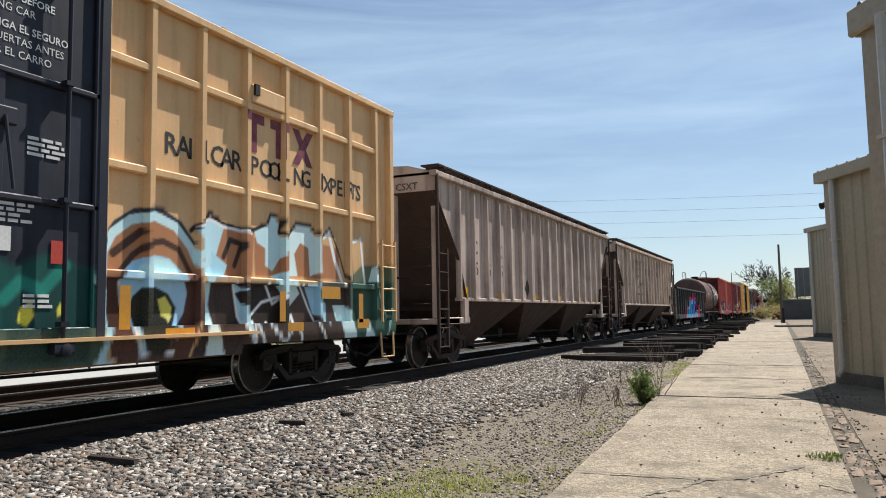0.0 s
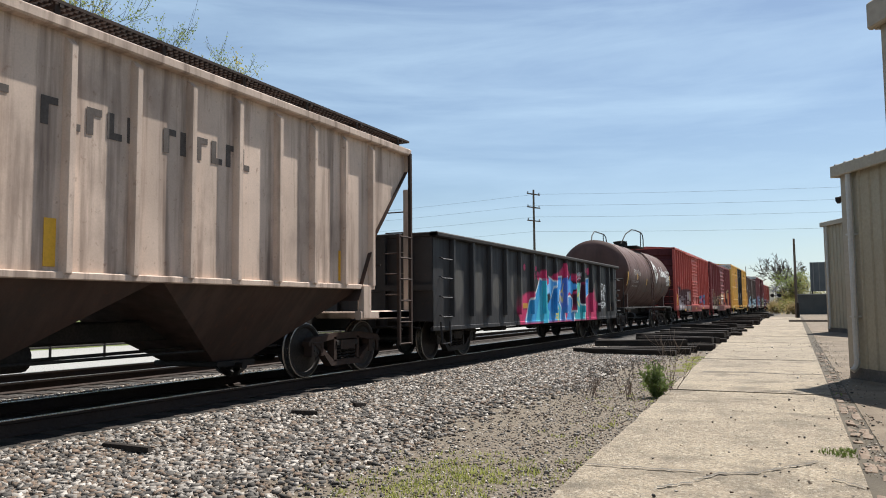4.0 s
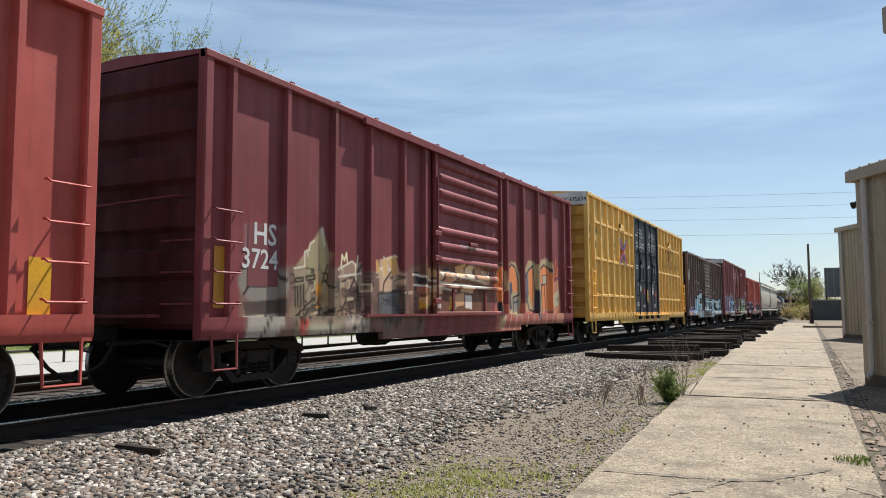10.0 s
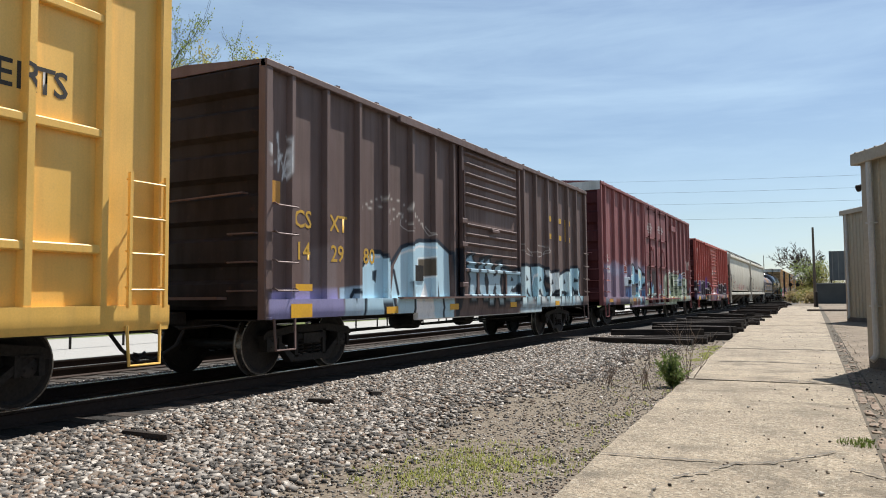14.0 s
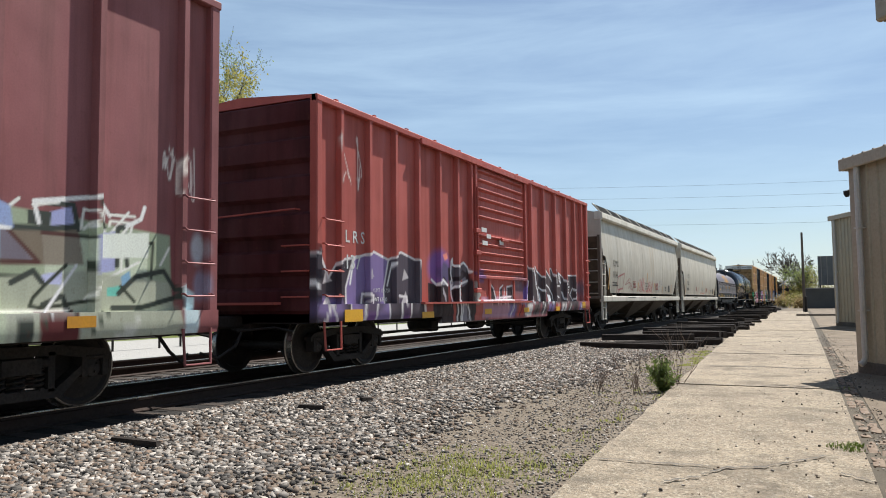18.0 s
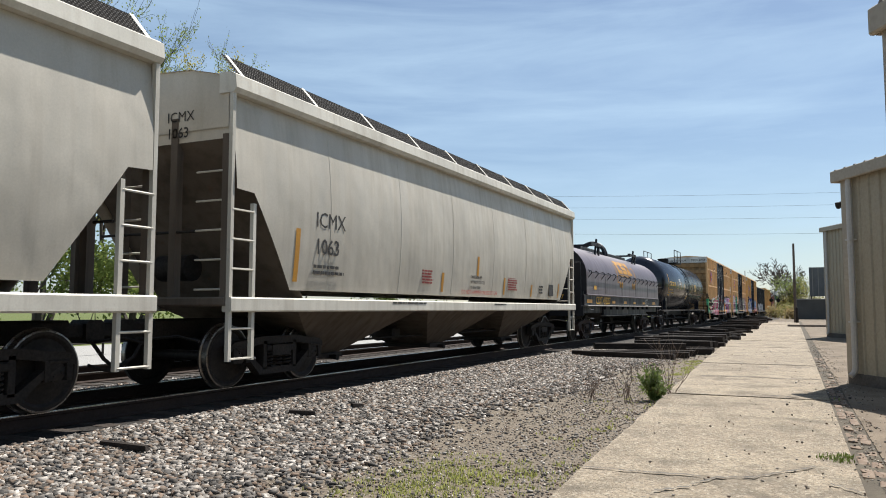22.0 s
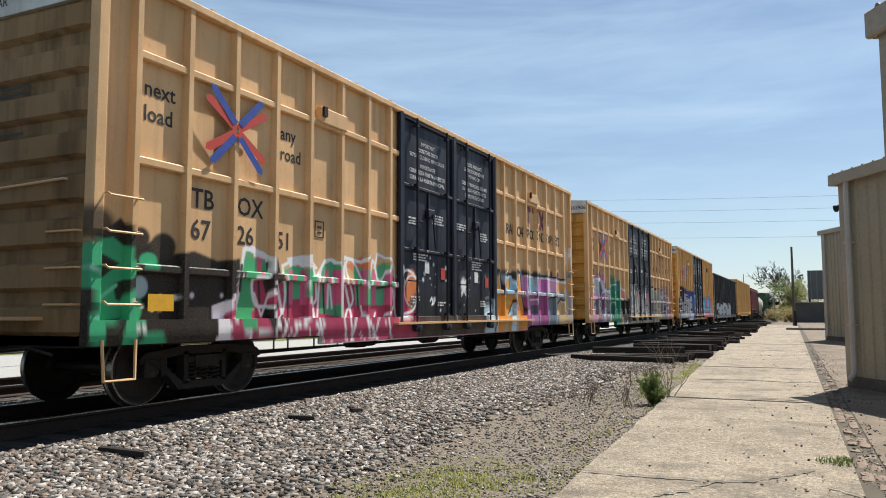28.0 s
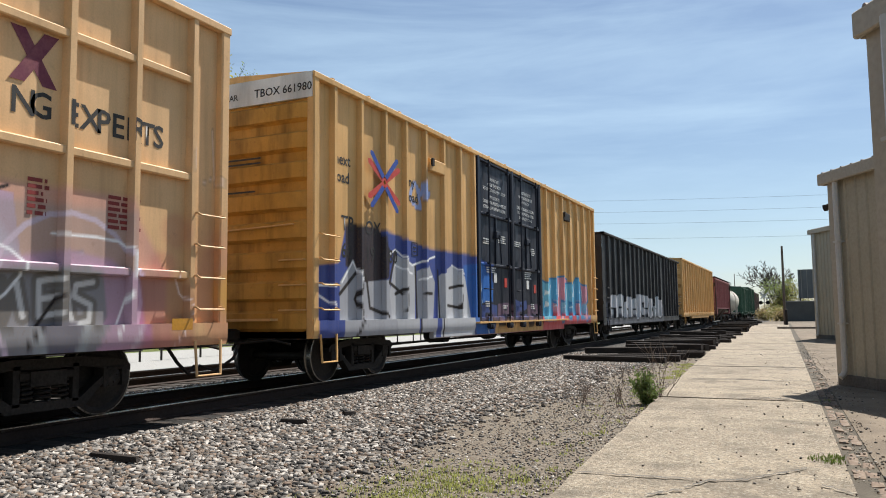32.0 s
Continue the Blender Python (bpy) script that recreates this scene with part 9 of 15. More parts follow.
def piece_blue_haze():
    """Blue haze, broken door pieces and pale green letters."""
    s = Spray()
    haze(s, 0.3, 7.2, 0.8, 2.3, rgb("8f93ab"), 4, 0.5)
    s.poly([(4.36, 2.46), (4.72, 2.66), (5.21, 2.59), (5.67, 2.6), (5.76, 2.46), (6.51, 2.56), (6.59, 0.6), (4.41, 0.73)], rgb("a9a4b4"), 0.3, 0.55)
    s.poly([(3.65, 2.49), (3.94, 2.37), (4.01, 1.81), (3.67, 1.79)], rgb("b4b4c8"), 0.25, 0.6)
    s.poly([(4.28, 1.08), (4.37, 2.01), (4.36, 2.43), (4.25, 2.41)], rgb("c8d0c8"), 0.12, 0.8)
    s.poly([(3.67, 1.79), (4.29, 1.83), (4.3, 1.49), (3.67, 1.47)], rgb("aebccb"), 0.03)
    s.poly([(3.68, 1.42), (4.3, 1.43), (4.39, 0.73), (3.7, 0.56)], rgb("7f97bc"), 0.2, 0.85)
    s.poly([(3.68, 1.18), (4.03, 1.31), (4, 1.03), (3.69, 0.88)], rgb("4c5878"), 0.1, 0.8)
    s.poly([(4.37, 1.31), (4.42, 0.85), (7.17, 0.87), (7.17, 1.18), (5.28, 1.06)], rgb("a8b8b4"), 0.12, 0.85)
    s.poly([(4.42, 2.14), (4.59, 2.26), (4.88, 2.36), (4.85, 2.02), (4.39, 1.9)], rgb("5b5668"), 0.08, 0.75)
    s.poly([(4.43, 1.84), (4.88, 1.96), (4.6, 1.49), (4.37, 1.31)], rgb("6d6878"), 0.1, 0.6)
    s.poly([(4.88, 2.34), (5.22, 2.25), (5.26, 2.09), (5.44, 1.94), (5.46, 1.74), (5.39, 1.61), (5.27, 1.64), (5.21, 1.51), (4.6, 1.52), (4.7, 1.93), (4.92, 1.95), (4.85, 2.02)], rgb("a8d6e6"), 0.025)
    s.poly([(5.26, 2.08), (5.44, 1.94), (5.47, 1.75), (5.36, 1.64), (5.23, 1.73), (5.25, 1.93)], rgb("6f9cc0"), 0.05, 0.85)
    s.poly([(5.2, 1.57), (5.45, 1.45), (5.64, 1.32), (5.67, 1.06), (5.53, 0.73), (5.28, 0.81), (5.24, 1.19)], rgb("9fcfd8"), 0.03)
    s.poly([(5.24, 1.48), (5.42, 1.42), (5.45, 1.25), (5.27, 1.27)], rgb("4f7496"), 0.04, 0.8)
    s.poly([(5.5, 2.18), (5.67, 2.26), (5.65, 1.59), (5.64, 1.35), (5.5, 1.45), (5.44, 1.65), (5.47, 1.91)], rgb("7c7f8c"), 0.05, 0.85)
    s.poly([(5.71, 2.28), (6.17, 2.2), (6.5, 2.12), (6.69, 1.88), (6.68, 1.62), (6.53, 1.43), (6.04, 1.36), (5.64, 1.42), (5.62, 1.79)], rgb("a9d4e2"), 0.025)
    s.poly([(5.99, 2.19), (6.27, 2.11), (6.52, 1.98), (6.47, 1.79), (6.23, 1.75), (5.99, 1.94)], rgb("d3dcc4"), 0.12, 0.75)
    s.poly([(5.77, 1.66), (6.04, 1.7), (6.04, 1.46), (5.77, 1.44)], rgb("8fb8cc"), 0.06, 0.7)
    s.poly([(5.64, 1.32), (6.04, 1.31), (6.19, 1.04), (6.26, 0.76), (5.78, 0.75)], rgb("93c4da"), 0.03)
    s.poly([(5.99, 1.72), (6.14, 1.73), (6.14, 1.53), (6, 1.51)], rgb("26232c"), 0.022)
    s.poly([(6.04, 1.29), (6.25, 1.31), (6.47, 1.34), (6.53, 1.04), (6.38, 0.81), (6.24, 0.9), (6.14, 1.08)], rgb("4a3548"), 0.022)
    s.poly([(6.19, 1.08), (6.41, 1.13), (6.35, 0.86), (6.26, 0.94)], rgb("b98aa0"), 0.03, 0.8)
    s.poly([(6.51, 1.36), (6.76, 1.33), (6.74, 0.92), (6.49, 0.82)], rgb("6f9ec8"), 0.04, 0.9)
    for way in ([(4.59, 2.26), (4.91, 2.39), (5.25, 2.27), (5.44, 2.03), (5.48, 1.84), (5.45, 1.61), (5.32, 1.55), (5.22, 1.64)], [(5.62, 2.27), (5.76, 2.32), (6.17, 2.25), (6.52, 2.16), (6.71, 1.92), (6.7, 1.61), (6.51, 1.41), (6.23, 1.36)], [(5.63, 2.26), (5.61, 1.85), (5.62, 1.32), (5.69, 1.05)],):
        s.line(rounded(way), rgb("1d1f2c"), 0.075, 0.022)
    for way in ([(5.22, 1.57), (5.47, 1.42), (5.64, 1.29), (5.69, 0.98)], [(4.7, 1.94), (4.86, 2.02), (4.91, 2.36)], [(6.06, 1.27), (6.19, 1.04), (6.26, 0.83), (6.4, 0.79), (6.55, 1.04)], [(4.92, 1.56), (4.9, 1.67), (4.87, 1.57)],):
        s.line(way, rgb("23263a"), 0.05, 0.022)
    for way in ([(5.64, 1.49), (5.95, 1.48)], [(5.62, 1.08), (6.14, 1.07)], [(4.7, 1.93), (4.93, 1.95)], [(5.26, 1.32), (5.45, 1.16), (5.6, 1.19)], [(6.52, 2.11), (6.69, 1.86)],):
        s.line(way, rgb("eef4f6"), 0.04, 0.022)
    for way in ([(5.45, 1.45), (5.45, 1.06)], [(5.77, 1.25), (6.04, 1.27)], [(6.18, 1.38), (6.71, 1.36)], [(6.25, 1.29), (6.35, 1.04)],):
        s.line(way, rgb("e6f0f2"), 0.025, 0.022)
    s.poly([(6.61, 1.47), (7.17, 1.48), (7.17, 0.8), (6.58, 0.82)], rgb("4a5878"), 0.12, 0.6)
    s.poly([(6.81, 1.92), (7, 2.05), (7.28, 1.95), (7.17, 1.03), (6.84, 0.92)], rgb("40323e"), 0.1, 0.6)
    s.poly([(6.95, 1.55), (6.99, 1.71), (7.17, 1.92), (7.38, 1.8), (7.17, 1.5)], rgb("9ccfc8"), 0.025)
    for way in ([(6.81, 1.92), (6.94, 2.01), (6.95, 1.55)], [(6.89, 1.84), (7.17, 1.94), (7.4, 1.79), (7.17, 1.48)],):
        s.line(way, rgb("22222e"), 0.06, 0.022)
    s.poly([(7.14, 1.94), (7.52, 2.2), (9.3, 2.25), (9.29, 0.98), (7.15, 1.03)], rgb("2a2226"), 0.2, 0.85)
    s.poly([(7.17, 1.45), (7.52, 1.73), (7.64, 1.65), (7.52, 1.25), (7.23, 1.18)], rgb("6a5a66"), 0.1, 0.8)
    s.poly([(7.89, 1.58), (8.43, 1.76), (8.5, 1.34), (8.09, 1.17)], rgb("2e4262"), 0.06, 0.9)
    s.poly([(8.29, 1.17), (8.43, 1.47), (8.79, 1.65), (8.71, 1.21)], rgb("8cc8dc"), 0.022)
    s.poly([(7.72, 1.4), (8.05, 1.43), (8.05, 1.21), (7.72, 1.19)], rgb("b9bc94"), 0.03, 0.9)
    s.poly([(7.64, 1.65), (7.79, 1.7), (7.79, 1.54), (7.64, 1.52)], rgb("b8bcc0"), 0.05, 0.8)
    s.poly([(9.52, 2.08), (10, 2.06), (10.17, 1.35), (9.52, 1.35)], rgb("4a4a56"), 0.15, 0.8)
    s.poly([(9.59, 1.53), (9.82, 1.68), (10.08, 1.44), (9.73, 1.35)], rgb("a08c94"), 0.08, 0.7)
    s.poly([(10.26, 1.59), (10.58, 1.65), (10.58, 1.43), (10.26, 1.41)], rgb("5a7fb0"), 0.05, 0.8)
    s.poly([(10.35, 1.35), (10.64, 1.45), (10.73, 1.2), (10.39, 1.16)], rgb("9cc0d4"), 0.04, 0.9)
    s.poly([(10.94, 1.86), (11.57, 2.2), (12.01, 2.01), (11.94, 1.14), (10.92, 1.15)], rgb("6f7f78"), 0.12, 0.7)
    s.poly([(11.13, 1.41), (11.88, 1.58), (11.9, 1.2), (11.12, 1.17)], rgb("9cb0a4"), 0.05, 0.85)
    s.poly([(7.83, 1.17), (8.22, 1.16), (8.22, 1.04), (7.83, 1.04)], rgb("a8d0c8"), 0.025)
    s.poly([(7.15, 1.17), (9.29, 1.2), (9.29, 1.11), (7.15, 1.09)], rgb("8ea6a4"), 0.03, 0.85)
    s.poly([(9.57, 1.18), (11.87, 1.2), (11.87, 1.09), (9.56, 1.1)], rgb("a0b4a8"), 0.03, 0.85)
    for way in ([(7.17, 1.17), (7.52, 1.18)], [(8.43, 1.19), (9.27, 1.2)], [(10.93, 1.38), (11.88, 1.41)], [(7.77, 1.43), (8.05, 1.44)], [(7.31, 1.51), (7.52, 1.66)],):
        s.line(way, rgb("e8e8e0"), 0.03, 0.022)
    for way in ([(8.43, 1.13), (8.65, 1), (8.93, 1.06)], [(8.16, 1.5), (8.1, 1.2), (8.29, 1.13)], [(8.79, 1.65), (8.54, 1.17)], [(10.27, 1.98), (10.17, 1.35)],):
        s.line(way, rgb("1b1c24"), 0.05, 0.022)
    s.poly([(0.40, 0.72), (1.02, 0.72), (0.57, 1.06), (0.32, 1.04)], rgb("5a6a72"), 0.06, 0.8)
    s.poly([(1.10, 0.72), (1.68, 0.72), (1.21, 1.06), (0.99, 1.04)], rgb("3c3c48"), 0.06, 0.8)
    s.poly([(1.80, 0.72), (2.59, 0.72), (2.44, 1.06), (1.76, 1.04)], rgb("7a4a3c"), 0.06, 0.8)
    s.poly([(2.50, 0.72), (3.16, 0.72), (3.15, 1.06), (2.33, 1.04)], rgb("3c3c48"), 0.06, 0.8)
    s.poly([(3.20, 0.72), (3.81, 0.72), (3.95, 1.06), (3.03, 1.04)], rgb("3c3c48"), 0.06, 0.8)
    s.poly([(3.90, 0.72), (4.69, 0.72), (4.14, 1.06), (3.84, 1.04)], rgb("9c8a6a"), 0.06, 0.8)
    s.poly([(4.60, 0.72), (5.18, 0.72), (5.12, 1.06), (4.47, 1.04)], rgb("7a4a3c"), 0.06, 0.8)
    s.poly([(5.30, 0.72), (5.92, 0.72), (5.57, 1.06), (5.24, 1.04)], rgb("7a4a3c"), 0.06, 0.8)
    s.poly([(6.00, 0.72), (6.80, 0.72), (6.11, 1.06), (5.94, 1.04)], rgb("3c3c48"), 0.06, 0.8)
    s.poly([(6.70, 0.72), (7.50, 0.72), (7.16, 1.06), (6.62, 1.04)], rgb("c0ccb8"), 0.06, 0.8)
    s.poly([(7.40, 0.72), (8.04, 0.72), (7.82, 1.06), (7.35, 1.04)], rgb("3c3c48"), 0.06, 0.8)
    s.poly([(8.10, 0.72), (8.89, 0.72), (8.23, 1.06), (8.09, 1.04)], rgb("3c3c48"), 0.06, 0.8)
    s.poly([(8.80, 0.72), (9.51, 0.72), (9.35, 1.06), (8.66, 1.04)], rgb("5a6a72"), 0.06, 0.8)
    s.poly([(9.50, 0.72), (10.35, 0.72), (9.74, 1.06), (9.42, 1.04)], rgb("a8bcc0"), 0.06, 0.8)
    s.poly([(10.20, 0.72), (10.94, 0.72), (10.61, 1.06), (10.16, 1.04)], rgb("b8c8c4"), 0.06, 0.8)
    s.poly([(10.90, 0.72), (11.67, 0.72), (11.22, 1.06), (10.79, 1.04)], rgb("9c8a6a"), 0.06, 0.8)
    s.poly([(11.3, 2.01), (11.82, 2.2), (12.81, 2.22), (13.75, 2.18), (15.3, 2.16), (17.87, 1.98), (17.94, 0.6), (13.93, 0.5), (11.29, 0.48)], rgb("9aa68c"), 0.04)
    s.poly([(11.69, 0.73), (12.13, 1.8), (12.81, 2.22), (13.11, 2.14), (13.01, 1.35), (13.19, 0.7), (12.65, 0.71), (12.49, 1.26), (12.12, 0.72)], rgb("ccd6bc"), 0.022)
    s.poly([(12.22, 1.49), (12.63, 1.77), (12.59, 1.35)], rgb("55624e"), 0.022)
    s.poly([(13.17, 2.04), (14.42, 2.06), (14.36, 1.58), (13.24, 1.55)], rgb("c4ceb4"), 0.022)
    s.poly([(13.23, 1.43), (14.28, 1.45), (14.18, 0.67), (13.73, 0.68), (13.73, 1.26), (13.23, 1.21)], rgb("b4c0a6"), 0.022)
    s.poly([(14.59, 1.9), (15.59, 2.08), (16.09, 1.61), (14.81, 1.58)], rgb("8fa4b4"), 0.022)
    s.poly([(14.76, 1.43), (15.96, 1.44), (15.94, 0.64), (15.38, 0.65), (15.27, 1.2), (14.75, 1.15)], rgb("c4ceb4"), 0.022)
    s.poly([(16.18, 1.87), (17.54, 1.87), (17.51, 1.11), (16.29, 0.71)], rgb("c0cab2"), 0.022)
    s.poly([(11.34, 1.77), (11.59, 1.91), (11.74, 1.7), (11.51, 1.17), (11.34, 0.75)], rgb("7d8a74"), 0.022)
    s.poly([(14.36, 1.52), (14.72, 1.53), (14.68, 0.69), (14.39, 0.69)], rgb("5f6c58"), 0.022)
    s.line([(11.72, 0.73), (12.16, 1.79), (12.81, 2.18), (13.09, 2.1), (13.01, 1.16)], rgb("3a4438"), 0.041, 0.022)
    s.line([(12.12, 0.72), (12.49, 1.28), (12.69, 0.71)], rgb("3a4438"), 0.041, 0.022)
    s.line([(13.17, 2.06), (14.46, 2.06), (14.41, 1.55), (13.2, 1.53), (13.17, 2.06)], rgb("3a4438"), 0.041, 0.022)
    s.line([(13.23, 1.45), (14.32, 1.45), (14.22, 0.67)], rgb("3a4438"), 0.041, 0.022)
    s.line([(13.75, 1.95), (13.78, 1.58)], rgb("3a4438"), 0.041, 0.022)
    s.line([(14.55, 1.9), (15.59, 2.1), (16.15, 1.59), (14.76, 1.56), (14.55, 1.9)], rgb("3a4438"), 0.041, 0.022)
    s.line([(14.72, 1.45), (16.01, 1.44), (15.99, 0.64)], rgb("3a4438"), 0.041, 0.022)
    s.line([(15.27, 1.2), (15.36, 0.65)], rgb("3a4438"), 0.041, 0.022)
    s.line([(16.18, 1.89), (17.61, 1.87), (17.57, 1.07)], rgb("3a4438"), 0.041, 0.022)
    s.line([(16.73, 1.62), (16.79, 0.77)], rgb("3a4438"), 0.041, 0.022)
    s.line([(13.44, 1.36), (13.73, 1.28)], rgb("3a4438"), 0.041, 0.022)
    s.line([(11.34, 1.52), (11.66, 1.79), (11.51, 1.17)], rgb("3a4438"), 0.041, 0.022)
    s.line([(11.63, 2.01), (12.13, 2.11), (12.33, 2.23), (12.81, 2.37), (12.84, 2.22)], rgb("e8ecdf"), 0.03, 0.022)
    s.line([(13.47, 2.26), (13.48, 2.51), (13.84, 2.54), (13.83, 2.26)], rgb("e8ecdf"), 0.03, 0.022)
    s.line([(14.34, 2.3), (14.74, 2.65), (14.71, 2.28), (15.01, 2.2)], rgb("e8ecdf"), 0.03, 0.022)
    s.line([(15.3, 2.27), (15.4, 2.41)], rgb("e8ecdf"), 0.03, 0.022)
    s.line([(16.74, 1.99), (16.9, 2.24), (16.94, 1.87), (17.25, 2.2)], rgb("e8ecdf"), 0.03, 0.022)
    s.line([(11.51, 1.96), (11.4, 1.78)], rgb("e8ecdf"), 0.03, 0.022)
    s.line([(11.78, 0.76), (12.22, 1.77), (12.81, 2.14)], rgb("e8ecdf"), 0.03, 0.022)
    s.line([(14.81, 1.63), (15.59, 1.99)], rgb("e8ecdf"), 0.03, 0.022)
    s.line([(16.29, 1.14), (17.41, 1.64)], rgb("e8ecdf"), 0.03, 0.022)
    s.poly([(15.73, 1.92), (16.33, 1.96), (16.6, 1.96), (16.68, 1.58), (15.74, 1.54)], rgb("5c2a2c"), 0.03, 0.6)
    s.poly([(15.74, 1.43), (16.68, 1.52), (17.87, 1.42), (18.06, 0.76), (17.97, 0.49), (15.76, 0.54)], rgb("a8ac9a"), 0.05, 0.85)
    s.poly([(16.26, 2.11), (16.53, 2.2), (16.55, 1.96), (16.27, 1.95)], rgb("9fa4cc"), 0.022)
    s.poly([(16.01, 2.11), (16.28, 2.11), (16.26, 1.96), (16.02, 1.97)], rgb("39423c"), 0.022)
    s.poly([(16.19, 1.47), (16.42, 1.51), (16.41, 1.36), (16.17, 1.38)], rgb("b8bcdc"), 0.022)
    s.poly([(16.8, 1.92), (17.07, 1.97), (17.08, 1.53), (16.81, 1.49)], rgb("a4a8cc"), 0.022)
    s.poly([(16.97, 1.34), (17.16, 1.37), (17.14, 1.25), (16.98, 1.25)], rgb("6fc0b0"), 0.022)
    s.poly([(17.16, 1.47), (17.28, 1.54), (17.3, 1.38), (17.17, 1.36)], rgb("7fa8c4"), 0.022)
    s.poly([(15.87, 1.06), (16.05, 1.05), (16.02, 0.64), (15.87, 0.64)], rgb("39423c"), 0.022)
    s.poly([(16.1, 1.11), (16.55, 1.11), (16.58, 0.53), (16.13, 0.53)], rgb("5c2a2c"), 0.022)
    s.poly([(16.98, 0.78), (17.37, 1.04), (17.18, 0.53), (16.99, 0.53)], rgb("c4c6bc"), 0.022)
    s.line([(15.73, 1.92), (16.27, 1.94), (16.57, 1.98)], rgb("39423c"), 0.061, 0.022)
    s.line([(15.86, 1.38), (16.09, 1.5), (16.19, 1.39)], rgb("39423c"), 0.061, 0.022)
    s.line([(16.26, 2.2), (16.53, 2.21), (16.6, 1.96)], rgb("39423c"), 0.061, 0.022)
    s.line([(17.1, 1.59), (17.11, 2.01), (17.2, 2.04), (17.24, 1.6)], rgb("39423c"), 0.061, 0.022)
    s.line([(17.13, 1.28), (17.36, 1.47), (17.78, 1.55), (18.03, 1.25), (17.45, 1.12), (17.05, 1.12)], rgb("39423c"), 0.061, 0.022)
    s.line([(16.2, 1.16), (16.42, 1.25), (16.52, 1.04)], rgb("39423c"), 0.061, 0.022)
    s.line([(17.29, 0.62), (17.53, 0.77)], rgb("39423c"), 0.061, 0.022)
    s.line([(15.78, 2.09), (15.92, 2.21)], rgb("ece8dc"), 0.034, 0.022)
    s.line([(16.07, 2.16), (16.36, 2.22)], rgb("ece8dc"), 0.034, 0.022)
    s.line([(16.63, 1.97), (16.66, 2.18), (16.87, 2.15), (16.67, 1.97)], rgb("ece8dc"), 0.034, 0.022)
    s.line([(16.99, 2.03), (17, 2.08), (17.31, 2.08), (17.27, 1.92)], rgb("ece8dc"), 0.034, 0.022)
    s.line([(17, 2.15), (17.34, 2.16)], rgb("ece8dc"), 0.034, 0.022)
    s.line([(15.75, 1.1), (16.49, 1.1)], rgb("ece8dc"), 0.034, 0.022)
    s.line([(17.86, 1.83), (17.73, 1.62)], rgb("ece8dc"), 0.034, 0.022)
    s.line([(17.16, 1.53), (17.17, 1.95), (17.23, 2.01)], rgb("ece8dc"), 0.034, 0.022)
    s.line([(16.69, 1.22), (16.9, 1.4)], rgb("ece8dc"), 0.034, 0.022)
    s.poly([(18, 1.42), (18.29, 1.29), (18.25, 0.75), (18.04, 0.75)], rgb("c4d8dc"), 0.05, 0.9)
    s.poly([(18.15, 0.76), (18.54, 0.71), (18.52, 0.5), (18.04, 0.5)], rgb("8fa8b4"), 0.05, 0.8)
    s.blot(18.33, 1.85, 0.12, 0.2, rgb("b9c4cc"), 0.08, 0.7)
    s.blot(18.79, 1.66, 0.1, 0.5, rgb("a9b8bc"), 0.1, 0.6)
    s.blot(18.38, 1.39, 0.12, 0.2, rgb("8a90a8"), 0.08, 0.6)
    for way in ([(11.99, 2.25), (12.08, 2.16), (12.18, 2.03), (12.42, 2.14), (12.93, 2.28), (13, 2.36)], [(12.55, 2.22), (13.38, 2.21), (13.47, 2.15), (13.38, 1.86)], [(12.03, 2.23), (12.24, 1.89), (12.03, 1.6), (11.97, 1.33)], [(12.18, 1.97), (12.49, 2.11), (13.02, 2.26)], [(13.84, 2.21), (13.84, 2.32), (14.18, 2.35), (14.18, 2.23)], [(14.68, 2.5), (14.96, 2.57), (14.86, 2.27)], [(14.61, 1.92), (14.68, 2.21), (14.95, 2.13)], [(13.32, 1.83), (15.83, 1.92)], [(16.14, 1.99), (16.08, 2.2), (16.83, 2.33), (16.99, 2.14)], [(17.23, 2.04), (17.43, 2.14), (17.48, 2.28)], [(15.12, 2.26), (15.27, 2.4), (15.39, 2.31)],):
        s.line(way, rgb("e9eee2"), 0.05, 0.022)
    for way in ([(12.18, 1.89), (12.55, 2.07), (12.89, 2.13), (12.53, 1.81), (12.18, 1.57), (12.13, 1.25), (12.18, 1.02)], [(12.45, 1.13), (12.71, 1.5), (12.89, 1.75), (12.95, 1.93)], [(12.55, 1.5), (12.82, 1.5), (12.71, 1.25), (12.45, 1.13), (12.4, 1.33), (12.55, 1.5)], [(12.98, 2.1), (13.21, 2.2), (13.26, 1.51), (13.16, 1.29), (12.85, 1.32), (12.9, 1.67), (12.98, 2.1)], [(13.47, 1.82), (13.41, 1.51), (14.5, 1.49), (14.19, 1.71)], [(13.47, 1.47), (13.47, 1.08), (13.99, 1.07)], [(13.76, 1.16), (13.71, 1.34), (14, 1.48), (13.99, 1.25), (13.76, 1.16)], [(14.19, 1.11), (14.53, 1.49)], [(14.2, 2.27), (14.3, 1.89)], [(13.56, 2.05), (13.84, 2.08), (13.97, 1.89)], [(14.68, 1.87), (14.7, 1.11)], [(14.94, 1.74), (14.89, 1.35), (15.03, 1.1)], [(15.26, 1.1), (15.18, 1.45), (15.61, 1.5), (15.71, 1.25), (15.49, 1.1)], [(15.62, 1.86), (15.42, 1.65), (15.19, 1.75)], [(16.82, 2.3), (16.93, 2)], [(16.46, 1.57), (16.06, 1.15), (16.73, 1.2)], [(17.16, 1.36), (17.35, 1.19)],):
        s.line(rounded(way), rgb("2f392e"), 0.04, 0.022)
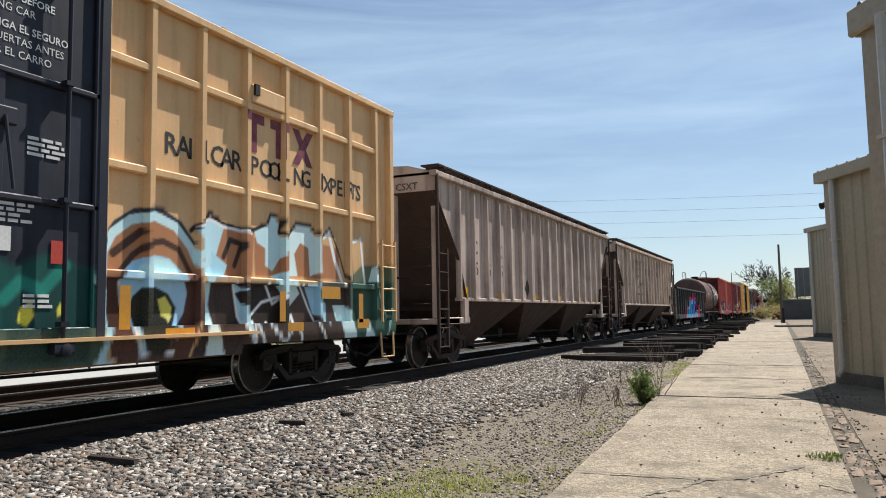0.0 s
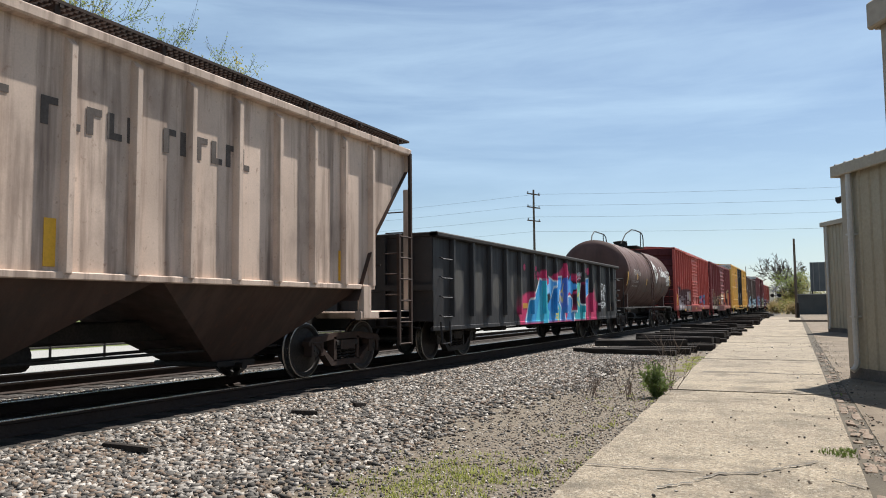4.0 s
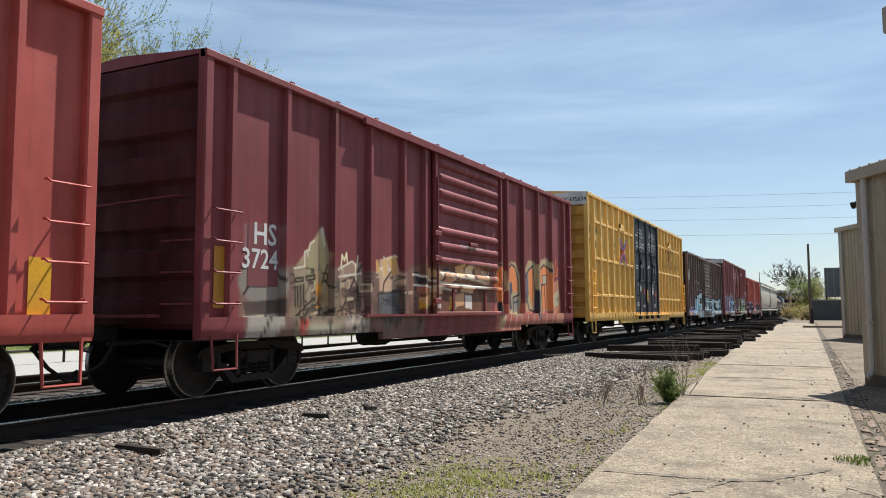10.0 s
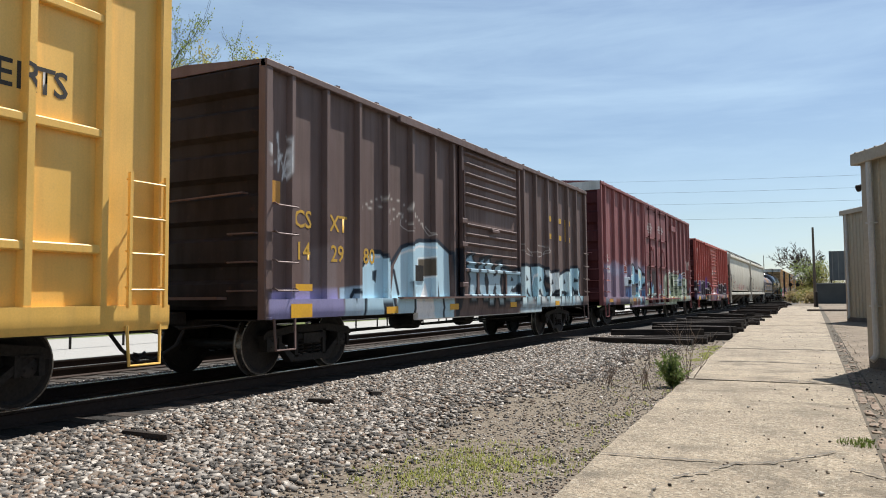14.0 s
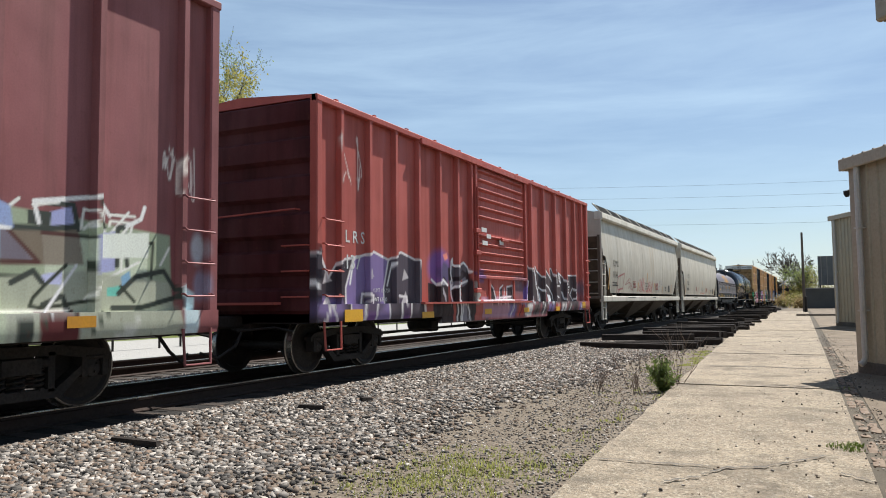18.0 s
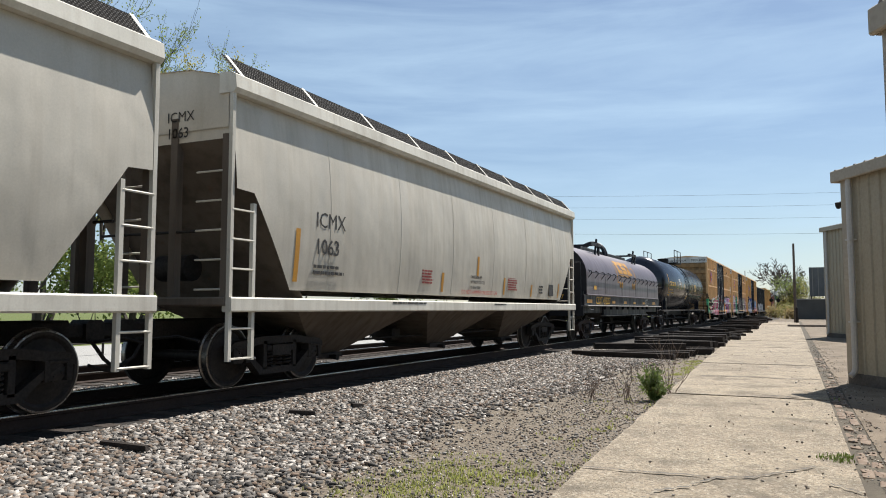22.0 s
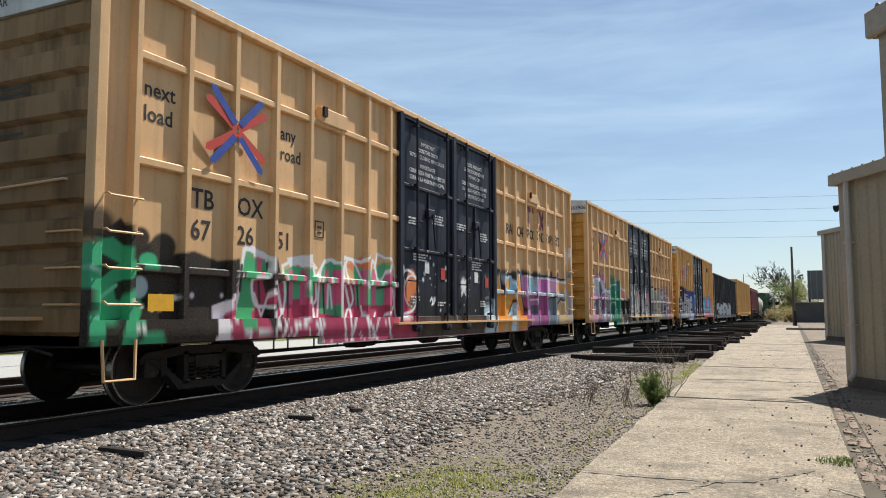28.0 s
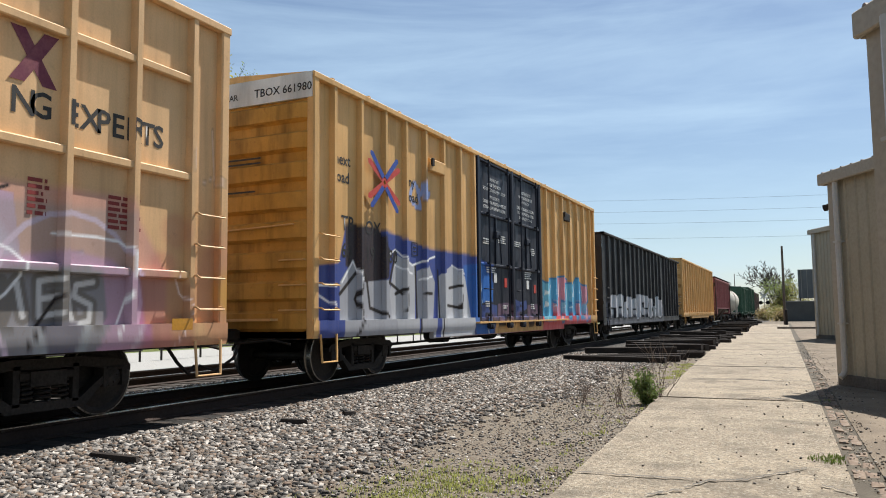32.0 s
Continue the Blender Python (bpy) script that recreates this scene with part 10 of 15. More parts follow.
    for way in ([(13.56, 1.78), (13.65, 1.56)], [(13.74, 1.79), (13.59, 1.68), (13.81, 1.66)], [(14.67, 1.16), (14.89, 1.54)], [(13.38, 1.12), (13.21, 0.99)], [(12.18, 1.05), (12.56, 0.89)], [(12.71, 1.09), (12.95, 1.13)], [(13.93, 0.98), (13.83, 0.85)], [(15.6, 0.79), (15.31, 0.66)], [(16.23, 1.09), (16.14, 0.94)], [(16.91, 1.08), (16.72, 0.87)], [(14, 1.8), (14.46, 1.82), (14.46, 1.63)],):
        s.line(way, rgb("39463a"), 0.034, 0.022)
    s.poly([(12.62, 2.03), (12.95, 2.14), (12.82, 1.92), (12.49, 1.86)], rgb("6c7a68"), 0.03)
    s.poly([(12.69, 1.25), (12.75, 1.42), (13.02, 1.29), (12.95, 1.13)], rgb("a8b8cc"), 0.03)
    s.poly([(15.27, 2), (15.53, 2.25), (15.83, 2.13), (15.87, 1.92)], rgb("8fa0c4"), 0.03)
    s.poly([(13.5, 1.43), (14.19, 1.48), (13.99, 1.09), (13.5, 1.09)], rgb("5c685a"), 0.05, 0.85)
    s.poly([(14.94, 1.4), (15.57, 1.47), (15.49, 1.1), (15.03, 1.1)], rgb("66725f"), 0.05, 0.7)
    for way in ([(12.55, 1.46), (12.5, 1.25), (12.69, 1.13)], [(13.61, 1.78), (13.84, 1.75), (13.77, 1.56)], [(16.23, 1.09), (16.58, 1.57)], [(14.67, 1.16), (14.53, 1.53)], [(13.16, 2.11), (13.38, 2.12)],):
        s.line(way, rgb("eff3ea"), 0.035, 0.022)
    scrawl(s, 17.75, 18.25, 2.5, 3.05, rgb("e6dcd2"), 77, 20, 0.02)
    s.poly([(16.88, 1.93), (17.55, 1.99), (17.54, 1.7), (16.87, 1.66)], rgb("dfe4d8"), 0.022)
    s.line([(11.29, 0.62), (13.93, 0.62), (17.92, 0.72)], rgb("d8dfca"), 0.041, 0.022)
    s.poly([(11.29, 0.54), (17.94, 0.54), (17.94, 0.47), (11.29, 0.46)], rgb("c0c8ae"), 0.03, 0.8)
    return s


def piece_purple():
    """Black, white and violet letters over a pink and violet haze."""
    s = Spray()
    haze(s, 0.05, 3.6, 0.75, 1.5, rgb("6a4a8a"), 6, 0.85)
    letter_forms(s, 0.3, 4.2, 0.72, 2.05, 3, [rgb("34323a"), rgb("7a6a98"), rgb("4a4650")], rgb("d8d4d4"), 41, 0.045, rgb("b9b4b6"), rgb("f4f2f2"))
    s.blot(5.01, 1.84, 0.55, 0.4, rgb("7a5aa0"), 0.2, 0.8)
    s.blot(5.19, 1.74, 0.35, 0.25, rgb("4a4a66"), 0.12, 0.8)
    s.poly([(5.15, 2.13), (5.34, 2.18), (5.41, 2.07), (5.25, 2.01)], rgb("e08a78"), 0.05)
    s.poly([(4.47, 1.54), (4.85, 1.5), (5.2, 1.68), (5.42, 1.52), (5.42, 1.05), (5.55, 0.42), (4.5, 0.41)], rgb("1e1c22"), 0.022)
    s.poly([(4.84, 1.52), (5.06, 1.66), (5.33, 1.51), (5.08, 1.49)], rgb("8f8f98"), 0.022)
    s.poly([(4.96, 1.45), (5.17, 1.45), (5.3, 1.28), (5.33, 1.08), (5.21, 1.28)], rgb("a0a0a6"), 0.022)
    s.poly([(4.75, 0.66), (4.86, 0.71), (5.1, 0.71), (5.19, 0.64), (4.98, 0.57), (4.76, 0.55)], rgb("eeeeee"), 0.022)
    s.poly([(4.93, 0.46), (5.22, 0.58), (5.41, 0.46), (5.23, 0.39)], rgb("d0684e"), 0.022)
    s.line([(4.62, 1.6), (4.85, 1.5), (5.06, 1.66), (5.38, 1.5)], rgb("f0f0f2"), 0.054, 0.022)
    s.poly([(5.39, 1.86), (5.61, 1.88), (5.86, 1.9), (6.15, 2), (6.43, 1.91), (6.48, 1.62), (6.61, 1.29), (6.6, 0.52), (6.69, 0.35), (5.38, 0.39), (5.61, 0.57), (5.53, 1.29), (5.42, 1.58)], rgb("211f26"), 0.022)
    s.poly([(5.56, 1.94), (5.61, 2.09), (5.65, 1.88), (5.89, 1.87), (6.27, 2.03), (6.41, 1.91), (6.31, 1.8), (6.12, 1.85), (5.94, 1.72), (5.62, 1.67)], rgb("54525a"), 0.022)
    s.poly([(5.55, 1.52), (5.59, 1.58), (6.01, 1.6), (6.28, 1.71), (6.38, 1.55), (6.17, 1.48), (5.8, 1.44)], rgb("75737a"), 0.022)
    s.poly([(5.91, 1.17), (6.02, 1.2), (6.22, 0.76), (6.43, 0.53), (6.54, 0.39), (6.34, 0.39), (6.1, 0.67), (6, 0.49), (5.82, 0.47), (5.92, 0.64)], rgb("83818a"), 0.022)
    s.poly([(5.78, 1.44), (6.03, 1.46), (6.06, 1.29), (5.96, 1.28), (5.94, 1.38), (5.78, 1.39)], rgb("e07a5e"), 0.022)
    s.poly([(5.97, 1.6), (6.12, 1.63), (6.09, 1.48), (6, 1.46)], rgb("8a4a48"), 0.022)
    s.line([(5.59, 1.58), (5.53, 1.76), (5.56, 2), (5.62, 2.07), (5.62, 1.94), (5.86, 1.9), (6.19, 2.01), (6.41, 1.91), (6.46, 1.81)], rgb("f4f2f4"), 0.054, 0.022)
    s.line([(5.51, 1.58), (5.54, 1.29), (5.67, 1.05), (5.68, 0.62), (5.38, 0.41)], rgb("f4f2f4"), 0.054, 0.022)
    s.line([(5.59, 1.52), (5.56, 1.43), (6.09, 1.55), (6.38, 1.61)], rgb("f4f2f4"), 0.054, 0.022)
    s.line([(5.83, 1.41), (5.81, 1.17), (5.87, 0.73), (5.83, 0.56)], rgb("f4f2f4"), 0.054, 0.022)
    s.line([(5.92, 0.61), (5.91, 1.11), (6.01, 1.18), (6.18, 1.04), (6.54, 0.43)], rgb("f4f2f4"), 0.054, 0.022)
    s.poly([(6.6, 1.62), (6.78, 1.56), (7, 1.3), (6.74, 1.06), (6.62, 1.1)], rgb("a9b4ae"), 0.022)
    s.poly([(6.6, 1.82), (6.99, 1.91), (7.23, 1.82), (7.18, 1.58), (6.82, 1.56)], rgb("4a4a8a"), 0.08, 0.6)
    s.poly([(7, 1.26), (7.89, 1.27), (8.94, 1.31), (9.01, 0.72), (7.01, 0.75)], rgb("b49ab0"), 0.05, 0.6)
    s.poly([(7.57, 1.52), (7.7, 1.56), (7.91, 1.27), (7.96, 1.06), (7.58, 1.07)], rgb("2a262a"), 0.022)
    s.poly([(8.13, 1.46), (8.31, 1.5), (8.34, 1.06), (8.17, 1.06)], rgb("3a3438"), 0.022)
    s.poly([(8.59, 1.5), (9.01, 1.54), (9.01, 1.05), (8.6, 1.05)], rgb("2f2a2e"), 0.022)
    s.line([(7.58, 1.07), (7.55, 1.57), (7.76, 1.45), (7.98, 1.06)], rgb("e6e0e2"), 0.043, 0.022)
    s.line([(8.11, 1.06), (8.15, 1.46), (8.36, 1.54)], rgb("e6e0e2"), 0.043, 0.022)
    s.line([(8.13, 1.24), (8.94, 1.27)], rgb("e6e0e2"), 0.043, 0.022)
    s.line([(8.45, 1.46), (8.41, 1.06)], rgb("e6e0e2"), 0.043, 0.022)
    s.line([(8.6, 1.05), (8.62, 1.51), (9.02, 1.54), (9.02, 1.06)], rgb("e6e0e2"), 0.043, 0.022)
    s.line([(7.01, 1.16), (8.95, 1.18)], rgb("e6e0e2"), 0.043, 0.022)
    s.poly([(6.71, 0.65), (7.12, 0.63), (7.13, 0.5), (6.71, 0.5)], rgb("d9a41c"), 0.022)
    s.poly([(7.16, 0.63), (9.21, 0.58), (9.84, 0.54), (9.84, 0.28), (7.16, 0.41)], rgb("54406e"), 0.07, 0.6)
    s.blot(7.29, 0.56, 0.2, 0.2, rgb("26262e"), 0.05, 0.8)
    haze(s, 9.0, 15.7, 0.8, 1.75, rgb("5e5464"), 12, 0.5)
    s.poly([(10.21, 2.11), (10.32, 2.11), (10.71, 1.87), (10.68, 1.42), (10.44, 1.15), (10.03, 1.06), (10.01, 1.35), (10.25, 1.53), (10.41, 1.69), (10.22, 1.72)], rgb("474145"), 0.03)
    s.poly([(10.74, 2.04), (10.86, 2.06), (11.03, 1.62), (11.27, 1.04), (10.92, 1.08), (10.76, 1.3), (10.87, 1.74)], rgb("474145"), 0.03)
    s.poly([(10.96, 2.11), (11.18, 1.96), (11.63, 1.79), (11.74, 1.65), (11.81, 1.03), (11.38, 1.04), (11.24, 1.3), (11.01, 1.56), (10.94, 1.88)], rgb("474145"), 0.03)
    s.poly([(11.71, 2.07), (11.9, 2.09), (12.47, 1.68), (12.58, 1.02), (12.12, 1.02), (11.87, 1.45), (11.72, 1.72)], rgb("474145"), 0.03)
    s.poly([(12.25, 2.08), (12.41, 2.05), (12.72, 1.62), (12.86, 1.16), (12.58, 1.05), (12.42, 1.46), (12.25, 1.78)], rgb("474145"), 0.03)
    s.poly([(12.57, 2.06), (13.08, 1.98), (13.71, 1.69), (13.65, 1.08), (12.8, 1.01), (12.69, 1.47)], rgb("474145"), 0.03)
    s.poly([(13.77, 1.74), (13.91, 1.91), (14.7, 1.96), (14.78, 0.98), (13.85, 0.99)], rgb("474145"), 0.03)
    s.poly([(9.82, 1.4), (10.05, 1.67), (10.22, 1.86), (10.22, 1.71), (10.39, 1.67), (10.25, 1.47), (10.01, 1.35), (10, 1.18), (9.83, 1.21)], rgb("7a6cb0"), 0.05, 0.9)
    s.poly([(10.65, 1.86), (10.75, 1.86), (10.74, 1.42), (10.62, 1.08), (10.45, 1.15), (10.61, 1.39)], rgb("c9cdd0"), 0.03)
    s.poly([(9.48, 1.15), (9.9, 1.18), (9.94, 0.98), (9.49, 0.96)], rgb("a9a0cc"), 0.04, 0.9)
    for way in ([(10.22, 1.72), (10.21, 2.09), (10.32, 2.1), (10.71, 1.87), (10.72, 1.42), (10.64, 1.1), (10.47, 1.15)], [(10.22, 1.72), (10.4, 1.67), (10.35, 1.55), (10.09, 1.39), (10.01, 1.29), (10.01, 1.15)], [(10.75, 2.02), (10.86, 2.05), (10.96, 1.81), (11.04, 1.61), (11, 1.61)], [(10.95, 2.1), (11.06, 1.98), (11.63, 1.79), (11.66, 1.96), (11.73, 2.02)], [(10.96, 1.88), (11.01, 1.56), (11.2, 1.3), (11.31, 1.04)], [(11.17, 1.17), (11.11, 1.43), (11.18, 1.53), (11.59, 1.42), (11.75, 1.13)], [(11.74, 1.65), (12.11, 1.53), (12.42, 1.31), (12.55, 1.05)], [(11.9, 2.01), (12.41, 1.72), (12.25, 1.86), (12.25, 2.08), (12.35, 2.09), (12.57, 1.88), (12.68, 1.62)], [(12.58, 2.06), (12.62, 1.88), (12.74, 1.54), (12.83, 1.32), (13.09, 1.24)], [(13.08, 1.98), (13.26, 1.68), (13.11, 1.75), (13.06, 1.98), (13.51, 1.85), (13.78, 1.57), (13.82, 1.16)], [(12.83, 1.47), (12.94, 1.59), (13.14, 1.59)], [(13.91, 1.83), (13.98, 1.93), (14.7, 1.94)], [(14.19, 1.33), (14.48, 1.55), (14.71, 1.33), (14.48, 1.15), (14.19, 1.33)],):
        s.line(way, rgb("e8e8e6"), 0.042, 0.022)
    s.poly([(11.92, 1.34), (12.21, 1.31), (12.37, 1.06), (12.12, 1.1)], rgb("d8dadb"), 0.03)
    s.poly([(13.27, 1.44), (13.45, 1.4), (13.69, 1.12), (13.46, 1.24)], rgb("dfe0e0"), 0.03)
    s.poly([(11.2, 1.43), (11.33, 1.3), (11.38, 1.04), (11.27, 1.07)], rgb("dadcdc"), 0.03)
    s.poly([(11.68, 1.44), (11.8, 1.38), (11.83, 1.03), (11.71, 1.1)], rgb("d8dadb"), 0.03)
    for way in ([(10.78, 2.03), (10.84, 1.43), (10.77, 1.17)], [(11.8, 2.11), (11.83, 1.66)], [(12.73, 2), (12.81, 1.47)],):
        s.line(way, rgb("151418"), 0.05, 0.022)
    s.poly([(8.60, 0.74), (9.10, 0.74), (9.22, 1.1), (8.75, 1.1)], rgb("7a6c9c"), 0.05, 0.85)
    s.line([(8.80, 0.76), (9.05, 1.1)], rgb("e8e6e2"), 0.05, 0.022)
    s.poly([(9.22, 0.74), (9.72, 0.74), (9.84, 1.1), (9.37, 1.1)], rgb("b0483a"), 0.05, 0.85)
    s.line([(9.42, 0.76), (9.67, 1.1)], rgb("1c1b20"), 0.05, 0.022)
    s.poly([(9.84, 0.74), (10.34, 0.74), (10.46, 1.1), (9.99, 1.1)], rgb("d4d0cc"), 0.05, 0.85)
    s.line([(10.04, 0.76), (10.29, 1.1)], rgb("e8e6e2"), 0.05, 0.022)
    s.poly([(10.46, 0.74), (10.96, 0.74), (11.08, 1.1), (10.61, 1.1)], rgb("55504f"), 0.05, 0.85)
    s.line([(10.66, 0.76), (10.91, 1.1)], rgb("1c1b20"), 0.05, 0.022)
    s.poly([(11.08, 0.74), (11.58, 0.74), (11.70, 1.1), (11.23, 1.1)], rgb("4a4447"), 0.05, 0.85)
    s.line([(11.28, 0.76), (11.53, 1.1)], rgb("e8e6e2"), 0.05, 0.022)
    s.poly([(11.70, 0.74), (12.20, 0.74), (12.32, 1.1), (11.85, 1.1)], rgb("7a6c9c"), 0.05, 0.85)
    s.line([(11.90, 0.76), (12.15, 1.1)], rgb("1c1b20"), 0.05, 0.022)
    s.poly([(12.32, 0.74), (12.82, 0.74), (12.94, 1.1), (12.47, 1.1)], rgb("b0483a"), 0.05, 0.85)
    s.line([(12.52, 0.76), (12.77, 1.1)], rgb("e8e6e2"), 0.05, 0.022)
    s.poly([(12.94, 0.74), (13.44, 0.74), (13.56, 1.1), (13.09, 1.1)], rgb("d4d0cc"), 0.05, 0.85)
    s.line([(13.14, 0.76), (13.39, 1.1)], rgb("1c1b20"), 0.05, 0.022)
    s.poly([(13.56, 0.74), (14.06, 0.74), (14.18, 1.1), (13.71, 1.1)], rgb("55504f"), 0.05, 0.85)
    s.line([(13.76, 0.76), (14.01, 1.1)], rgb("e8e6e2"), 0.05, 0.022)
    s.poly([(14.18, 0.74), (14.68, 0.74), (14.80, 1.1), (14.33, 1.1)], rgb("4a4447"), 0.05, 0.85)
    s.line([(14.38, 0.76), (14.63, 1.1)], rgb("1c1b20"), 0.05, 0.022)
    s.poly([(14.80, 0.74), (15.30, 0.74), (15.42, 1.1), (14.95, 1.1)], rgb("7a6c9c"), 0.05, 0.85)
    s.line([(15.00, 0.76), (15.25, 1.1)], rgb("e8e6e2"), 0.05, 0.022)
    scrawl(s, 1.3, 1.95, 3.1, 3.9, rgb("e2d4cc"), 22, 7, 0.022)
    return s


def piece_silver():
    """Worn silver letters over smoky haze, and four small painted faces."""
    s = Spray()
    s.poly([(0.97, 2.28), (1.69, 2.27), (2.57, 2.09), (3.81, 2.15), (5.25, 2.16), (6.33, 2.12), (6.41, 0.78), (3.84, 0.69), (1.03, 0.73)], rgb("4a3f43"), 0.12, 0.85)
    s.poly([(0.97, 2.28), (1.69, 2.24), (1.69, 2.14), (0.98, 2.12)], rgb("2a2428"), 0.1, 0.8)
    s.poly([(0.99, 2.12), (1.51, 2.11), (1.56, 1.54), (1.24, 1.52), (1.02, 1.45)], rgb("aaa6ac"), 0.06)
    s.poly([(1.02, 1.42), (1.47, 1.51), (1.29, 1.2), (1.28, 0.77), (1.04, 0.73)], rgb("3b3238"), 0.06, 0.9)
    s.poly([(1.55, 1.54), (1.84, 1.47), (2.16, 1.15), (2.23, 0.74), (1.36, 0.74), (1.28, 1.12)], rgb("b4aeb2"), 0.05)
    s.poly([(1.95, 1.73), (2.39, 1.68), (2.41, 1.34), (1.91, 1.45)], rgb("b0acb0"), 0.05)
    s.poly([(1.84, 1.47), (1.92, 1.45), (2.4, 1.26), (2.42, 0.78), (2.24, 0.76), (2.16, 1.15)], rgb("4a4044"), 0.05, 0.9)
    s.poly([(2.49, 0.8), (2.48, 1.23), (2.75, 1.42), (3.19, 1.34), (3.47, 1.08), (3.48, 0.77)], rgb("a79b9c"), 0.06)
    s.poly([(2.7, 0.82), (2.69, 1.12), (2.92, 1.23), (3.18, 1.05), (3.19, 0.81)], rgb("85706f"), 0.08, 0.8)
    s.poly([(2.5, 1.69), (2.99, 1.69), (3.44, 1.61), (3.45, 1.36), (3, 1.44), (2.51, 1.43)], rgb("9a8c8e"), 0.06, 0.85)
    s.poly([(3.58, 1.99), (4.14, 2.07), (4.29, 0.8), (3.65, 0.8)], rgb("a99a99"), 0.06)
    s.poly([(3.74, 1.88), (4, 1.91), (4.03, 1.37), (3.79, 1.35)], rgb("86605c"), 0.08, 0.7)
    s.poly([(4.46, 1.87), (4.78, 2.06), (5.26, 2.01), (5.3, 1.5), (4.45, 1.46)], rgb("b6aeb0"), 0.05)
    s.poly([(4.68, 0.83), (4.68, 1.21), (5.04, 1.44), (5.62, 1.4), (5.89, 1.1), (5.89, 0.79)], rgb("a89c9c"), 0.06)
    s.poly([(5.38, 2.05), (5.7, 2.19), (6.05, 2.02), (6.08, 1.4), (5.45, 1.48)], rgb("aca4a6"), 0.05)
    s.poly([(4.93, 1.24), (5.33, 1.28), (5.33, 1.1), (4.96, 1.09)], rgb("7a6a6c"), 0.06, 0.8)
    s.poly([(5.43, 1.88), (6.05, 1.89), (6.05, 1.48), (5.44, 1.48)], rgb("cfc39a"), 0.025)
    for way in ([(1.56, 1.53), (1.29, 1.12), (1.34, 0.76)], [(1.84, 1.47), (2.16, 1.13), (2.24, 0.74)], [(2.48, 0.8), (2.49, 1.23), (2.75, 1.42), (3.19, 1.36), (3.48, 1.07)], [(2.7, 0.82), (2.7, 1.1), (2.92, 1.23), (3.18, 1.05)], [(2.51, 1.55), (3, 1.63), (3.49, 1.55)], [(4.45, 1.48), (4.46, 1.86), (4.78, 2.06), (5.26, 2)], [(4.68, 0.83), (4.68, 1.21), (5.04, 1.44), (5.62, 1.41), (5.89, 1.08), (5.85, 0.79)], [(4.27, 1.64), (4.67, 1.38)],):
        s.line(way, rgb("2b2529"), 0.04, 0.022)
    for way in ([(1.28, 1.71), (1.8, 1.73)], [(3.42, 1.54), (3.9, 1.54)], [(1.65, 1.05), (1.85, 1.04)], [(4.78, 1.4), (5.17, 1.38)], [(3.14, 1.17), (3.82, 1.15)], [(4.45, 1.51), (4.86, 1.5)], [(2.83, 1.21), (3.14, 1.19)], [(1.06, 1.6), (1.3, 1.59)], [(2.31, 1.04), (2.9, 1.02)], [(1.68, 1.13), (1.96, 1.11)], [(4.02, 1.73), (4.38, 1.73)], [(1.77, 1.55), (2.11, 1.54)], [(3.17, 1.76), (3.44, 1.76)], [(2.82, 1.2), (3.51, 1.18)], [(3.91, 1.71), (4.75, 1.73)], [(4.4, 1.95), (5.25, 1.98)], [(1.61, 0.89), (1.94, 0.87)], [(3.25, 1.49), (3.73, 1.48)], [(1.41, 1.34), (1.73, 1.33)], [(2.55, 1.18), (3.08, 1.16)], [(2.36, 1.63), (2.65, 1.63)],):
        s.line(way, rgb("d8d2d4"), 0.035, 0.04, 0.5)
    for way in ([(1.77, 0.9), (1.99, 0.88)], [(1.08, 1.68), (1.37, 1.68)], [(2.29, 1.94), (2.59, 1.94)], [(1.23, 1.29), (1.51, 1.28)], [(2.16, 1.22), (2.56, 1.2)], [(5.05, 1.55), (5.49, 1.54)], [(2.24, 0.99), (2.48, 0.97)], [(1.34, 1.22), (1.75, 1.2)], [(2.91, 1.46), (3.16, 1.45)], [(2.36, 1.88), (2.85, 1.89)], [(1.36, 1.41), (1.65, 1.4)], [(1.07, 1.82), (1.35, 1.82)], [(5.17, 1.12), (6.22, 1.09)],):
        s.line(way, rgb("4d4045"), 0.035, 0.04, 0.45)
    s.poly([(9.94, 1.65), (10.04, 2.11), (10.14, 2.11), (10.26, 1.75), (10.45, 1.76), (10.48, 1.42), (10.22, 1.08), (9.98, 1.13), (9.92, 1.41)], rgb("3f8a5f"), 0.04)
    s.ring(10.1, 1.7, 0.18, rgb("7fc49a"), 0.035, 0.022)
    s.ring(10.13, 1.69, 0.09, rgb("24282c"), 0.03, 0.022)
    s.line([(10, 1.41), (10.16, 1.5), (10.34, 1.59)], rgb("2a2c34"), 0.047, 0.022)
    s.blot(10.46, 1.46, 0.1, 0.17, rgb("d8808c"), 0.04)
    s.blot(10.08, 1.21, 0.16, 0.2, rgb("d8808c"), 0.05, 0.8)
    s.poly([(10.82, 1.69), (10.93, 2.18), (11.06, 2.18), (11.19, 1.79), (11.41, 1.8), (11.44, 1.44), (11.13, 1.08), (10.86, 1.12), (10.8, 1.43)], rgb("3f7fae"), 0.04)
    s.ring(11, 1.74, 0.18, rgb("8fbfe0"), 0.035, 0.022)
    s.ring(11.03, 1.72, 0.09, rgb("24282c"), 0.03, 0.022)
    s.line([(10.89, 1.43), (11.07, 1.52), (11.28, 1.62)], rgb("2a2c34"), 0.047, 0.022)
    s.blot(11.41, 1.48, 0.1, 0.17, rgb("d88a9c"), 0.04)
    s.blot(10.98, 1.21, 0.16, 0.2, rgb("3f7fae"), 0.05, 0.8)
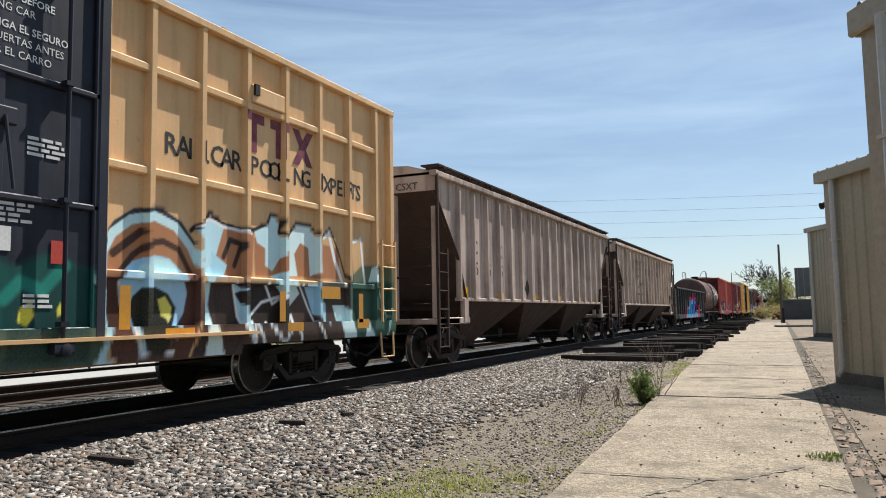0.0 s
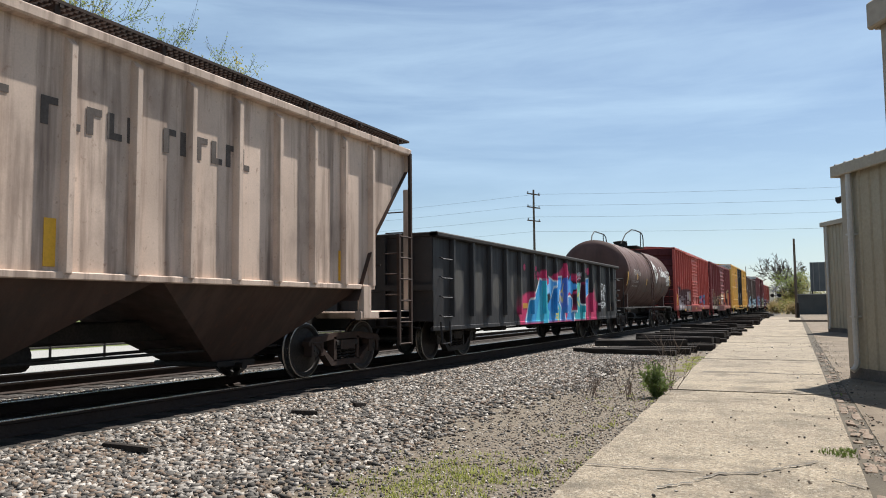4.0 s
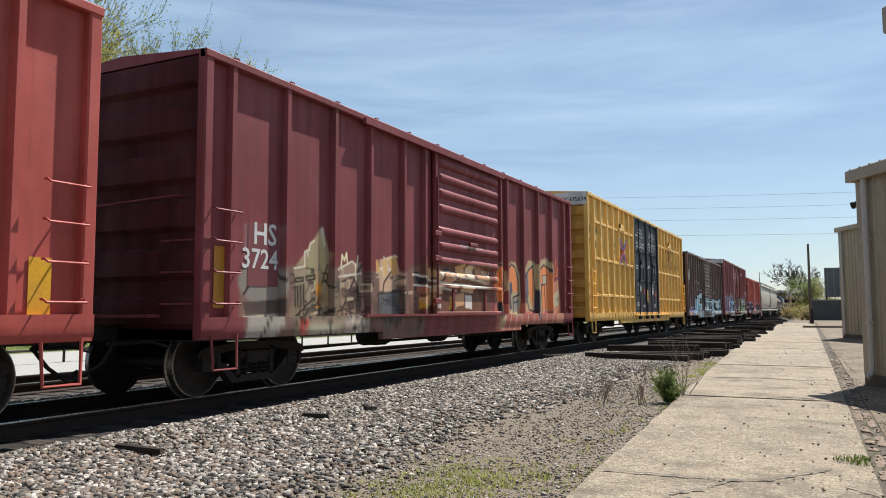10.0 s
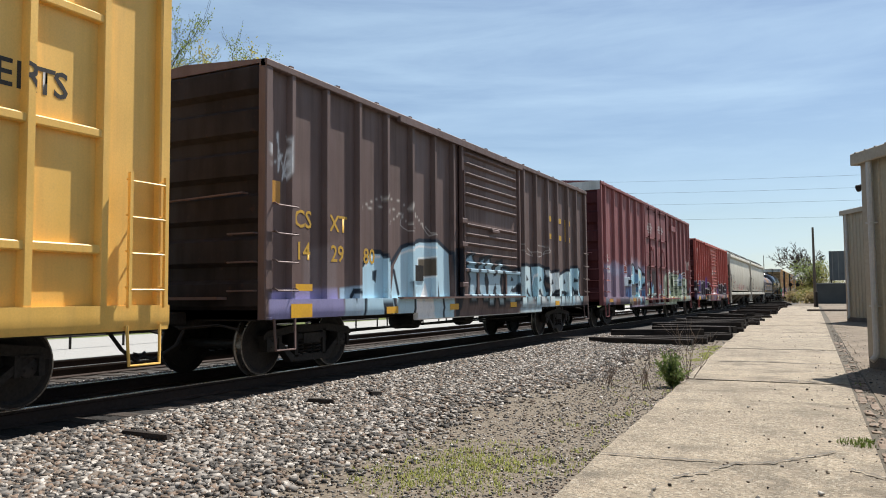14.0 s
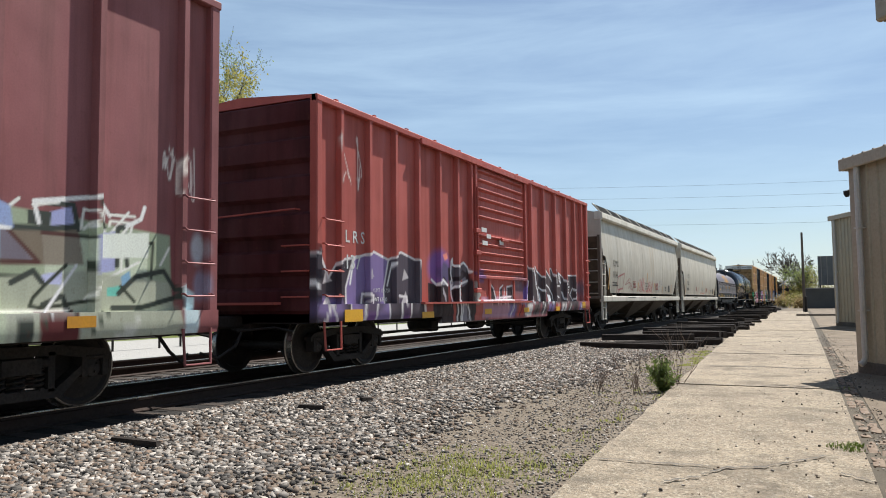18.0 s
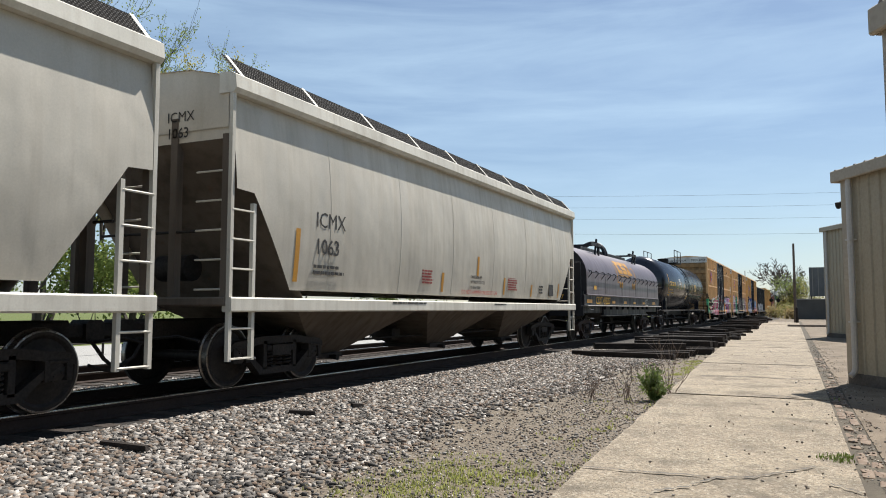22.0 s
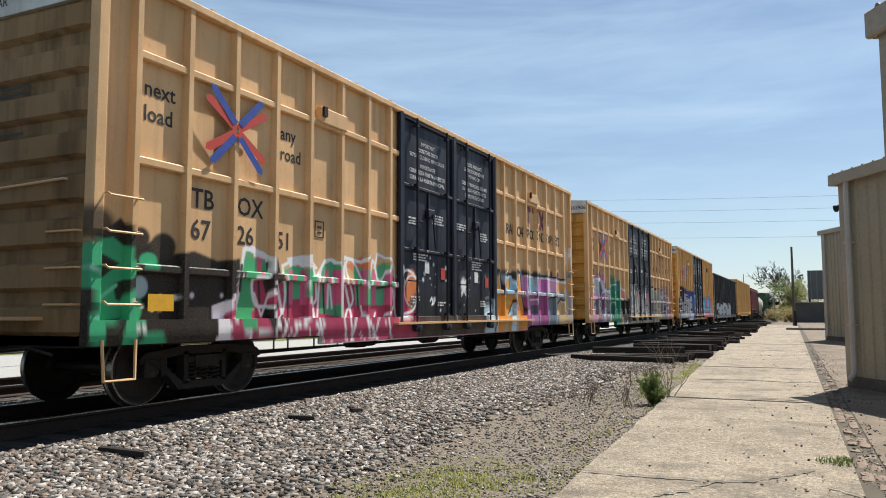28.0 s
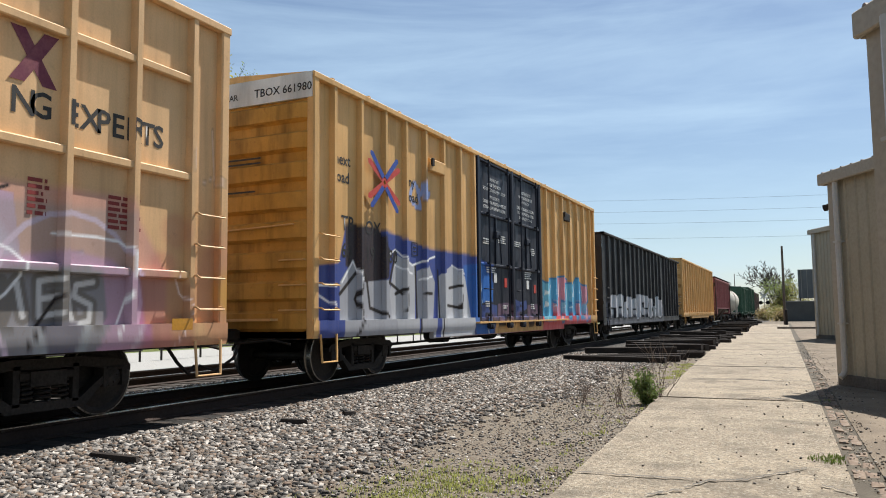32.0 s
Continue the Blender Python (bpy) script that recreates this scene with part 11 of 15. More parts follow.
    s.poly([(11.67, 1.72), (11.8, 2.24), (11.94, 2.24), (12.08, 1.83), (12.33, 1.84), (12.37, 1.46), (12.02, 1.07), (11.71, 1.12), (11.64, 1.44)], rgb("b86a94"), 0.04)
    s.ring(11.87, 1.78, 0.18, rgb("e0a4c4"), 0.035, 0.022)
    s.ring(11.91, 1.76, 0.09, rgb("24282c"), 0.03, 0.022)
    s.line([(11.74, 1.44), (11.94, 1.54), (12.19, 1.65)], rgb("2a2c34"), 0.047, 0.022)
    s.blot(12.33, 1.5, 0.1, 0.17, rgb("6a3a5a"), 0.04)
    s.blot(11.84, 1.21, 0.16, 0.2, rgb("b86a94"), 0.05, 0.8)
    s.poly([(12.56, 1.76), (12.7, 2.31), (12.86, 2.31), (13.02, 1.88), (13.31, 1.89), (13.35, 1.47), (12.94, 1.06), (12.6, 1.12), (12.52, 1.46)], rgb("4f8aa8"), 0.04)
    s.ring(12.78, 1.81, 0.18, rgb("9fc4d4"), 0.035, 0.022)
    s.ring(12.82, 1.8, 0.09, rgb("24282c"), 0.03, 0.022)
    s.line([(12.63, 1.46), (12.86, 1.57), (13.14, 1.68)], rgb("2a2c34"), 0.047, 0.022)
    s.blot(13.31, 1.53, 0.1, 0.17, rgb("d88a94"), 0.04)
    s.blot(12.75, 1.21, 0.16, 0.2, rgb("4f8aa8"), 0.05, 0.8)
    s.poly([(6.58, 1.61), (8.08, 1.86), (8.09, 1.51), (6.66, 1.44)], rgb("5c3038"), 0.1, 0.35)
    s.poly([(7.53, 1.5), (7.69, 1.5), (7.68, 1.17), (7.56, 1.17)], rgb("b0a49c"), 0.06, 0.5)
    s.poly([(6.75, 0.59), (7.72, 0.59), (7.68, 0.33), (6.9, 0.37)], rgb("8a8488"), 0.08, 0.6)
    scrawl(s, 13.1, 14.6, 1.35, 1.75, rgb("a0503e"), 30, 10, 0.035)
    return s


def piece_ice():
    """Pale blue letters with dark rims along the whole lower side."""
    s = Spray()
    s.poly([(0.07, 1.21), (0.7, 1.29), (1.86, 1.3), (2.01, 0.5), (0.07, 0.45)], rgb("8f8bb4"), 0.06, 0.8)
    s.poly([(0.97, 1.89), (1.86, 2.02), (1.86, 1.21), (0.97, 1.21)], rgb("8a7f80"), 0.12, 0.4)
    s.poly([(1.93, 1.3), (2.52, 1.35), (2.69, 0.48), (1.93, 0.49)], rgb("9fb4c4"), 0.05, 0.9)
    s.poly([(2.61, 1.76), (2.79, 1.9), (3.16, 1.92), (3.45, 1.76), (3.4, 1.21), (3.64, 0.55), (3.44, 0.44), (2.38, 0.45), (2.52, 1.21)], rgb("aecddc"), 0.022)
    s.poly([(3.65, 1.72), (3.96, 2.04), (4.62, 2.21), (5.34, 2.23), (5.87, 2.03), (5.91, 1.44), (5.95, 0.66), (5.43, 0.48), (3.68, 0.47), (3.54, 1.21)], rgb("b4d0dc"), 0.022)
    s.poly([(4.27, 0.53), (4.31, 1.21), (4.6, 1.1), (4.84, 1.43), (5.19, 0.51)], rgb("e6f0f4"), 0.022)
    s.poly([(5.98, 2.15), (6.48, 2.18), (6.52, 1.45), (6.08, 0.49), (5.96, 1.21)], rgb("22262e"), 0.022)
    s.poly([(4.55, 1.88), (5.16, 1.93), (5.15, 1.54), (4.54, 1.51)], rgb("5c5244"), 0.022)
    s.line([(4.55, 1.88), (5.16, 1.93), (5.15, 1.54), (4.54, 1.51), (4.55, 1.88)], rgb("dfe6e8"), 0.034, 0.022)
    s.poly([(2.91, 1.6), (3.06, 1.62), (3.02, 1.4), (2.91, 1.45)], rgb("2a3a46"), 0.022)
    s.poly([(3.09, 1.06), (3.44, 1.13), (3.48, 0.71), (3.24, 0.61)], rgb("26323c"), 0.022)
    s.line([(2.52, 0.44), (2.55, 1.21), (2.35, 1.26), (2.26, 1.16)], rgb("1d2a36"), 0.081, 0.022)
    s.line([(2.61, 1.69), (2.8, 1.92), (3.18, 1.94), (3.49, 1.75), (3.44, 1.21), (3.68, 0.55)], rgb("1d2a36"), 0.081, 0.022)
    s.line([(3.49, 1.71), (3.9, 2.06), (4.62, 2.23), (5.41, 2.26), (5.98, 2.03), (6.01, 1.21)], rgb("1d2a36"), 0.081, 0.022)
    s.line([(3.64, 1.62), (3.8, 1.21)], rgb("1d2a36"), 0.081, 0.022)
    s.line([(4.27, 0.53), (4.23, 1.42)], rgb("1d2a36"), 0.081, 0.022)
    s.line([(5.35, 1.43), (5.54, 0.5)], rgb("1d2a36"), 0.081, 0.022)
    s.line([(2.7, 1.69), (2.88, 1.84), (3.16, 1.85)], rgb("eef6f8"), 0.041, 0.022)
    s.line([(3.89, 1.94), (4.62, 2.12), (5.33, 2.12)], rgb("eef6f8"), 0.041, 0.022)
    letter_forms(s, 6.7, 9.7, 0.95, 1.95, 3, [rgb("8ea8b6"), rgb("a9bfc9")], rgb("20262e"), 17, 0.09, rgb("1f2730"))
    letter_forms(s, 9.9, 15.1, 0.8, 1.95, 5, [rgb("c3d6da"), rgb("9fc0cc"), rgb("d7dfe0")], rgb("232a33"), 19, 0.09, rgb("2a3138"), rgb("f2f5f5"))
    haze(s, 9.9, 15.1, 0.75, 0.95, rgb("b9cdd4"), 6, 0.5)
    scrawl(s, 2.6, 5.2, 2.35, 2.95, rgb("bdb4ac"), 5, 14, 0.02)
    scrawl(s, 0.1, 0.6, 2.9, 3.55, rgb("cfcfd0"), 3, 12, 0.025)
    scrawl(s, 10.0, 12.6, 2.2, 2.5, rgb("a9a29c"), 9, 12, 0.025)
    return s


def piece_chrome_blue():
    """Chrome letters shaded black on blue, then red and sky-blue ones."""
    s = Spray()
    scrawl(s, 3.6, 4.6, 3.3, 3.9, rgb("8a9ac4"), 12, 8, 0.12)
    s.poly([(0.15, 1.96), (0.88, 2.05), (1.09, 2.69), (2.66, 2.74), (4.38, 2.55), (6.52, 2.57), (7.9, 2.38), (7.98, 0.5), (0.15, 0.61)], rgb("27458a"), 0.05, 0.9)
    s.poly([(1.09, 2.74), (2.18, 2.8), (2.66, 2.42), (2.65, 1.88), (1.81, 1.69), (1.09, 2.01)], rgb("23202a"), 0.04, 0.95)
    s.poly([(0.91, 1.72), (1.33, 2.12), (1.61, 1.74), (2.65, 1.83), (2.86, 0.54), (0.91, 0.56)], rgb("9a9ca2"), 0.022)
    s.poly([(2.65, 1.56), (2.88, 2.33), (3.72, 2.15), (3.69, 0.52), (2.86, 0.54)], rgb("aaacb0"), 0.022)
    s.poly([(3.79, 2.04), (4.37, 2.19), (4.64, 1.84), (4.48, 0.52), (3.77, 0.54)], rgb("a2a4aa"), 0.022)
    s.poly([(4.79, 1.97), (5.53, 2.25), (6.67, 1.91), (6.63, 0.66), (4.76, 0.53)], rgb("b4b6ba"), 0.022)
    s.line([(1.61, 1.74), (1.39, 1.44), (1.61, 1.14), (1.15, 0.56)], rgb("17181e"), 0.068, 0.022)
    s.line([(1.81, 1.75), (1.91, 1.29), (2.64, 1.13)], rgb("17181e"), 0.068, 0.022)
    s.line([(2.87, 1.56), (3.34, 1.69), (3.22, 1.24)], rgb("17181e"), 0.068, 0.022)
    s.line([(3.72, 2.15), (3.82, 0.54)], rgb("17181e"), 0.068, 0.022)
    s.line([(4.09, 1.59), (4.5, 1.6)], rgb("17181e"), 0.068, 0.022)
    s.line([(4.79, 2.09), (4.9, 0.53)], rgb("17181e"), 0.068, 0.022)
    s.line([(5.37, 1.74), (6.09, 1.83), (5.88, 1.31), (5.21, 1.36)], rgb("17181e"), 0.068, 0.022)
    s.line([(6.68, 2.18), (6.73, 0.62)], rgb("17181e"), 0.068, 0.022)
    s.line([(0.91, 1.52), (1.62, 2.04), (1.81, 1.75)], rgb("17181e"), 0.068, 0.022)
    s.line([(2.88, 2.33), (2.65, 1.77), (3.15, 1.57)], rgb("17181e"), 0.068, 0.022)
    s.line([(0.98, 1.72), (1.33, 2.1), (1.61, 1.74)], rgb("e6e8ec"), 0.041, 0.022)
    s.line([(2.88, 2.11), (3.59, 1.98)], rgb("e6e8ec"), 0.041, 0.022)
    s.line([(3.89, 1.87), (4.51, 1.96)], rgb("e6e8ec"), 0.041, 0.022)
    s.line([(2.66, 2.31), (2.88, 2.41), (3.59, 2.15), (4.65, 2.39)], rgb("e6e8ec"), 0.041, 0.022)
    s.line([(5.53, 2.25), (6.5, 2.04)], rgb("e6e8ec"), 0.041, 0.022)
    s.line([(0.21, 1.51), (0.71, 1.33)], rgb("e6e8ec"), 0.041, 0.022)
    s.line([(0.21, 1.65), (0.81, 1.66)], rgb("e6e8ec"), 0.041, 0.022)
    s.poly([(6.17, 2.29), (7.22, 2.41), (7.96, 1.95), (7.83, 0.5), (6.8, 0.52)], rgb("2560a8"), 0.05, 0.9)
    s.line([(6.92, 2.05), (7.6, 0.58)], rgb("cfe0f0"), 0.041, 0.022)
    letter_forms(s, 7.1, 11.8, 0.9, 1.6, 4, [rgb("3a4a7c"), rgb("5c4a5a")], rgb("191b24"), 83, 0.06, rgb("20222a"))
    haze(s, 11.9, 17.7, 0.75, 1.3, rgb("c4525c"), 9, 0.85)
    letter_forms(s, 12.0, 17.6, 0.95, 2.3, 6, [rgb("6fb8d0"), rgb("4f9fc4"), rgb("c98a98")], rgb("2f7fae"), 85, 0.06, rgb("d9e6ea"), rgb("e9f2f4"))
    return s


def piece_green_pink():
    """Green, black and magenta forms with white outlines."""
    s = Spray()
    s.poly([(-0.15, 1.66), (0, 1.94), (0.28, 2.09), (0.47, 2.24), (0.68, 2.03), (0.87, 1.98), (1.03, 2.06), (1.21, 1.87), (1.64, 1.94), (2.06, 1.84), (2.5, 1.9), (2.55, 1.42), (2.25, 0.55), (0.01, 0.6), (-0.08, 1.24)], rgb("1c1b1b"), 0.04)
    s.blot(1.12, 1.96, 0.2, 0.16, rgb("2b2520"), 0.05)
    s.blot(0.77, 2.04, 0.13, 0.12, rgb("2b2520"), 0.05)
    s.blot(0.1, 2.14, 0.3, 0.2, rgb("2a2622"), 0.1, 0.8)
    s.poly([(-0.12, 1.81), (0, 1.93), (0.37, 2.01), (0.58, 1.89), (0.68, 1.63), (0.51, 1.49), (0.65, 1.31), (0.78, 1.12), (0.58, 0.68), (0.54, 0.57), (0.04, 0.57), (0.01, 1.12), (0.09, 1.37), (-0.08, 1.48)], rgb("2f9f70"), 0.022)
    s.poly([(0.21, 1.82), (0.47, 1.72), (0.23, 1.54)], rgb("17201c"), 0.022)
    s.poly([(0.22, 1.06), (0.5, 1.1), (0.43, 0.6), (0.25, 0.61)], rgb("17201c"), 0.022)
    s.poly([(0.39, 1.49), (0.72, 1.59), (0.73, 1.21), (0.43, 1.31)], rgb("17201c"), 0.022)
    s.line([(0.14, 1.12), (0.24, 1.34), (0.43, 1.47)], rgb("66c49a"), 0.047, 0.022)
    s.line([(0.01, 1.67), (0.12, 1.61), (0.07, 1.49)], rgb("a8e0c8"), 0.041, 0.022)
    s.blot(0.89, 1.77, 0.14, 0.1, rgb("2f9f70"), 0.03)
    s.blot(0.91, 0.74, 0.22, 0.2, rgb("2f9f70"), 0.05)
    s.blot(0.65, 1.22, 0.16, 0.22, rgb("2f9f70"), 0.04)
    s.blot(0.77, 1.46, 0.12, 0.13, rgb("a9bcc0"), 0.03)
    s.poly([(0.73, 0.68), (1.02, 0.7), (1.03, 0.57), (0.73, 0.57)], rgb("a8663a"), 0.05, 0.7)
    s.poly([(1.97, 1.25), (2.23, 1.32), (2.47, 1.57), (2.53, 1.89), (2.55, 2.06), (2.75, 2.11), (3.09, 1.96), (3.1, 1.66), (2.53, 1.6), (2.38, 1.26), (2.21, 0.55), (2.01, 0.56)], rgb("e6dede"), 0.022)
    s.poly([(2.2, 1.1), (2.41, 1.49), (2.53, 1.6), (3.2, 1.68), (3.34, 1.35), (3.48, 1.11), (3.26, 0.43), (2.71, 0.46), (2.59, 0.61), (2.25, 0.62)], rgb("a8385a"), 0.022)
    s.poly([(2.58, 1.97), (3.04, 1.92), (2.96, 1.67), (2.56, 1.65)], rgb("cf8f66"), 0.022)
    s.poly([(2.6, 2.05), (2.79, 1.98), (2.71, 1.58), (2.84, 1.17), (2.61, 1.27)], rgb("5f9a6a"), 0.022)
    s.poly([(2.94, 1.21), (3.37, 1.34), (3.22, 0.7)], rgb("1c1b1b"), 0.022)
    s.poly([(2.92, 1.83), (3.33, 1.98), (3.44, 1.61), (3.06, 1.43)], rgb("2b2426"), 0.022)
    s.line([(2.81, 1.43), (2.97, 1.11), (3.21, 1.6)], rgb("e6dede"), 0.041, 0.022)
    s.poly([(3.31, 1.59), (4.26, 1.68), (4.35, 1.1), (4.06, 0.44), (3.31, 0.47), (3.48, 1.11)], rgb("a8385a"), 0.022)
    s.ring(3.78, 0.73, 0.28, rgb("f0e8e8"), 0.035, 0.022)
    s.poly([(3.54, 1.98), (4.1, 2.07), (4.35, 1.86), (3.72, 1.68)], rgb("e8e2e2"), 0.022)
    s.poly([(3.79, 1.88), (4.18, 1.92), (4.13, 1.72), (3.79, 1.69)], rgb("c8603c"), 0.022)
    s.poly([(3.45, 1.52), (3.72, 1.57), (3.59, 1.23)], rgb("4f8a62"), 0.022)
    s.poly([(4.31, 1.64), (6.88, 1.83), (7.94, 1.09), (7.94, 0.42), (4.3, 0.48)], rgb("a8385a"), 0.022)
    s.poly([(4.34, 1.73), (4.56, 1.98), (4.88, 1.97), (4.99, 1.75)], rgb("4f9a68"), 0.022)
    s.poly([(5.16, 1.95), (5.66, 2.13), (5.95, 1.9), (5.67, 1.76)], rgb("d8764a"), 0.022)
    s.poly([(6.15, 2.01), (6.67, 2.09), (6.78, 1.81), (6.21, 1.79)], rgb("d8764a"), 0.022)
    s.poly([(4.79, 1.56), (5.06, 1.62), (5.14, 1.1), (4.83, 1.1)], rgb("5f9a6a"), 0.022)
    s.poly([(4.55, 1.46), (4.79, 1.47), (4.64, 1.1)], rgb("2b2426"), 0.022)
    s.poly([(5.67, 1.54), (5.96, 1.57), (5.86, 1.19)], rgb("2b2426"), 0.022)
    s.poly([(6.38, 1.5), (6.71, 1.56), (6.67, 1.09)], rgb("4f8a62"), 0.022)
    s.line([(3.31, 1.6), (3.46, 1.11), (3.28, 0.48)], rgb("f2ecec"), 0.061, 0.022)
    s.line([(4.13, 1.63), (4.26, 1.1), (4.45, 0.57)], rgb("f2ecec"), 0.061, 0.022)
    s.line([(4.31, 1.71), (4.54, 1.99), (4.9, 1.98), (5.02, 1.74)], rgb("f2ecec"), 0.061, 0.022)
    s.line([(5.18, 0.47), (5.35, 1.1), (5.13, 1.67), (5.09, 2.09), (5.67, 2.03), (5.95, 2.25)], rgb("f2ecec"), 0.061, 0.022)
    s.line([(5.48, 1.76), (5.71, 1.1), (6.3, 0.44)], rgb("f2ecec"), 0.061, 0.022)
    s.line([(6.05, 1.8), (6.21, 2.22), (6.67, 2.12), (6.89, 1.09), (7.38, 1.07)], rgb("f2ecec"), 0.061, 0.022)
    s.line([(2.57, 1.6), (2.65, 0.71), (3.07, 0.62)], rgb("f2ecec"), 0.061, 0.022)
    s.line([(5.67, 1.68), (5.96, 1.29)], rgb("f2ecec"), 0.061, 0.022)
    s.line([(7.02, 2.05), (7.15, 1.74)], rgb("f2ecec"), 0.061, 0.022)
    s.blot(7.45, 1.58, 0.24, 0.42, rgb("cf7a4a"), 0.05)
    s.ring(7.45, 1.58, 0.3, rgb("e9e2dd"), 0.035, 0.022)
    dots(s, 0.6, 9.6, 0.9, 1.7, rgb("ddd8d8"), 22, 9, 0.02, 0.04)
    haze(s, 7.6, 11.75, 0.75, 1.5, rgb("17181c"), 10, 0.85)
    dots(s, 7.3, 11.6, 1.0, 3.0, rgb("e6eaee"), 34, 12, 0.012, 0.03)
    dots(s, 7.3, 11.6, 1.1, 2.4, rgb("c8d0d6"), 10, 14, 0.03, 0.06, 0.8)
    s.blot(9.93, 1.77, 0.13, 0.16, rgb("eef2f6"), 0.12, 0.9)
    s.line([(9.84, 1.53), (10.07, 1.87), (10.19, 1.91), (10.13, 1.78), (9.83, 1.59)], rgb("eef2f6"), 0.041, 0.022)
    s.line([(9.82, 1.84), (9.99, 1.72), (10.19, 1.53), (10.08, 1.55), (9.86, 1.74)], rgb("eef2f6"), 0.041, 0.022)
    s.line([(8.27, 1.4), (8.33, 1.46), (8.39, 1.38), (8.34, 1.32), (8.44, 1.35), (8.46, 1.41)], rgb("e6eaee"), 0.041, 0.022)
    s.poly([(11.16, 1.35), (11.42, 1.46), (11.7, 1.51), (11.91, 2.15), (12.35, 2.23), (12.61, 2.13), (13.18, 2.17), (13.47, 2.33), (14.12, 2.24), (14.83, 2.25), (16.04, 2.29), (18.01, 2.19), (18.58, 1.61), (18.52, 0.57), (15.85, 0.41), (11.9, 0.47), (11.24, 0.44), (11.08, 0.59)], rgb("9aa8b4"), 0.05, 0.9)
    s.poly([(11.16, 1.24), (11.65, 1.32), (11.72, 0.65), (11.18, 0.59)], rgb("b4ccd4"), 0.022)
    s.poly([(11.2, 1.53), (11.58, 1.58), (11.65, 1.36), (11.23, 1.33)], rgb("5a646c"), 0.022)
    s.line([(11.16, 1.42), (11.42, 1.46), (11.65, 1.39)], rgb("1c2026"), 0.054, 0.022)
    s.poly([(11.7, 1.51), (11.87, 1.75), (11.91, 2.15), (12.3, 2.2), (12.39, 1.7), (11.99, 1.62)], rgb("8fc0d8"), 0.022)
    s.poly([(12, 2.08), (12.27, 2.18), (12.37, 1.7), (12.05, 1.67)], rgb("d89a4a"), 0.022)
    s.poly([(11.93, 1.6), (12.52, 1.62), (12.62, 1.13), (12.39, 0.63), (11.96, 0.64), (11.98, 1.28)], rgb("d8923c"), 0.022)
    s.poly([(12.62, 2.08), (13.18, 2.13), (13.37, 1.83), (13.19, 1.69), (12.63, 1.67)], rgb("8fc0d8"), 0.022)
    s.blot(12.9, 1.89, 0.16, 0.14, rgb("cf8f4a"), 0.03)
    s.poly([(12.63, 1.58), (13.19, 1.65), (13.35, 1.48), (12.92, 1.13), (12.86, 0.54), (12.63, 0.55)], rgb("c8903f"), 0.022)
    s.poly([(12.92, 1.13), (13.2, 1.39), (13.29, 0.61), (12.93, 0.54)], rgb("c4d8dc"), 0.022)
    s.poly([(13.35, 2.25), (13.79, 2.22), (13.89, 1.67), (13.49, 1.7)], rgb("d8923c"), 0.022)
    s.poly([(13.42, 1.61), (13.97, 1.63), (14.15, 1.12), (14.07, 0.51), (13.44, 0.51)], rgb("cf8a3c"), 0.022)
    s.poly([(13.96, 2.23), (14.33, 2.21), (14.34, 1.69), (14, 1.68)], rgb("c48abc"), 0.022)
    s.poly([(13.97, 1.58), (14.41, 1.6), (14.54, 0.49), (14.19, 0.48)], rgb("9a4a80"), 0.022)
    s.poly([(14.51, 2.13), (14.93, 2.21), (15.03, 1.77), (14.57, 1.75)], rgb("9fc4d0"), 0.022)
    s.poly([(14.57, 1.65), (15.03, 1.67), (15.15, 0.48), (14.59, 0.47)], rgb("a86a98"), 0.022)
    s.poly([(14.67, 1.37), (15.08, 1.37), (15.08, 1.12), (14.67, 1.12)], rgb("5a5a66"), 0.022)
    s.poly([(15.18, 2.15), (16.05, 2.18), (16.1, 1.76), (15.23, 1.73)], rgb("b86aa8"), 0.022)
    s.poly([(15.23, 1.62), (16.05, 1.65), (16.11, 1.12), (15.85, 0.46), (15.25, 0.45)], rgb("9a4a80"), 0.022)
    s.poly([(16.16, 2.19), (16.85, 2.21), (16.93, 1.79), (16.18, 1.76)], rgb("d8a8c4"), 0.022)
    s.poly([(16.97, 2.13), (17.42, 2.13), (17.48, 1.76), (17.02, 1.74)], rgb("d8a060"), 0.022)
    s.poly([(16.17, 1.55), (16.98, 1.63), (16.86, 1.12), (16.63, 0.55), (16.07, 0.56)], rgb("6a7884"), 0.022)
    s.poly([(17.1, 1.57), (18.29, 1.66), (18.35, 0.63), (16.98, 0.59)], rgb("c4a880"), 0.022)
    s.poly([(17.48, 2.05), (18.01, 2.07), (18.07, 1.78), (17.58, 1.76)], rgb("d8a060"), 0.022)
    s.line([(11.7, 1.51), (11.87, 1.75), (11.94, 2.19), (12.32, 2.22), (12.45, 1.62), (12.64, 1.25)], rgb("20242c"), 0.061, 0.022)
    s.line([(12.6, 1.62), (12.61, 2.13), (13.21, 2.17), (13.43, 1.82), (13.19, 1.67)], rgb("20242c"), 0.061, 0.022)
    s.line([(13.35, 2.27), (13.82, 2.24), (13.97, 1.58), (14.18, 1.12)], rgb("20242c"), 0.061, 0.022)
    s.line([(13.96, 2.23), (14.83, 2.22), (16.05, 2.23), (16.97, 2.22), (17.95, 2.17)], rgb("20242c"), 0.061, 0.022)
    s.line([(14.51, 2.18), (14.57, 1.72)], rgb("20242c"), 0.061, 0.022)
    s.line([(15.03, 1.67), (15.21, 0.48)], rgb("20242c"), 0.061, 0.022)
    s.line([(16.09, 2.19), (16.14, 1.76)], rgb("20242c"), 0.061, 0.022)
    s.line([(16.06, 1.55), (16.98, 1.66)], rgb("20242c"), 0.061, 0.022)
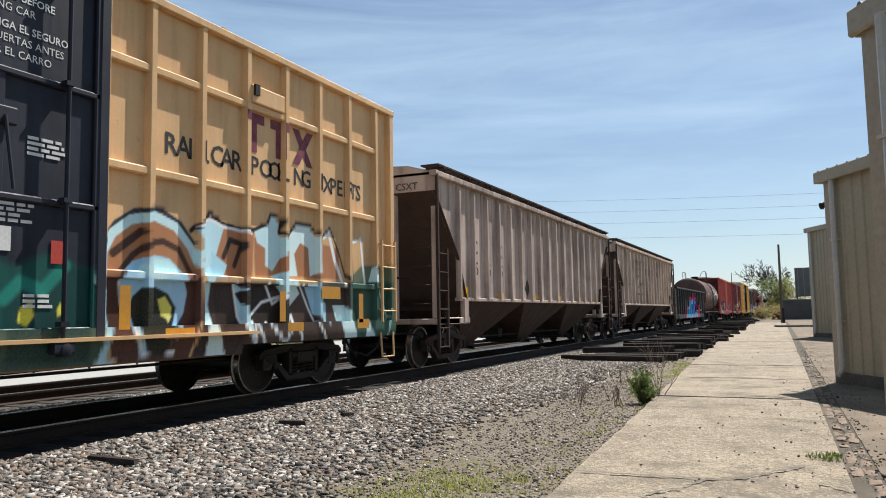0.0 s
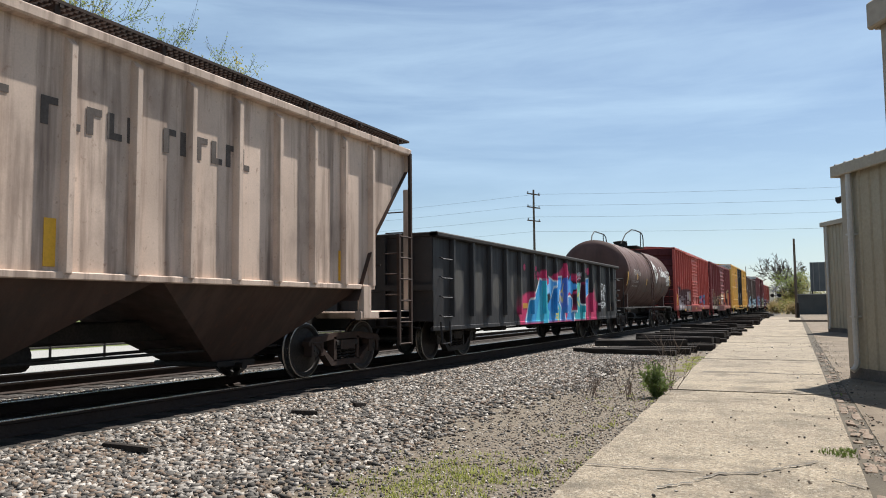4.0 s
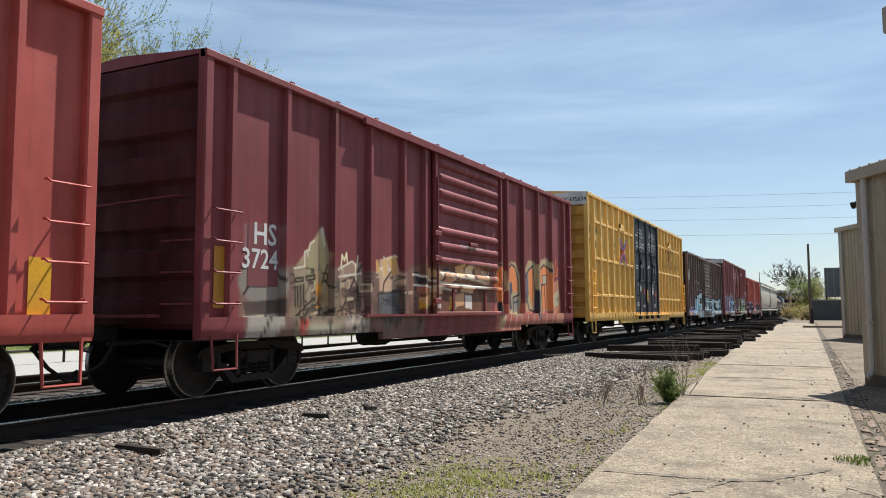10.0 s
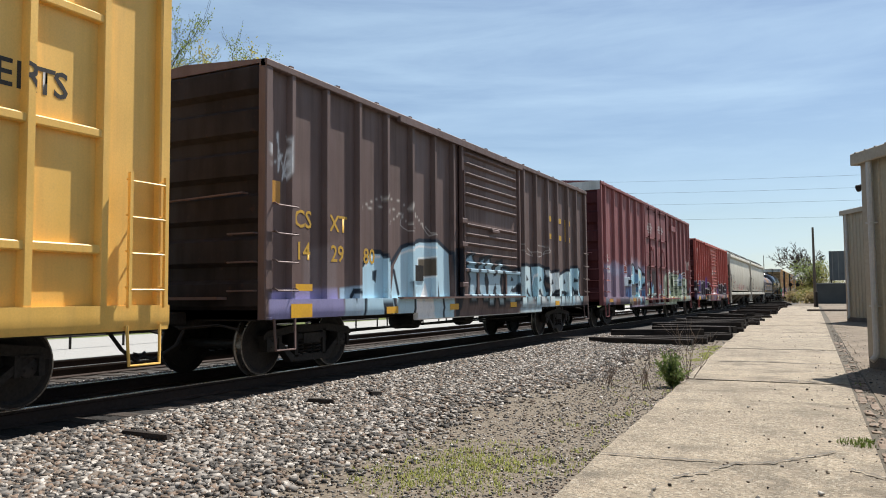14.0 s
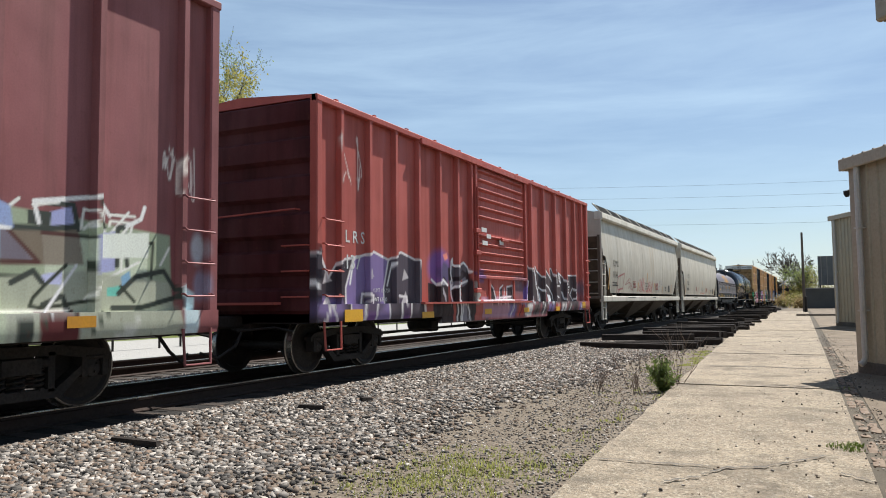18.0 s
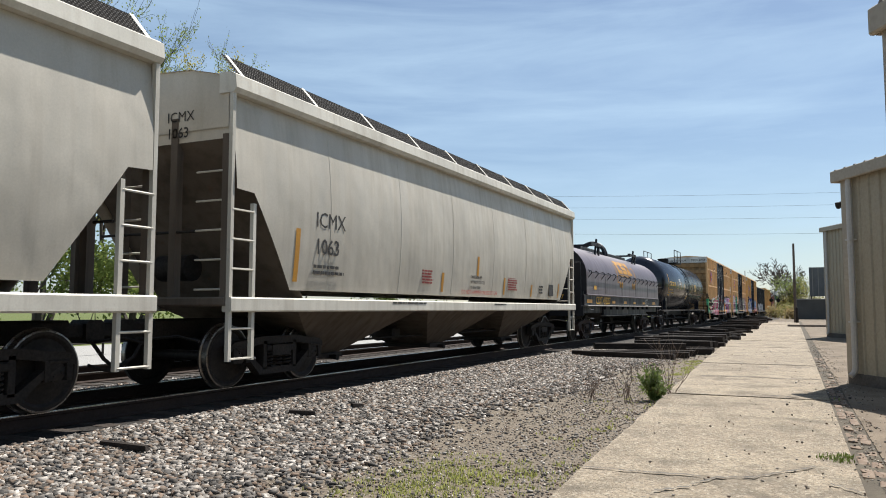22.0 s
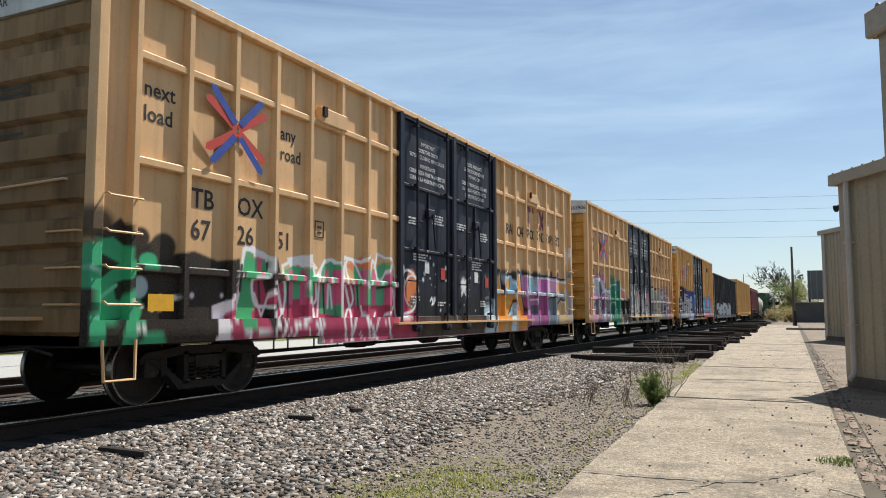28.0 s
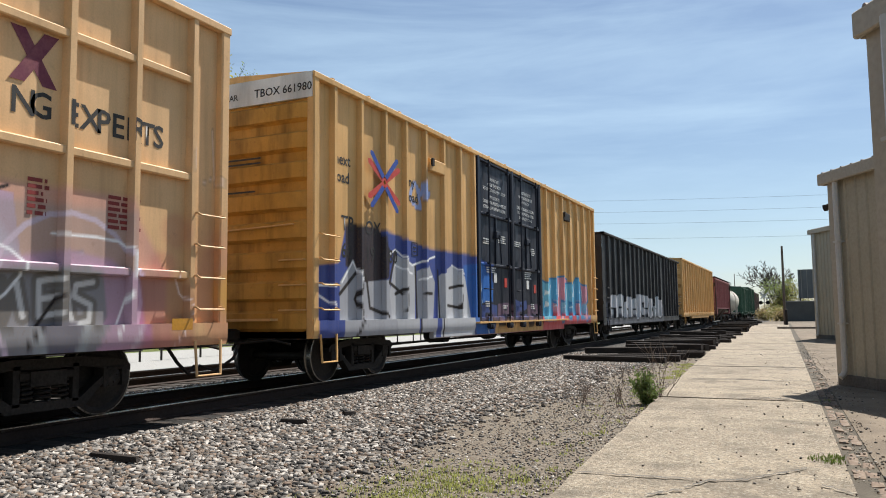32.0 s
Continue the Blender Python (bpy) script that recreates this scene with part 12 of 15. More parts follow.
    s.line([(12.92, 1.13), (13.27, 1.47), (13.5, 1.3)], rgb("20242c"), 0.061, 0.022)
    s.line([(16.98, 0.54), (17.03, 1.35), (17.61, 1.59), (18.15, 1.12)], rgb("20242c"), 0.061, 0.022)
    s.line([(11.77, 1.28), (11.89, 1.13), (11.78, 0.65)], rgb("20242c"), 0.061, 0.022)
    s.line([(11.76, 1.55), (11.92, 1.77), (11.99, 2.14), (12.27, 2.16), (12.38, 1.68)], rgb("eef4f6"), 0.038, 0.022)
    s.line([(12.67, 2.06), (13.15, 2.1), (13.34, 1.83)], rgb("eef4f6"), 0.038, 0.022)
    s.line([(13.42, 2.21), (13.79, 2.16), (13.9, 1.67)], rgb("eef4f6"), 0.038, 0.022)
    s.line([(14.06, 2.16), (14.84, 2.15), (16.05, 2.15), (17.87, 2.09)], rgb("eef4f6"), 0.038, 0.022)
    s.line([(13.49, 1.61), (13.74, 1.26)], rgb("eef4f6"), 0.038, 0.022)
    s.line([(14.63, 1.51), (15.04, 1.52)], rgb("eef4f6"), 0.038, 0.022)
    s.line([(11.96, 0.6), (11.89, 1.13), (12.02, 1.52)], rgb("eef4f6"), 0.038, 0.022)
    s.line([(11.22, 1.13), (11.66, 1.22)], rgb("eef4f6"), 0.038, 0.022)
    s.line([(16.28, 1.61), (16.85, 1.7)], rgb("eef4f6"), 0.038, 0.022)
    s.line([(17.61, 1.53), (18.29, 1.12)], rgb("eef4f6"), 0.038, 0.022)
    s.blot(11.85, 2.19, 0.12, 0.1, rgb("23242c"), 0.08, 0.85)
    s.blot(12.17, 2.18, 0.12, 0.1, rgb("23242c"), 0.08, 0.85)
    s.blot(12.51, 2.18, 0.12, 0.1, rgb("23242c"), 0.08, 0.85)
    s.blot(12.86, 2.17, 0.12, 0.1, rgb("23242c"), 0.08, 0.85)
    s.blot(13.24, 2.16, 0.12, 0.1, rgb("23242c"), 0.08, 0.85)
    s.blot(13.63, 2.24, 0.12, 0.1, rgb("23242c"), 0.08, 0.85)
    s.blot(14.05, 2.24, 0.12, 0.1, rgb("23242c"), 0.08, 0.85)
    s.blot(14.5, 2.23, 0.12, 0.1, rgb("23242c"), 0.08, 0.85)
    s.blot(14.98, 2.23, 0.12, 0.1, rgb("23242c"), 0.08, 0.85)
    s.blot(15.5, 2.22, 0.12, 0.1, rgb("23242c"), 0.08, 0.85)
    s.blot(16.04, 2.32, 0.12, 0.1, rgb("23242c"), 0.08, 0.85)
    s.blot(16.63, 2.31, 0.12, 0.1, rgb("23242c"), 0.08, 0.85)
    s.blot(17.27, 2.31, 0.12, 0.1, rgb("23242c"), 0.08, 0.85)
    s.blot(17.95, 2.3, 0.12, 0.1, rgb("23242c"), 0.08, 0.85)
    dots(s, 11.8, 18.3, 1.9, 2.4, rgb("e6eef0"), 12, 14, 0.015, 0.035)
    scrawl(s, 17.95, 18.5, 2.6, 3.3, rgb("dfe6ea"), 14, 16, 0.03)
    scrawl(s, 18.0, 18.45, 2.25, 2.5, rgb("6a7f92"), 15, 8, 0.035)
    s.poly([(2.54, 1.58), (2.58, 1.93), (3.04, 1.92), (3.1, 1.68), (2.78, 1.62), (2.76, 0.88), (2.47, 0.96), (2.4, 1.27)], rgb("3f9f6c"), 0.025)
    s.poly([(2.86, 1.95), (2.98, 1.93), (2.95, 1.67), (2.86, 1.67)], rgb("d85a80"), 0.025)
    s.poly([(3.44, 1.77), (3.71, 1.87), (4.24, 1.83), (4.25, 1.41), (3.73, 1.36), (3.52, 1.44)], rgb("48a878"), 0.025)
    s.poly([(4.46, 1.87), (4.7, 2), (4.95, 1.89), (4.93, 1.1), (4.41, 1.15)], rgb("4aa376"), 0.025)
    s.poly([(5.39, 1.97), (5.95, 1.9), (6.45, 2.08), (6.77, 1.94), (6.67, 1.3), (5.49, 1.29)], rgb("52a87c"), 0.025)
    s.poly([(3.6, 1.8), (3.7, 1.8), (3.7, 1.28), (3.6, 1.28)], rgb("d06088"), 0.025)
    s.poly([(3.89, 1.81), (3.99, 1.82), (3.99, 1.28), (3.88, 1.28)], rgb("d06088"), 0.025)
    s.poly([(4.54, 1.85), (4.65, 1.85), (4.65, 1.28), (4.54, 1.28)], rgb("d06088"), 0.025)
    s.poly([(4.77, 1.86), (4.89, 1.86), (4.88, 1.29), (4.76, 1.28)], rgb("d06088"), 0.025)
    s.poly([(5.61, 1.9), (5.74, 1.91), (5.73, 1.29), (5.6, 1.29)], rgb("d06088"), 0.025)
    s.poly([(6.03, 1.92), (6.17, 1.93), (6.16, 1.3), (6.02, 1.3)], rgb("d06088"), 0.025)
    s.poly([(6.48, 1.94), (6.62, 1.95), (6.61, 1.3), (6.46, 1.3)], rgb("d06088"), 0.025)
    for way in ([(2.02, 0.62), (1.99, 0.79), (2.19, 0.96), (2.37, 1.11), (2.46, 1.34), (2.51, 1.57), (2.58, 1.95), (2.67, 2.04), (3.11, 1.96), (3.08, 1.68), (2.77, 1.62), (2.84, 1.27), (3.16, 1.23), (3.22, 0.95), (2.82, 0.89)], [(3.44, 1.86), (3.52, 1.44), (3.43, 1.11), (3.2, 0.87), (3.34, 0.55)], [(3.47, 1.86), (3.71, 1.94), (3.93, 1.88), (4.24, 1.83), (4.31, 1.37), (4.09, 1.32), (4.01, 1.63)], [(3.75, 0.43), (3.63, 0.77), (3.87, 1.06), (4.26, 0.93), (4.15, 0.45)], [(4.35, 1.1), (4.43, 1.82), (4.68, 2.02), (4.95, 1.87), (4.97, 1.1), (5.18, 0.46)], [(4.63, 1.24), (4.66, 1.7), (4.76, 1.24)], [(5.36, 0.45), (5.17, 1.1), (5.4, 1.39), (5.16, 1.95), (5.39, 2.04), (5.86, 1.59), (6.05, 2.1), (6.29, 1.71), (6.77, 2.13), (6.84, 1.3), (6.46, 1.09), (6.67, 0.57)], [(5.68, 1.1), (5.91, 0.7), (6.14, 1.15)], [(6.93, 1.84), (7.29, 1.98), (7.69, 1.76), (7.57, 1.25), (7.15, 1.14)],):
        s.line(rounded(way), rgb("f0eee8"), 0.05, 0.03)
    for way in ([(2.51, 1.46), (2.54, 1.81)], [(2.9, 1.59), (2.93, 1.31)], [(3.58, 1.61), (3.59, 1.11)], [(4.5, 1.64), (4.54, 1.15)], [(5.52, 1.68), (5.56, 1.24)], [(6.21, 1.6), (6.67, 1.67)], [(3.2, 0.82), (3.46, 1.11)],):
        s.line(way, rgb("1e2420"), 0.05, 0.022)
    for way in ([(2.25, 0.81), (2.59, 0.88)], [(3.63, 0.6), (4.03, 0.6)], [(4.56, 0.74), (4.81, 0.55)], [(5.5, 0.81), (5.78, 0.56)], [(2.59, 0.65), (3.08, 0.67)],):
        s.line(way, rgb("f7d0dc"), 0.03, 0.022)
    return s


def piece_bubbles():
    """Pink and silver bubble letters, a green one, then black tags."""
    s = Spray()
    s.poly([(0.68, 1.86), (0.85, 2.44), (2.1, 2.65), (2.62, 2.35), (2.75, 0.5), (0.9, 0.52), (0.7, 1.15)], rgb("c88ab2"), 0.07)
    s.poly([(0.2, 1.91), (0.62, 1.86), (0.71, 0.58), (0.3, 0.56)], rgb("c090a4"), 0.1, 0.6)
    s.poly([(0.25, 1.61), (0.5, 1.66), (0.58, 1.15), (0.29, 1.11)], rgb("b07a3a"), 0.06, 0.7)
    s.poly([(0.99, 2.11), (1.03, 2.26), (1.24, 2.36), (2.05, 2.41), (2.3, 2.32), (2.3, 2.09), (2.06, 1.95), (1.76, 1.93), (1.76, 1.77), (1.31, 1.75), (1.31, 1.88), (1.11, 1.92)], rgb("bcc6cc"), 0.022)
    s.poly([(2.11, 2.35), (2.56, 2.25), (2.63, 1.87), (1.76, 1.74), (1.76, 1.86), (2.31, 2)], rgb("4f3a50"), 0.022)
    s.poly([(1.03, 1.54), (1.32, 1.65), (2.64, 1.7), (2.65, 0.51), (1.15, 0.55), (1.31, 1.05), (1.06, 1.26), (0.99, 1.43)], rgb("77767c"), 0.022)
    s.poly([(1.03, 1.43), (1.13, 1.51), (1.33, 1.55), (1.34, 1.13), (1.14, 1.22)], rgb("a492a4"), 0.022)
    s.poly([(2.13, 1.64), (2.64, 1.65), (2.65, 1.15), (2.29, 1.28)], rgb("7a4a6a"), 0.05, 0.8)
    s.poly([(1.7, 0.73), (2.37, 1.08), (2.43, 0.54), (1.7, 0.54)], rgb("9aa0a6"), 0.022)
    s.line([(1.31, 1.75), (1.31, 1.88), (1.09, 1.92), (0.96, 2.11), (1.03, 2.28), (1.24, 2.38), (2.05, 2.43), (2.33, 2.33), (2.34, 2.09), (2.06, 1.94), (1.76, 1.91), (1.76, 1.77)], rgb("eef2f4"), 0.047, 0.022)
    s.line([(1.77, 1.54), (2.07, 1.58), (2.22, 1.46), (2.1, 1.32), (1.77, 1.31), (1.77, 1.54)], rgb("eef2f4"), 0.047, 0.022)
    s.line([(1.07, 0.56), (1.31, 1.05), (1.04, 1.26), (0.98, 1.43), (1.11, 1.55), (1.32, 1.58)], rgb("eef2f4"), 0.047, 0.022)
    s.line([(1.64, 0.54), (1.67, 0.73), (2.02, 1.1), (2.39, 1.06), (2.46, 0.52)], rgb("eef2f4"), 0.047, 0.022)
    s.line([(1.2, 1.35), (1.41, 1.36)], rgb("eef2f4"), 0.047, 0.022)
    s.line([(1.21, 1.27), (1.41, 1.27)], rgb("eef2f4"), 0.047, 0.022)
    s.poly([(2.73, 1.87), (2.86, 2.12), (3.22, 2.11), (3.44, 1.97), (3.37, 1.81), (2.77, 1.78)], rgb("a29aa0"), 0.022)
    s.line([(2.77, 1.87), (2.97, 2.04), (3.33, 1.94)], rgb("eef0f2"), 0.068, 0.022)
    s.poly([(2.7, 1.63), (3.42, 1.69), (3.53, 1.15), (3.17, 0.5), (2.79, 0.6), (2.68, 1.15)], rgb("77767c"), 0.022)
    s.ring(3.03, 1.46, 0.2, rgb("eef2f4"), 0.035, 0.022)
    s.blot(3.03, 1.46, 0.12, 0.12, rgb("3a3a40"), 0.03)
    s.line([(2.72, 1.65), (2.66, 1.15), (2.87, 0.58), (3.22, 0.53), (3.49, 1.15), (3.5, 1.66)], rgb("eef2f4"), 0.054, 0.022)
    s.line([(2.78, 1.1), (3.08, 0.73), (3.38, 1.1)], rgb("eef2f4"), 0.047, 0.022)
    s.blot(3.89, 2.31, 0.4, 0.35, rgb("2f7f66"), 0.3, 0.8)
    s.poly([(3.62, 2.24), (3.9, 2.21), (4.69, 2.42), (5.04, 2.45), (5.3, 1.69), (5.19, 0.44), (3.64, 0.44), (3.51, 1.15), (3.52, 1.73)], rgb("157a64"), 0.022)
    s.line([(3.61, 1.89), (3.82, 2.13), (4.26, 2.27), (4.69, 2.19), (4.96, 1.74)], rgb("cfe6e0"), 0.047, 0.022)
    s.line([(3.64, 1.15), (3.95, 0.69), (4.38, 0.74), (4.56, 1.35)], rgb("cfe6e0"), 0.047, 0.022)
    s.line([(3.77, 1.54), (4.19, 1.53), (4.11, 1.15)], rgb("cfe6e0"), 0.047, 0.022)
    s.line([(4.48, 1.72), (4.69, 1.36), (5.19, 1.47)], rgb("cfe6e0"), 0.047, 0.022)
    s.line([(3.57, 1.64), (3.56, 1.15)], rgb("cfe6e0"), 0.047, 0.022)
    s.line([(4.77, 2.43), (4.82, 2.11), (4.96, 1.79)], rgb("b9ccd4"), 0.108, 0.022)
    s.poly([(5.04, 2.45), (5.37, 2.39), (5.45, 1.79), (5.14, 1.78)], rgb("2a242a"), 0.022)
    s.poly([(4.69, 1.36), (5.1, 1.42), (5.05, 1.14), (4.74, 1.12)], rgb("0f4a3c"), 0.022)
    s.poly([(4.38, 0.74), (5.1, 1.04), (5.1, 0.52), (4.48, 0.52)], rgb("3f9a84"), 0.022)
    s.line([(5.33, 1.94), (5.47, 2.12), (5.81, 2.17), (6.01, 1.95)], rgb("f0e6ea"), 0.081, 0.022)
    s.blot(5.91, 1.37, 0.55, 0.5, rgb("c892a2"), 0.12, 0.8)
    s.poly([(5.49, 1.68), (7.22, 1.78), (7.27, 0.77), (5.57, 0.65)], rgb("1b1b20"), 0.03)
    s.line([(5.71, 1.59), (5.57, 1.59), (5.57, 0.78), (5.76, 0.78)], rgb("eceff0"), 0.054, 0.022)
    s.line([(5.57, 1.31), (5.74, 1.31)], rgb("eceff0"), 0.054, 0.022)
    s.line([(5.86, 1.6), (5.99, 0.78), (6.14, 1.61)], rgb("eceff0"), 0.054, 0.022)
    s.line([(6.43, 1.61), (6.27, 1.61), (6.27, 0.78), (6.49, 0.78)], rgb("eceff0"), 0.054, 0.022)
    s.line([(6.27, 1.32), (6.43, 1.32)], rgb("eceff0"), 0.054, 0.022)
    s.line([(6.62, 0.77), (6.62, 1.62), (6.87, 1.56), (6.65, 1.32), (6.9, 0.77)], rgb("eceff0"), 0.054, 0.022)
    s.line([(6.99, 1.63), (7.1, 1.32), (7.22, 1.66)], rgb("eceff0"), 0.054, 0.022)
    s.poly([(5.5, 0.67), (7.51, 0.74), (7.66, 0.39), (5.5, 0.41)], rgb("c8b8bc"), 0.05, 0.7)
    s.poly([(6.89, 2.12), (7.1, 2.33), (7.79, 2.45), (8.32, 2.38), (8.81, 2.33), (9.57, 2.33), (10.32, 2.15), (11.47, 2.07), (12.12, 2.01), (12.15, 0.54), (6.89, 0.54), (6.81, 1.64)], rgb("4a4b50"), 0.06, 0.85)
    s.poly([(6.98, 1.71), (7.02, 2.07), (7.11, 2.32), (7.75, 2.4), (7.77, 2.08), (7.69, 1.88), (7.62, 1.68), (7.73, 1.2), (7, 1.26)], rgb("8f959c"), 0.022)
    s.poly([(7.04, 1.89), (7.11, 2.28), (7.44, 2.32), (7.45, 1.99)], rgb("7fa0ac"), 0.022)
    s.poly([(7.11, 1.9), (7.41, 2.05), (7.46, 1.74), (7.24, 1.54)], rgb("3f4046"), 0.022)
    s.poly([(7.84, 2.29), (8.03, 2.41), (8.29, 2.31), (8.25, 1.92), (8, 1.77), (7.85, 1.96)], rgb("c4c6b8"), 0.022)
    s.blot(7.99, 2.07, 0.14, 0.2, rgb("6a6a6c"), 0.08, 0.8)
    s.poly([(7.69, 1.75), (8.08, 1.71), (8.03, 1.17), (7.76, 1.17)], rgb("55565a"), 0.022)
    s.poly([(8.07, 1.5), (8.26, 1.54), (8.42, 1.31), (8.37, 1.17), (8.1, 1.18)], rgb("b0b2a8"), 0.022)
    s.poly([(8.34, 1.93), (8.54, 2.08), (8.76, 2.14), (8.82, 1.31), (8.46, 1.17), (8.32, 1.44)], rgb("d2d0b4"), 0.022)
    s.line([(8.36, 1.94), (8.52, 1.66), (8.53, 1.45)], rgb("2a2a2e"), 0.095, 0.022)
    s.poly([(8.9, 2.11), (9.23, 2.18), (9.63, 2.1), (9.73, 1.71), (9.57, 1.4), (9.27, 1.21), (8.93, 1.2)], rgb("a8aaa4"), 0.022)
    s.blot(9.25, 1.69, 0.32, 0.42, rgb("3a3b40"), 0.07)
    s.blot(9.2, 1.69, 0.2, 0.28, rgb("b4b6b0"), 0.05)
    s.line([(8.33, 2.07), (8.71, 2.24), (9.18, 2.31), (9.55, 2.17), (9.72, 1.87), (9.66, 1.52), (9.38, 1.26)], rgb("26262a"), 0.149, 0.05)
    s.poly([(9.73, 1.64), (10.13, 1.9), (10.87, 1.98), (11.17, 1.69), (11.1, 1.3), (9.84, 1.21)], rgb("9fa2a4"), 0.022)
    s.poly([(10.19, 2.06), (10.79, 2.19), (10.87, 1.77), (10.26, 1.76)], rgb("b9bcbc"), 0.022)
    s.poly([(10.87, 1.94), (11.31, 2.06), (11.48, 1.53), (11.1, 1.34)], rgb("c48a9c"), 0.05, 0.8)
    s.poly([(10.02, 1.45), (11.25, 1.56), (11.3, 1.08), (10.09, 0.77)], rgb("1d1d21"), 0.022)
    s.line([(10.18, 1.37), (10.4, 1.37)], rgb("e8eaea"), 0.061, 0.022)
    s.line([(10.28, 1.37), (10.29, 1.09)], rgb("e8eaea"), 0.061, 0.022)
    s.line([(10.6, 1.34), (10.5, 1.21), (10.61, 1.08), (10.75, 1.21), (10.6, 1.34)], rgb("e8eaea"), 0.061, 0.022)
    s.line([(10.88, 1.38), (10.89, 1.08), (11.11, 1.12), (11.18, 1.3)], rgb("e8eaea"), 0.061, 0.022)
    s.poly([(6.94, 1.17), (8.36, 1.22), (9.84, 1.2), (11.48, 1.3), (11.52, 0.65), (9.85, 0.6), (6.95, 0.59)], rgb("a4a8a0"), 0.05, 0.75)
    s.poly([(8.1, 1.14), (8.85, 1.18), (8.86, 0.74), (8.11, 0.72)], rgb("c4c6ae"), 0.05, 0.8)
    s.line([(7, 1.26), (7.72, 1.19), (7.68, 1.56), (7.74, 1.95)], rgb("e6e8e6"), 0.047, 0.022)
    s.line([(6.97, 1.71), (7.1, 2.32), (7.76, 2.41), (7.79, 2.08)], rgb("e6e8e6"), 0.047, 0.022)
    s.line([(8.95, 1.17), (8.94, 2.12)], rgb("e6e8e6"), 0.047, 0.022)
    s.line([(9.84, 1.17), (9.78, 1.64), (10.19, 1.92), (10.94, 2.01)], rgb("e6e8e6"), 0.047, 0.022)
    s.line([(7.33, 1.98), (7.5, 1.67), (7.36, 1.42)], rgb("1f1f23"), 0.081, 0.022)
    s.line([(7.74, 1.69), (8.01, 1.57)], rgb("1f1f23"), 0.081, 0.022)
    s.line([(8.85, 1.17), (9.61, 0.76), (10.34, 1.09)], rgb("1f1f23"), 0.081, 0.022)
    s.line([(6.98, 0.74), (7.68, 1.04), (8.37, 0.71)], rgb("1f1f23"), 0.081, 0.022)
    s.line([(8.96, 0.7), (9.39, 0.62), (9.85, 0.72)], rgb("1f1f23"), 0.081, 0.022)
    s.line([(10.22, 0.6), (10.9, 0.53), (11.49, 0.65)], rgb("1f1f23"), 0.081, 0.022)
    s.poly([(11.89, 1.17), (11.95, 2), (12.26, 2.31), (12.51, 2.41), (12.85, 2.16), (12.86, 0.62), (11.98, 0.55)], rgb("8fa0b0"), 0.022)
    s.poly([(12.13, 1.92), (12.51, 2.23), (12.66, 1.85), (12.3, 1.74)], rgb("c9e0ea"), 0.022)
    s.poly([(12.1, 1.64), (12.74, 1.68), (12.75, 0.67), (12.14, 0.64)], rgb("4a5260"), 0.022)
    s.poly([(12.95, 1.76), (13.34, 2.14), (13.87, 2.33), (14.55, 2.16), (14.67, 1.39), (14.09, 0.54), (13.02, 0.54)], rgb("b4b4a4"), 0.04, 0.9)
    s.poly([(14.79, 2.17), (15.16, 2.43), (15.55, 2.4), (15.68, 1.64), (14.91, 1.5)], rgb("b9aec4"), 0.022)
    s.poly([(14.91, 1.5), (16.39, 1.9), (16.67, 1.17), (15.55, 0.45), (14.91, 0.58)], rgb("6f7884"), 0.04, 0.9)
    s.line([(11.94, 1.17), (11.95, 2), (12.29, 2.35), (12.55, 2.43), (12.93, 2.06), (13.15, 1.67)], rgb("26272c"), 0.068, 0.022)
    s.line([(13.4, 2.4), (13.04, 1.97), (13.24, 1.78)], rgb("26272c"), 0.068, 0.022)
    s.line([(13.87, 1.75), (14.09, 1.38), (13.87, 1.06), (13.41, 0.66), (13.01, 1.07), (13.15, 1.32), (13.41, 1.22)], rgb("26272c"), 0.068, 0.022)
    s.line([(14.43, 2.04), (14.6, 1.39), (14.09, 0.7)], rgb("26272c"), 0.068, 0.022)
    s.line([(14.91, 2.18), (14.79, 0.58)], rgb("26272c"), 0.068, 0.022)
    s.line([(13.86, 2.44), (13.98, 2.29)], rgb("26272c"), 0.068, 0.022)
    s.line([(12.01, 0.64), (11.9, 1.17), (12.02, 1.99), (12.33, 2.28), (12.55, 2.35)], rgb("eef2f2"), 0.043, 0.022)
    s.line([(15.03, 1.51), (15.68, 1.7), (16.38, 1.84), (16.68, 1.41)], rgb("eef2f2"), 0.043, 0.022)
    s.line([(15.16, 1.34), (15.55, 1.4), (15.42, 0.74), (15.08, 1.05)], rgb("eef2f2"), 0.043, 0.022)
    s.line([(15.82, 1.52), (16.24, 1.17), (15.95, 0.56)], rgb("eef2f2"), 0.043, 0.022)
    s.line([(14.91, 0.58), (15.55, 0.39), (16.38, 0.67)], rgb("eef2f2"), 0.043, 0.022)
    s.line([(12.85, 1.76), (12.96, 1.17), (12.86, 0.62)], rgb("eef2f2"), 0.043, 0.022)
    s.line([(15.24, 2.37), (15.16, 1.85)], rgb("eef2f2"), 0.043, 0.022)
    s.poly([(15.03, 2.53), (16.99, 2.56), (17.63, 1.69), (17.61, 0.59), (16.67, 0.55)], rgb("b47a8c"), 0.12, 0.45)
    s.line([(11.56, 1.3), (11.72, 1.53), (11.84, 1.17)], rgb("d86a70"), 0.041, 0.022)
    s.poly([(11.41, 1.21), (11.8, 1.26), (11.81, 0.69), (11.49, 0.65)], rgb("c87880"), 0.05, 0.7)
    s.poly([(15.1, 1.71), (15.44, 1.76), (16.19, 1.89), (16.78, 1.81), (17.2, 1.57), (17.35, 0.65), (17.23, 0.45), (15.15, 0.47)], rgb("b98ab0"), 0.08, 0.85)
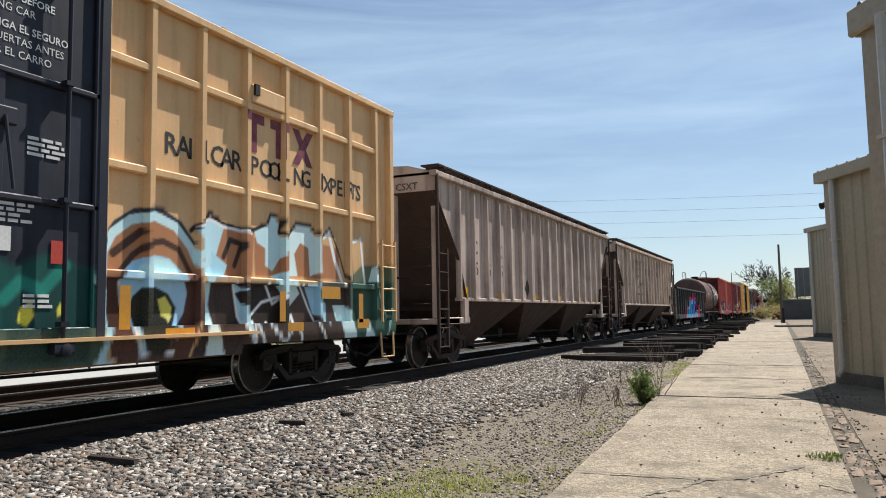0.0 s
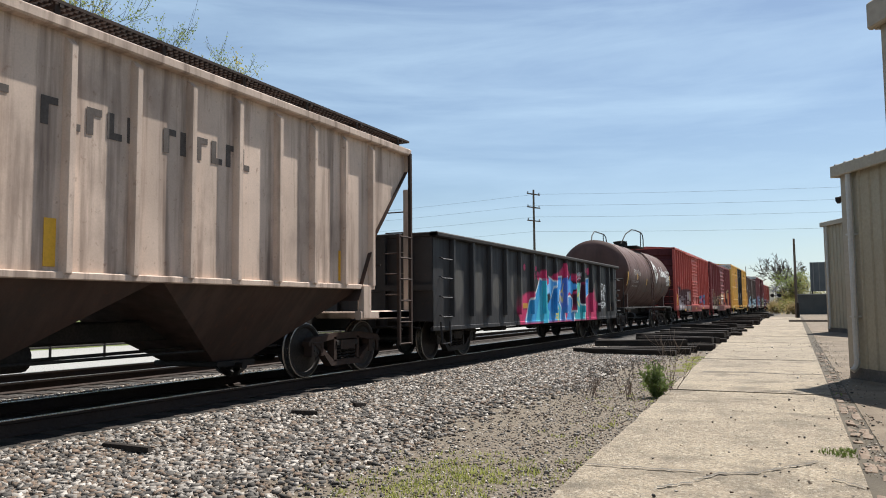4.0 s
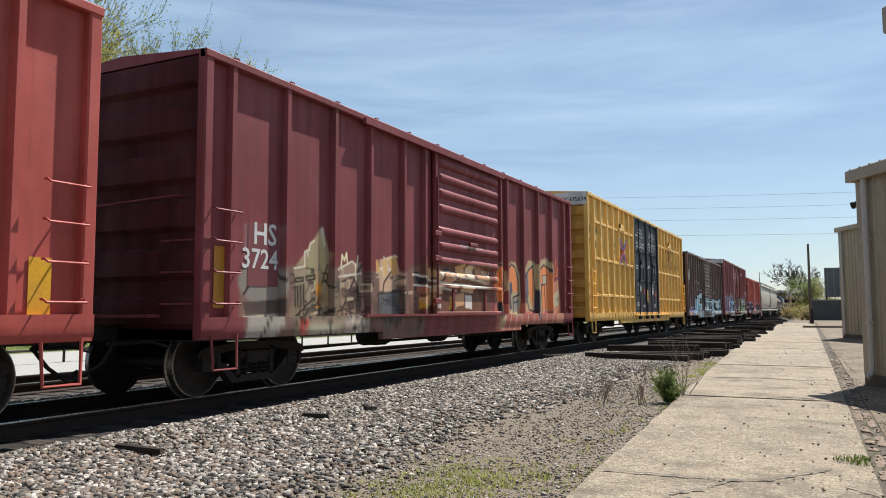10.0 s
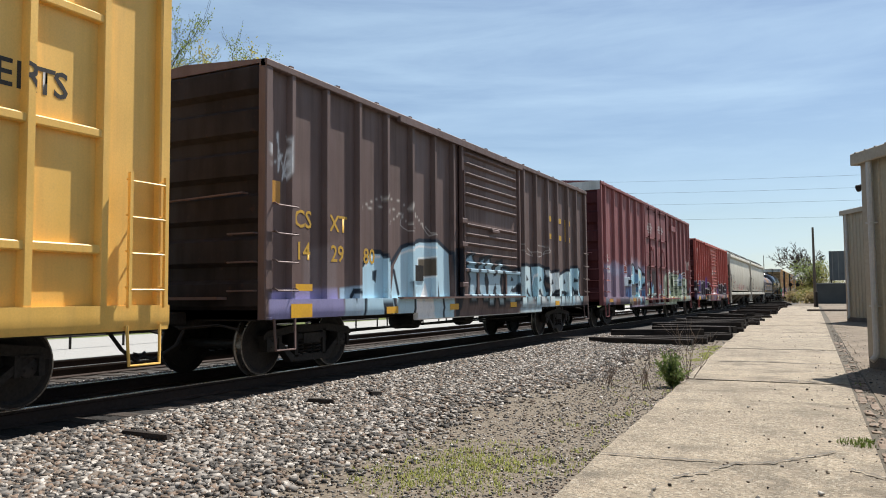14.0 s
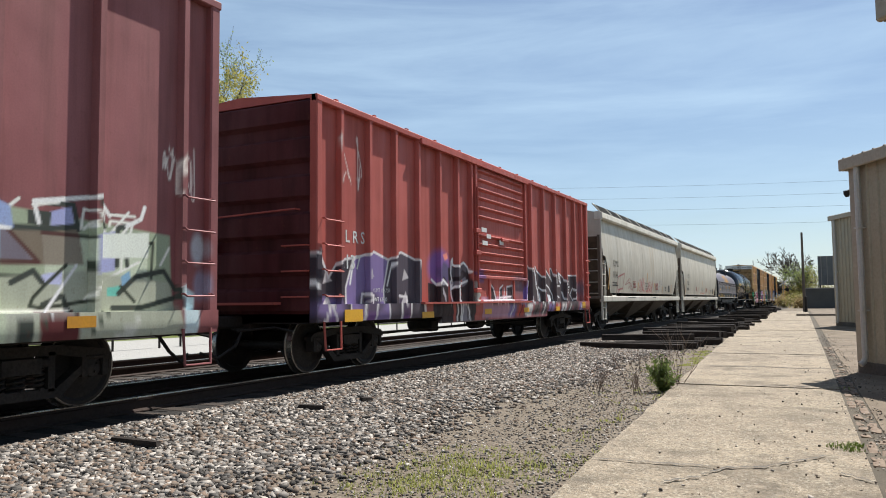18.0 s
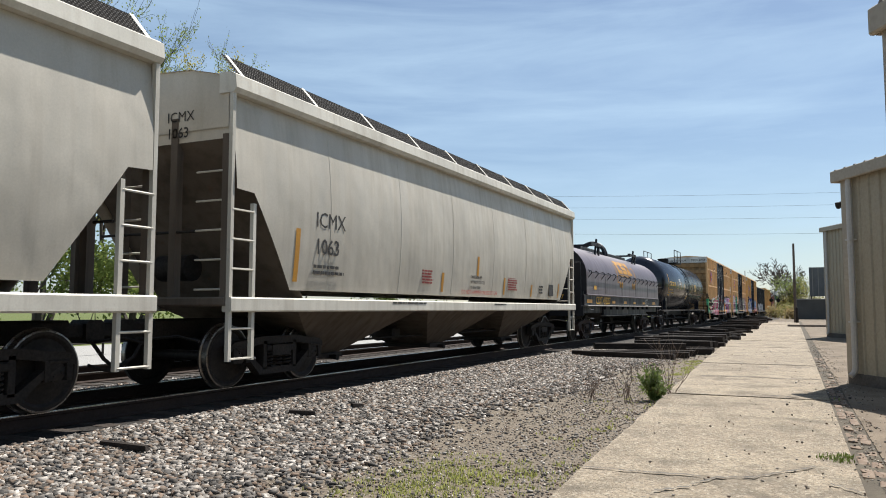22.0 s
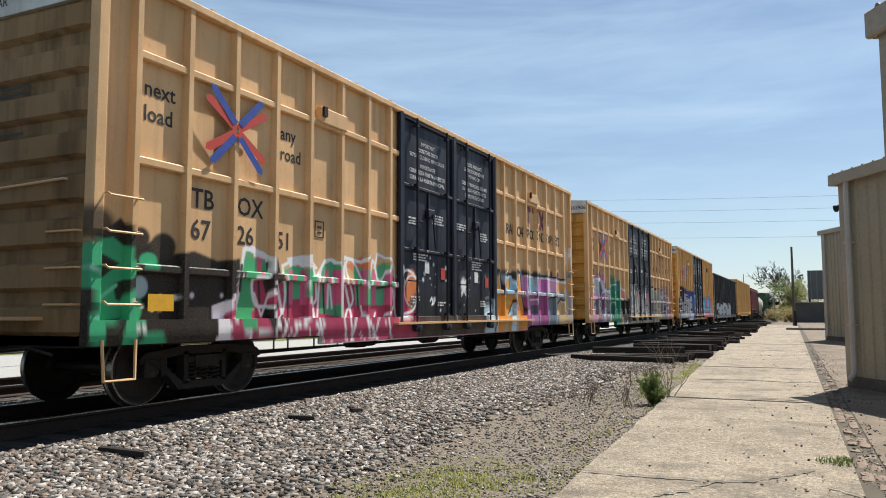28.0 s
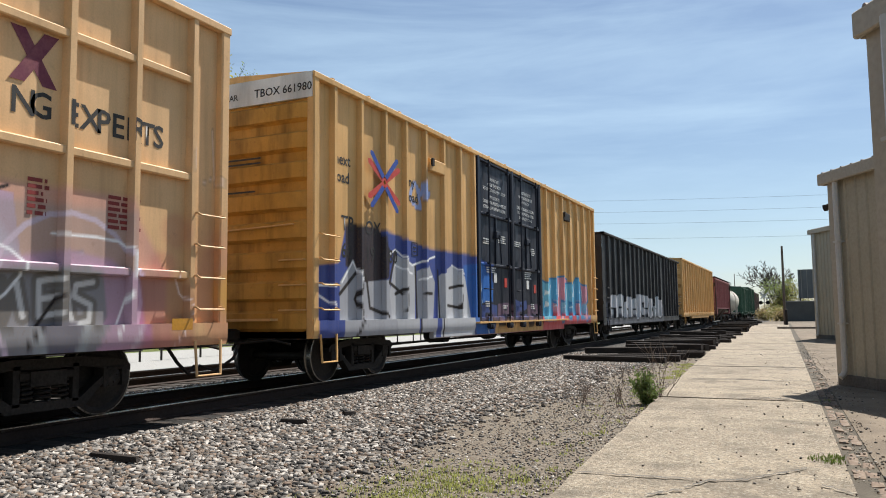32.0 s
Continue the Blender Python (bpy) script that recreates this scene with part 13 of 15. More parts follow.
    s.poly([(15.11, 1.6), (15.44, 1.65), (16.41, 1.73), (16.67, 1.61), (16.73, 1.17), (16.37, 0.51), (15.14, 0.52)], rgb("6f7480"), 0.04, 0.9)
    s.line([(15.87, 1.52), (15.88, 1.18), (16.11, 1.21)], rgb("1c1c22"), 0.176, 0.022)
    s.line([(15.87, 1.54), (16.12, 1.58)], rgb("1c1c22"), 0.176, 0.022)
    s.line([(15.89, 1.36), (16.07, 1.38)], rgb("1c1c22"), 0.176, 0.022)
    s.line([(16.2, 1.54), (16.25, 1.18)], rgb("1c1c22"), 0.176, 0.022)
    s.line([(16.53, 1.55), (16.31, 1.51), (16.29, 1.39), (16.5, 1.3), (16.49, 1.12), (16.29, 1.09), (16.23, 1.24)], rgb("1c1c22"), 0.176, 0.022)
    s.line([(15.62, 1.52), (15.7, 1.18)], rgb("1c1c22"), 0.176, 0.022)
    s.line([(15.45, 1.51), (15.54, 1.35), (15.46, 1.13)], rgb("1c1c22"), 0.176, 0.022)
    s.line([(15.87, 1.52), (15.88, 1.18), (16.11, 1.21)], rgb("e8eaec"), 0.061, 0.022)
    s.line([(15.87, 1.54), (16.12, 1.58)], rgb("e8eaec"), 0.061, 0.022)
    s.line([(15.89, 1.36), (16.07, 1.38)], rgb("e8eaec"), 0.061, 0.022)
    s.line([(16.2, 1.54), (16.25, 1.18)], rgb("e8eaec"), 0.061, 0.022)
    s.line([(16.53, 1.55), (16.31, 1.51), (16.29, 1.39), (16.5, 1.3), (16.49, 1.12), (16.29, 1.09), (16.23, 1.24)], rgb("e8eaec"), 0.061, 0.022)
    s.line([(15.62, 1.52), (15.7, 1.18)], rgb("e8eaec"), 0.061, 0.022)
    s.ring(16.25, 1.33, 0.95, rgb("d8c2da"), 0.06, 0.022)
    s.poly([(15.7, 1.07), (16.43, 1.09), (16.37, 0.54), (15.84, 0.52)], rgb("8c98a2"), 0.04, 0.8)
    s.poly([(15.82, 1.11), (16.36, 1.13), (16.23, 0.69), (15.96, 0.69)], rgb("2a2c58"), 0.05, 0.8)
    s.poly([(17.07, 1.63), (17.84, 1.66), (18.09, 1.38), (17.95, 0.78), (17.13, 0.76)], rgb("7a3a36"), 0.1, 0.45)
    s.line([(17.74, 1.66), (17.82, 1.45), (18.04, 1.27), (17.66, 0.78)], rgb("dccac0"), 0.027, 0.022)
    s.blot(17.57, 0.65, 0.8, 0.3, rgb("b06a62"), 0.2, 0.6)
    s.blot(18.45, 1.46, 0.4, 0.9, rgb("b0725a"), 0.25, 0.5)
    s.blot(18.56, 1.46, 0.15, 0.3, rgb("c0902a"), 0.12, 0.6)
    s.blot(17.73, 2.22, 0.25, 0.25, rgb("b0705a"), 0.15, 0.4)
    s.blot(17.55, 1.79, 0.25, 0.2, rgb("b0605a"), 0.15, 0.4)
    scrawl(s, 17.95, 18.45, 2.9, 3.6, rgb("d0b49a"), 76, 9, 0.025)
    s.poly([(1.49, 2.28), (2.02, 2.35), (2.33, 2.1), (2.29, 1.8), (1.88, 1.55), (1.53, 1.48)], rgb("3a3558"), 0.05, 0.9)
    s.poly([(1.53, 1.44), (1.89, 1.4), (2.25, 1.06), (2.18, 0.79), (1.57, 0.76)], rgb("9a5f92"), 0.06, 0.6)
    s.poly([(1.51, 1.85), (1.86, 1.94), (2, 1.83), (1.75, 1.68), (1.52, 1.63)], rgb("8f87a8"), 0.06, 0.8)
    s.poly([(2.44, 1.06), (2.48, 1.63), (2.77, 1.86), (3.25, 1.75), (3.37, 1.28), (3.17, 0.81), (2.67, 0.73)], rgb("83838d"), 0.03)
    s.poly([(2.72, 1.49), (2.95, 1.54), (3.04, 1.37), (2.79, 1.3)], rgb("4a4a55"), 0.04)
    s.poly([(3.44, 1.75), (3.59, 2.06), (3.96, 2.24), (4.91, 2.28), (5.12, 1.46), (5.08, 0.74), (3.49, 0.64)], rgb("1f7d63"), 0.03)
    s.poly([(3.67, 1.42), (3.98, 1.57), (4.21, 1.29), (4.01, 0.93), (3.65, 1.01)], rgb("156050"), 0.06, 0.8)
    s.poly([(4.62, 2.39), (4.9, 2.44), (4.97, 2.07), (4.69, 2.01)], rgb("5f86a8"), 0.04, 0.85)
    s.poly([(5.21, 2.17), (5.64, 2.25), (5.81, 1.89), (5.28, 1.78)], rgb("c88f98"), 0.08, 0.7)
    s.poly([(5.24, 1.66), (6.83, 1.68), (7.01, 0.85), (5.31, 0.89)], rgb("1d1b20"), 0.03, 0.95)
    s.poly([(7.19, 2.25), (9.16, 2.35), (9.18, 0.99), (7.21, 0.96)], rgb("5c5c62"), 0.12, 0.5)
    s.poly([(9.49, 2.32), (11.8, 2.43), (11.8, 0.96), (9.51, 0.98)], rgb("4c484e"), 0.12, 0.5)
    s.poly([(12.19, 2.27), (17.07, 2.4), (17.17, 0.79), (12.19, 0.83)], rgb("8f8a84"), 0.12, 0.5)
    for way in ([(1.49, 2.28), (2.02, 2.35), (2.33, 2.1), (2.29, 1.8), (1.88, 1.55), (1.53, 1.48)], [(1.53, 1.44), (1.89, 1.4), (2.25, 1.04), (2.21, 0.8)], [(2.44, 1.06), (2.48, 1.63), (2.77, 1.86), (3.25, 1.75), (3.37, 1.28), (3.17, 0.81), (2.67, 0.73), (2.44, 1.06)], [(2.69, 1.24), (2.71, 1.49), (2.95, 1.56), (3.09, 1.34), (2.75, 1.27), (2.8, 1.08), (3.08, 1.09)], [(2.47, 1.78), (2.58, 1.94), (3.08, 1.97), (3.25, 1.84)],):
        s.line(rounded(way), rgb("f2f0f0"), 0.036, 0.022)
    for way in ([(3.44, 1.75), (3.59, 2.06), (3.96, 2.24), (4.91, 2.28)], [(3.71, 1.42), (4.03, 1.57), (4.24, 1.29), (4.01, 0.92), (3.65, 1.01), (3.71, 1.42)], [(4.27, 1.8), (4.42, 2.03), (4.69, 1.9), (4.6, 1.59), (4.34, 1.29)], [(4.36, 0.93), (4.77, 1.3), (5.02, 0.84)], [(3.46, 1.41), (3.39, 0.88)],):
        s.line(rounded(way), rgb("cfeee2"), 0.032, 0.022)
    for way in ([(7.45, 1.89), (7.79, 2.3), (8.16, 2.03), (8.37, 1.14)], [(7.67, 1.14), (7.62, 1.71), (7.98, 1.82)], [(8.55, 2.05), (8.85, 2.23), (9.13, 1.56), (8.76, 1.04)], [(7.46, 1), (9.18, 1.04)], [(9.72, 2.12), (9.89, 1.14), (10.45, 1.59), (10.83, 1.14), (11.1, 2.2)], [(9.58, 0.98), (11.8, 1.02)], [(12.4, 0.89), (12.31, 2.02), (12.89, 2.44), (13.56, 1.95), (13.48, 0.9)], [(13.91, 1.41), (14.67, 1.99), (15.69, 1.73), (15.05, 1.14), (13.91, 1.41)], [(16, 2.04), (17.06, 1.93), (16.79, 0.91)],):
        s.line(rounded(way), rgb("f0eef0"), 0.03, 0.022)
    for way in ([(7.28, 1.7), (7.53, 1.28), (7.43, 0.98)], [(8.16, 1.93), (8.46, 1.54), (8.33, 0.99)], [(8.88, 1.76), (9.18, 1.3)], [(9.66, 1.79), (10.08, 2.14), (10.27, 1.59)], [(10.57, 1.83), (11.1, 1.32), (11.51, 1.99)], [(12.56, 1.91), (13.15, 1.67), (12.88, 1.01)], [(14.22, 2.39), (14.68, 2.13), (15.49, 2.47)], [(15.67, 0.84), (16.12, 1.44)], [(2.49, 1.51), (2.59, 1.64)], [(3.2, 1.14), (3.27, 1.41)],):
        s.line(way, rgb("17161b"), 0.04, 0.022)
    return s


# ---- the train, from its head to its tail: each car, and where its leading end is at the start ----
train = []


def couple(car, s):
    train.append((car, s))
    return car


BOX_POSTS = [0.83, 1.70, 2.57, 3.44, 4.31, 5.16, 5.98, 6.8, 12.02, 12.76, 13.60, 14.46, 15.32, 16.18, 17.05, 17.92]
BOX_BELTS = (1.68, 2.93, 4.19)


BOX_POSTS_2 = [0.65, 1.52, 2.40, 3.24, 4.12, 5.02, 5.93, 6.75, 11.84, 12.53, 13.40, 14.31, 15.21, 16.12, 17.03, 17.95]
BOX_POSTS_3 = [0.59, 1.42, 2.29, 3.18, 4.04, 4.92, 5.78, 6.56, 11.78, 12.47, 13.32, 14.18, 15.06, 15.96, 16.84, 17.74]


def high_cube(mat, label, paint=None, end=None, posts=BOX_POSTS_2, belts=BOX_BELTS, length=18.6):
    return boxcar("boxcar", label, length, 0.8, 5.1, mat, (6.95, 11.8, "plug"), posts, belts=belts, paint=paint, ribs=8, white_top=0.42,
                  door_mat=DOOR_BLACK, end_mat=end or mat, inset=2.3)


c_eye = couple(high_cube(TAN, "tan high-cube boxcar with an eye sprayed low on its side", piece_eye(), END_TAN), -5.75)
c_hop1 = couple(hopper_ribbed("hopper_car", "streaked brown covered hopper with ribbed sides", 16.8, HOPPER, rib_span=(1.36, 15.3)), 14.72)
c_hop2 = couple(hopper_ribbed("hopper_car", "faded tan covered hopper with ribbed sides", 16.95, HOPPER_2, rib_span=(1.52, 15.6), z_eave=4.12), 32.9)
c_gon = couple(gondola("gondola_car", "black gondola with bright pink and blue spray letters", 16.6, piece_gondola()), 51.0)
c_tank1 = couple(tank_car("tank_car", "rust-brown tank car with worn white lettering", 12.05, TANK_BROWN, 1.52, 2.5, dome=0.36, inset=1.42, margin=0.5, bent=True), 68.85)


def slid(spray, dy):
    """The same spray picture moved along the car."""
    for k, (kind, what, tint, soft, a) in enumerate(spray.ops):
        if kind == "blot":
            what = (what[0] + dy, *what[1:])
        elif kind == "poly":
            what = [(y + dy, z) for y, z in what]
        else:
            what = ([(y + dy, z) for y, z in what[0]], what[1])
        spray.ops[k] = (kind, what, tint, soft, a)
    return spray


def posts_between(a, b, n):
    return [a + (b - a) * k / (n - 1) for k in range(n)]


def red_posts(length, d0, d1, n0=7, n1=7):
    return posts_between(0.95, d0 - 0.55, n0) + [d0 - 0.14] + posts_between(d1 + 0.14, length - 0.95, n1)


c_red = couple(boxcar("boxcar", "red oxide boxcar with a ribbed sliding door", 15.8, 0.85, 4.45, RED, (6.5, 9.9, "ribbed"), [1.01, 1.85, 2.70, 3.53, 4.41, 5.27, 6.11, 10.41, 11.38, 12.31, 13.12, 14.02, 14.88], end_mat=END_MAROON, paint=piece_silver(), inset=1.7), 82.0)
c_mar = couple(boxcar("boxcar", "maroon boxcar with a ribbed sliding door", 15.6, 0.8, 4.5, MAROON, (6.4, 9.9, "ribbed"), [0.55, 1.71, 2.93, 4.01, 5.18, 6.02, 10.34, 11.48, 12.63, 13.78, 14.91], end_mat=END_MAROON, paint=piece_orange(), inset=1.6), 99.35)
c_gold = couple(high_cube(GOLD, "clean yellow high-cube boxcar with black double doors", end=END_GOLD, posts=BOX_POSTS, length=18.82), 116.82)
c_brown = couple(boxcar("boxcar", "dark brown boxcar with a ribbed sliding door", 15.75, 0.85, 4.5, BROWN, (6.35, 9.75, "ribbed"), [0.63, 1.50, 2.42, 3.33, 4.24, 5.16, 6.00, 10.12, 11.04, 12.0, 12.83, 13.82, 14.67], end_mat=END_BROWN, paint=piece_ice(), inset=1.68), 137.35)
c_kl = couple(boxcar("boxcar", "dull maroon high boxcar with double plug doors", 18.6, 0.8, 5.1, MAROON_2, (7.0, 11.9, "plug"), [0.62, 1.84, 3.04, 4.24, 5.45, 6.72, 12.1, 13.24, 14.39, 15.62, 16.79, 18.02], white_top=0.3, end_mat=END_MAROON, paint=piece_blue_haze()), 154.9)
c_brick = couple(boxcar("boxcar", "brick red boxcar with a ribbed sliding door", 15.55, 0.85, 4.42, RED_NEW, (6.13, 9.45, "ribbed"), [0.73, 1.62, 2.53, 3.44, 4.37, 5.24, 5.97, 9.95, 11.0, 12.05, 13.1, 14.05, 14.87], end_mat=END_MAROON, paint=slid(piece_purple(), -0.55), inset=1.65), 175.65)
c_grey1 = couple(hopper_smooth("hopper_car", "pale grey covered hopper with red spray tags", 16.5, GREY, slid(piece_tags(5), -0.1)), 192.95)
c_grey2 = couple(hopper_smooth("hopper_car", "pale grey covered hopper with dented smooth sides", 16.45, GREY), 210.72)
c_coil = couple(coil_car("coil_car", "purple-grey coil car with a rounded hood", 14.4), 228.75)
c_tank2 = couple(tank_car("tank_car", "glossy black tank car with yellow lettering", 17.9, TANK_BLACK, 1.5, 2.55, inset=2.0, margin=0.75), 244.4)
c_green = couple(high_cube(TAN, "tan high-cube boxcar sprayed green, black and magenta", piece_green_pink(), END_TAN, BOX_POSTS_3), 263.9)
c_bub = couple(high_cube(TAN, "tan high-cube boxcar with pink and silver bubble letters", piece_bubbles(), END_GOLD), 284.5)
c_old = couple(high_cube(GOLD_OLD, "old yellow high-cube boxcar with silver and blue spray", piece_chrome_blue(), END_GOLD, belts=()), 305.1)
couple(gondola("gondola_car", "black open-top car with tall ribbed sides and pale spray", 21.0, piece_far(3, "5d5e66", "c4c4c8"), zt=4.4), 325.2)
couple(boxcar("boxcar", "old yellow boxcar in the tail of the train", 20.0, 0.85, 4.75, GOLD_OLD, None, posts_between(0.9, 19.1, 16)), 347.8)
couple(hopper_ribbed("hopper_car", "maroon covered hopper in the tail of the train", 16.5, MAROON_2), 369.5)
couple(tank_car("tank_car", "pale grey tank car in the tail of the train", 15.4, GREY), 387.5)
couple(boxcar("boxcar", "dark green boxcar in the tail of the train", 15.8, 0.85, 4.5, GREEN, (6.5, 9.65, "ribbed"), red_posts(15.8, 6.5, 9.65)), 405.0)
couple(boxcar("boxcar", "dark green boxcar in the tail of the train", 15.8, 0.85, 4.9, GREEN, (6.5, 9.65, "ribbed"), red_posts(15.8, 6.5, 9.65)), 422.5)
couple(boxcar("boxcar", "brown boxcar in the tail of the train", 15.8, 0.85, 4.5, BROWN, (6.5, 9.65, "ribbed"), red_posts(15.8, 6.5, 9.65)), 440.0)


# ---- stencils, signs and reflectors on the cars ----
FACE = 1.54 - 0.095 + 0.004      # on the side sheet between posts
PROUD = 1.54 + 0.016             # on the sill
DOORX = 1.54 - 0.045 + 0.004     # on a plug door's leaf


def tape(car, spots, mat=REFLECT, x=PROUD + 0.002):
    for y, z, w, h in spots:
        part("reflector", Mesh().box(x, x + 0.004, y, y + w, z, z + h), mat, car, "yellow reflective strip")


def print_rows(car, y, z, n, w, h, mat, x, seed=0, gap=1.7, label=""):
    """A small block of lines too small to read."""
    r = random.Random(seed)
    rows = []
    for k in range(n):
        a = y
        end = y + w * r.uniform(0.7, 1.0)
        while a < end:
            b = a + r.uniform(0.06, 0.2)
            rows.append((a, z - k * h * gap, min(b, end) - a, h))
            a = b + 0.03
    return bars(rows, mat, car, x, label or "block of small stencilled print")


def crossed_arrows(car, y, z, s, x):
    """Two blue and two red arrow arms that meet in an X."""
    def stripe(a, b, w, mat, lift):
        d = Vector((b[0] - a[0], b[1] - a[1])).normalized()
        n = Vector((-d.y, d.x)) * w
        tip = Vector(b) + d * w
        pts = [Vector(a) + n, Vector(a) - n, Vector(b) - n, tip, Vector(b) + n]
        m = Mesh().add([(x + lift, y + p[0] * s * 1.2, z + p[1] * s * 0.9) for p in pts], [tuple(range(5))[::-1]])
        part("emblem_arm", m, mat, car, "stripe of a crossed-arrow emblem")
    for k, (sx, sz) in enumerate(((-1, 1), (1, 1), (-1, -1), (1, -1))):
        stripe((0.02 * sx, 0.03 * sz), (0.46 * sx, 0.36 * sz), 0.06, INK_RED, 0.001 * k)
        stripe((0.04 * sx, 0.10 * sz), (0.40 * sx, 0.54 * sz), 0.052, INK_BLUE, 0.005 + 0.001 * k)


def stencil(text, size, material, car, y, z, label, posts):
    """Letters painted over sheet and posts alike: the share that lies on a post is lifted to its face."""
    ob = lettering(text, size, material, car, FACE, y, z, label)
    bm = bmesh.new()
    bm.from_mesh(ob.data)
    lo, hi = min(v.co.y for v in bm.verts), max(v.co.y for v in bm.verts)
    for p in posts:
        if lo - 0.04 < p < hi + 0.04:
            extra = bmesh.new()
            extra.from_mesh(ob.data)
            for at_, way in ((p - 0.045, -1), (p + 0.045, 1)):
                bmesh.ops.bisect_plane(extra, geom=extra.verts[:] + extra.edges[:] + extra.faces[:], plane_co=(0, at_, 0), plane_no=(0, way, 0), clear_outer=True)
            for v in extra.verts:
                v.co.x = 1.54 + 0.003
            lifted = bpy.data.meshes.new("lettering")
            extra.to_mesh(lifted)
            bm.from_mesh(lifted)
            extra.free()
    bm.to_mesh(ob.data)
    bm.free()
    return ob


def cube_letters(car, mark, digits, top=2.5, low=2.08, first=0.75, second=1.58, third=2.46, nl=0.74, ar=3.34, emblem=2.28, nlz=3.72, faded=1.0, slogan=True, posts=BOX_POSTS_2, word=0.2):
    ink = INK_BLACK
    for text, y, z in (("next", nl, 0.02), ("load", nl, -0.24), ("any", ar, 0.02), ("road", ar, -0.24)):
        stencil(text, word, ink, car, y, nlz + z * word / 0.17, "black lower-case words", posts)
    crossed_arrows(car, emblem, nlz - 0.1, 1.0, 1.54 + 0.012)
    for text, y in zip(mark, (first, second)):
        stencil(text, 0.26, ink, car, y, top, "black stencilled car mark", posts)
    for text, y in zip(digits, (first, second, third)):
        stencil(text, 0.26, ink, car, y, low, "black stencilled car number", posts)
    a = third + 0.97
    bars([(a, 2.35, 0.25, 0.018), (a, 2.602, 0.25, 0.018), (a, 2.368, 0.018, 0.234), (a + 0.232, 2.368, 0.018, 0.234), (a + 0.07, 2.5, 0.11, 0.035), (a + 0.07, 2.42, 0.11, 0.03)], ink, car, FACE, "small framed stencil plate", "data_plate")
    if slogan:
        step = 0.207
        y = 12.78
        for ch in "RAILCAR POOLING EXPERTS":
            if ch != " ":
                stencil(ch, 0.28, ink, car, y, 3.22, "black slogan letter", posts)
            y += step
        for k, (a, b, c, d) in enumerate(((14.25, 14.75, 3.98, 4.12), (14.42, 14.58, 3.55, 3.98), (14.9, 15.3, 3.98, 4.12), (15.03, 15.18, 3.55, 3.98))):
            part("emblem_bar", Mesh().box(FACE, FACE + 0.003, a, b, c, d), INK_PLUM, car, "plum bar of the maker's emblem")
            for p in posts:
                lo, hi = max(a, p - 0.045), min(b, p + 0.045)
                if hi > lo:
                    part("emblem_bar", Mesh().box(1.54 + 0.001, 1.54 + 0.004, lo, hi, c, d), INK_PLUM, car, "plum bar of the maker's emblem")
        for s_ in (-1, 1):
            lift = FACE + 0.003 + 0.003 * s_
            m = Mesh().add([(lift, 15.45, 3.83 - 0.28 * s_), (lift, 15.62, 3.83 - 0.28 * s_), (lift, 16.0, 3.83 + 0.28 * s_), (lift, 15.83, 3.83 + 0.28 * s_)], [(0, 1, 2, 3)])
            part("emblem_bar", m, INK_PLUM, car, "plum bar of the maker's emblem")
    # door notices
    left = ["IMPORTANT", "CLOSE THIS DOOR", "BEFORE CLOSING MAIN DOOR", "IMPORTANTE", "CIERRE ESTA PUERTA ANTES DE", "CERRAR LA PUERTA PRINCIPAL"]
    right = ["CLOSE AND LOCK", "BOTH DOORS BEFORE", "MOVING CAR", "CIERRE Y PONGA EL SEGURO", "EN AMBAS PUERTAS ANTES", "DE MOVER EL CARRO"]
    for lines, y in ((left, 8.15), (right, 10.6)):
        for k, text in enumerate(lines):
            lettering(text, 0.082, INK_WHITE, car, DOORX, y, 4.52 - k * 0.135 - (0.05 if k > 2 else 0), "white door notice", align="CENTER")
    for y, z, n, w in ((7.3, 3.0, 3, 0.5), (8.35, 3.15, 4, 0.6), (9.55, 3.1, 3, 0.55), (10.9, 3.0, 4, 0.5), (7.5, 2.35, 4, 0.7), (10.4, 2.3, 4, 0.6), (7.4, 1.45, 3, 0.4), (8.6, 1.35, 2, 0.4), (10.9, 1.4, 3, 0.4)):
        print_rows(car, y, z, n, w, 0.032, INK_WHITE, DOORX, int(y * 10))
    for y, z, col in ((8.0, 1.95, INK_WHITE), (10.55, 1.85, INK_WHITE), (8.75, 1.85, INK_RED), (11.2, 1.75, INK_RED)):
        part("decal", Mesh().box(DOORX + 0.002, DOORX + 0.006, y, y + 0.2, z, z + 0.24), col, car, "small square warning decal")
    # end panel words, the route board and the tape
    m = 1.54
    for text, x0, size in (("EXCESS HEIGHT CAR", -1.36, 0.105),):
        ob = lettering(text, size, INK_BLACK, car, 0, 0, 0, "black words on the white end panel")
        ob.data.transform(Matrix(((0, 1, 0, x0), (0, 0, 0, -0.014), (0, 0, 1, 4.80), (0, 0, 0, 1))))
    ob = lettering("".join(mark) + " " + "".join(digits), 0.14, INK_BLACK, car, 0, 0, 0, "black car number on the white end panel")
    ob.data.transform(Matrix(((0, 1, 0, 0.35), (0, 0, 0, -0.014), (0, 0, 1, 4.80), (0, 0, 0, 1))))
    for y, z in ((4.25, 4.35), (14.35, 4.4)):
        part("route_board", Mesh().box(FACE, 1.54 + 0.02, y, y + 0.75, z - 0.16, z + 0.1, 0.015), car.children[0].data.materials[0], car, "small raised routing board")
        part("board_clip", Mesh().box(1.54 + 0.02, 1.54 + 0.06, y + 0.02, y + 0.12, z - 0.06, z + 0.1), UNDER, car)
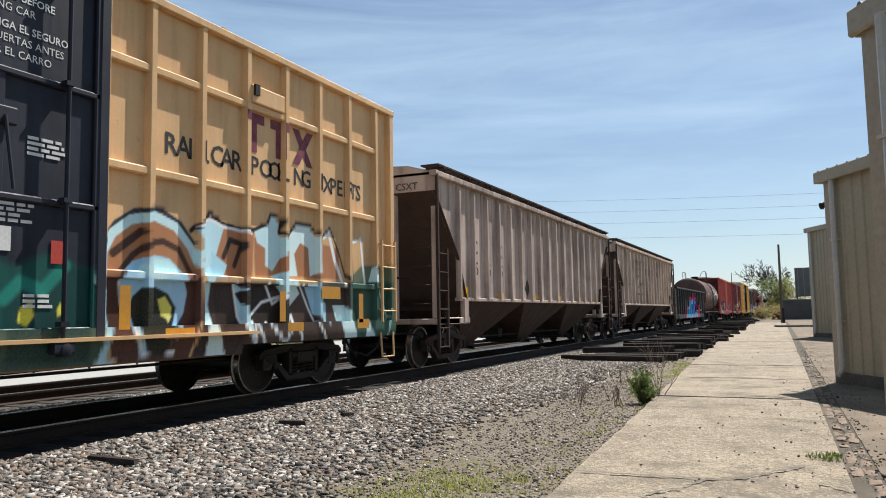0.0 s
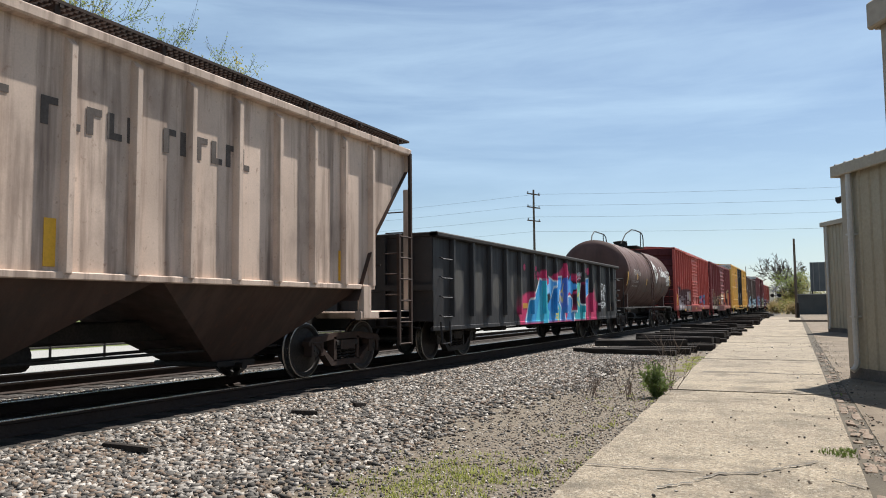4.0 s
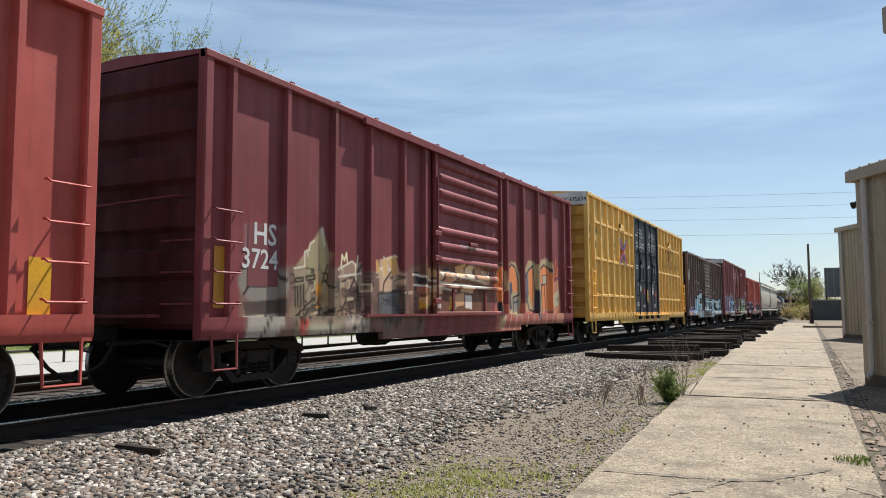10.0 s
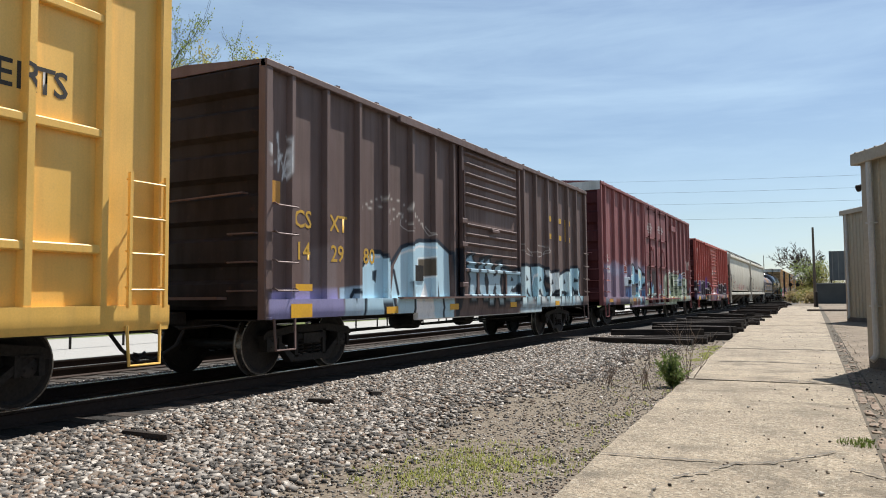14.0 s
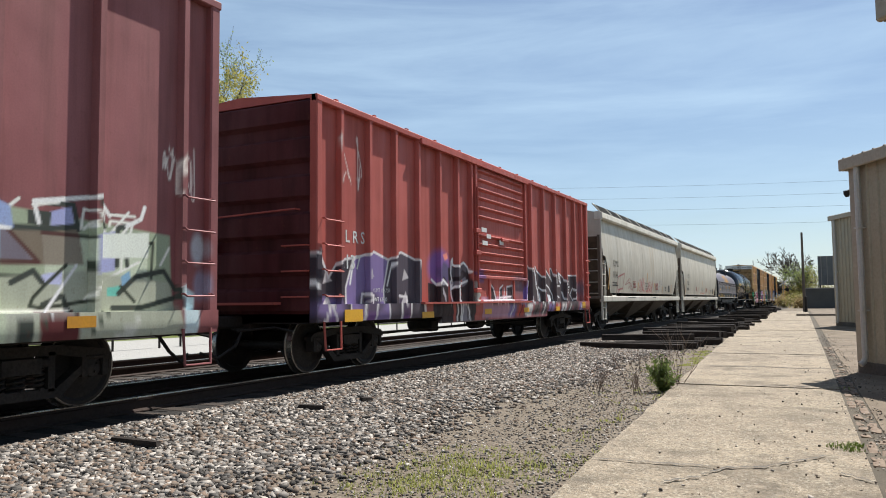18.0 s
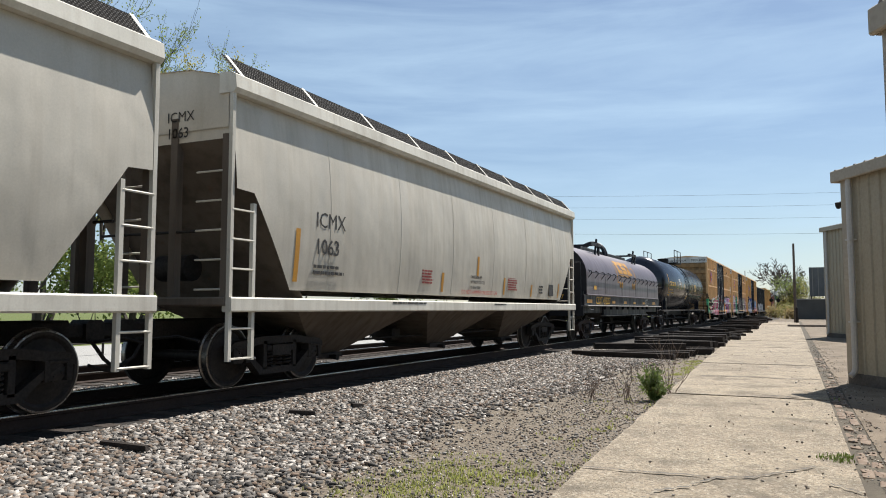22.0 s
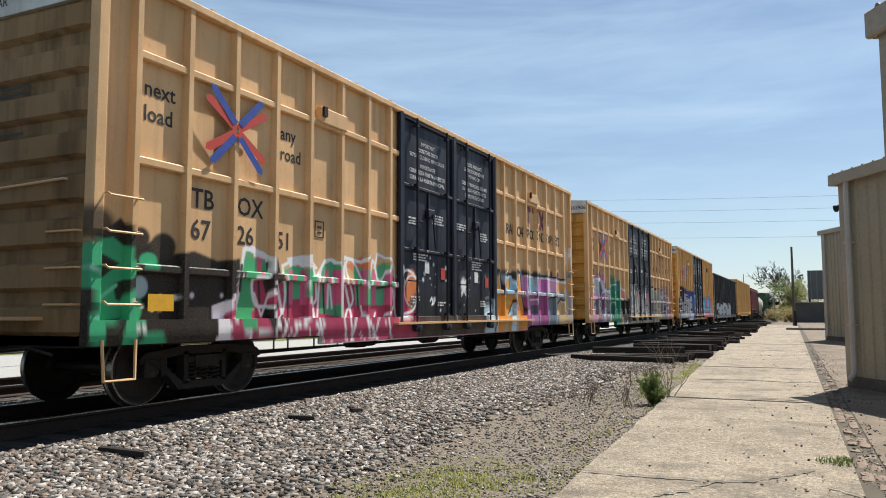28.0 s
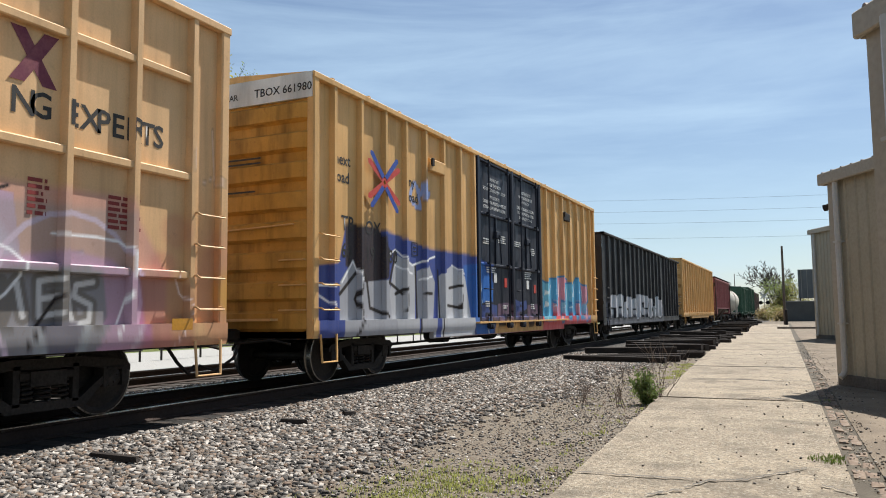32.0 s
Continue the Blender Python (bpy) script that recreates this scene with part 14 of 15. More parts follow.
    for z, w in ((3.75, 0.8), (3.2, 0.7), (2.6, 0.9)):
        m_ = Mesh()
        for j in range(3):
            m_.box(-0.3, -0.3 + w, -0.026, -0.022, z - j * 0.08, z - j * 0.08 + 0.03)
        part("small_print", m_, INK_BLACK, car, "small print on the corrugated end")


def fence_gate(car, mat, length=18.6):
    """The framed end ladders that stand out beside the corner of the yellow cars."""
    for y in (0.14, length - 0.64):
        for dy in (0.0, 0.5):
            part("ladder_stile", Mesh().box(1.60, 1.64, y + dy - 0.02, y + dy + 0.02, 1.05, 2.55), mat, car)


cube_letters(c_eye, ("TB", "OX"), ("67", "44", "12"))
cube_letters(c_gold, ("TB", "OX"), ("67", "56", "34"), 3.82, 3.32, 0.22, 1.0, 1.82, nl=3.56, ar=6.06, emblem=4.9, nlz=3.5, posts=BOX_POSTS, word=0.17)
cube_letters(c_green, ("TB", "OX"), ("67", "26", "51"), 2.5, 2.1, 1.55, 2.42, 3.28, posts=BOX_POSTS_3)
cube_letters(c_bub, ("TB", "OX"), ("66", "39", "06"), 2.5, 2.1, 0.76, 1.62, 2.6)
stencil("EVERY", 0.36, INK_WHITE, c_bub, 5.36, 0.96, "white sprayed word on a black block", BOX_POSTS_2)
cube_letters(c_old, ("TB", "OX"), ("66", "19", "80"), 2.62, 2.15, 0.95, 1.75, 2.6, slogan=False)
fence_gate(c_gold, GOLD, 18.82)
fence_gate(c_eye, TAN)
tape(c_eye, [(12.05, 1.05, 0.16, 0.5), (12.75, 0.92, 0.5, 0.13), (15.2, 0.95, 0.4, 0.13), (16.1, 1.45, 0.55, 0.2), (17.2, 0.95, 0.4, 0.16), (17.25, 1.05, 0.14, 0.5), (15.0, 1.1, 0.14, 0.45)], REFLECT_ORANGE, FACE + 0.1)
tape(c_green, [(0.8, 1.18, 0.4, 0.2)], REFLECT, FACE + 0.1)
tape(c_gold, [(2.9, 0.92, 0.5, 0.3), (6.2, 0.95, 0.4, 0.3), (12.2, 1.0, 0.4, 0.3)], REFLECT, FACE + 0.004)
tape(c_gold, [(9.1, 1.5, 0.18, 0.55)], REFLECT, DOORX + 0.07)
tape(c_bub, [(0.3, 1.1, 0.16, 0.6), (1.3, 0.95, 0.4, 0.12), (17.6, 1.0, 0.35, 0.14)], REFLECT_ORANGE, FACE + 0.1)
print_rows(c_bub, 15.7, 2.55, 6, 0.25, 0.04, INK_MAROON, FACE, 5)
print_rows(c_bub, 16.7, 2.5, 6, 0.5, 0.04, INK_MAROON, FACE, 6)

# ribbed hoppers
HF = 1.54 - 0.10 + 0.004
for ch, y in zip("CSXT", (2.28, 3.15, 4.0, 4.88)):
    lettering(ch, 0.34, INK_GREY, c_hop1, HF, y, 2.62, "worn grey stencilled mark", tall=1.0)
for ch, y in zip(("25", "26", "25"), (2.2, 3.05, 3.92)):
    lettering(ch, 0.32, INK_GREY, c_hop1, HF, y, 2.12, "worn grey stencilled number", tall=1.0)
tape(c_hop1, [(1.45, 1.56, 0.5, 0.24), (3.85, 1.56, 0.5, 0.14), (7.05, 1.58, 0.5, 0.12), (9.4, 1.58, 0.45, 0.12), (11.9, 1.58, 0.45, 0.12), (14.2, 1.58, 0.4, 0.14)], REFLECT, HF)
lettering("CSXT", 0.16, INK_GREY, c_hop1, 0, 0, 0).data.transform(Matrix(((0, 1, 0, 0.55), (0, 0, 0, 0.04), (0, 0, 1, 3.9), (0, 0, 0, 1))))
part("warning_diamond", Mesh().add([(HF, 6.35, 1.62), (HF, 6.58, 1.88), (HF, 6.35, 2.14), (HF, 6.12, 1.88)], [(0, 1, 2, 3)]), INK_BLACK, c_hop1, "black diamond stencil")
for ch, y in zip("CSXT", (1.82, 2.6, 3.4, 4.25)):
    lettering(ch, 0.34, INK_GREY, c_hop2, HF, y, 2.82, "worn grey stencilled mark")
for ch, y in zip(("25", "14", "29"), (1.75, 2.55, 3.35)):
    lettering(ch, 0.30, INK_GREY, c_hop2, HF, y, 2.34, "worn grey stencilled number")
for k, (y0, y1, z0, z1) in enumerate(((4.7, 6.6, 3.58, 3.66), (4.7, 6.6, 2.0, 2.07), (6.55, 6.63, 2.1, 3.6), (4.75, 5.4, 3.2, 3.3), (4.75, 5.5, 2.85, 2.95), (5.7, 6.3, 2.5, 2.6), (5.0, 5.7, 2.3, 2.4))):
    part("emblem_bar", Mesh().box(HF + 0.1, HF + 0.103, y0, y1, z0, z1), INK_GREY, c_hop2, "faded bar of an old emblem")
y = 7.2
for k in range(19):
    if k not in (6, 12):
        part("emblem_bar", Mesh().box(HF, HF + 0.003, y, y + 0.09, 3.06, 3.36), INK_GREY, c_hop2, "faded bar of an old owner's name")
        part("emblem_bar", Mesh().box(HF, HF + 0.003, y + 0.09, y + 0.2, 3.28 if k % 2 else 3.06, 3.36 if k % 2 else 3.14), INK_GREY, c_hop2, "faded bar of an old owner's name")
    y += 0.275
tape(c_hop2, [(1.5, 1.58, 0.16, 0.95), (5.3, 1.58, 0.14, 0.5), (9.2, 1.6, 0.14, 0.5), (14.6, 1.6, 0.14, 0.5)], REFLECT, HF)
lettering("CSXT", 0.16, INK_GREY, c_hop2, 0, 0, 0).data.transform(Matrix(((0, 1, 0, 0.55), (0, 0, 0, 0.04), (0, 0, 1, 3.95), (0, 0, 0, 1))))
lettering("251429", 0.16, INK_GREY, c_hop2, 0, 0, 0).data.transform(Matrix(((0, 1, 0, 0.5), (0, 0, 0, 0.04), (0, 0, 1, 3.72), (0, 0, 0, 1))))

# gondola
tape(c_gon, [(5.3, 1.1, 0.55, 0.14), (15.2, 1.0, 0.35, 0.22)], REFLECT_ORANGE, 1.54 - 0.10 + 0.004)

# boxcars
for text, y, z, s_ in (("AT", 2.05, 2.16, 0.24), ("W", 3.05, 2.16, 0.24), ("91", 1.95, 1.74, 0.26), ("906", 2.85, 1.74, 0.26)):
    lettering(text, s_, INK_WHITE, c_red, FACE, y, z, "white stencilled mark")
part("paper_notice", Mesh().box(FACE, FACE + 0.006, 5.7, 5.98, 2.6, 2.72), INK_WHITE, c_red, "torn white paper notice")
part("paper_notice", Mesh().box(FACE, FACE + 0.006, 5.75, 5.95, 2.45, 2.56), INK_WHITE, c_red, "torn white paper notice")
part("plywood_board", Mesh().box(FACE, FACE + 0.02, 5.55, 6.0, 1.4, 1.78), METAL_BEIGE, c_red, "plywood placard board")
lettering("DOOR OPENING W 10-0 H 9-5", 0.06, INK_WHITE, c_red, 1.54 + 0.03, 7.7, 2.62, "white door stencil")
tape(c_red, [(0.34, 1.15, 0.24, 0.62), (3.2, 0.8, 0.5, 0.12), (4.95, 0.8, 0.5, 0.12), (8.1, 0.86, 0.5, 0.12), (12.0, 0.86, 0.4, 0.12)])
tape(c_red, [(15.1, 1.1, 0.25, 0.6)], REFLECT, FACE + 0.004)
for text, x0, z in (("ATW 91906", 0.2, 4.2),):
    lettering(text, 0.12, INK_WHITE, c_red, 0, 0, 0, "white car number on the end").data.transform(Matrix(((0, 1, 0, x0), (0, 0, 0, -0.03), (0, 0, 1, z), (0, 0, 0, 1))))
part("paint_patch", Mesh().box(FACE - 0.003, FACE, 0.95, 1.6, 1.5, 2.35), PATCH_MAROON, c_mar, "patch of fresh maroon under the car number")
lettering("HS", 0.31, INK_WHITE, c_mar, FACE + 0.002, 1.05, 2.09, "white stencilled mark")
lettering("3724", 0.28, INK_WHITE, c_mar, FACE + 0.002, 0.82, 1.75, "white stencilled number")
lettering("DOOR OPENING W 10-0 H 9-5", 0.06, INK_WHITE, c_mar, 1.54 + 0.03, 7.5, 2.5, "white door stencil")
lettering("HS3724", 0.12, INK_WHITE, c_mar, 0, 0, 0, "white car number on the end").data.transform(Matrix(((0, 1, 0, 0.5), (0, 0, 0, -0.03), (0, 0, 1, 4.2), (0, 0, 0, 1))))
tape(c_mar, [(0.3, 1.2, 0.2, 0.8)], REFLECT_ORANGE, FACE + 0.004)
for text, y, z in (("CS", 0.75, 2.2), ("XT", 1.65, 2.2), ("14", 0.78, 1.72), ("29", 1.68, 1.72), ("80", 2.62, 1.72)):
    lettering(text, 0.27, INK_YELLOW, c_brown, FACE, y, z, "yellow stencilled mark")
for ch, y in zip("CSX", (11.95, 12.85, 13.7)):
    part("emblem_bar", Mesh().box(FACE, FACE + 0.003, y, y + 0.5, 2.75, 2.9), INK_YELLOW, c_brown, "yellow bar of the owner's emblem")
    part("emblem_bar", Mesh().box(FACE, FACE + 0.003, y, y + 0.14, 2.9, 3.25), INK_YELLOW, c_brown, "yellow bar of the owner's emblem")
    part("emblem_bar", Mesh().box(FACE, FACE + 0.003, y, y + 0.5, 3.25, 3.4), INK_YELLOW, c_brown, "yellow bar of the owner's emblem")
tape(c_brown, [(0.55, 0.86, 0.5, 0.2), (3.2, 0.86, 0.4, 0.12), (5.7, 0.88, 0.4, 0.12), (9.0, 0.88, 0.4, 0.12), (12.4, 0.88, 0.35, 0.12), (0.65, 1.25, 0.4, 0.1)])
tape(c_brown, [(0.1, 2.5, 0.32, 0.32)], REFLECT_ORANGE, FACE + 0.004)
part("plate", Mesh().box(FACE, FACE + 0.01, 4.35, 4.75, 1.45, 1.75), UNDER, c_brown, "dark blank plate")
for text, y, z in (("KL", 0.75, 2.35), ("093", 0.8, 1.95)):
    lettering(text, 0.26, INK_WHITE, c_kl, FACE, y, z, "white stencilled mark")
for lines, y in ((("IMPORTANT", "CLOSE THIS DOOR", "BEFORE CLOSING", "MAIN DOOR"), 8.1), (("CLOSE AND LOCK", "BOTH DOORS BEFORE", "MOVING CAR"), 10.5)):
    for k, text in enumerate(lines):
        lettering(text, 0.095, INK_WHITE, c_kl, DOORX, y, 4.2 - k * 0.125, "white door notice", align="CENTER")
for y, z in ((7.9, 1.7), (10.3, 1.75)):
    part("decal", Mesh().box(DOORX + 0.002, DOORX + 0.006, y, y + 0.35, z, z + 0.6), INK_MAROON, c_kl, "dark lock notice plate")
    part("decal", Mesh().box(DOORX + 0.007, DOORX + 0.011, y + 0.08, y + 0.22, z + 0.1, z + 0.35), INK_WHITE, c_kl, "small white decal")
part("data_plate", Mesh().box(FACE, FACE + 0.004, 3.42, 3.88, 2.0, 2.32), INK_MAROON, c_kl, "square framed stencil plate")
for a, b, c, d in ((3.46, 3.84, 2.27, 2.285), (3.46, 3.84, 2.035, 2.05), (3.825, 3.84, 2.05, 2.27), (3.46, 3.475, 2.05, 2.27)):
    part("plate_border", Mesh().box(FACE + 0.004, FACE + 0.006, a, b, c, d), INK_WHITE, c_kl)
lettering("F", 0.12, INK_WHITE, c_kl, FACE + 0.004, 3.62, 2.07, "white plate letter")
board = part("card_board", Mesh().box(FACE, FACE + 0.03, 4.53, 5.22, 1.15, 1.57, 0.008), CARD_BOARD, c_kl, "weathered slatted card board")
for z in (1.17, 1.26, 1.35, 1.44, 1.53):
    part("slat", Mesh().box(FACE + 0.03, FACE + 0.042, 4.56, 5.19, z, z + 0.05), CARD_BOARD, board)
pocket = part("tool_pocket", Mesh().box(FACE, FACE + 0.07, 3.2, 4.16, 1.49, 1.84, 0.01), PALE_BOARD, c_kl, "pale painted raised panel")
part("latch", Mesh().box(FACE + 0.07, FACE + 0.11, 3.86, 4.12, 1.58, 1.74, 0.012).box(FACE + 0.11, FACE + 0.14, 3.92, 3.97, 1.6, 1.72).box(FACE + 0.11, FACE + 0.14, 4.02, 4.07, 1.6, 1.72), UNDER, pocket, "grimy latch")
tape(c_kl, [(4.4, 0.9, 0.5, 0.12), (7.6, 0.9, 0.4, 0.12), (10.4, 0.92, 0.4, 0.12), (13.0, 0.92, 0.4, 0.12), (16.4, 0.92, 0.35, 0.12), (0.8, 0.9, 0.5, 0.12)], REFLECT_ORANGE)
part("route_board", Mesh().box(FACE, 1.56, 13.0, 14.1, 4.3, 4.55, 0.015), MAROON_2, c_kl, "small raised routing board")
for text, y, z, s_ in (("L R S", 1.48, 2.16, 0.21), ("2137", 1.3, 1.72, 0.24)):
    lettering(text, s_, INK_WHITE, c_brick, FACE, y, z, "white stencilled mark")
lettering("LRS 2137", 0.13, INK_WHITE, c_brick, 0, 0, 0, "white car number on the end").data.transform(Matrix(((0, 1, 0, 0.65), (0, 0, 0, -0.03), (0, 0, 1, 4.15), (0, 0, 0, 1))))
lettering("LD LMT 156700", 0.075, INK_WHITE, c_brick, FACE, 2.25, 1.33, "white weight stencil")
lettering("LT WT 63300", 0.075, INK_WHITE, c_brick, FACE, 2.25, 1.17, "white weight stencil")
print_rows(c_brick, 13.7, 1.72, 5, 0.5, 0.05, INK_WHITE, FACE, 8)
tape(c_brick, [(1.3, 0.84, 0.55, 0.2), (4.0, 0.84, 0.5, 0.12), (7.1, 0.86, 0.4, 0.12), (9.7, 0.86, 0.4, 0.12), (12.4, 0.86, 0.35, 0.12), (15.2, 0.9, 0.35, 0.2)])
for y, z, w in ((6.95, 2.75, 0.3), (7.25, 2.62, 0.25), (7.0, 2.45, 0.3), (8.05, 2.52, 0.25)):
    part("paper_notice", Mesh().box(1.54 + 0.022, 1.54 + 0.028, y, y + w, z, z + 0.1), INK_WHITE, c_brick, "torn white paper notice")
part("placard_board", Mesh().box(-0.9, -0.45, -0.045, -0.03, 1.75, 2.15), METAL_BEIGE, c_brick, "plywood placard board on the end")

# smooth grey hoppers
for car_, num, y in ((c_grey1, "1114", 1.72), (c_grey2, "1063", 1.6)):
    def side_x(z):
        return 1.444 + 0.13 * math.sin(math.pi * min(1, max(0, (z - 1.42) / 2.68 * 0.86 + 0.14)) ** 1.1)
    sx = side_x(1.9)
    lettering("ICMX", 0.25, INK_BLACK, car_, side_x(2.64), y, 2.42, "black stencilled mark", tall=1.0)
    lettering(num, 0.25, INK_BLACK, car_, side_x(2.22), y, 2.0, "black stencilled number", tall=1.0)
    print_rows(car_, y, 1.78, 2, 0.9, 0.05, INK_BLACK, sx - 0.005, 4, 1.9)
    lettering("ICMX", 0.15, INK_BLACK, car_, 0, 0, 0).data.transform(Matrix(((0, 1, 0, 0.35), (0, 0, 0, 0.02), (0, 0, 1, 3.75), (0, 0, 0, 1))))
    lettering(num, 0.15, INK_BLACK, car_, 0, 0, 0).data.transform(Matrix(((0, 1, 0, 0.35), (0, 0, 0, 0.02), (0, 0, 1, 3.52), (0, 0, 0, 1))))
    print_rows(car_, 5.3, 1.95, 6, 0.55, 0.035, INK_MAROON, sx - 0.005, 7)
    print_rows(car_, 10.1, 1.92, 6, 0.8, 0.035, INK_MAROON, sx - 0.005, 8)
    for k, text in enumerate(("CARBOLINE 992", "INTERIOR COATED", "05-2016 REDP")):
        lettering(text, 0.07, INK_BLACK, car_, sx - 0.002, 7.7, 1.84 - 0.12 * k, "small black stencil")
    lettering("DO NOT HAMMER ON SIDE OF CAR", 0.095, INK_RED, car_, sx - 0.006, 7.2, 1.48, "red warning words")
    print_rows(car_, 12.6, 1.75, 3, 0.4, 0.05, INK_BLACK, sx - 0.01, 9)
    part("decal", Mesh().box(sx - 0.01, sx - 0.004, 13.5, 13.9, 1.52, 1.86), INK_BLACK, car_, "dark square data decal")
    for yy, z0, z1 in ((1.1, 1.55, 2.35), (6.2, 1.5, 1.9), (8.05, 1.9, 2.35), (9.8, 1.5, 1.92), (11.9, 1.48, 1.8), (14.4, 1.48, 1.9)):
        m = Mesh().grid(lambda u, z: (1.57 - 0.12 + 0.13 * math.sin(math.pi * min(1, max(0, (z - 1.42) / 2.68 * 0.86 + 0.14)) ** 1.1) - 0.003, yy + u, z), [0, 0.11], steps(z0, z1, 0.15))
        part("reflector", m, REFLECT_ORANGE, car_, "amber reflective strip")
    print_rows(car_, 4.0, 1.24, 1, 1.6, 0.03, INK_BLACK, 1.56 + 0.042, 12)
    print_rows(car_, 9.0, 1.24, 1, 1.0, 0.03, INK_BLACK, 1.56 + 0.042, 13)

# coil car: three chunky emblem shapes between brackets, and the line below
def hood_x(z):
    return 1.48 * math.sqrt(max(0.0, 1 - ((z - 2.35) / 1.17) ** 2)) + 0.006 if z > 2.35 else 1.486


def hood_patch(y0, y1, z0, z1, name="emblem_bar", label="yellow bar of the owner's emblem", slant=0.0):
    part(name, Mesh().grid(lambda u, z: (hood_x(z), u + slant * (z - z0), z), [y0, y1], steps(z0, z1, 0.06)), INK_AMBER, c_coil, label)


for y0 in (5.2, 6.1):
    hood_patch(y0 + 0.05, y0 + 0.78, 2.97, 3.13, slant=0.1)
    hood_patch(y0 - 0.02, y0 + 0.27, 2.80, 2.97)
    hood_patch(y0, y0 + 0.75, 2.60, 2.75)
hood_patch(5.18, 5.47, 2.75, 2.80)
hood_patch(6.12, 6.86, 2.78, 2.90)
hood_patch(6.58, 6.88, 2.70, 2.80)
hood_patch(6.95, 7.28, 2.60, 3.13, slant=0.85)
hood_patch(7.45, 7.75, 2.60, 3.13, slant=-0.85)
hood_patch(6.93, 7.35, 2.58, 2.66)
hood_patch(7.42, 7.82, 2.58, 2.66)
for y0, y1 in ((4.78, 4.86), (8.32, 8.40)):
    hood_patch(y0, y1, 2.2, 2.95, "emblem_bracket", "yellow bracket beside the emblem")
hood_patch(4.86, 5.1, 2.2, 2.26, "emblem_bracket", "yellow bracket beside the emblem")
hood_patch(8.05, 8.32, 2.9, 2.96, "emblem_bracket", "yellow bracket beside the emblem")
ob = lettering("How tomorrow moves", 0.15, INK_AMBER, c_coil, 0, 5.22, 2.46, "yellow slogan along the hood")
for v_ in ob.data.vertices:
    v_.co.x = hood_x(v_.co.z)
for y in (5.3, 5.63, 7.73, 8.06):
    m = Mesh().lathe([(1.484, 0.13), (1.492, 0.13)], "x", (0, y, 2.12), 16)
    part("emblem_spot", m, INK_AMBER, c_coil, "yellow dot of the owner's emblem")
lettering("CSXT 493007", 0.28, INK_YELLOW, c_coil, 1.46 + 0.004, 1.35, 1.32, "yellow stencilled mark")
tape(c_coil, [(0.1, 1.36, 0.7, 0.12), (3.9, 1.36, 0.5, 0.1), (6.0, 1.36, 0.5, 0.1), (7.9, 1.36, 0.5, 0.1), (9.95, 1.36, 0.5, 0.1), (12.4, 1.36, 0.7, 0.12)], REFLECT_ORANGE, 1.46 + 0.002)
tape(c_coil, [(0.98, 1.84, 0.34, 0.14)], REFLECT, 1.49)
for text, z, s_ in (("CSXT", 2.95, 0.26), ("493000-493524", 2.68, 0.16), ("CSXT 493007", 1.5, 0.15)):
    lettering(text, s_, INK_YELLOW, c_coil, 0, 0, 0, "yellow stencil on the end", align="CENTER").data.transform(Matrix(((0, 1, 0, 0.15), (0, 0, 0, 0.23 if z > 2 else -0.075), (0, 0, 1, z), (0, 0, 0, 1))))
part("data_board", Mesh().box(1.465, 1.475, 10.65, 11.2, 1.3, 1.58), INK_WHITE, c_coil, "black framed data board")
part("board_field", Mesh().box(1.476, 1.48, 10.69, 11.16, 1.33, 1.55), INK_BLACK, c_coil)

# tanks: letters bent round the shell
def on_shell(ob, radius, axis_z):
    me = ob.data
    bm = bmesh.new()
    bm.from_mesh(me)
    bmesh.ops.triangulate(bm, faces=bm.faces[:])
    for v_ in bm.verts:
        a = (v_.co.z - axis_z) / radius
        v_.co.x, v_.co.z = radius * math.cos(a) + 0.006, axis_z + radius * math.sin(a)
    bm.to_mesh(me)
    bm.free()
    return ob


def shell_patch(car, y0, y1, z0, z1, mat, radius, axis_z, name="patch", label=""):
    m = Mesh().grid(lambda u, z: (radius * math.cos((z - axis_z) / radius) + 0.005, u, axis_z + radius * math.sin((z - axis_z) / radius)), [y0, y1], steps(z0, z1, 0.1))
    return part(name, m, mat, car, label)


R1, A1, R2, A2 = 1.52, 2.5, 1.5, 2.55
on_shell(lettering("TSX 4716", 0.25, INK_WORN, c_tank1, 0, 2.35, 2.5, "worn white stencilled mark"), R1, A1)
for k, text in enumerate(("LD LMT 198600LB 90084KG", "LT WT 64400LB 29200KG")):
    on_shell(lettering(text, 0.085, INK_WORN, c_tank1, 0, 2.0, 2.16 - 0.2 * k, "small white weight stencil"), R1, A1)
# a cut-out leaf emblem, and bars in place of the maker's name
def shell_shape(car, outline, mat, lift, name, label):
    m = Mesh()
    n = len(outline)
    cy, cz = sum(p[0] for p in outline) / n, sum(p[1] for p in outline) / n
    ring = [(cy + (y - cy) * f, cz + (z - cz) * f) for f in (0.03, 0.25, 0.5, 0.75, 1.0) for y, z in outline]
    m.add([((R1 + lift) * math.cos((z - A1) / R1), y, A1 + (R1 + lift) * math.sin((z - A1) / R1)) for y, z in ring],
          [(k * n + j, (k + 1) * n + j, (k + 1) * n + (j + 1) % n, k * n + (j + 1) % n) for k in range(4) for j in range(n)] + [tuple(range(n))])
    return part(name, m, mat, car, label)


def round_shape(cy, cz, ry, rz, n, wave=0.0, waves=4, turn=0.0):
    return [(cy + ry * (1 + wave * math.cos(waves * t + turn)) * math.cos(t), cz + rz * (1 + wave * math.cos(waves * t + turn)) * math.sin(t)) for t in np.linspace(0, 2 * math.pi, n + 1)[:-1][::-1]]


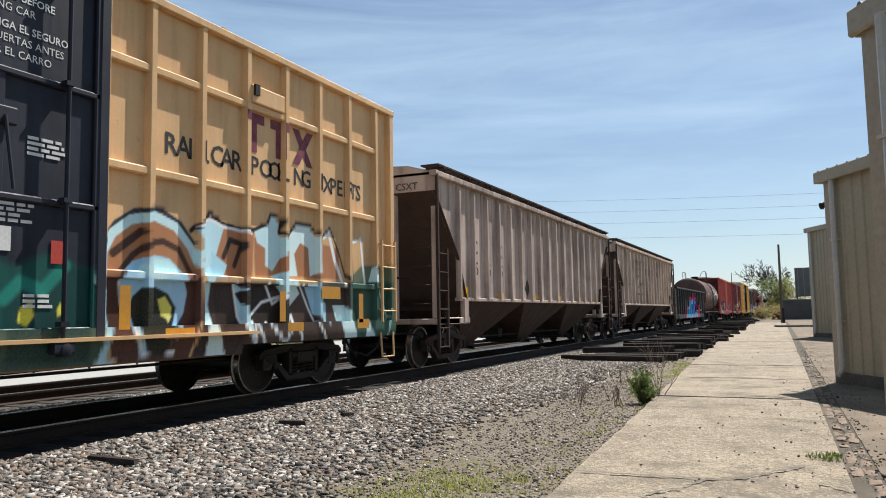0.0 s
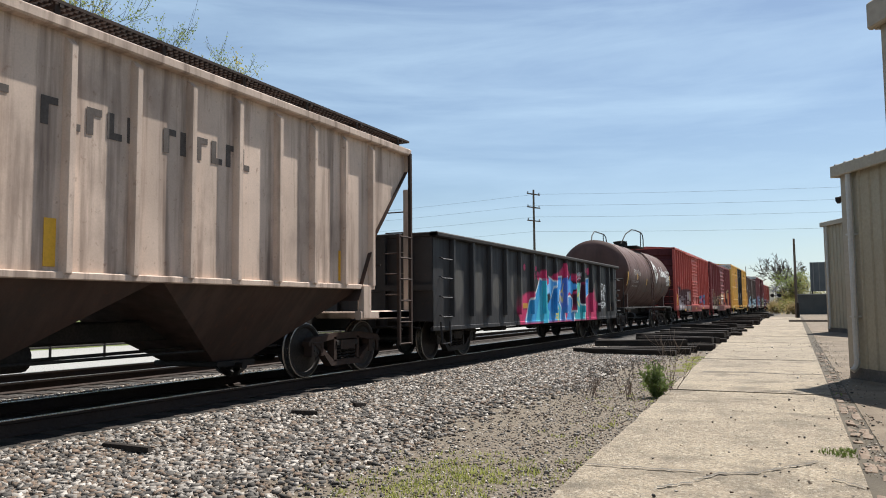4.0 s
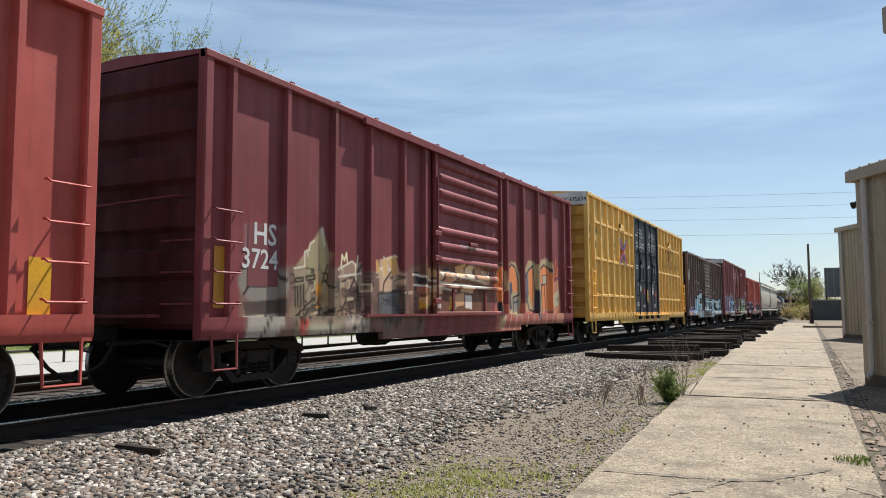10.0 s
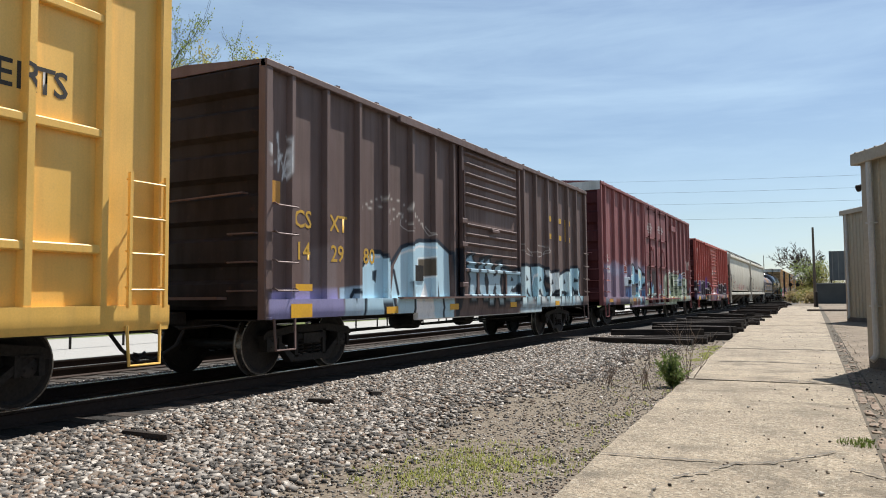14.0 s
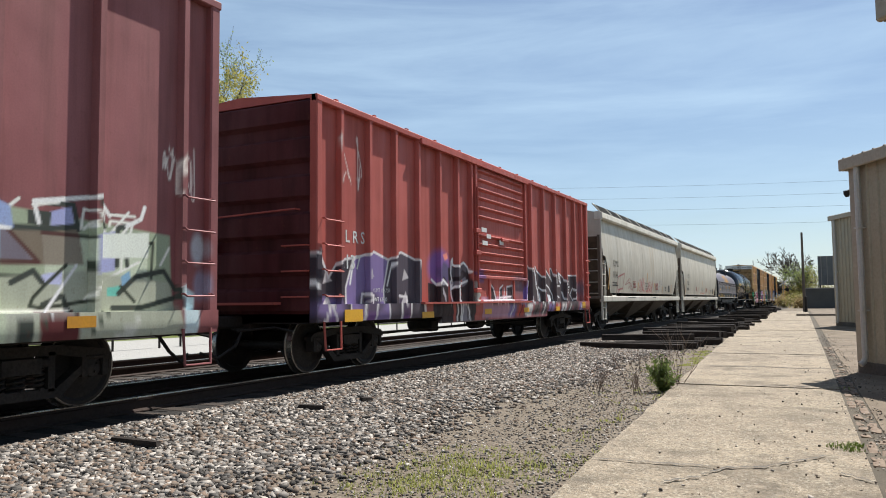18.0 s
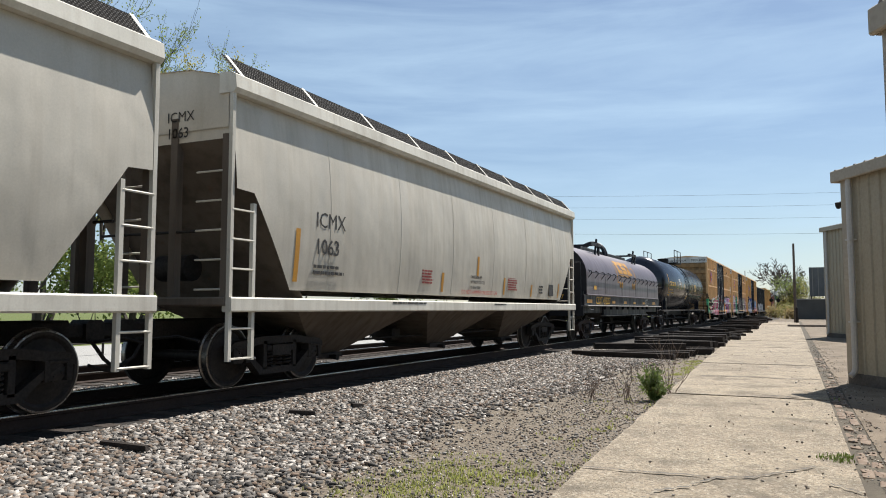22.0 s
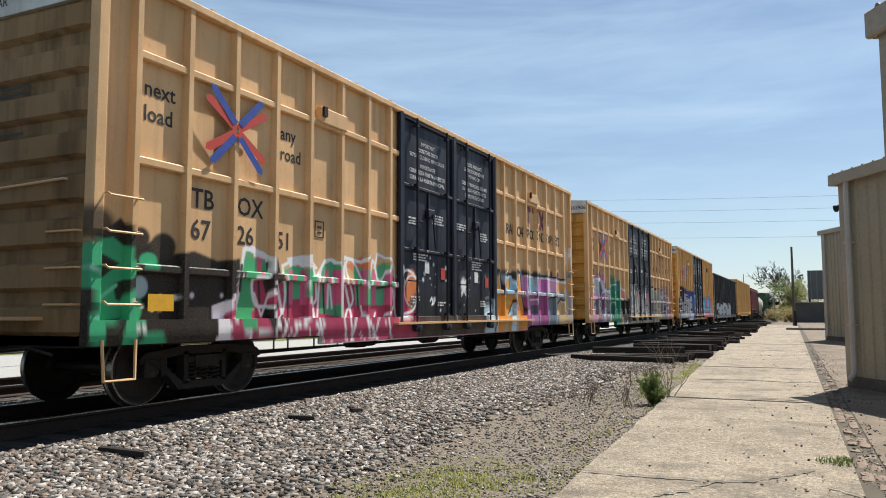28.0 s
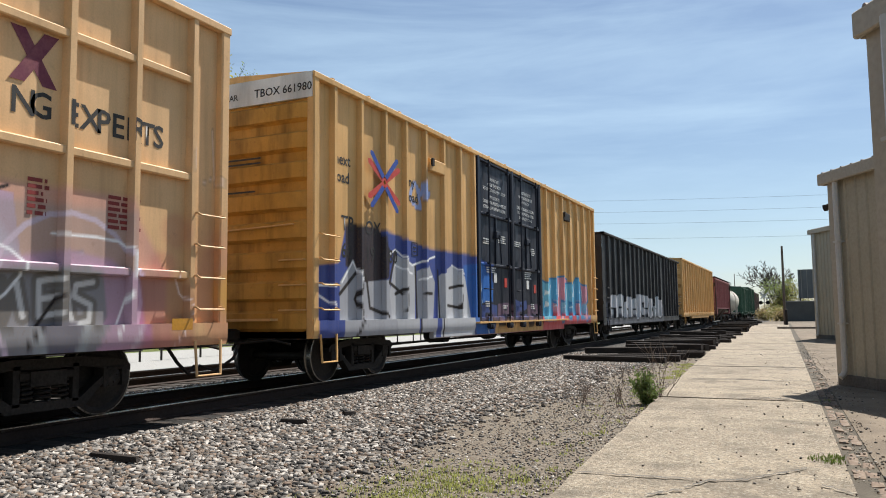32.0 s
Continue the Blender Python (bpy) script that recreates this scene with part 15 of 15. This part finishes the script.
shell_shape(c_tank1, round_shape(7.75, 2.85, 0.42, 0.55, 40, 0.10, 4, 0.6), INK_WHITE, 0.010, "emblem_ground", "worn white ground of a leaf emblem")
for k in range(4):
    a = 0.785 + 1.571 * k
    shell_shape(c_tank1, round_shape(7.75 + 0.14 * math.cos(a), 2.85 + 0.18 * math.sin(a), 0.075, 0.12, 12), TANK_BROWN, 0.016 + 0.001 * k, "emblem_leaf", "brown leaf of the emblem")
    shell_shape(c_tank1, round_shape(7.75 + 0.30 * math.cos(a + 0.785), 2.85 + 0.40 * math.sin(a + 0.785), 0.10, 0.085, 12), TANK_BROWN, 0.021 + 0.001 * k, "emblem_leaf", "brown cut-out of the emblem")
for y, z, w, h in ((9.0, 2.62, 0.09, 0.5), (8.92, 2.9, 0.28, 0.08), (9.0, 2.62, 0.24, 0.08), (9.32, 2.62, 0.3, 0.3), (9.7, 2.62, 0.09, 0.55), (9.88, 2.62, 0.3, 0.3), (10.26, 2.62, 0.09, 0.3), (10.26, 2.62, 0.3, 0.08), (10.48, 2.36, 0.09, 0.55)):
    shell_patch(c_tank1, y, y + w, z, z + h, INK_WHITE, R1 + (0.002 if w > 0.2 else 0), A1, "emblem_bar", "white bar of the maker's name")
on_shell(lettering("CORN SYRUP", 0.14, INK_WHITE, c_tank1, 0, 10.62, 2.86, "white words"), R1, A1)
shell_patch(c_tank1, 11.72, 11.84, 2.2, 2.75, REFLECT, R1, A1, "reflector", "yellow reflective strip")
shell_patch(c_tank1, 9.9, 10.2, 1.72, 2.05, INK_BLACK, R1, A1, "data_plate", "dark framed test plate")
for y, z0, z1 in ((1.05, 2.0, 2.6), (3.05, 2.3, 2.6), (5.2, 2.1, 2.4)):
    shell_patch(c_tank1, y, y + 0.13, z0, z1, REFLECT, R1, A1, "reflector", "yellow reflective strip")
for y, z, n, w in ((4.9, 1.9, 3, 0.9), (7.0, 1.85, 3, 0.6), (10.65, 2.72, 9, 0.95)):
    for k in range(n):
        shell_patch(c_tank1, y, y + w * (0.8 + 0.2 * (k % 2)), z - k * 0.065, z - k * 0.065 + 0.032, INK_GREY if y < 8 else INK_WHITE, R1, A1, "small_print", "line of small print")
on_shell(lettering("UTLX 203198", 0.25, INK_YELLOW, c_tank2, 0, 1.75, 2.45, "yellow stencilled mark"), R2, A2)
for k, (y, w) in enumerate(((1.7, 1.2), (1.5, 0.7), (1.5, 0.7))):
    shell_patch(c_tank2, y, y + w, 2.2 - k * 0.16, 2.25 - k * 0.16, INK_YELLOW, R2, A2, "small_print", "line of small print")
shell_patch(c_tank2, 2.6, 3.3, 2.03, 2.08, INK_YELLOW, R2, A2, "small_print", "line of small print")
for y, z0, z1 in ((1.35, 2.15, 3.1), (4.6, 2.3, 2.75), (5.8, 2.3, 2.75), (7.1, 2.3, 2.7), (10.6, 2.3, 2.75)):
    shell_patch(c_tank2, y, y + 0.1, z0, z1, REFLECT_ORANGE, R2, A2, "reflector", "amber reflective strip")
for y, z, n, w in ((5.2, 2.9, 5, 0.6), (11.6, 2.7, 6, 0.9), (8.6, 1.9, 3, 0.5)):
    for k in range(n):
        shell_patch(c_tank2, y, y + w, z - k * 0.075, z - k * 0.075 + 0.03, INK_YELLOW if y > 8 else INK_WHITE, R2, A2, "small_print", "line of small print")
lettering("UTLX 203198", 0.17, INK_YELLOW, c_tank2, 0, 0, 0, "yellow stencil on the tank's head", align="CENTER").data.transform(Matrix(((0, 1, 0, 0.0), (0, 0, 0, 0.745), (0, 0, 1, 2.9), (0, 0, 0, 1))))


# the stencils of these cars keep their distance from the leading coupler
MARKS = ("lettering", "small_print", "reflector", "decal", "data_plate", "paper_notice", "data_board", "board_field")
for car_, dy in ((c_tank1, -0.45), (c_brick, -0.55), (c_grey1, -0.1), (c_grey2, 0.33), (c_coil, 0.25), (c_tank2, 0.45)):
    for ob in car_.children:
        if ob.name.split(".")[0] in MARKS or ob.name.startswith("emblem"):
            ys = [v.co.y for v in ob.data.vertices]
            if max(ys) - min(ys) > 0.05:
                ob.location.y += dy


# ---- all that moves: the train rolls past at a steady pace, its wheels turn ----
def motions():
    times = [0.0, 4.0, 8.0, 12.0, 16.0, 20.0, 24.0, 28.0, 32.0]
    for car, s in train:
        walk(car, [(t, pose(TRACK_X, s - SPEED * t, 0)) for t in times])
    turn = math.degrees(SPEED / WHEEL_R)
    ticks = [k / 15 for k in range(481)]
    first = {}
    for w, k in rolling:
        if k not in first:
            y = w.location.y
            walk(w, [(t, pose(0, y, WHEEL_R, turn * t)) for t in ticks])
            first[k] = w
        else:
            w.rotation_mode = "QUATERNION"
            keys = w.animation_data_create()
            keys.action = first[k].animation_data.action
            keys.action_slot = first[k].animation_data.action_slot


motions()
